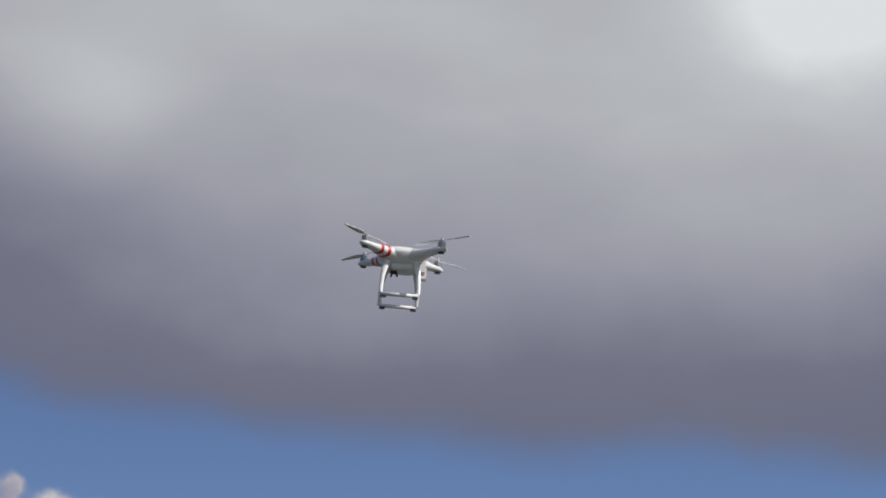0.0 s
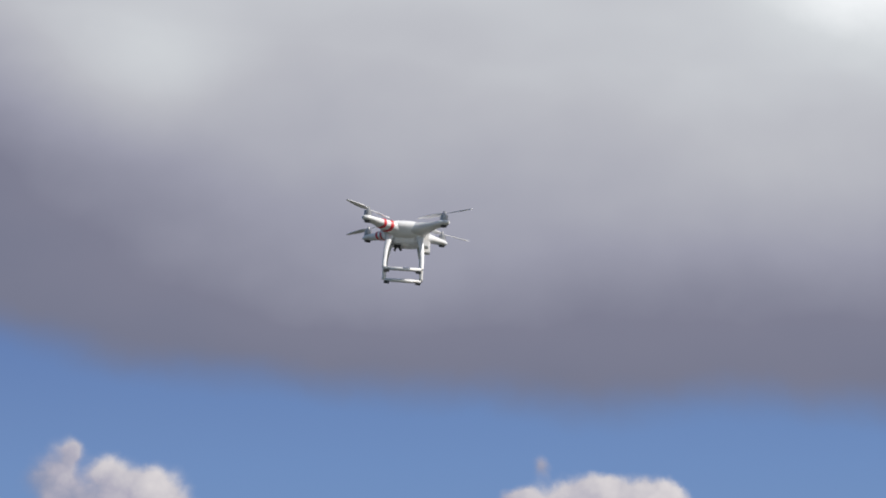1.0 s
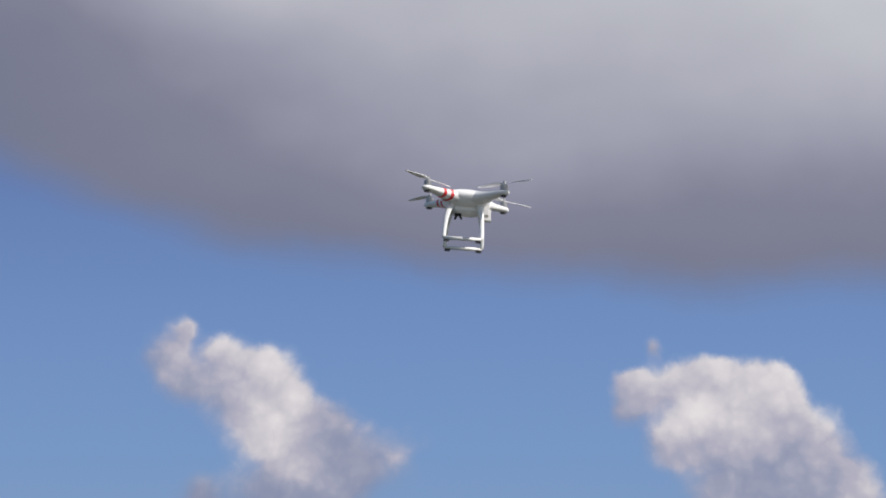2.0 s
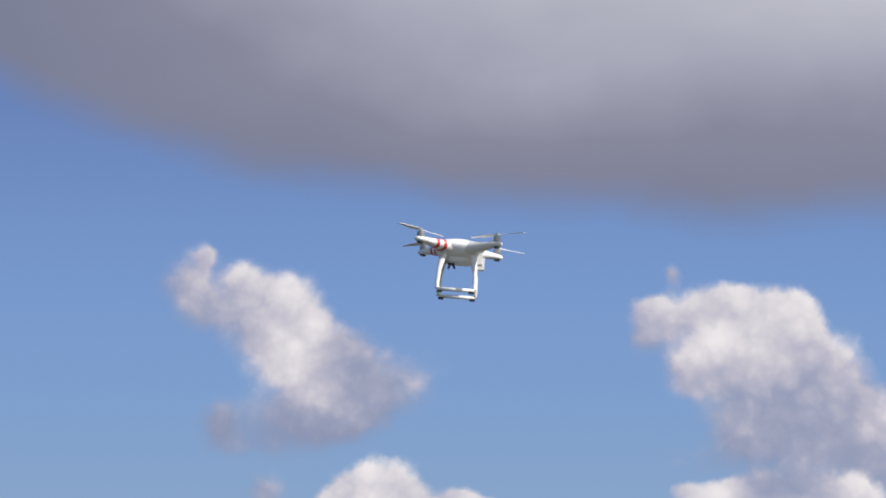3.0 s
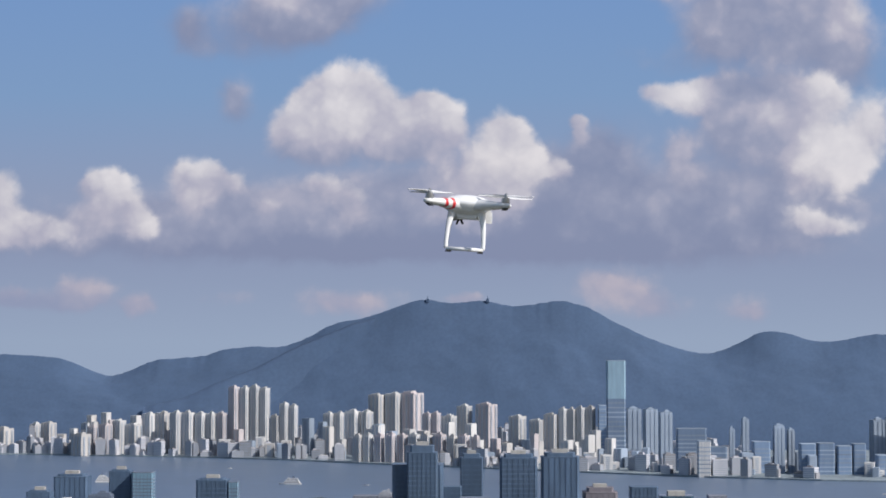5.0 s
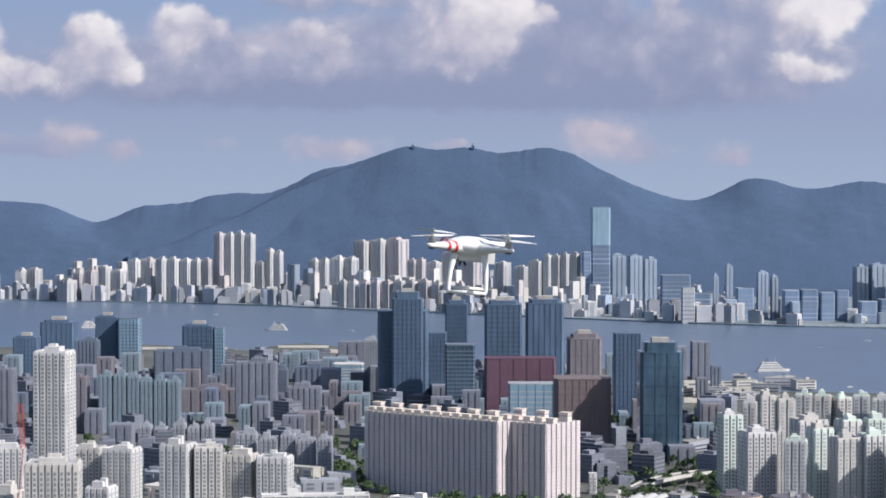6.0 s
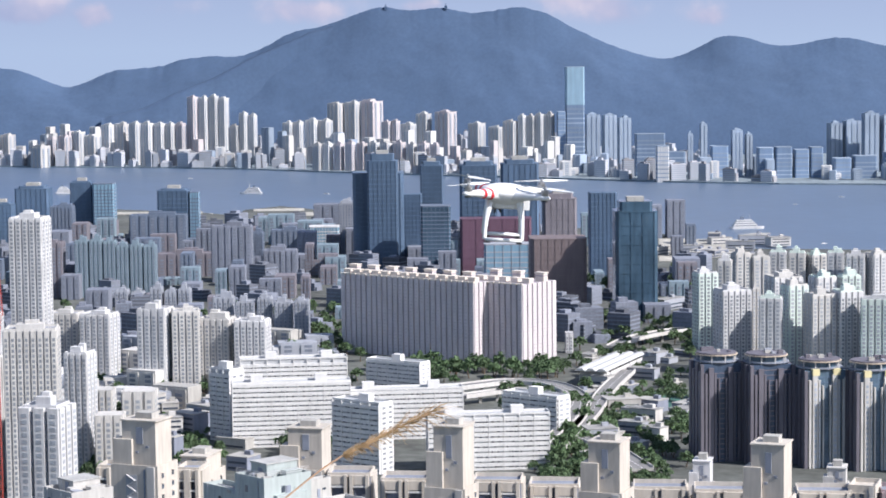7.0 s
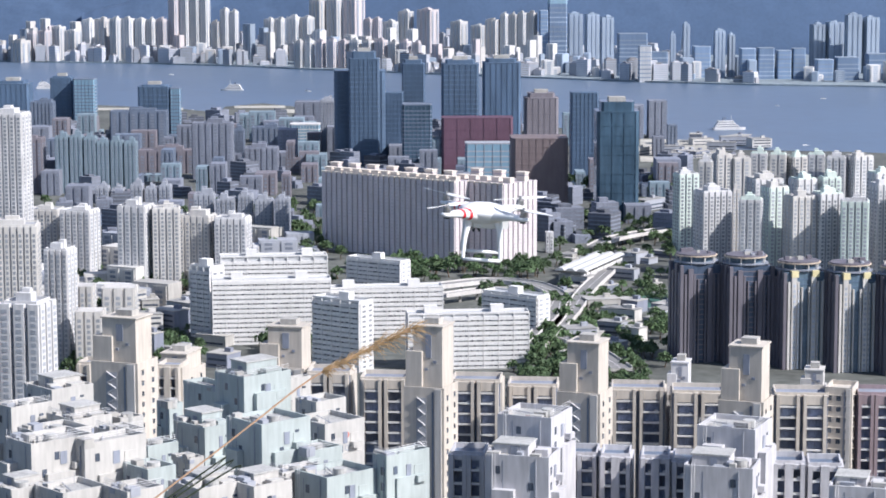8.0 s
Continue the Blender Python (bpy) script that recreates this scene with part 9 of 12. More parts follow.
flats(77.0, 2131.8, 22.9, 20.1, 32.6, wall=M_TEAL, glass=M_MIDWINDOW, bays=3, side=0, top=False, lump=True, label="low industrial block among the office towers", storey=3.6, name="industrial_block")
flats(-176.3, 2037.4, 15.4, 23.5, 33.8, wall=M_GREYDARK, glass=M_MIDWINDOW, bays=3, side=0, top=False, lump=True, label="low industrial block among the office towers", storey=3.6, name="industrial_block")
flats(-174.3, 1831.4, 19.5, 20.8, 29.2, wall=M_ROSE, glass=M_MIDWINDOW, bays=3, side=0, top=False, lump=True, label="low industrial block among the office towers", storey=3.6, name="industrial_block")
flats(-13.7, 2226.5, 22.7, 17.1, 21.1, wall=M_GREYDARK, glass=M_MIDWINDOW, bays=3, side=0, top=False, lump=True, label="low industrial block among the office towers", storey=3.6, name="industrial_block")
flats(-183.4, 2307.4, 16.8, 17.6, 18.3, wall=M_GREYDARK, glass=M_MIDWINDOW, bays=3, side=0, top=False, lump=True, label="low industrial block among the office towers", storey=3.6, name="industrial_block")
flats(-147.5, 2044.9, 21.9, 16.7, 21.0, wall=M_GREYDARK, glass=M_MIDWINDOW, bays=3, side=0, top=False, lump=True, label="low industrial block among the office towers", storey=3.6, name="industrial_block")
flats(-399.4, 2245.6, 27.6, 16.4, 10.7, wall=M_STEELBLUE, glass=M_MIDWINDOW, bays=3, side=0, top=False, lump=True, label="low industrial block among the office towers", storey=3.6, name="industrial_block")
flats(-95.9, 2243.3, 22.0, 29.1, 22.6, wall=M_TEAL, glass=M_MIDWINDOW, bays=3, side=0, top=False, lump=True, label="low industrial block among the office towers", storey=3.6, name="industrial_block")
flats(233.0, 2036.9, 19.4, 14.4, 32.6, wall=M_ROSE, glass=M_MIDWINDOW, bays=3, side=0, top=False, lump=True, label="low industrial block among the office towers", storey=3.6, name="industrial_block")
flats(-318.2, 2175.9, 11.7, 25.0, 8.2, wall=M_STEELBLUE, glass=M_MIDWINDOW, bays=3, side=0, top=False, lump=True, label="low industrial block among the office towers", storey=3.6, name="industrial_block")
flats(55.0, 2500.0, 28.2, 23.0, 39.0, wall=M_TEAL, glass=M_MIDWINDOW, bays=3, side=0, top=False, lump=True, label="low industrial block among the office towers", storey=3.6, name="industrial_block")
flats(38.7, 2611.3, 13.0, 24.7, 28.5, wall=M_GREYDARK, glass=M_MIDWINDOW, bays=3, side=0, top=False, lump=True, label="low industrial block among the office towers", storey=3.6, name="industrial_block")
flats(45.8, 2693.0, 18.2, 17.3, 35.9, wall=M_TEAL, glass=M_MIDWINDOW, bays=3, side=0, top=False, lump=True, label="low industrial block among the office towers", storey=3.6, name="industrial_block")
flats(-16.8, 2467.7, 16.7, 19.3, 17.9, wall=M_STEELBLUE, glass=M_MIDWINDOW, bays=3, side=0, top=False, lump=True, label="low industrial block among the office towers", storey=3.6, name="industrial_block")
flats(15.9, 2222.7, 19.6, 18.2, 28.1, wall=M_GREYDARK, glass=M_MIDWINDOW, bays=3, side=0, top=False, lump=True, label="low industrial block among the office towers", storey=3.6, name="industrial_block")
flats(-375.7, 2164.8, 20.7, 19.8, 10.8, wall=M_GREYDARK, glass=M_MIDWINDOW, bays=3, side=0, top=False, lump=True, label="low industrial block among the office towers", storey=3.6, name="industrial_block")
flats(-100.1, 2181.0, 17.5, 26.2, 18.9, wall=M_ROSE, glass=M_MIDWINDOW, bays=3, side=0, top=False, lump=True, label="low industrial block among the office towers", storey=3.6, name="industrial_block")
flats(-313.2, 2571.1, 32.1, 24.1, 37.4, wall=M_GREYDARK, glass=M_MIDWINDOW, bays=3, side=0, top=False, lump=True, label="low industrial block among the office towers", storey=3.6, name="industrial_block")
flats(-40.3, 2322.9, 11.6, 25.7, 12.4, wall=M_STEELBLUE, glass=M_MIDWINDOW, bays=3, side=0, top=False, lump=True, label="low industrial block among the office towers", storey=3.6, name="industrial_block")
flats(-273.9, 2363.0, 21.6, 14.8, 16.1, wall=M_GREYDARK, glass=M_MIDWINDOW, bays=3, side=0, top=False, lump=True, label="low industrial block among the office towers", storey=3.6, name="industrial_block")
flats(-413.8, 2491.4, 14.6, 25.1, 32.0, wall=M_STEELBLUE, glass=M_MIDWINDOW, bays=3, side=0, top=False, lump=True, label="low industrial block among the office towers", storey=3.6, name="industrial_block")
flats(-75.2, 1984.5, 18.2, 23.3, 25.1, wall=M_TEAL, glass=M_MIDWINDOW, bays=3, side=0, top=False, lump=True, label="low industrial block among the office towers", storey=3.6, name="industrial_block")
flats(-101.2, 2247.9, 11.1, 21.8, 12.3, wall=M_STEELBLUE, glass=M_MIDWINDOW, bays=3, side=0, top=False, lump=True, label="low industrial block among the office towers", storey=3.6, name="industrial_block")
flats(209.4, 2347.7, 19.5, 24.0, 29.5, wall=M_TEAL, glass=M_MIDWINDOW, bays=3, side=0, top=False, lump=True, label="low industrial block among the office towers", storey=3.6, name="industrial_block")
flats(-490.5, 2484.3, 18.8, 23.4, 43.0, wall=M_TEAL, glass=M_MIDWINDOW, bays=3, side=0, top=False, lump=True, label="low industrial block among the office towers", storey=3.6, name="industrial_block")
flats(17.4, 2240.8, 24.7, 19.6, 18.0, wall=M_TEAL, glass=M_MIDWINDOW, bays=3, side=0, top=False, lump=True, label="low industrial block among the office towers", storey=3.6, name="industrial_block")
flats(-409.7, 2457.0, 29.7, 25.0, 34.0, wall=M_GREYDARK, glass=M_MIDWINDOW, bays=3, side=0, top=False, lump=True, label="low industrial block among the office towers", storey=3.6, name="industrial_block")
flats(-366.7, 2532.3, 21.7, 19.3, 42.0, wall=M_TEAL, glass=M_MIDWINDOW, bays=3, side=0, top=False, lump=True, label="low industrial block among the office towers", storey=3.6, name="industrial_block")
flats(242.4, 2104.5, 15.5, 24.9, 10.9, wall=M_GREYDARK, glass=M_MIDWINDOW, bays=3, side=0, top=False, lump=True, label="low industrial block among the office towers", storey=3.6, name="industrial_block")
flats(22.2, 2268.4, 10.5, 28.7, 36.0, wall=M_TEAL, glass=M_MIDWINDOW, bays=3, side=0, top=False, lump=True, label="low industrial block among the office towers", storey=3.6, name="industrial_block")
flats(-270.0, 2133.3, 26.5, 28.5, 13.1, wall=M_STEELBLUE, glass=M_MIDWINDOW, bays=3, side=0, top=False, lump=True, label="low industrial block among the office towers", storey=3.6, name="industrial_block")
flats(-294.2, 2460.8, 29.0, 17.5, 29.1, wall=M_ROSE, glass=M_MIDWINDOW, bays=3, side=0, top=False, lump=True, label="low industrial block among the office towers", storey=3.6, name="industrial_block")
flats(-196.0, 1907.2, 17.5, 21.1, 6.7, wall=M_GREYDARK, glass=M_MIDWINDOW, bays=3, side=0, top=False, lump=True, label="low industrial block among the office towers", storey=3.6, name="industrial_block")
flats(-345.9, 1792.2, 12.9, 21.9, 12.3, wall=M_GREYDARK, glass=M_MIDWINDOW, bays=3, side=0, top=False, lump=True, label="low industrial block among the office towers", storey=3.6, name="industrial_block")
flats(-109.4, 1865.3, 21.4, 26.9, 10.7, wall=M_GREYDARK, glass=M_MIDWINDOW, bays=3, side=0, top=False, lump=True, label="low industrial block among the office towers", storey=3.6, name="industrial_block")
flats(117.2, 2323.7, 22.0, 27.2, 26.4, wall=M_GREYDARK, glass=M_MIDWINDOW, bays=3, side=0, top=False, lump=True, label="low industrial block among the office towers", storey=3.6, name="industrial_block")
flats(139.8, 2227.1, 26.0, 22.6, 34.0, wall=M_GREYDARK, glass=M_MIDWINDOW, bays=3, side=0, top=False, lump=True, label="low industrial block among the office towers", storey=3.6, name="industrial_block")
flats(-21.0, 2575.5, 25.8, 15.8, 22.8, wall=M_GREYDARK, glass=M_MIDWINDOW, bays=3, side=0, top=False, lump=True, label="low industrial block among the office towers", storey=3.6, name="industrial_block")
flats(51.2, 2227.1, 14.1, 29.0, 19.0, wall=M_TEAL, glass=M_MIDWINDOW, bays=3, side=0, top=False, lump=True, label="low industrial block among the office towers", storey=3.6, name="industrial_block")
flats(-380.0, 2650.6, 30.7, 23.5, 14.2, wall=M_TEAL, glass=M_MIDWINDOW, bays=3, side=0, top=False, lump=True, label="low industrial block among the office towers", storey=3.6, name="industrial_block")
flats(-522.4, 2594.5, 31.1, 14.2, 26.7, wall=M_GREYDARK, glass=M_MIDWINDOW, bays=3, side=0, top=False, lump=True, label="low industrial block among the office towers", storey=3.6, name="industrial_block")
flats(-61.3, 2187.8, 25.5, 28.7, 12.0, wall=M_STEELBLUE, glass=M_MIDWINDOW, bays=3, side=0, top=False, lump=True, label="low industrial block among the office towers", storey=3.6, name="industrial_block")
flats(-343.8, 2282.5, 22.7, 17.2, 16.4, wall=M_ROSE, glass=M_MIDWINDOW, bays=3, side=0, top=False, lump=True, label="low industrial block among the office towers", storey=3.6, name="industrial_block")
flats(266.8, 2428.2, 13.6, 16.7, 23.2, wall=M_GREYDARK, glass=M_MIDWINDOW, bays=3, side=0, top=False, lump=True, label="low industrial block among the office towers", storey=3.6, name="industrial_block")
flats(291.0, 2665.1, 23.2, 26.8, 46.4, wall=M_GREYDARK, glass=M_MIDWINDOW, bays=3, side=0, top=False, lump=True, label="low industrial block among the office towers", storey=3.6, name="industrial_block")
flats(233.8, 2684.2, 13.6, 25.8, 14.4, wall=M_STEELBLUE, glass=M_MIDWINDOW, bays=3, side=0, top=False, lump=True, label="low industrial block among the office towers", storey=3.6, name="industrial_block")
flats(-306.5, 2576.4, 31.2, 17.6, 42.5, wall=M_TEAL, glass=M_MIDWINDOW, bays=3, side=0, top=False, lump=True, label="low industrial block among the office towers", storey=3.6, name="industrial_block")
flats(-289.3, 1940.7, 21.7, 24.2, 24.4, wall=M_GREYDARK, glass=M_MIDWINDOW, bays=3, side=0, top=False, lump=True, label="low industrial block among the office towers", storey=3.6, name="industrial_block")
flats(46.3, 2185.0, 9.4, 20.7, 15.8, wall=M_STEELBLUE, glass=M_MIDWINDOW, bays=3, side=0, top=False, lump=True, label="low industrial block among the office towers", storey=3.6, name="industrial_block")
flats(-445.3, 2606.7, 26.3, 23.2, 35.9, wall=M_STEELBLUE, glass=M_MIDWINDOW, bays=3, side=0, top=False, lump=True, label="low industrial block among the office towers", storey=3.6, name="industrial_block")
flats(42.3, 2424.9, 22.2, 26.6, 42.2, wall=M_TEAL, glass=M_MIDWINDOW, bays=3, side=0, top=False, lump=True, label="low industrial block among the office towers", storey=3.6, name="industrial_block")
flats(51.3, 2150.1, 22.8, 25.5, 9.8, wall=M_ROSE, glass=M_MIDWINDOW, bays=3, side=0, top=False, lump=True, label="low industrial block among the office towers", storey=3.6, name="industrial_block")
flats(-123.0, 2662.6, 33.4, 29.2, 46.4, wall=M_GREYDARK, glass=M_MIDWINDOW, bays=3, side=0, top=False, lump=True, label="low industrial block among the office towers", storey=3.6, name="industrial_block")
flats(186.8, 2128.5, 16.3, 30.0, 18.3, wall=M_GREYDARK, glass=M_MIDWINDOW, bays=3, side=0, top=False, lump=True, label="low industrial block among the office towers", storey=3.6, name="industrial_block")
flats(-357.3, 2023.0, 10.3, 25.9, 10.9, wall=M_GREYDARK, glass=M_MIDWINDOW, bays=3, side=0, top=False, lump=True, label="low industrial block among the office towers", storey=3.6, name="industrial_block")
flats(-392.3, 2133.1, 9.9, 22.9, 34.6, wall=M_ROSE, glass=M_MIDWINDOW, bays=3, side=0, top=False, lump=True, label="low industrial block among the office towers", storey=3.6, name="industrial_block")
flats(196.3, 2458.2, 25.3, 20.8, 17.9, wall=M_TEAL, glass=M_MIDWINDOW, bays=3, side=0, top=False, lump=True, label="low industrial block among the office towers", storey=3.6, name="industrial_block")
flats(-311.3, 2703.7, 21.1, 29.5, 19.0, wall=M_GREYDARK, glass=M_MIDWINDOW, bays=3, side=0, top=False, lump=True, label="low industrial block among the office towers", storey=3.6, name="industrial_block")
flats(-447.1, 2686.4, 19.3, 22.1, 40.9, wall=M_STEELBLUE, glass=M_MIDWINDOW, bays=3, side=0, top=False, lump=True, label="low industrial block among the office towers", storey=3.6, name="industrial_block")
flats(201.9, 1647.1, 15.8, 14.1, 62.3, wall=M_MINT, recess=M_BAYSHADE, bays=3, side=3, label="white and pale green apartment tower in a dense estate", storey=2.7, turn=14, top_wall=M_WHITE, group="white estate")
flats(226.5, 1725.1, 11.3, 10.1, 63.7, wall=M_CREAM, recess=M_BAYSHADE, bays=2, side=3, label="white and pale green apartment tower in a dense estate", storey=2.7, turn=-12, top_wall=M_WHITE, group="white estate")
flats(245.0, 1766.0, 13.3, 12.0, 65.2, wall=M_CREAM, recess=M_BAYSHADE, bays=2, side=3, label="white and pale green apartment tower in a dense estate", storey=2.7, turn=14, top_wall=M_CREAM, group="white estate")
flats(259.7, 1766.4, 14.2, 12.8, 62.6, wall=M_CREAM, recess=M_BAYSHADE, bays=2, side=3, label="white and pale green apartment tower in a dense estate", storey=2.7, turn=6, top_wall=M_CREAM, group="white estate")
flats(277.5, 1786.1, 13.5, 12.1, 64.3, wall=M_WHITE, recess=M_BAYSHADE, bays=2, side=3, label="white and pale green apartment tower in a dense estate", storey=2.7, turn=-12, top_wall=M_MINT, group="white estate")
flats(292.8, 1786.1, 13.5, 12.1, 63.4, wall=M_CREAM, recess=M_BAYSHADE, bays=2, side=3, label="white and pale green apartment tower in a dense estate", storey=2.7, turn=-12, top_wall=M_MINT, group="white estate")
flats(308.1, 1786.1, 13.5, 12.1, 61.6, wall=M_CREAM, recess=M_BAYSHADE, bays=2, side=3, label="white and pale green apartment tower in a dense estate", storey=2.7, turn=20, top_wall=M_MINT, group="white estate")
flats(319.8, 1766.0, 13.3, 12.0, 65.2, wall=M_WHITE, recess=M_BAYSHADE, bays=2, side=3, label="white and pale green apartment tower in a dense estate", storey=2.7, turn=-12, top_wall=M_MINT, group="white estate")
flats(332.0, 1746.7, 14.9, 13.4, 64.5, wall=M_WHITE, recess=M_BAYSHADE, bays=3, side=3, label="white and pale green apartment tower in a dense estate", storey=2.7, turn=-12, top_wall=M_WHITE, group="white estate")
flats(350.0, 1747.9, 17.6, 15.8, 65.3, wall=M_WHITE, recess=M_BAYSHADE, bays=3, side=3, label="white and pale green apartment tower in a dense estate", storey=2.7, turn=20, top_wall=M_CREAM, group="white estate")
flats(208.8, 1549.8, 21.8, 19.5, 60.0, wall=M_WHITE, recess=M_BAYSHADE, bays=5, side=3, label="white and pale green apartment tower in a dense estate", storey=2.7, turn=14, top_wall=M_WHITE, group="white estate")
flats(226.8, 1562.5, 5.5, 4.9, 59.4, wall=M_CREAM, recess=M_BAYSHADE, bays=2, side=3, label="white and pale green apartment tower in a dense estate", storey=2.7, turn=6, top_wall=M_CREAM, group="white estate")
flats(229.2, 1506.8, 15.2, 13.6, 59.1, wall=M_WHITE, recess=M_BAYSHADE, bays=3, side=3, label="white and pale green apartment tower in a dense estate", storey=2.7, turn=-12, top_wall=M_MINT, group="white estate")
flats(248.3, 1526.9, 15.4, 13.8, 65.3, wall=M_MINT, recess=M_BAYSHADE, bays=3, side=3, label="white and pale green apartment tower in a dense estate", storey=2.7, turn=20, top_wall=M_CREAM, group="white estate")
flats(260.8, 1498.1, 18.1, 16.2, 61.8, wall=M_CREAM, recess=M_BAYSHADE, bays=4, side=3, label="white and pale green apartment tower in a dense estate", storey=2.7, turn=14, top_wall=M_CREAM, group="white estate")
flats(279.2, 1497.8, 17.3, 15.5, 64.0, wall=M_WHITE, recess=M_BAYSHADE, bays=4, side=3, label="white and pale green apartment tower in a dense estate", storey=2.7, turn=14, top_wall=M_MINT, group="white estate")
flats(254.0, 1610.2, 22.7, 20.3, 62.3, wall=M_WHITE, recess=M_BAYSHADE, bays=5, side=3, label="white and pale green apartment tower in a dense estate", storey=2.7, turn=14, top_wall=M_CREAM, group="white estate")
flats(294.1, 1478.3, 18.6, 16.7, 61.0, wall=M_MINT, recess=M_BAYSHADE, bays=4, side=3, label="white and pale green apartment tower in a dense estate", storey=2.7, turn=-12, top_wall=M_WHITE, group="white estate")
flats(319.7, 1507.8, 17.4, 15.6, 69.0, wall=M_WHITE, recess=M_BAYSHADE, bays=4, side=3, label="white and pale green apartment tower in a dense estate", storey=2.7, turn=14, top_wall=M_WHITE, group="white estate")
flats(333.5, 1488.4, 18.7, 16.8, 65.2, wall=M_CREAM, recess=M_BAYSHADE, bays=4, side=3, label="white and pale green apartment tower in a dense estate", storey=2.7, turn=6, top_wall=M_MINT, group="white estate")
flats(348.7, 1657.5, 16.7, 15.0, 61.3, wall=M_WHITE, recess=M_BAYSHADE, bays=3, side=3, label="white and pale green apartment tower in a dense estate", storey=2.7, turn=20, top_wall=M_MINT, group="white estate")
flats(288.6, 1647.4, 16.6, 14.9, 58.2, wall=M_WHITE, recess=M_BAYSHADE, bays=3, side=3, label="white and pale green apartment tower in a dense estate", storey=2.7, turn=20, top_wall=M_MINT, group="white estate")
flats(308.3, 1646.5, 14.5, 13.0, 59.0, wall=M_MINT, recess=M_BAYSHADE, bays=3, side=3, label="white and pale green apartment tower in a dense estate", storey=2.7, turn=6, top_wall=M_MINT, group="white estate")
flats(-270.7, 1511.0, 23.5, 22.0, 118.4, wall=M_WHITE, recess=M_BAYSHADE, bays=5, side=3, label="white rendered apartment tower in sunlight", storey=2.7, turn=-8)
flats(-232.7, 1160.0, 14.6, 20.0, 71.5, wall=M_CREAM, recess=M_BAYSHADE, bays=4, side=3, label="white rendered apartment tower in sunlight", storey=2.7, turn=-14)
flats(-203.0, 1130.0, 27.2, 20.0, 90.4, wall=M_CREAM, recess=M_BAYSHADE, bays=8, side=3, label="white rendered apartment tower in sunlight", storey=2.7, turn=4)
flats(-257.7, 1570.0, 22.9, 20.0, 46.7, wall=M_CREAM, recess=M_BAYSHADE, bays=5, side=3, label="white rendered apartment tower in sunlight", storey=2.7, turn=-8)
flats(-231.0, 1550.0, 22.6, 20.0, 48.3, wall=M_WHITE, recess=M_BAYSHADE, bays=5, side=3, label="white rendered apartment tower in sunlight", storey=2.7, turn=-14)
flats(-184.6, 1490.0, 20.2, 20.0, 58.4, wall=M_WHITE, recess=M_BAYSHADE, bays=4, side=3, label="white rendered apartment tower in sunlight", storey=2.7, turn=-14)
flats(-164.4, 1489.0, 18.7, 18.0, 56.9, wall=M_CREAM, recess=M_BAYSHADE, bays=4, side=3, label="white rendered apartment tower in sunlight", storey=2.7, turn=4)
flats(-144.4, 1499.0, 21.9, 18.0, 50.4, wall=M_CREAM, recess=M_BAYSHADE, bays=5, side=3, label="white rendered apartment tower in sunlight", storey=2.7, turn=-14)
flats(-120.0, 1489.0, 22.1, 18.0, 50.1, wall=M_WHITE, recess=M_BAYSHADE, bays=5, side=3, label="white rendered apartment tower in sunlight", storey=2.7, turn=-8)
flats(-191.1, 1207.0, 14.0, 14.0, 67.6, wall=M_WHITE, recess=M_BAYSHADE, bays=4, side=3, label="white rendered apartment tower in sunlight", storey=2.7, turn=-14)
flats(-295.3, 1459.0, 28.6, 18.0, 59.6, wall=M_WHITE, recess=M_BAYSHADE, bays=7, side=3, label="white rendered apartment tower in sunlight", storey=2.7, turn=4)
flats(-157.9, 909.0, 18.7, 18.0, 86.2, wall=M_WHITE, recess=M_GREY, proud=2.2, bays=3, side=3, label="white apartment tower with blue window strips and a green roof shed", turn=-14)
flats(-186.1, 1258.0, 11.7, 16.0, 40.2, wall=M_CREAM, bays=3, side=2, label="low cream walk-up block", storey=3, top=False, name="walk_up_block")
flats(-159.4, 1208.0, 18.2, 16.0, 46.8, wall=M_CREAM, bays=3, side=2, label="low cream walk-up block", storey=3, top=False, name="walk_up_block")
flats(-172.7, 1188.0, 15.0, 16.0, 37.3, wall=M_CREAM, bays=3, side=2, label="low cream walk-up block", storey=3, top=False, name="walk_up_block")
flats(-203.1, 1308.0, 11.5, 16.0, 37.6, wall=M_CREAM, bays=3, side=2, label="low cream walk-up block", storey=3, top=False, name="walk_up_block")
flats(-207.1, 1248.0, 15.7, 16.0, 36.9, wall=M_CREAM, bays=3, side=2, label="low cream walk-up block", storey=3, top=False, name="walk_up_block")
flats(-208.2, 1158.0, 17.5, 16.0, 46.6, wall=M_CREAM, bays=3, side=2, label="low cream walk-up block", storey=3, top=False, name="walk_up_block")
slab(-82.2, 1287.0, 68.3, 14.0, 38.5, label="long white slab block with rows of gallery parapets", turn=6, fins=9)
slab(-88.2, 1407.0, 67.5, 14.0, 35.6, label="long white slab block with rows of gallery parapets", turn=6, fins=8)
slab(-20.1, 1306.5, 74.7, 13.0, 30.7, label="long white slab block with rows of gallery parapets", turn=6, fins=9)
slab(29.6, 1206.5, 66.3, 13.0, 31.6, label="long white slab block with rows of gallery parapets", turn=5, fins=8)
slab(-23.2, 1486.0, 44.0, 12.0, 22.1, label="long white slab block with rows of gallery parapets", turn=-35, fins=5)
slab(60.0, 1296.5, 40.0, 13.0, 28.0, label="long white slab block with rows of gallery parapets", turn=-40, fins=6)
slab(-38.5, 1206.0, 33.0, 12.0, 39.5, label="long white slab block with rows of gallery parapets", turn=-38, fins=5)
slab(-121.0, 1306.0, 16.5, 12.0, 43.6, label="long white slab block with rows of gallery parapets", turn=-40, fins=3)
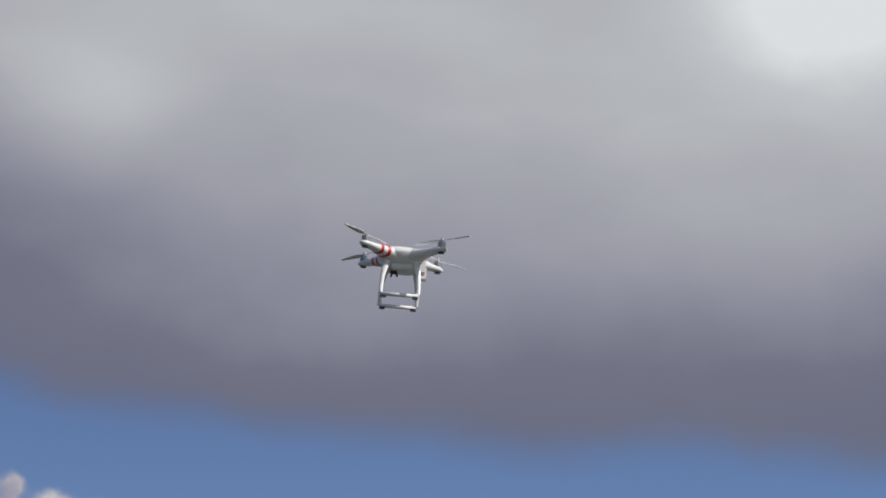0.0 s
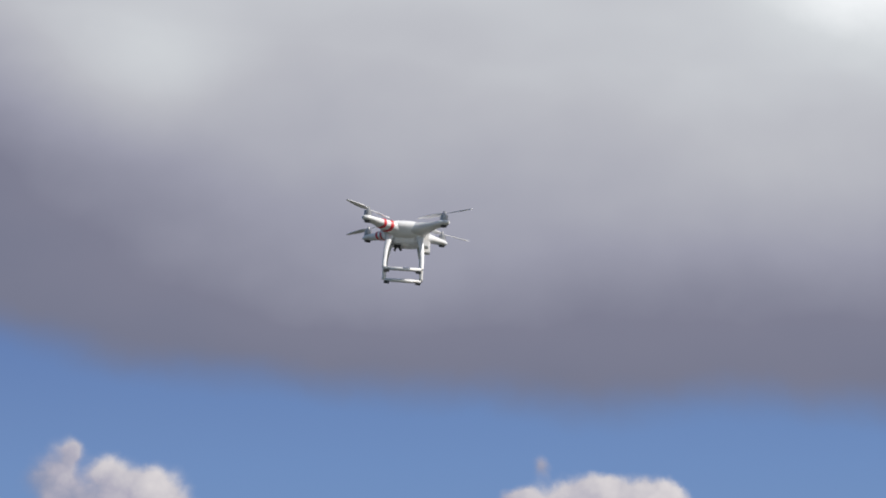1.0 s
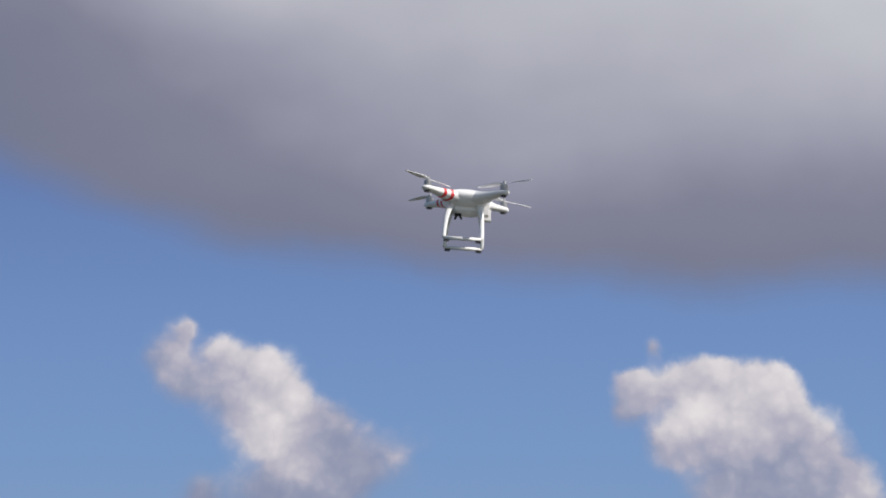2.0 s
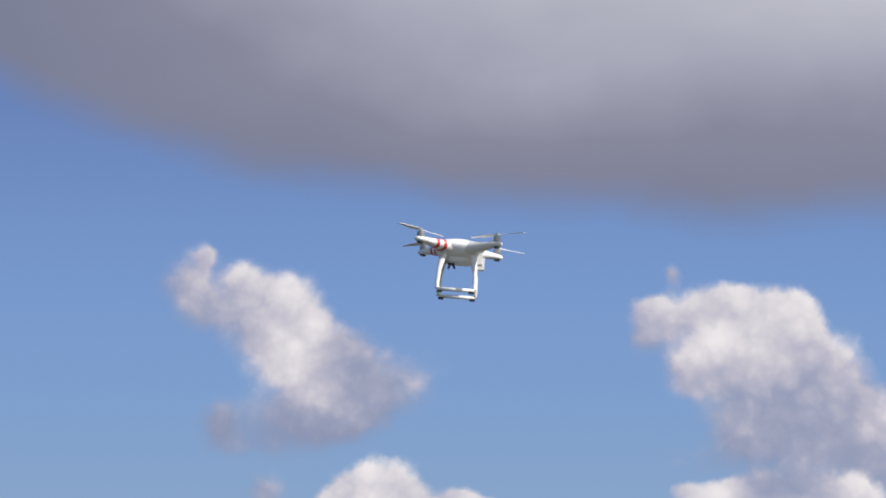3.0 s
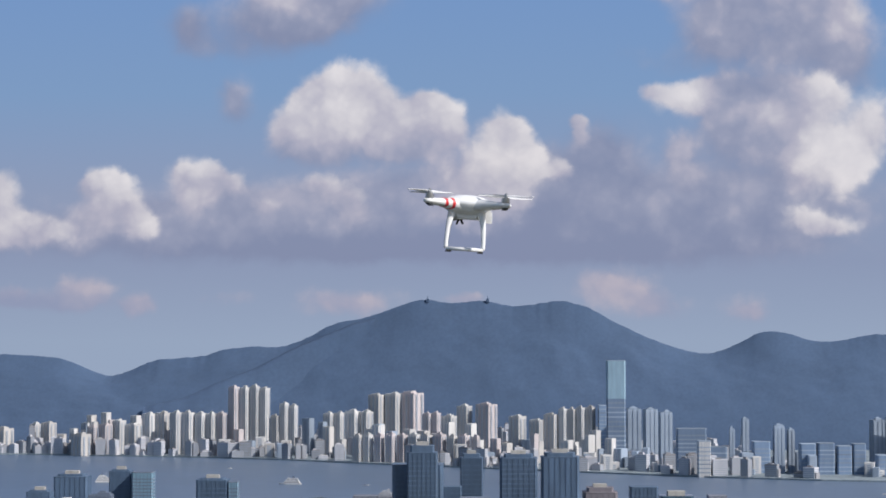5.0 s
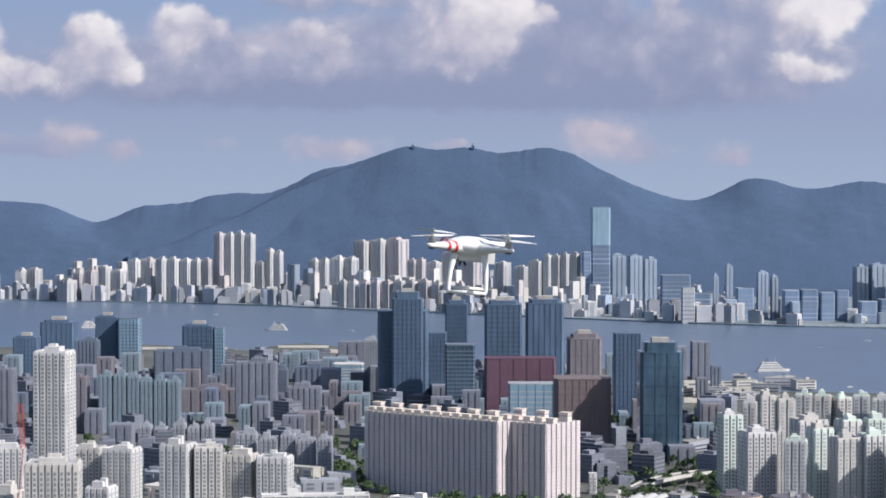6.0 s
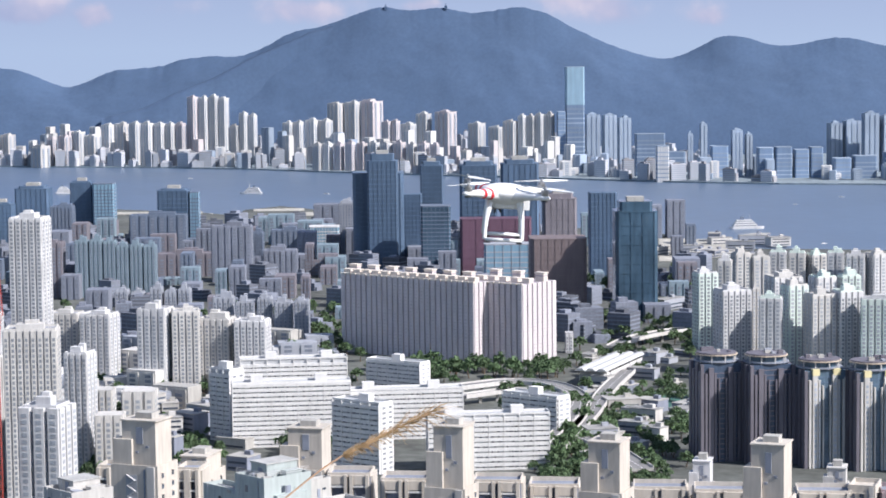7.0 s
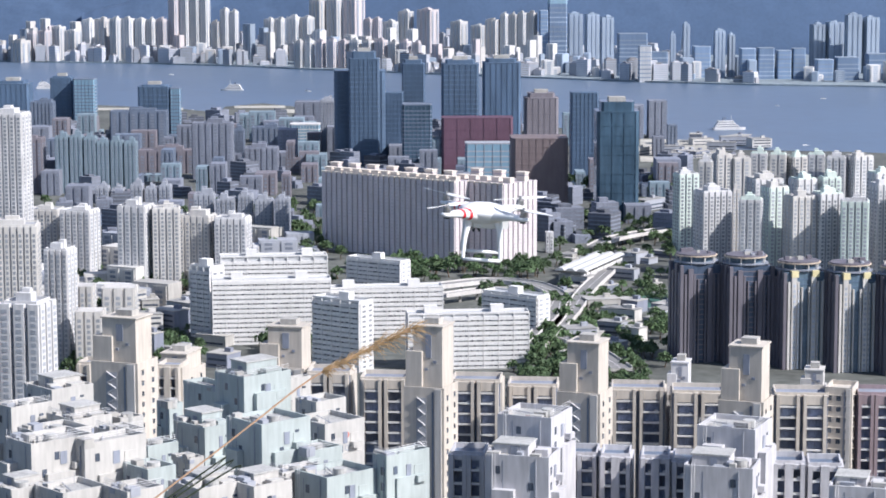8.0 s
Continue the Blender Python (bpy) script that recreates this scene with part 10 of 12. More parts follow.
pink_block(-14, 1655, 128, 17, 60.5, -39, 25, 3, "long pinkish linked housing block with vertical ribs and roof lift houses")
pink_block(58, 1632, 52, 42, 59.5, -39, 10, 7, "pinkish linked housing block with a sunlit ribbed end")
flats(102.1, 1664.0, 5.9, 8.0, 17.2, wall=M_WHITE, bays=2, side=2, label="narrow white stair tower beside the pink block", storey=2.7, top=False)
dark_tower(156.6, 1227, 55.8, 25.2, 24, 10, "dark brown tiled tower with navy glass and oval roof rim", light=False)
dark_tower(182.5, 1217, 56.3, 25.6, 24, 10, "dark brown tiled tower with navy glass and oval roof rim", light=False)
dark_tower(210.1, 1207, 54.4, 25.4, 24, 10, "dark brown tiled tower with cream window strips and oval roof rim", light=True)
dark_tower(236.0, 1197, 54.6, 25.2, 24, 10, "dark brown tiled tower with cream window strips and oval roof rim", light=True)
dark_tower(262.6, 1187, 54.3, 26.2, 24, 10, "dark brown tiled tower with cream window strips and oval roof rim", light=True)
balcony_block(-22.3, 596.0, 116.3, 11.6, 12, -6, 2, 11, "beige block of open balconies between tall fins, upper floors")
balcony_block(-7.5, 586.0, 116.6, 12.2, 12, -6, 2, 11, "beige block of open balconies between tall fins, upper floors")
balcony_block(16.9, 586.0, 115.9, 12.8, 12, -6, 2, 11, "beige block of open balconies between tall fins, upper floors")
balcony_block(32.4, 596.0, 112.6, 13.3, 12, -6, 2, 11, "beige block of open balconies between tall fins, upper floors")
balcony_block(59.2, 581.0, 114.5, 14.0, 12, -6, 2, 11, "beige block of open balconies between tall fins, upper floors")
balcony_block(74.7, 576.0, 114.6, 14.1, 12, -6, 2, 11, "beige block of open balconies between tall fins, upper floors")
balcony_block(99.5, 566.0, 115.9, 13.6, 12, -6, 2, 11, "beige block of open balconies between tall fins, upper floors")
balcony_block(-88.7, 605.0, 117.3, 3.8, 10, -10, 1, 8, "beige block of open balconies between tall fins, upper floors")
balcony_block(-67.1, 615.5, 114.5, 6.5, 11, -10, 2, 8, "beige block of open balconies between tall fins, upper floors")
stair_block(4.4, 565.5, 117.8, 10.9, 11, -20, 11, "pale beige stair block with small hooded windows", head=16.5)
stair_block(43.6, 560.5, 117.2, 11.4, 11, -22, 11, "pale beige stair block with small hooded windows", head=13.5)
stair_block(83.2, 550.5, 116.9, 11.4, 11, -22, 11, "pale beige stair block with small hooded windows", head=14.5)
stair_block(-76.5, 585.5, 121.0, 13.9, 11, -22, 11, "pale beige stair block with small hooded windows", head=12.5)
stair_block(110.0, 565.0, 117.3, 6.9, 10, -20, 11, "pale stair block with pinkish edge", cols=3)
stair_block(-34.7, 605.5, 115.5, 13.2, 11, -14, 4, "beige lift tower block above the roofs", head=12.0)
stair_block(71.1, 589.0, 112.5, 6.3, 8, -14, 6, "small white lift tower", head=7.5, wall=M_WHITE)
stair_block(107.8, 594.0, 111.3, 6.8, 8, -14, 6, "small grey lift tower", head=5.5, wall=M_CREAM)
stair_block(-66.5, 627.0, 111.0, 10.6, 14, -16, 9, "beige block with flat roof and small windows", head=5.5)
balcony_block(122.4, 566.0, 115.8, 16.8, 12, -6, 4, 11, "red-brown tiled block with stacked balconies", wall=M_RUST)
white_block(24.0, 436.0, 137.9, 11.3, 12, -24, "white tower top with curved parapets and roof huts", wall=M_WHITEBLUE, step=0, rails=True, seed=898)
white_block(62.2, 426.0, 137.6, 11.5, 12, -24, "white tower top with curved parapets and roof huts", wall=M_WHITEBLUE, step=0, rails=True, seed=1254)
balcony_block(11.2, 445.0, 128.5, 7.0, 10, -8, 2, 6, "white block with blue-grey recessed balconies and roof terraces", wall=M_WHITEBLUE, inner=M_BLUEWIN, head=0.9)
balcony_block(33.3, 445.0, 128.3, 8.2, 10, -8, 2, 6, "white block with blue-grey recessed balconies and roof terraces", wall=M_WHITEBLUE, inner=M_BLUEWIN, head=0.9)
balcony_block(40.7, 441.0, 128.8, 5.8, 10, -8, 2, 6, "white block with blue-grey recessed balconies and roof terraces", wall=M_WHITEBLUE, inner=M_BLUEWIN, head=0.9)
balcony_block(48.2, 437.0, 129.4, 5.6, 10, -8, 2, 6, "white block with blue-grey recessed balconies and roof terraces", wall=M_WHITEBLUE, inner=M_BLUEWIN, head=0.9)
balcony_block(54.4, 435.0, 129.2, 6.0, 10, -8, 2, 6, "white block with blue-grey recessed balconies and roof terraces", wall=M_WHITEBLUE, inner=M_BLUEWIN, head=0.9)
balcony_block(73.5, 430.0, 129.8, 6.0, 10, -8, 2, 6, "white block with blue-grey recessed balconies and roof terraces", wall=M_WHITEBLUE, inner=M_BLUEWIN, head=0.9)
balcony_block(80.5, 430.0, 129.3, 6.5, 10, -8, 2, 6, "white block with blue-grey recessed balconies and roof terraces", wall=M_WHITEBLUE, inner=M_BLUEWIN, head=0.9)
white_block(20.8, 419.5, 133.5, 12.5, 9, -18, "white block with grilles on its flat roof", wall=M_WHITEBLUE, step=2.5, seed=868)
white_block(57.6, 409.5, 133.5, 12.9, 9, -18, "white block with grilles on its flat roof", wall=M_WHITEBLUE, step=2.5, seed=1222)
white_block(81.5, 399.5, 132.0, 10.2, 9, -18, "white block with grilles on its flat roof", wall=M_WHITEBLUE, step=2, seed=1480)
white_block(-67.5, 407.9, 139.6, 9.0, 13.6, -48, "dusty white stepped block with parapets and roof huts", step=0, rails=False, seed=5, wall=M_NEARWHITE)
white_block(-57.5, 411.0, 138.7, 6.4, 13.7, -48, "dusty white stepped block with parapets and roof huts", step=0, rails=True, seed=36, wall=M_NEARWHITE)
white_block(-81.0, 457.9, 135.6, 6.8, 10.0, -48, "dusty white stepped block with parapets and roof huts", step=0, rails=False, seed=67, wall=M_NEARWHITE)
white_block(-80.0, 497.9, 131.7, 11.4, 11.0, -48, "dusty white stepped block with parapets and roof huts", step=2.5, rails=False, seed=98, wall=M_NEARWHITE)
white_block(-71.1, 434.9, 135.4, 8.9, 10.9, -48, "dusty white stepped block with parapets and roof huts", step=0, rails=False, seed=129, wall=M_NEARWHITE)
white_block(-69.0, 454.9, 133.8, 10.1, 9.4, -48, "dusty white stepped block with parapets and roof huts", step=2.5, rails=False, seed=160, wall=M_NEARWHITE)
white_block(-58.1, 435.1, 135.1, 7.4, 7.0, -48, "dusty white stepped block with parapets and roof huts", step=0, rails=True, seed=191, wall=M_NEARWHITE)
white_block(-60.0, 458.8, 132.5, 5.1, 5.5, -48, "dusty white stepped block with parapets and roof huts", step=0, rails=False, seed=222, wall=M_NEARWHITE)
white_block(-43.6, 458.7, 131.2, 10.9, 8.0, -48, "stepped white block, shade put in as teal-white, with parapets and roof ducts", step=3, rails=False, seed=253, wall=M_TEALWHITE)
white_block(-45.2, 499.7, 131.1, 15.6, 5.7, -48, "stepped white block, shade put in as teal-white, with parapets and roof ducts", step=0, rails=False, seed=284, wall=M_TEALWHITE)
white_block(-53.2, 480.9, 130.8, 4.7, 3.6, -48, "stepped white block, shade put in as teal-white, with parapets and roof ducts", step=0, rails=False, seed=315, wall=M_TEALWHITE)
white_block(-36.0, 494.3, 135.1, 10.6, 13.2, -48, "stepped white block, shade put in as teal-white, with parapets and roof ducts", step=3.2, rails=False, seed=346, wall=M_TEALWHITE)
white_block(-27.2, 503.5, 131.8, 2.6, 7.5, -48, "dusty white stepped block with parapets and roof huts", step=0, rails=False, seed=377, wall=M_NEARWHITE)
white_block(-28.3, 428.1, 138.7, 11.1, 12.0, -48, "stepped white block, shade put in as teal-white, with parapets and roof ducts", step=0, rails=False, seed=408, wall=M_TEALWHITE)
emblem_block = white_block(-17.8, 455.6, 132.6, 10.8, 10.6, -48, "dusty white stepped block with parapets and roof huts", step=0, rails=False, seed=439, wall=M_NEARWHITE)
for drop, material, words in ((1.9, M_LOGO, "faded red painted ring emblem"), (4.6, M_GREY, "grey painted ring emblem")):
    ring_turns = [i * math.tau / 14 for i in range(15)]
    ring = Shape().loft([[(5.40 + dx, 0.53 + q * math.cos(a), 132.60 - drop + q * math.sin(a)) for dx, q in ((0, 0.38), (0.06, 0.38), (0.06, 0.62), (0, 0.62))] for a in ring_turns], cap=False)
    part("emblem", ring.mesh("emblem", material), emblem_block, words)
white_block(-20.5, 485.5, 130.7, 7.2, 8.5, -48, "dusty white stepped block with parapets and roof huts", step=0, rails=False, seed=470, wall=M_NEARWHITE)
white_block(-14.4, 401.3, 134.5, 9.2, 11.7, -48, "stepped white block, shade put in as teal-white, with parapets and roof ducts", step=0, rails=False, seed=501, wall=M_TEALWHITE)
white_block(-2.4, 405.0, 137.0, 3.9, 10.6, -48, "stepped white block, shade put in as teal-white, with parapets and roof ducts", step=0, rails=True, seed=532, wall=M_TEALWHITE)
white_block(-49.0, 407.0, 134.3, 7.9, 6.3, -48, "stepped white block, shade put in as teal-white, with parapets and roof ducts", step=0, rails=False, seed=563, wall=M_TEALWHITE)
white_block(-42.6, 415.1, 134.0, 5.3, 3.4, -48, "dusty white stepped block with parapets and roof huts", step=0, rails=False, seed=594, wall=M_NEARWHITE)
white_block(-36.7, 391.1, 135.0, 9.2, 10.9, -48, "dusty white stepped block with parapets and roof huts", step=2.2, rails=False, seed=625, wall=M_NEARWHITE)
white_block(-60.4, 386.5, 135.4, 9.2, 9.3, -48, "dusty white stepped block with parapets and roof huts", step=0, rails=False, seed=656, wall=M_NEARWHITE)
white_block(-49.4, 385.5, 135.5, 7.7, 7.7, -48, "dusty white stepped block with parapets and roof huts", step=0, rails=True, seed=687, wall=M_NEARWHITE)
white_block(-27.9, 392.1, 134.9, 8.7, 8.6, -48, "dusty white stepped block with parapets and roof huts", step=2.2, rails=False, seed=718, wall=M_NEARWHITE)
white_block(-19.6, 427.6, 132.9, 7.3, 8.6, -48, "stepped white block, shade put in as teal-white, with parapets and roof ducts", step=0, rails=False, seed=749, wall=M_TEALWHITE)
white_block(-22.0, 404.9, 134.0, 4.5, 9.5, -48, "dusty white stepped block with parapets and roof huts", step=0, rails=True, seed=780, wall=M_NEARWHITE)
white_block(-69.9, 389.3, 135.0, 7.2, 7.8, -48, "dusty white stepped block with parapets and roof huts", step=2.2, rails=False, seed=811, wall=M_NEARWHITE)
white_block(-50.5, 428.5, 133.7, 5.7, 7.2, -48, "stepped white block, shade put in as teal-white, with parapets and roof ducts", step=0, rails=False, seed=842, wall=M_TEALWHITE)
flats(-246.5, 1480.5, 23.4, 13.7, 13.7, turn=-14, wall=M_CONC, glass=M_MIDWINDOW, bays=2, side=0, top=False, lump=True, label="low town building among taller blocks", storey=3.2, name="town_building")
flats(-251.0, 1533.8, 26.2, 19.5, 6.2, turn=-14, wall=M_CREAM, glass=M_MIDWINDOW, bays=2, side=0, top=False, lump=True, label="low town building among taller blocks", storey=3.2, name="town_building")
flats(-247.7, 1461.2, 28.6, 15.5, 17.1, turn=8, wall=M_GREY, glass=M_MIDWINDOW, bays=2, side=0, top=False, lump=True, label="low town building among taller blocks", storey=3.2, name="town_building")
flats(-171.5, 1719.3, 17.9, 12.9, 14.0, turn=-14, wall=M_CREAM, glass=M_MIDWINDOW, bays=2, side=0, top=False, lump=True, label="low town building among taller blocks", storey=3.2, name="town_building")
flats(-242.2, 1440.9, 14.2, 15.6, 20.8, turn=8, wall=M_GREY, glass=M_MIDWINDOW, bays=2, side=0, top=False, lump=True, label="low town building among taller blocks", storey=3.2, name="town_building")
flats(-219.6, 1672.3, 24.0, 18.6, 13.5, turn=-30, wall=M_WHITE, glass=M_MIDWINDOW, bays=2, side=0, top=False, lump=True, label="low town building among taller blocks", storey=3.2, name="town_building")
flats(-223.9, 1396.2, 28.1, 18.1, 18.1, turn=8, wall=M_CREAM, glass=M_MIDWINDOW, bays=2, side=0, top=False, lump=True, label="low town building among taller blocks", storey=3.2, name="town_building")
flats(-267.8, 1551.9, 26.9, 19.4, 9.2, turn=8, wall=M_GREY, glass=M_MIDWINDOW, bays=2, side=0, top=False, lump=True, label="low town building among taller blocks", storey=3.2, name="town_building")
flats(-207.2, 1399.8, 21.0, 15.9, 11.1, turn=-14, wall=M_CREAM, glass=M_MIDWINDOW, bays=2, side=0, top=False, lump=True, label="low town building among taller blocks", storey=3.2, name="town_building")
flats(-112.8, 1665.9, 24.9, 12.0, 21.7, turn=-30, wall=M_CONC, glass=M_MIDWINDOW, bays=2, side=0, top=False, lump=True, label="low town building among taller blocks", storey=3.2, name="town_building")
flats(-157.1, 1532.9, 22.3, 19.8, 11.1, turn=-30, wall=M_WHITE, glass=M_MIDWINDOW, bays=2, side=0, top=False, lump=True, label="low town building among taller blocks", storey=3.2, name="town_building")
flats(-138.0, 1497.7, 27.0, 18.1, 11.3, turn=-14, wall=M_WHITE, glass=M_MIDWINDOW, bays=2, side=0, top=False, lump=True, label="low town building among taller blocks", storey=3.2, name="town_building")
flats(-299.3, 1709.9, 26.6, 15.0, 18.4, turn=8, wall=M_CREAM, glass=M_MIDWINDOW, bays=2, side=0, top=False, lump=True, label="low town building among taller blocks", storey=3.2, name="town_building")
flats(-129.2, 1413.7, 29.2, 19.9, 12.5, turn=8, wall=M_CONC, glass=M_MIDWINDOW, bays=2, side=0, top=False, lump=True, label="low town building among taller blocks", storey=3.2, name="town_building")
flats(-301.2, 1599.4, 21.1, 19.5, 16.7, turn=-30, wall=M_WHITE, glass=M_MIDWINDOW, bays=2, side=0, top=False, lump=True, label="low town building among taller blocks", storey=3.2, name="town_building")
flats(-168.6, 1562.0, 19.3, 12.5, 17.9, turn=-14, wall=M_CREAM, glass=M_MIDWINDOW, bays=2, side=0, top=False, lump=True, label="low town building among taller blocks", storey=3.2, name="town_building")
flats(-96.8, 1486.2, 12.6, 15.2, 10.0, turn=-14, wall=M_WHITE, glass=M_MIDWINDOW, bays=2, side=0, top=False, lump=True, label="low town building among taller blocks", storey=3.2, name="town_building")
flats(-67.0, 1457.8, 20.6, 19.7, 10.0, turn=8, wall=M_GREY, glass=M_MIDWINDOW, bays=2, side=0, top=False, lump=True, label="low town building among taller blocks", storey=3.2, name="town_building")
flats(-307.3, 1650.7, 27.1, 19.1, 18.7, turn=8, wall=M_GREY, glass=M_MIDWINDOW, bays=2, side=0, top=False, lump=True, label="low town building among taller blocks", storey=3.2, name="town_building")
flats(-169.1, 1413.7, 20.6, 16.7, 8.2, turn=-30, wall=M_CREAM, glass=M_MIDWINDOW, bays=2, side=0, top=False, lump=True, label="low town building among taller blocks", storey=3.2, name="town_building")
flats(-225.7, 1682.7, 24.9, 14.6, 10.2, turn=-30, wall=M_CONC, glass=M_MIDWINDOW, bays=2, side=0, top=False, lump=True, label="low town building among taller blocks", storey=3.2, name="town_building")
flats(-190.8, 1481.0, 25.5, 13.1, 19.0, turn=-30, wall=M_CREAM, glass=M_MIDWINDOW, bays=2, side=0, top=False, lump=True, label="low town building among taller blocks", storey=3.2, name="town_building")
flats(-218.9, 1658.0, 23.6, 12.6, 18.6, turn=-30, wall=M_GREY, glass=M_MIDWINDOW, bays=2, side=0, top=False, lump=True, label="low town building among taller blocks", storey=3.2, name="town_building")
flats(-263.3, 1530.4, 17.8, 13.8, 13.9, turn=-30, wall=M_WHITE, glass=M_MIDWINDOW, bays=2, side=0, top=False, lump=True, label="low town building among taller blocks", storey=3.2, name="town_building")
flats(-259.3, 1586.7, 24.8, 12.4, 14.8, turn=8, wall=M_CONC, glass=M_MIDWINDOW, bays=2, side=0, top=False, lump=True, label="low town building among taller blocks", storey=3.2, name="town_building")
flats(-90.1, 1449.7, 26.2, 15.7, 6.1, turn=-30, wall=M_GREY, glass=M_MIDWINDOW, bays=2, side=0, top=False, lump=True, label="low town building among taller blocks", storey=3.2, name="town_building")
flats(-129.6, 1659.8, 24.8, 17.6, 10.0, turn=-14, wall=M_CREAM, glass=M_MIDWINDOW, bays=2, side=0, top=False, lump=True, label="low town building among taller blocks", storey=3.2, name="town_building")
flats(-258.0, 1671.4, 25.1, 18.5, 21.8, turn=8, wall=M_GREY, glass=M_MIDWINDOW, bays=2, side=0, top=False, lump=True, label="low town building among taller blocks", storey=3.2, name="town_building")
flats(-86.0, 1689.6, 22.8, 17.9, 14.1, turn=8, wall=M_GREY, glass=M_MIDWINDOW, bays=2, side=0, top=False, lump=True, label="low town building among taller blocks", storey=3.2, name="town_building")
flats(-221.8, 1500.7, 25.6, 16.9, 9.0, turn=-14, wall=M_WHITE, glass=M_MIDWINDOW, bays=2, side=0, top=False, lump=True, label="low town building among taller blocks", storey=3.2, name="town_building")
flats(-222.2, 1607.6, 29.9, 12.6, 7.7, turn=-30, wall=M_GREY, glass=M_MIDWINDOW, bays=2, side=0, top=False, lump=True, label="low town building among taller blocks", storey=3.2, name="town_building")
flats(-163.4, 1400.7, 24.2, 15.8, 17.3, turn=8, wall=M_GREY, glass=M_MIDWINDOW, bays=2, side=0, top=False, lump=True, label="low town building among taller blocks", storey=3.2, name="town_building")
flats(-104.8, 1701.9, 12.4, 12.3, 16.6, turn=-14, wall=M_CONC, glass=M_MIDWINDOW, bays=2, side=0, top=False, lump=True, label="low town building among taller blocks", storey=3.2, name="town_building")
flats(-103.3, 1465.7, 20.2, 15.1, 9.8, turn=-14, wall=M_WHITE, glass=M_MIDWINDOW, bays=2, side=0, top=False, lump=True, label="low town building among taller blocks", storey=3.2, name="town_building")
flats(-136.7, 1395.4, 13.5, 15.9, 13.7, turn=8, wall=M_CONC, glass=M_MIDWINDOW, bays=2, side=0, top=False, lump=True, label="low town building among taller blocks", storey=3.2, name="town_building")
flats(-86.4, 1448.0, 23.3, 17.3, 18.1, turn=8, wall=M_GREY, glass=M_MIDWINDOW, bays=2, side=0, top=False, lump=True, label="low town building among taller blocks", storey=3.2, name="town_building")
flats(-218.5, 1411.0, 18.9, 18.6, 15.8, turn=8, wall=M_CREAM, glass=M_MIDWINDOW, bays=2, side=0, top=False, lump=True, label="low town building among taller blocks", storey=3.2, name="town_building")
flats(-275.4, 1653.7, 27.8, 12.7, 17.5, turn=-30, wall=M_CREAM, glass=M_MIDWINDOW, bays=2, side=0, top=False, lump=True, label="low town building among taller blocks", storey=3.2, name="town_building")
flats(-170.9, 1500.7, 18.8, 19.9, 17.9, turn=-30, wall=M_GREY, glass=M_MIDWINDOW, bays=2, side=0, top=False, lump=True, label="low town building among taller blocks", storey=3.2, name="town_building")
flats(-256.7, 1602.2, 23.5, 14.1, 16.9, turn=-30, wall=M_GREY, glass=M_MIDWINDOW, bays=2, side=0, top=False, lump=True, label="low town building among taller blocks", storey=3.2, name="town_building")
flats(-161.4, 1401.3, 29.4, 16.1, 20.4, turn=-30, wall=M_CONC, glass=M_MIDWINDOW, bays=2, side=0, top=False, lump=True, label="low town building among taller blocks", storey=3.2, name="town_building")
flats(-131.5, 1468.8, 14.8, 15.2, 12.3, turn=-14, wall=M_CONC, glass=M_MIDWINDOW, bays=2, side=0, top=False, lump=True, label="low town building among taller blocks", storey=3.2, name="town_building")
flats(-137.7, 1483.8, 24.0, 12.8, 15.9, turn=-30, wall=M_CREAM, glass=M_MIDWINDOW, bays=2, side=0, top=False, lump=True, label="low town building among taller blocks", storey=3.2, name="town_building")
flats(-208.6, 1498.7, 27.7, 12.6, 11.9, turn=8, wall=M_CREAM, glass=M_MIDWINDOW, bays=2, side=0, top=False, lump=True, label="low town building among taller blocks", storey=3.2, name="town_building")
flats(-206.3, 1562.4, 20.1, 19.5, 21.9, turn=-30, wall=M_CREAM, glass=M_MIDWINDOW, bays=2, side=0, top=False, lump=True, label="low town building among taller blocks", storey=3.2, name="town_building")
flats(-78.2, 1652.3, 18.7, 13.3, 6.0, turn=8, wall=M_GREY, glass=M_MIDWINDOW, bays=2, side=0, top=False, lump=True, label="low town building among taller blocks", storey=3.2, name="town_building")
flats(-192.7, 1713.6, 15.4, 16.4, 12.4, turn=-30, wall=M_CONC, glass=M_MIDWINDOW, bays=2, side=0, top=False, lump=True, label="low town building among taller blocks", storey=3.2, name="town_building")
flats(-103.9, 1429.2, 28.7, 12.1, 20.1, turn=8, wall=M_CREAM, glass=M_MIDWINDOW, bays=2, side=0, top=False, lump=True, label="low town building among taller blocks", storey=3.2, name="town_building")
flats(-253.8, 1416.9, 25.4, 13.5, 18.1, turn=-30, wall=M_GREY, glass=M_MIDWINDOW, bays=2, side=0, top=False, lump=True, label="low town building among taller blocks", storey=3.2, name="town_building")
flats(-106.3, 1503.3, 23.2, 18.4, 13.5, turn=-14, wall=M_WHITE, glass=M_MIDWINDOW, bays=2, side=0, top=False, lump=True, label="low town building among taller blocks", storey=3.2, name="town_building")
flats(-240.6, 1595.2, 17.4, 19.1, 16.0, turn=-30, wall=M_CREAM, glass=M_MIDWINDOW, bays=2, side=0, top=False, lump=True, label="low town building among taller blocks", storey=3.2, name="town_building")
flats(-276.1, 1695.6, 26.9, 14.8, 11.8, turn=-30, wall=M_CREAM, glass=M_MIDWINDOW, bays=2, side=0, top=False, lump=True, label="low town building among taller blocks", storey=3.2, name="town_building")
flats(-169.3, 1622.1, 26.2, 12.3, 12.4, turn=-30, wall=M_GREY, glass=M_MIDWINDOW, bays=2, side=0, top=False, lump=True, label="low town building among taller blocks", storey=3.2, name="town_building")
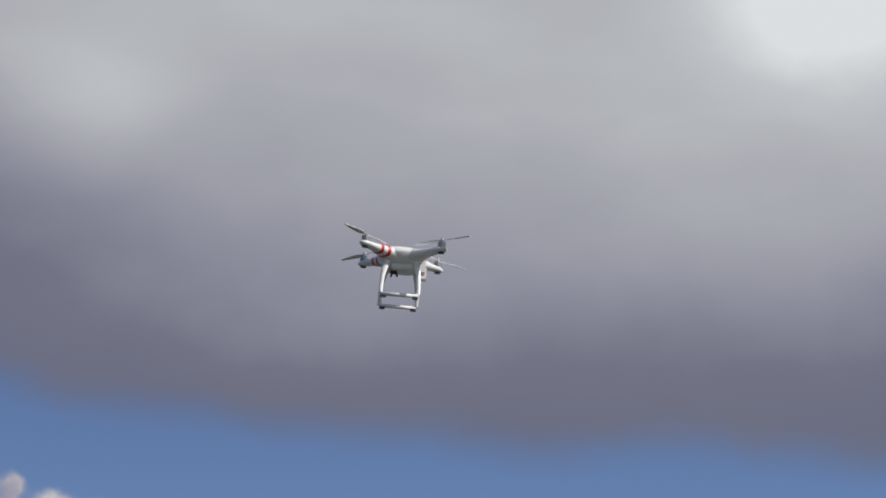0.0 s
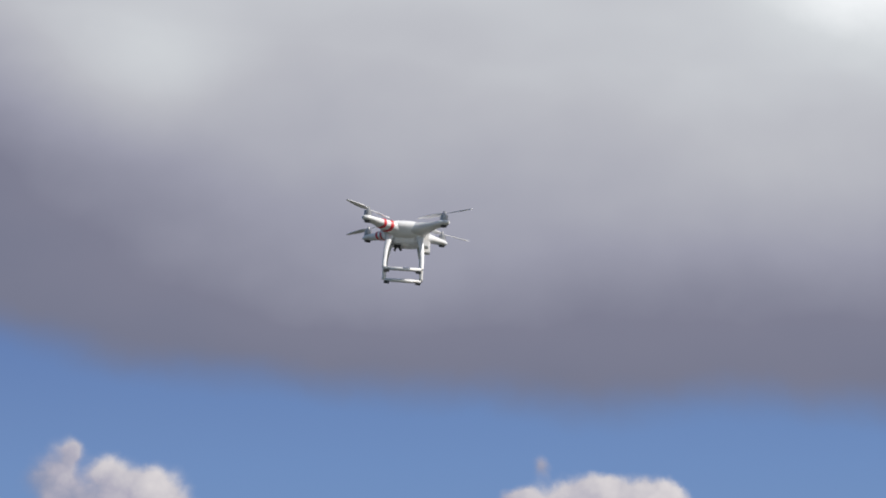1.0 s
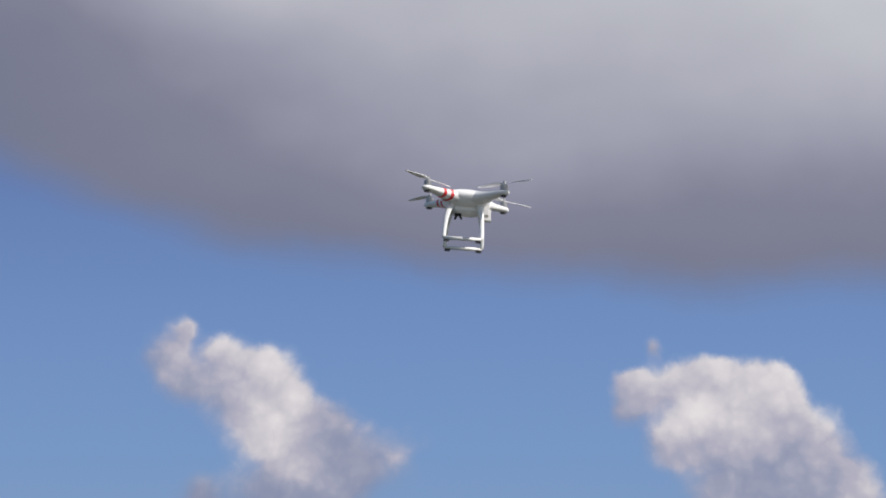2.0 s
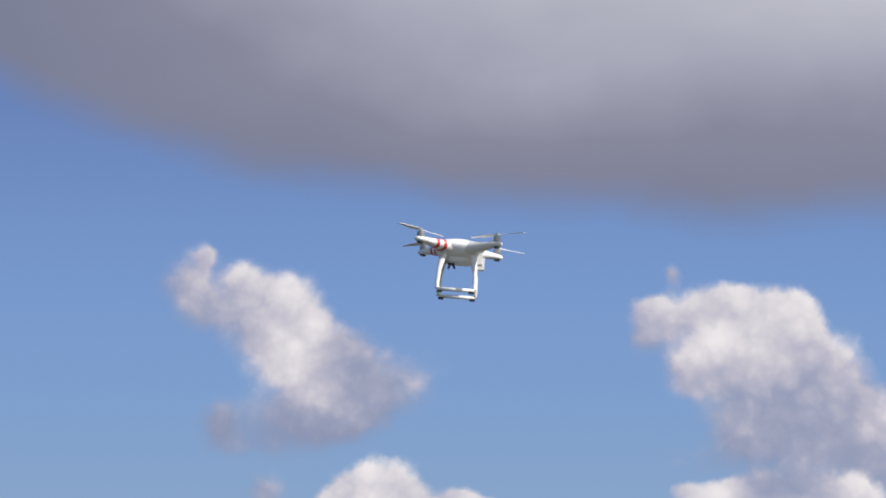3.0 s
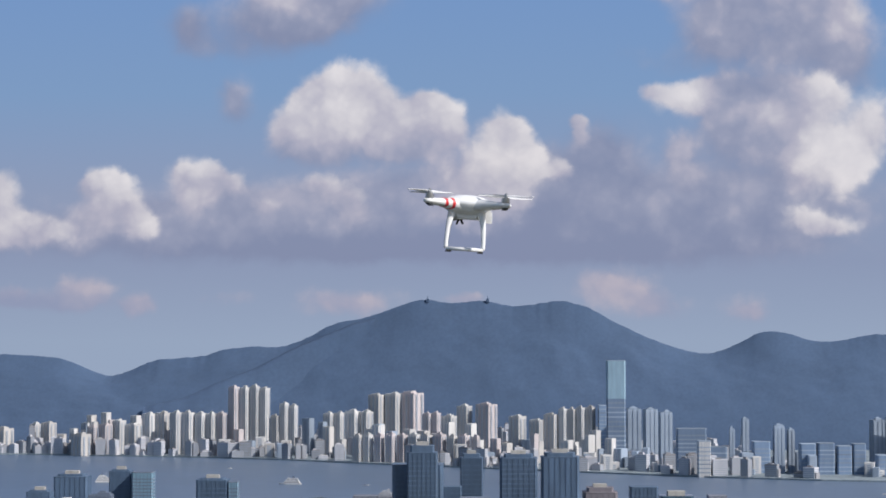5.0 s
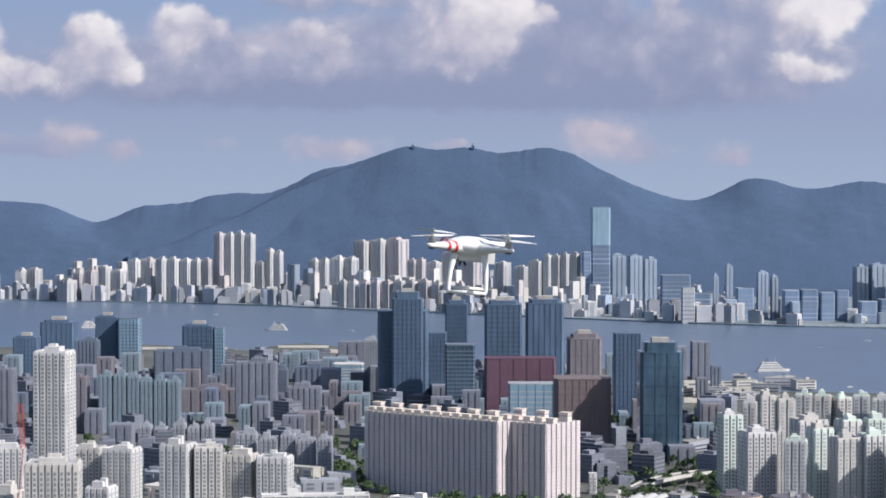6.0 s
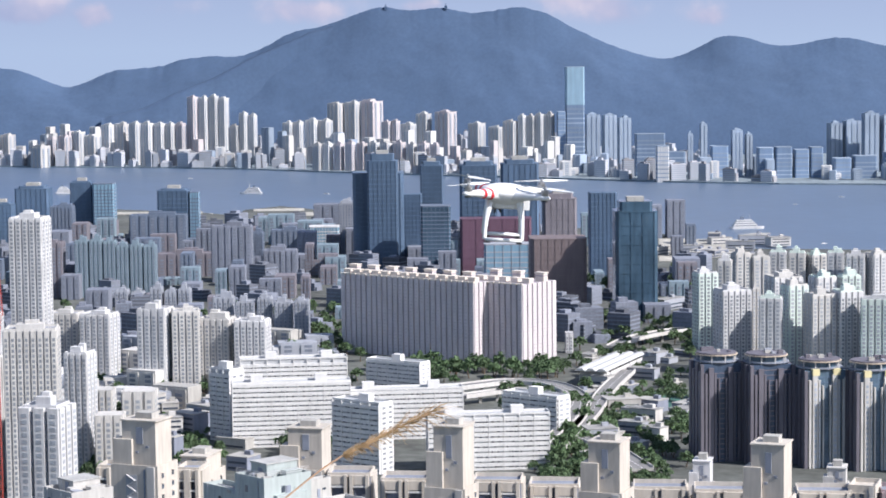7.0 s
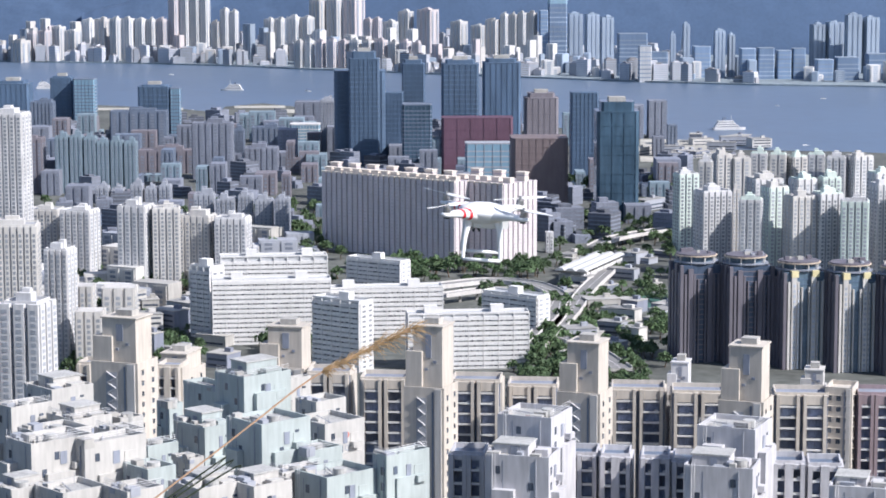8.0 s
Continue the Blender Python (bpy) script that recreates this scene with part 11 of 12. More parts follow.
flats(-175.2, 1573.2, 24.4, 16.2, 17.6, turn=-30, wall=M_GREY, glass=M_MIDWINDOW, bays=2, side=0, top=False, lump=True, label="low town building among taller blocks", storey=3.2, name="town_building")
flats(-113.1, 1644.2, 12.7, 16.3, 11.6, turn=8, wall=M_WHITE, glass=M_MIDWINDOW, bays=2, side=0, top=False, lump=True, label="low town building among taller blocks", storey=3.2, name="town_building")
flats(-298.1, 1591.2, 20.6, 15.5, 19.8, turn=-30, wall=M_GREY, glass=M_MIDWINDOW, bays=2, side=0, top=False, lump=True, label="low town building among taller blocks", storey=3.2, name="town_building")
flats(-148.8, 1643.9, 26.0, 16.3, 20.4, turn=-30, wall=M_GREY, glass=M_MIDWINDOW, bays=2, side=0, top=False, lump=True, label="low town building among taller blocks", storey=3.2, name="town_building")
flats(-187.4, 1402.9, 28.9, 12.1, 18.7, turn=-14, wall=M_WHITE, glass=M_MIDWINDOW, bays=2, side=0, top=False, lump=True, label="low town building among taller blocks", storey=3.2, name="town_building")
flats(-151.1, 1504.4, 25.6, 13.3, 16.3, turn=8, wall=M_CONC, glass=M_MIDWINDOW, bays=2, side=0, top=False, lump=True, label="low town building among taller blocks", storey=3.2, name="town_building")
flats(-100.0, 1646.5, 30.0, 18.2, 14.9, turn=8, wall=M_GREY, glass=M_MIDWINDOW, bays=2, side=0, top=False, lump=True, label="low town building among taller blocks", storey=3.2, name="town_building")
tree(85, 1541, 13.7)
tree(-36, 1579, 12.4)
tree(7, 1559, 10.2)
tree(56, 1540, 12.6)
tree(7, 1558, 11.0)
tree(12, 1565, 11.3)
tree(86, 1537, 9.7)
tree(43, 1540, 10.7)
tree(75, 1531, 9.4)
tree(36, 1560, 11.3)
tree(25, 1539, 12.2)
tree(76, 1563, 13.0)
tree(1, 1572, 13.0)
tree(29, 1568, 13.5)
tree(16, 1548, 13.9)
tree(-8, 1556, 11.7)
tree(-15, 1557, 13.8)
tree(47, 1565, 12.4)
tree(35, 1561, 12.4)
tree(-1, 1545, 10.9)
tree(66, 1562, 9.9)
tree(-8, 1576, 13.4)
tree(92, 1554, 10.2)
tree(74, 1536, 10.2)
tree(-12, 1559, 9.7)
tree(-26, 1565, 9.6)
tree(-36, 1556, 10.5)
tree(79, 1530, 12.4)
tree(-16, 1547, 10.7)
tree(73, 1555, 12.5)
tree(55, 1544, 12.8)
tree(-6, 1574, 10.8)
tree(87, 1572, 10.4)
tree(-11, 1561, 13.4)
tree(-93, 1777, 9.1)
tree(-80, 1673, 10.8)
tree(-67, 1706, 10.4)
tree(-82, 1787, 12.8)
tree(-65, 1776, 9.8)
tree(-60, 1706, 12.0)
tree(-64, 1767, 12.3)
tree(-91, 1771, 12.0)
tree(-60, 1740, 10.5)
tree(-64, 1742, 10.8)
tree(-52, 1769, 12.8)
tree(-53, 1629, 10.0)
tree(-89, 1720, 9.7)
tree(-53, 1695, 12.4)
tree(-74, 1709, 12.8)
tree(-94, 1756, 12.4)
tree(65, 1389, 12.0)
tree(76, 1404, 11.0)
tree(64, 1440, 9.3)
tree(85, 1411, 8.1)
tree(67, 1371, 10.5)
tree(61, 1419, 10.5)
tree(68, 1415, 11.6)
tree(82, 1389, 10.9)
tree(75, 1442, 10.0)
tree(48, 1442, 11.8)
tree(45, 1387, 11.3)
tree(57, 1459, 8.7)
tree(68, 1396, 9.4)
tree(68, 1445, 10.6)
tree(76, 1181, 10.3)
tree(78, 1290, 9.1)
tree(73, 1279, 8.3)
tree(81, 1194, 10.2)
tree(74, 1170, 10.5)
tree(71, 1233, 11.9)
tree(86, 1267, 11.3)
tree(77, 1240, 10.8)
tree(65, 1186, 10.2)
tree(78, 1281, 11.6)
tree(80, 1184, 9.2)
tree(81, 1272, 10.2)
tree(69, 1222, 9.2)
tree(63, 1228, 8.9)
tree(66, 1242, 8.5)
tree(58, 1158, 8.2)
tree(82, 1229, 8.5)
tree(70, 1217, 8.2)
tree(77, 1289, 9.2)
tree(74, 1173, 8.7)
tree(67, 1161, 9.3)
tree(65, 1254, 11.5)
tree(67, 1197, 11.8)
tree(78, 1261, 9.9)
tree(68, 1221, 10.5)
tree(82, 1193, 10.0)
tree(-157, 1523, 8.8)
tree(-165, 1545, 8.8)
tree(-174, 1526, 8.1)
tree(-171, 1483, 10.0)
tree(-176, 1528, 10.8)
tree(-171, 1533, 10.3)
tree(-177, 1508, 9.7)
tree(-163, 1538, 10.6)
tree(-182, 1526, 10.0)
tree(-194, 1560, 9.8)
tree(-156, 1496, 11.4)
tree(-153, 1482, 8.8)
tree(-188, 1559, 11.2)
tree(-184, 1542, 8.6)
tree(-156, 1551, 8.9)
tree(-164, 1506, 8.2)
tree(-166, 1522, 10.2)
tree(-166, 1498, 11.3)
tree(-157, 1540, 8.2)
tree(-176, 1569, 10.5)
tree(-166, 1192, 10.3)
tree(-150, 1198, 8.3)
tree(-151, 1206, 7.9)
tree(-144, 1228, 9.1)
tree(-184, 1182, 8.9)
tree(-147, 1179, 9.1)
tree(-164, 1230, 8.0)
tree(-142, 1169, 7.1)
tree(-202, 1230, 7.3)
tree(-177, 1247, 8.0)
tree(-149, 1213, 10.7)
tree(-193, 1242, 9.5)
tree(-152, 1234, 7.7)
tree(-176, 1216, 10.9)
tree(-153, 1179, 10.3)
tree(-174, 1224, 10.3)
tree(-156, 1238, 7.8)
tree(-157, 1253, 8.1)
tree(-183, 1200, 9.6)
tree(-138, 1212, 8.9)
tree(-149, 1275, 9.4)
tree(-138, 1247, 7.6)
tree(-206, 1293, 9.9)
tree(-169, 1183, 10.3)
tree(-206, 1253, 8.1)
tree(-195, 1293, 8.0)
tree(-181, 1231, 9.1)
tree(-142, 1280, 7.5)
tree(-145, 1254, 9.2)
tree(-175, 1173, 10.7)
tree(148, 1556, 7.5)
tree(143, 1404, 7.1)
tree(135, 1568, 7.6)
tree(158, 1458, 7.9)
tree(102, 1364, 7.7)
tree(116, 1347, 7.2)
tree(97, 1384, 9.0)
tree(101, 1473, 9.5)
tree(134, 1452, 6.5)
tree(113, 1399, 9.7)
tree(130, 1296, 7.6)
tree(103, 1474, 7.5)
tree(108, 1561, 9.6)
tree(172, 1541, 6.3)
tree(178, 1530, 7.2)
tree(118, 1517, 6.1)
tree(121, 1346, 6.3)
tree(141, 1543, 9.2)
tree(148, 1319, 8.1)
tree(100, 1363, 6.3)
tree(157, 1486, 9.6)
tree(109, 1356, 8.0)
tree(112, 1427, 7.7)
tree(105, 1411, 8.1)
tree(150, 1473, 8.5)
tree(108, 1418, 7.0)
tree(162, 1522, 7.2)
tree(104, 1487, 8.2)
tree(120, 1547, 9.6)
tree(124, 1514, 7.6)
tree(148, 1353, 9.6)
tree(139, 1475, 8.0)
tree(95, 1372, 9.4)
tree(150, 1331, 8.6)
tree(159, 1488, 8.2)
tree(97, 1305, 8.0)
tree(97, 1293, 8.5)
tree(102, 1328, 8.5)
tree(129, 1319, 7.3)
tree(113, 1404, 6.8)
tree(146, 1430, 6.8)
tree(111, 1533, 8.3)
tree(151, 1340, 9.4)
tree(127, 1339, 7.3)
tree(130, 1583, 8.3)
tree(164, 1682, 7.3)
tree(152, 1612, 11.4)
tree(135, 1584, 7.2)
tree(189, 1644, 11.1)
tree(146, 1677, 11.1)
tree(133, 1817, 10.8)
tree(203, 1794, 9.7)
tree(160, 1768, 11.2)
tree(124, 1620, 9.1)
tree(107, 1569, 7.7)
tree(124, 1877, 8.8)
tree(112, 1829, 11.7)
tree(123, 1639, 8.1)
tree(114, 1887, 7.6)
tree(202, 1714, 8.2)
tree(104, 1664, 8.6)
tree(122, 1728, 10.6)
tree(136, 1686, 7.9)
tree(175, 1867, 11.6)
tree(195, 1676, 9.4)
tree(136, 1628, 9.9)
tree(177, 1721, 9.0)
tree(188, 1812, 8.7)
tree(134, 1808, 11.3)
tree(128, 1632, 7.2)
tree(198, 1711, 10.7)
tree(111, 1675, 11.1)
tree(143, 1850, 8.9)
tree(173, 1621, 7.3)
tree(125, 1580, 8.4)
tree(103, 1596, 11.1)
tree(143, 1643, 10.8)
tree(200, 1808, 10.7)
tree(187, 1612, 9.6)
tree(131, 1562, 12.0)
tree(185, 1699, 11.5)
tree(192, 1699, 7.7)
tree(178, 1831, 8.7)
tree(161, 1703, 10.2)
tree(-118, 1232, 7.2)
tree(-123, 1350, 7.4)
tree(-120, 1228, 8.0)
tree(-121, 1254, 7.3)
tree(-126, 1234, 6.1)
tree(-148, 1246, 8.3)
tree(-137, 1260, 7.8)
tree(-159, 1345, 9.0)
tree(-133, 1316, 6.0)
tree(-125, 1402, 7.1)
tree(-119, 1234, 8.8)
tree(-140, 1268, 8.7)
tree(-131, 1261, 8.2)
tree(-143, 1364, 9.1)
tree(-166, 1400, 8.5)
tree(-151, 1246, 6.8)
tree(-146, 1364, 7.9)
tree(-141, 1377, 8.2)
tree(-73, 1896, 9.1)
tree(-178, 1910, 8.1)
tree(-66, 1667, 8.2)
tree(-85, 1768, 9.0)
tree(-85, 1907, 11.2)
tree(-104, 1735, 9.2)
tree(-170, 1753, 9.5)
tree(-111, 1724, 8.2)
tree(-93, 1663, 10.0)
tree(-122, 1840, 12.4)
tree(-175, 1912, 10.5)
tree(-134, 1770, 9.0)
tree(-74, 1780, 9.9)
tree(-105, 1932, 12.6)
tree(-90, 1862, 10.3)
tree(-179, 1710, 12.9)
tree(-108, 1663, 10.4)
tree(-78, 1697, 12.6)
tree(-134, 1788, 8.2)
tree(-76, 1916, 10.9)
tree(-122, 1888, 9.8)
tree(-167, 1942, 10.0)
tree(-139, 1730, 11.5)
tree(-68, 1690, 9.3)
tree(-111, 1737, 11.9)
tree(-179, 1839, 11.1)
tree(-143, 1679, 10.1)
tree(-110, 1922, 12.5)
tree(-64, 1666, 9.7)
tree(-80, 1662, 8.5)
tree(-178, 1744, 12.9)
tree(-179, 1698, 11.3)
tree(-140, 1898, 10.5)
tree(-135, 1879, 12.5)
tree(-104, 1891, 11.1)
tree(-109, 1673, 12.9)
tree(-85, 1927, 10.1)
tree(-166, 1721, 8.4)
tree(-85, 1758, 11.2)
tree(-68, 1690, 11.7)
tree(192, 1922, 11.6)
tree(150, 2112, 12.4)
tree(177, 1970, 13.2)
tree(162, 1836, 13.0)
tree(229, 2089, 12.0)
tree(176, 1902, 9.4)
tree(164, 2082, 12.9)
tree(216, 2006, 12.0)
tree(175, 1926, 10.3)
tree(150, 1738, 13.4)
tree(163, 2158, 13.3)
tree(171, 1877, 12.0)
tree(174, 1759, 9.8)
tree(231, 2074, 9.4)
tree(163, 1937, 13.0)
tree(169, 1733, 9.9)
tree(168, 1908, 12.0)
tree(201, 1942, 9.5)
tree(194, 1807, 9.4)
tree(243, 2231, 12.4)
tree(205, 2053, 9.4)
tree(155, 1884, 11.7)
tree(231, 2126, 12.1)
tree(186, 2207, 9.9)
tree(160, 2134, 9.2)
tree(236, 2018, 12.8)
tree(175, 1939, 10.3)
tree(242, 2102, 13.8)
tree(191, 1777, 9.5)
tree(219, 1871, 11.9)
tree(-236, 1860, 11.8)
tree(-162, 1732, 8.6)
tree(-234, 1793, 8.7)
tree(-180, 1781, 8.5)
tree(-268, 1798, 11.5)
tree(-176, 1906, 11.3)
tree(-236, 1882, 9.0)
tree(-325, 1977, 9.7)
tree(-315, 1927, 9.3)
tree(-312, 1928, 9.0)
tree(-176, 1866, 10.5)
tree(-224, 1731, 11.3)
tree(-172, 1751, 11.0)
tree(-193, 1891, 10.4)
tree(-254, 1739, 9.1)
tree(-177, 1918, 9.4)
tree(-206, 1826, 8.9)
tree(-285, 1750, 8.8)
tree(-232, 1760, 9.9)
tree(-261, 1939, 11.7)
tree(-224, 1802, 9.6)
tree(-217, 1878, 8.7)
tree(-257, 1778, 11.5)
tree(-237, 1804, 11.7)
tree(-208, 1727, 9.0)
tree(-182, 1781, 10.3)
shed(153, 1580, 8.3, 7.3, 8.4, 12, 3)
shed(136, 1376, 9.2, 11.9, 3.9, -30, 2)
shed(159, 1396, 10.7, 15.9, 4.6, -40, 2)
shed(169, 1606, 11.7, 11.7, 4.1, -40, 1)
shed(118, 1392, 21.3, 14.9, 8.6, 12, 0)
shed(129, 1468, 8.3, 12.8, 5.5, -40, 2)
shed(112, 1486, 15.5, 10.6, 9.0, -30, 3)
shed(151, 1344, 20.0, 13.7, 4.6, 50, 1)
shed(128, 1281, 12.5, 8.8, 9.0, -40, 3)
shed(113, 1584, 8.1, 7.5, 7.1, 50, 0)
shed(88, 1224, 11.1, 9.3, 5.4, -30, 2)
shed(118, 1310, 15.5, 9.2, 7.6, -30, 1)
shed(125, 1596, 10.6, 7.9, 5.6, 12, 1)
shed(124, 1320, 9.9, 10.3, 6.2, -40, 0)
shed(102, 1280, 13.1, 12.3, 6.4, -30, 0)
shed(144, 1528, 22.3, 9.1, 7.8, -30, 1)
shed(96, 1442, 23.9, 12.7, 4.9, 50, 2)
shed(157, 1367, 23.1, 13.0, 6.4, 50, 3)
shed(137, 1393, 17.6, 11.6, 7.5, -40, 2)
shed(126, 1353, 21.0, 9.1, 8.3, -30, 3)
shed(158, 1610, 19.8, 15.2, 7.9, -40, 1)
shed(114, 1541, 15.9, 14.7, 7.9, 12, 0)
shed(111, 1470, 11.6, 7.7, 4.2, 12, 0)
shed(188, 1641, 18.6, 13.0, 4.2, -40, 2)
shed(110, 1251, 17.8, 14.7, 6.2, -40, 2)
shed(166, 1439, 16.5, 11.7, 4.1, -40, 3)
shed(117, 1631, 21.4, 10.8, 4.2, 50, 3)
shed(129, 1351, 20.4, 7.8, 8.7, -40, 3)
shed(159, 1485, 13.2, 8.6, 4.2, -40, 0)
shed(96, 1282, 17.7, 14.7, 8.9, 12, 1)
shed(-173, 1378, 11.1, 10.5, 17.1, 50, 0)
shed(-228, 1579, 8.2, 10.3, 6.5, 50, 3)
shed(-132, 1240, 19.1, 8.7, 5.9, -30, 1)
shed(-127, 1610, 20.8, 14.0, 9.3, -40, 1)
shed(-123, 1450, 17.0, 9.9, 14.7, -30, 0)
shed(-185, 1661, 18.5, 14.1, 10.8, -30, 0)
shed(-160, 1207, 11.3, 9.1, 10.1, -40, 2)
shed(-164, 1382, 10.6, 14.1, 11.1, 12, 0)
shed(-147, 1496, 13.3, 9.0, 11.9, 50, 0)
shed(-215, 1509, 17.7, 9.3, 8.0, 12, 2)
shed(-190, 1671, 18.1, 16.4, 9.5, 12, 0)
shed(-118, 1356, 19.1, 16.4, 16.6, 50, 3)
shed(-145, 1661, 20.7, 12.8, 12.5, 50, 0)
shed(-206, 1594, 14.1, 9.7, 15.5, -40, 1)
shed(-173, 1205, 11.0, 12.7, 16.3, -40, 0)
shed(-242, 1509, 14.8, 12.3, 7.7, -30, 1)
shed(-203, 1686, 20.4, 12.3, 17.1, 12, 3)
shed(-167, 1246, 14.8, 8.3, 14.3, -30, 1)
shed(-233, 1542, 8.8, 16.4, 6.1, -40, 0)
shed(-129, 1513, 15.3, 14.3, 11.4, 50, 3)
shed(-113, 1405, 13.9, 17.0, 13.3, 12, 0)
shed(-200, 1293, 20.6, 17.4, 6.6, 12, 3)
shed(-255, 1637, 14.5, 15.1, 14.2, 50, 1)
shed(-189, 1277, 18.3, 9.2, 5.2, -30, 0)
shed(-183, 1386, 9.0, 8.8, 16.1, 12, 2)
shed(-147, 1223, 16.4, 8.6, 17.3, -30, 2)
shed(-136, 1492, 12.7, 14.4, 12.7, 50, 0)
shed(-218, 1440, 14.5, 12.5, 9.5, 50, 2)
shed(-224, 1426, 21.7, 8.0, 14.0, 50, 2)
shed(-132, 1382, 21.6, 10.5, 12.9, -30, 2)
shed(-144, 1324, 18.7, 14.5, 13.9, -40, 2)
shed(-125, 1212, 8.1, 11.1, 10.4, -30, 1)
shed(-167, 1202, 15.9, 11.8, 8.6, -40, 0)
shed(-133, 1339, 17.1, 9.0, 15.1, -40, 0)
shed(-192, 1564, 21.6, 10.4, 6.7, 50, 1)
shed(-104, 1212, 13.6, 13.1, 7.9, -30, 2)
shed(-223, 1567, 18.3, 16.7, 10.7, 50, 0)
shed(-193, 1220, 12.4, 14.0, 14.1, 50, 2)
shed(-158, 1313, 18.5, 14.7, 13.2, 12, 3)
shed(-212, 1314, 11.7, 13.8, 14.4, -30, 2)
shed(-225, 1597, 8.7, 13.2, 7.2, 50, 3)
shed(-126, 1398, 12.6, 9.6, 10.8, 50, 0)
shed(-226, 1340, 20.4, 12.1, 10.9, 50, 1)
shed(-187, 1252, 18.2, 15.3, 15.4, -30, 1)
shed(-185, 1521, 18.8, 16.6, 11.7, 50, 0)
shed(-143, 1368, 12.5, 12.9, 11.8, -40, 1)
shed(-162, 1246, 15.0, 9.6, 5.4, 50, 1)
shed(-113, 1282, 20.8, 15.1, 6.1, -30, 0)
shed(206, 1937, 32.1, 11.7, 9.3, 50, 1)
shed(306, 2457, 16.8, 16.6, 4.1, 50, 1)
shed(279, 1883, 35.8, 15.2, 5.1, 12, 0)
shed(302, 2158, 12.4, 15.3, 5.0, 12, 2)
shed(255, 1921, 18.2, 21.4, 5.6, -10, 1)
shed(309, 2030, 39.3, 16.5, 9.3, 12, 1)
shed(240, 1930, 32.6, 15.1, 4.2, 50, 1)
shed(394, 2538, 23.7, 19.5, 9.8, 12, 3)
shed(309, 2416, 28.0, 12.3, 7.1, 50, 2)
shed(227, 2210, 18.5, 16.1, 3.5, 12, 1)
shed(248, 2438, 33.6, 11.0, 8.7, 50, 0)
shed(271, 2012, 18.7, 11.5, 8.1, 50, 1)
shed(304, 2134, 14.6, 14.1, 9.6, 0, 3)
shed(276, 2117, 24.9, 15.6, 8.3, -10, 1)
shed(345, 2493, 32.3, 11.0, 9.4, -10, 1)
shed(332, 2345, 28.9, 15.9, 9.2, 12, 2)
shed(279, 1989, 29.8, 14.4, 7.8, -10, 2)
shed(286, 2460, 26.3, 11.3, 8.5, 0, 1)
shed(370, 2569, 32.5, 15.7, 9.3, 0, 1)
shed(289, 2038, 33.0, 15.4, 5.0, 12, 1)
shed(282, 2110, 15.7, 21.7, 9.2, 50, 3)
shed(330, 2434, 20.0, 13.7, 5.5, 12, 3)
shed(299, 2126, 20.1, 16.6, 9.2, -10, 0)
shed(330, 2602, 14.4, 21.2, 9.9, -10, 2)
shed(241, 2096, 16.5, 11.6, 8.1, 12, 0)
shed(267, 2004, 34.9, 10.2, 4.1, 12, 1)
shed(241, 1940, 19.1, 15.8, 8.7, 12, 0)
shed(271, 1908, 20.5, 10.5, 7.1, 0, 2)
shed(283, 2379, 12.1, 20.8, 8.3, 50, 2)
shed(378, 2590, 31.8, 16.3, 8.9, 50, 2)
shed(289, 2412, 23.4, 10.3, 8.2, 50, 2)
shed(308, 2409, 35.5, 12.3, 3.5, 12, 3)
shed(331, 2562, 25.0, 15.3, 7.8, 12, 3)
shed(240, 1944, 34.3, 13.0, 7.0, -10, 1)
viaduct([(-24, 1447, 9), (13, 1453, 9), (50, 1475, 9), (79, 1458, 9), (92, 1404, 9), (86, 1333, 9), (70, 1255, 9)], 13, "curving raised road loop with pale parapets")
viaduct([(19, 1421, 8), (49, 1442, 8), (78, 1435, 8), (84, 1389, 8), (74, 1329, 8)], 8, "inner slip road of the raised loop")
viaduct([(68, 1228, 9), (93, 1332, 9), (112, 1431, 9), (133, 1518, 9)], 11, "raised railway approach with concrete parapets")
viaduct([(134, 1643, 9), (152, 1687, 9), (182, 1725, 9), (221, 1757, 9)], 12, "raised road crossing behind the station")
viaduct([(83, 1272, 8), (97, 1231, 8), (110, 1166, 8)], 12, "pale raised road ramp near the tower bases")
station(122, 1525, 68)
pitch(149, 1429, 46, 70, "M_PITCH", "dark green sports court beside the railway")
pitch(-202, 1252, 40, 90, "M_GRASS", "small bright green football pitch")
quay([(257, 2523), (345, 2502), (361, 2618), (269, 2641)])
quay([(241, 2364), (282, 2345), (291, 2421), (249, 2441)])
quay([(-251, 3170), (-179, 3170), (-182, 3215), (-255, 3215)])
quay([(-439, 3137), (-320, 3137), (-324, 3181), (-445, 3181)])
quay([(-174, 3073), (-112, 3073), (-114, 3137), (-177, 3137)])
ship(395, 2789, 44, 8, "white passenger ferry with blue funnel on the harbour")
ship(-287, 3580, 38, 170, "white and grey ferry crossing the harbour")
ship(-592, 3640, 34, 5, "cream ship moored behind the dark towers", 4)
ship(-309, 3146, 10, 12, "small white harbour launch", 1)
ship(-165, 3552, 12, -20, "small white harbour launch", 1)
ship(614, 3343, 9, -12, "small white harbour launch", 1)
ship(452, 2568, 8, 20, "small white harbour launch", 1)
ship(522, 3202, 7, -15, "small white harbour launch", 1)
ship(-430, 4023, 9, 4, "small white harbour launch", 1)
plume_grass((-4.52, 44.03, 220.13), (-1.99, 45.03, 221.89), (-0.14, 45.53, 222.66), "leaning plume grass stalk with golden seed head on the hillside")
crane((-175.99, 900.00, 103.65), (-173.96, 900.00, 124.26), (-175.14, 900.00, 142.55), M_CRANERED, "red lattice tower crane beside the white tower")
tree(-221, 1556, 9.1)
tree(-181, 1512, 10.8)
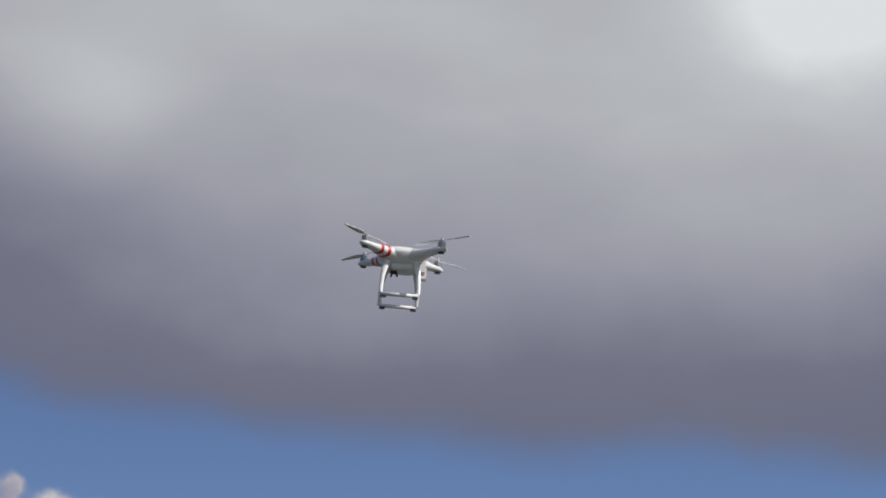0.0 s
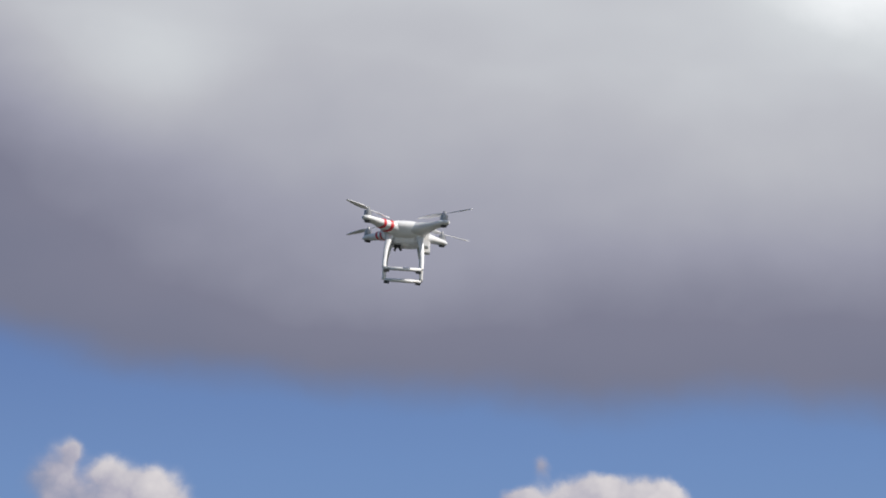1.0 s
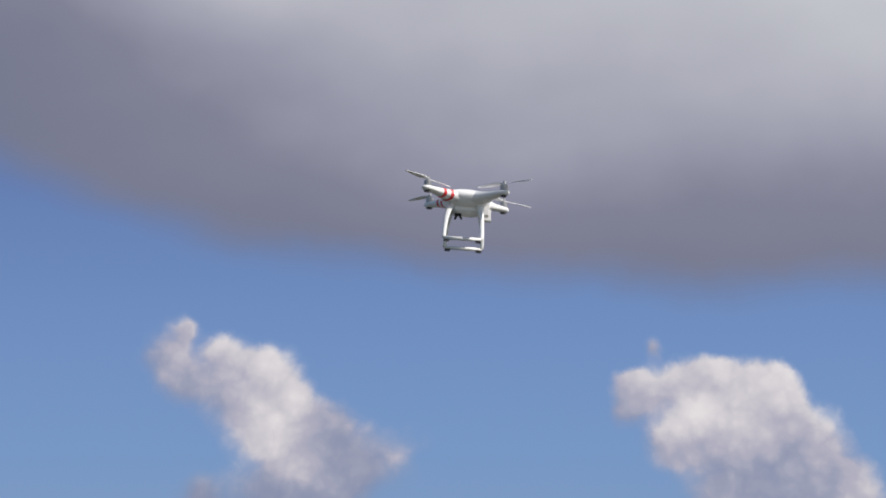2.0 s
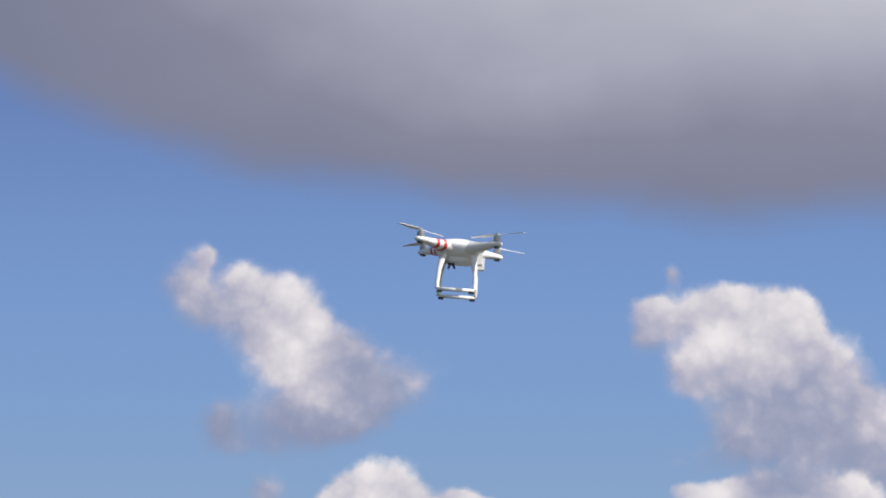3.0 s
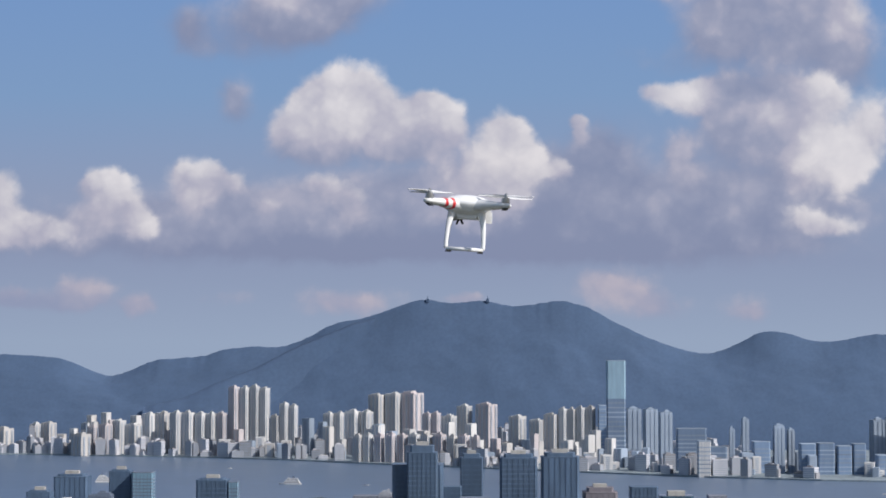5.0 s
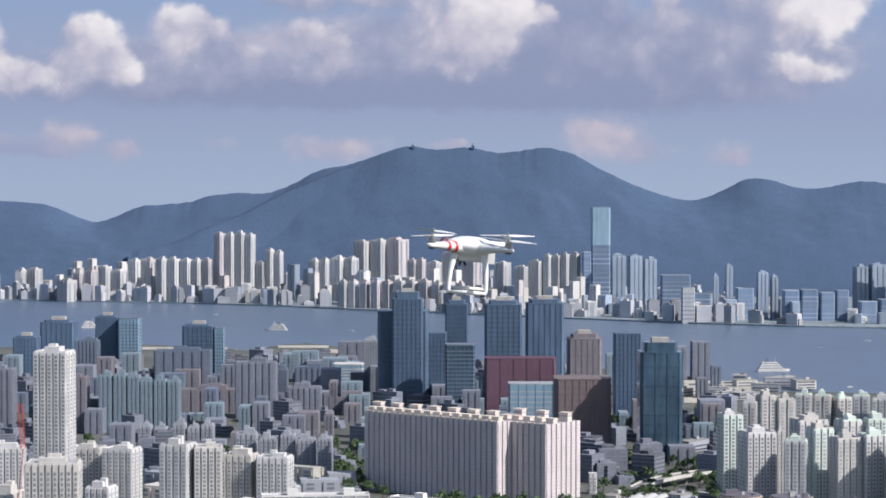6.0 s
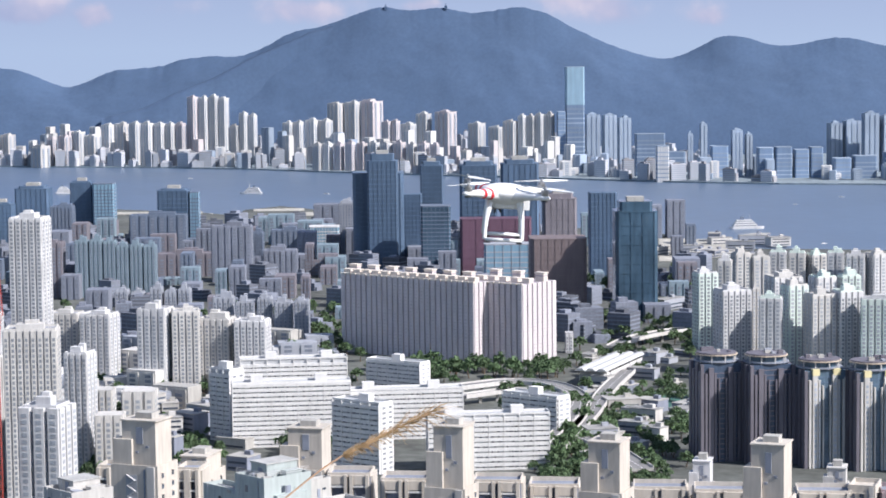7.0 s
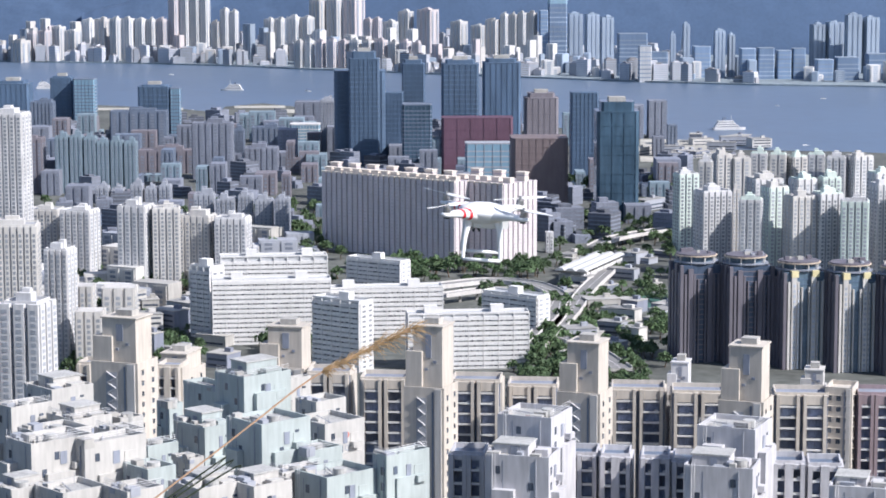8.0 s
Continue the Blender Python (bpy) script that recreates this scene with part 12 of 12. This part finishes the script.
tree(-173, 1487, 9.9)
tree(-91, 1454, 8.6)
tree(-206, 1382, 9.6)
tree(-172, 1420, 8.5)
tree(-75, 1502, 11.3)
tree(-70, 1529, 11.5)
tree(-174, 1636, 8.6)
tree(-200, 1687, 8.2)
tree(-75, 1608, 12.6)
tree(-120, 1429, 8.8)
tree(-130, 1412, 12.7)
tree(-111, 1420, 8.2)
tree(-151, 1648, 8.1)
tree(-145, 1416, 9.0)
tree(-224, 1590, 8.9)
tree(-93, 1513, 8.4)
tree(-74, 1486, 10.1)
tree(-179, 1406, 12.2)
tree(-105, 1647, 12.6)
tree(-102, 1675, 8.1)
tree(-179, 1430, 9.7)
tree(-164, 1401, 12.3)
tree(-144, 1525, 11.4)
tree(-117, 1559, 10.2)
tree(-124, 1432, 8.4)
tree(-159, 1665, 8.6)
tree(-188, 1674, 8.1)
tree(-120, 1586, 12.5)
tree(-190, 1439, 8.8)
tree(-86, 1410, 10.5)
tree(-217, 1618, 8.2)
tree(-213, 1461, 10.1)
tree(-162, 1403, 11.4)
tree(-178, 1474, 8.7)
tree(-75, 1574, 9.3)
tree(-209, 1474, 10.5)
tree(-207, 1604, 8.2)
tree(-90, 1646, 10.6)
tree(-83, 1568, 10.2)
tree(-65, 1454, 9.9)
tree(-251, 1660, 10.0)
tree(-146, 1506, 10.7)
tree(-97, 1411, 13.0)
tree(-197, 1397, 10.4)
tree(-120, 1688, 12.1)
tree(-225, 1504, 11.0)
tree(-216, 1399, 12.8)
tree(-171, 1430, 12.0)
tree(-157, 1511, 8.3)
tree(-111, 1535, 10.8)
tree(-159, 1394, 8.8)
tree(-117, 1551, 11.0)
tree(-171, 1625, 9.7)
tree(-231, 1677, 10.6)
tree(-180, 1643, 10.9)
tree(-183, 1398, 11.2)
tree(-221, 1439, 11.8)
tree(-70, 1504, 11.6)
tree(84, 1281, 9.5)
tree(55, 1358, 11.9)
tree(88, 1392, 11.6)
tree(55, 1294, 9.0)
tree(44, 1313, 8.6)
tree(71, 1374, 10.9)
tree(69, 1340, 10.0)
tree(67, 1394, 9.0)
tree(49, 1282, 11.1)
tree(94, 1378, 8.9)
tree(91, 1335, 11.8)
tree(54, 1276, 8.4)
tree(49, 1386, 8.8)
tree(55, 1354, 8.4)
tree(70, 1330, 10.3)
tree(58, 1292, 9.6)
tree(61, 1325, 11.8)
tree(60, 1311, 9.8)
tree(74, 1329, 9.8)
tree(52, 1358, 10.6)
tree(49, 1363, 10.4)
tree(64, 1301, 10.7)
tree(66, 1331, 10.5)
tree(68, 1329, 9.1)
tree(61, 1312, 11.6)
tree(75, 1402, 10.2)
tree(94, 1385, 8.1)
tree(96, 1400, 10.9)
tree(69, 1362, 9.8)
tree(79, 1338, 8.0)
tree(114, 1223, 6.5)
tree(111, 1238, 7.0)
tree(128, 1236, 9.1)
tree(103, 1302, 9.9)
tree(113, 1218, 8.5)
tree(93, 1257, 9.1)
tree(108, 1225, 6.4)
tree(94, 1260, 8.0)
tree(144, 1247, 8.5)
tree(103, 1266, 7.7)
tree(122, 1301, 7.5)
tree(93, 1306, 9.7)
tree(111, 1273, 7.3)
tree(125, 1292, 6.8)
tree(129, 1230, 6.8)
tree(149, 1290, 9.1)
tree(103, 1233, 7.8)
tree(112, 1221, 9.8)
tree(124, 1280, 9.9)
tree(91, 1267, 7.6)
tree(137, 1202, 9.6)
tree(146, 1246, 9.1)
tree(107, 1238, 8.4)
tree(85, 1204, 8.2)
tree(103, 1234, 6.3)
tree(99, 1238, 7.0)
tree(133, 1239, 7.7)
tree(118, 1215, 9.6)
tree(95, 1231, 6.8)
tree(133, 1230, 9.5)
tree(122, 1260, 9.2)
tree(144, 1289, 9.4)
tree(88, 1268, 7.5)
tree(123, 1302, 6.2)
tree(-87, 1270, 8.4)
tree(-72, 1273, 9.3)
tree(-55, 1299, 8.5)
tree(-62, 1230, 11.0)
tree(-59, 1248, 9.2)
tree(-93, 1295, 9.4)
tree(-62, 1265, 9.6)
tree(-82, 1256, 10.6)
tree(-79, 1245, 11.6)
tree(-80, 1267, 11.9)
tree(-51, 1231, 10.0)
tree(-51, 1279, 10.2)
tree(-96, 1309, 9.0)
tree(-57, 1291, 9.8)


def low_rises(name, count, spot, sizes, clear, material, glass, label, seed):
    """A carpet of small flat-roofed houses with roof huts, in the gaps between the towers."""
    rng = random.Random(seed)
    s, bands = Shape(), Shape()
    made = 0
    while made < count:
        x, y, z = spot(rng)
        if any(abs(x - fx) < clear and abs(y - fy) < clear * 1.3 for fx, fy in FOOT):
            continue
        w, d, h = (rng.uniform(a, b) for a, b in sizes)
        a, n = radians(rng.choice((-34, -38, -30, 6, 12))), len(s.v)
        s.box(-w / 2, w / 2, -d / 2, d / 2, -4, h)
        s.box(-w * 0.3, w * 0.1, -d * 0.2, d * 0.3, h - 0.5, h + rng.uniform(1.5, 3.5))
        if rng.random() < 0.5:
            s.box(w * 0.1, w * 0.62, -d * 0.4, d * 0.4, -4, h * rng.uniform(0.5, 0.8))
        m = len(bands.v)
        for k in range(int(h / 3.2)):
            bands.box(-w / 2 - 0.1, w / 2 + 0.1, -d / 2 - 0.1, d / 2 + 0.1, k * 3.2 + 1.1, k * 3.2 + 2.3)
        c, e = math.cos(a), math.sin(a)
        bands.v[m:] = [(x + px * c - py * e, y + px * e + py * c, z + pz) for px, py, pz in bands.v[m:]]
        s.v[n:] = [(x + px * c - py * e, y + px * e + py * c, z + pz) for px, py, pz in s.v[n:]]
        made += 1
    ob = tagged(new(name, s.mesh(name, material)), label, "buildings", kind="stuff")
    part("window_bands", bands.mesh("window_bands", glass), ob)
    return ob


def far_spot(rng):
    x = rng.uniform(-1000, 560)
    edge = next(ya + (yb - ya) * (x - xa) / (xb - xa) for (xa, ya), (xb, yb) in zip(far_shore, far_shore[1:]) if xa <= x <= xb)
    y = edge + 12 + (4590 - edge) * rng.random() ** 1.6
    return x, y, 2.5


def slope_spot(rng):
    x, v = rng.uniform(-900, 330), rng.uniform(0.0, 0.22)
    return x, 4580 + 60 * v, 6 + 90 * v


def mid_spot(rng):
    y = rng.uniform(1720, 2850)
    return rng.uniform(-0.205, 0.13 if y < 2250 else 0.06) * y, y, 1.5


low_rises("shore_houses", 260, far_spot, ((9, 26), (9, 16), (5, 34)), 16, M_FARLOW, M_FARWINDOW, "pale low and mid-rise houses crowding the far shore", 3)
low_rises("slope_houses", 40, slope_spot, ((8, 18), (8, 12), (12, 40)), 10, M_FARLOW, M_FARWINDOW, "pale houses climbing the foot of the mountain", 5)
low_rises("low_houses", 300, mid_spot, ((9, 24), (9, 20), (6, 24)), 24, M_MIDLOW, M_MIDWINDOW, "low-rise houses packed between the distant towers, cloud shade in their colour", 8)


def grove(count, u0, u1, y0, y1, seed, clear=13):
    """Broadleaf trees massed in the gaps between the estates."""
    rng = random.Random(seed)
    made = 0
    while made < count:
        y = rng.uniform(y0, y1)
        x = rng.uniform(u0, u1) * y
        if any(abs(x - fx) < clear and abs(y - fy) < clear for fx, fy in FOOT):
            continue
        trunk, crown = rng.choice(TREES)
        size = rng.uniform(5.0, 8.5)
        m = pose(x, y, 1.4, 0, 0, rng.uniform(0, 360)) @ Matrix.Diagonal((size * 1.25, size * 1.25, size, 1))
        for me, far in ((trunk, FAR_TRUNKS), (crown, FAR_CROWNS)):
            n = len(far.v)
            far.v += [m @ v.co for v in me.vertices]
            far.f += [tuple(n + i for i in p.vertices) for p in me.polygons]
        made += 1


grove(90, 0.045, 0.105, 1080, 1290, 2)
grove(40, 0.075, 0.115, 1300, 1480, 3)
grove(110, -0.18, -0.105, 1010, 1420, 4)
grove(60, -0.10, 0.05, 1500, 1590, 6)
grove(60, 0.02, 0.11, 1640, 1850, 7)
far_woods = root("street_trees", pose(0, 0, 0), "dark green street trees scattered among distant blocks", "trees")
tagged(far_woods, "dark green street trees scattered among distant blocks", "trees", kind="stuff")
part("trunks", FAR_TRUNKS.mesh("trunks", M_BARK), far_woods)
part("crowns", FAR_CROWNS.mesh("crowns", M_LEAF), far_woods)

# ---- the hovering quadcopter ----
DRONE_AT = pose(1.40000e-01, 7.39200e+00, 2.29674e+02, 2.5, 4.0, 0)


def oval(cx, cy, cz, ax, ay, up, wide, tall, k=16, flat=0.8):
    """A rounded ring round a centre: ax, ay is the direction across, up along z."""
    out = []
    for i in range(k):
        q = i * math.tau / k
        c, e = math.cos(q), math.sin(q)
        c, e = math.copysign(abs(c) ** flat, c), math.copysign(abs(e) ** flat, e)
        out.append((cx + ax * wide * c, cy + ay * wide * c, cz + tall * e * up))
    return out


def arm_ring(turn, r, wide, tall, cz):
    c, e = math.cos(turn), math.sin(turn)
    return oval(r * c, r * e, cz, -e, c, 1, wide, tall)


ARM = ((0.030, 0.042, 0.0235, -0.006), (0.060, 0.037, 0.0215, -0.005), (0.085, 0.029, 0.0180, -0.003), (0.110, 0.0225, 0.0145, -0.001), (0.135, 0.0185, 0.0115, 0.000),
       (0.160, 0.0180, 0.0098, 0.001), (0.180, 0.0165, 0.0090, 0.001), (0.192, 0.0105, 0.0065, 0.001), (0.196, 0.0040, 0.0030, 0.001))


def arm_at(r):
    for (r0, *p), (r1, *q) in zip(ARM, ARM[1:]):
        if r0 <= r <= r1:
            t = (r - r0) / (r1 - r0)
            return [u + (v - u) * t for u, v in zip(p, q)]


def drone():
    r = root("quadcopter_drone", DRONE_AT, "white quadcopter drone with red arm stripes hovering in mid-air", "drone")
    rings = []
    for z, q in ((-0.036, 0.040), (-0.034, 0.052), (-0.020, 0.064), (-0.004, 0.074), (0.006, 0.074), (0.015, 0.063), (0.022, 0.048), (0.027, 0.030), (0.029, 0.012)):
        rings.append([(1.12 * q * math.copysign(abs(math.cos(i * math.tau / 40)) ** 0.75, math.cos(i * math.tau / 40)), q * math.copysign(abs(math.sin(i * math.tau / 40)) ** 0.75, math.sin(i * math.tau / 40)), z) for i in range(40)])
    part("shell", Shape().loft(rings).mesh("shell", M_DRONE, True), r)
    for deg in (45, 135, 225, 315):
        turn = radians(deg)
        arm = part("arm", Shape().loft([arm_ring(turn, *sec) for sec in ARM]).mesh("arm", M_DRONE, True), r)
        if deg in (135, 225):
            for r0, r1 in ((0.082, 0.093), (0.108, 0.119)):
                b = Shape()
                secs = []
                for q in (r0, r1):
                    wide, tall, cz = arm_at(q)
                    secs.append(arm_ring(turn, q, wide + 0.0008, tall + 0.0008, cz))
                part("stripe", b.loft(secs, cap=False).mesh("stripe", M_DRONERED, True), arm, "glossy red stripe round the arm")
    # belly
    ring = [(0.048 * x, 0.040 * y) for x, y in ((-1, -0.6), (-0.6, -1), (0.6, -1), (1, -0.6), (1, 0.6), (0.6, 1), (-0.6, 1), (-1, 0.6))]
    part("belly", Shape().loft([[(x * 1.15, y * 1.15, -0.030) for x, y in ring], [(x * 1.05, y * 1.05, -0.046) for x, y in ring], [(x * 0.9, y * 0.9, -0.052) for x, y in ring]][::-1]).mesh("belly", M_DRONE), r)
    part("battery_door", Shape().box(0.047, 0.078, -0.022, 0.022, -0.052, -0.018).mesh("battery_door", M_DRONE), r)
    part("receiver_box", Shape().box(0.055, 0.085, 0.030, 0.062, -0.060, -0.022).mesh("receiver_box", M_DRONE), r)
    part("camera_mount", Shape().box(-0.034, -0.012, -0.014, 0.014, -0.056, -0.046).rod((-0.026, 0, -0.054), (-0.032, 0, -0.070), 0.004).rod((-0.018, 0, -0.054), (-0.010, 0, -0.068), 0.004).mesh("camera_mount", M_DRONEBLACK), r, "small black camera bracket")
    part("lens_cap", Shape().rod((-0.040, -0.010, -0.042), (-0.040, -0.034, -0.046), 0.013, 12).mesh("lens_cap", M_DRONEGREY), r)
    # motors and propellers
    for i, (a, turn) in enumerate(((45, 38), (135, -50), (225, 54), (315, -42))):
        c = Vector((0.1755 * math.cos(radians(a)), 0.1755 * math.sin(radians(a)), 0.010))
        motor = part("motor", Shape().rod((0, 0, -0.004), (0, 0, 0.005), 0.0135, 16).rod((0, 0, 0.006), (0, 0, 0.016), 0.0125, 16).rod((0, 0, 0.016), (0, 0, 0.026), 0.004, 8).mesh("motor", M_DRONEGREY, False), r, "grey brushless motor", at=Matrix.Translation(c))
        prop = Shape()
        for sgn in (-1, 1):
            sec = []
            for u, w, tilt in ((0.006, 0.004, 0.4), (0.03, 0.0085, 0.32), (0.06, 0.0085, 0.22), (0.09, 0.0065, 0.15), (0.116, 0.003, 0.08)):
                t2 = tilt * sgn
                sec.append([(sgn * u, -w * sgn, 0.0008 - w * math.sin(tilt)), (sgn * u, w * sgn, 0.0008 + w * math.sin(tilt)), (sgn * u, w * sgn, -0.0008 + w * math.sin(tilt)), (sgn * u, -w * sgn, -0.0008 - w * math.sin(tilt))])
            prop.loft(sec)
        blades = part("propeller", prop.mesh("propeller", M_PROP, False), r, "white two-blade propeller", at=Matrix.Translation(c + Vector((0, 0, 0.022))) @ pose(0, 0, 0, 0, 0, turn))
        part("hub_cap", Shape().rod((0, 0, -0.007), (0, 0, 0.008), 0.006, 12, 0.004).mesh("hub_cap", M_DRONEGREY), blades)
        part("pod_light", Shape().rod((0, 0, -0.022), (0, 0, -0.014), 0.010, 12).mesh("pod_light", M_DRONEBLACK), r, "dark lamp under the motor pod", at=Matrix.Translation(c))
    # landing gear: two U frames
    for sgn in (-1, 1):
        gear = part("landing_gear", Shape().rod((-0.060, sgn * 0.078, -0.150), (0.062, sgn * 0.078, -0.150), 0.0062, 10).mesh("landing_gear", M_DRONE, True), r)
        for sx in (-1, 1):
            leg = Shape()
            secs = []
            for u in (0, 0.12, 0.25, 0.5, 0.8, 0.94, 1.0):
                z = -0.012 - 0.138 * u
                wx = 0.010 * (1 - u) ** 3 + 0.0066
                cx = sx * (0.044 + 0.017 * min(1, u * 1.6) ** 0.8)
                cy = sgn * (0.036 + 0.042 * u ** 0.8)
                secs.append([(cx + wx * math.cos(q), cy + 0.0055 * math.sin(q), z) for q in (i * math.tau / 10 for i in range(10))])
            leg.loft(secs[::-1])
            part("leg", leg.mesh("leg", M_DRONE, True), gear)
            part("foot_pad", Shape().box(sx * 0.052 - 0.009, sx * 0.052 + 0.009, sgn * 0.078 - 0.006, sgn * 0.078 + 0.006, -0.161, -0.154).mesh("foot_pad", M_DRONEBLACK), gear, "black rubber foot pad")
    return r


drone()
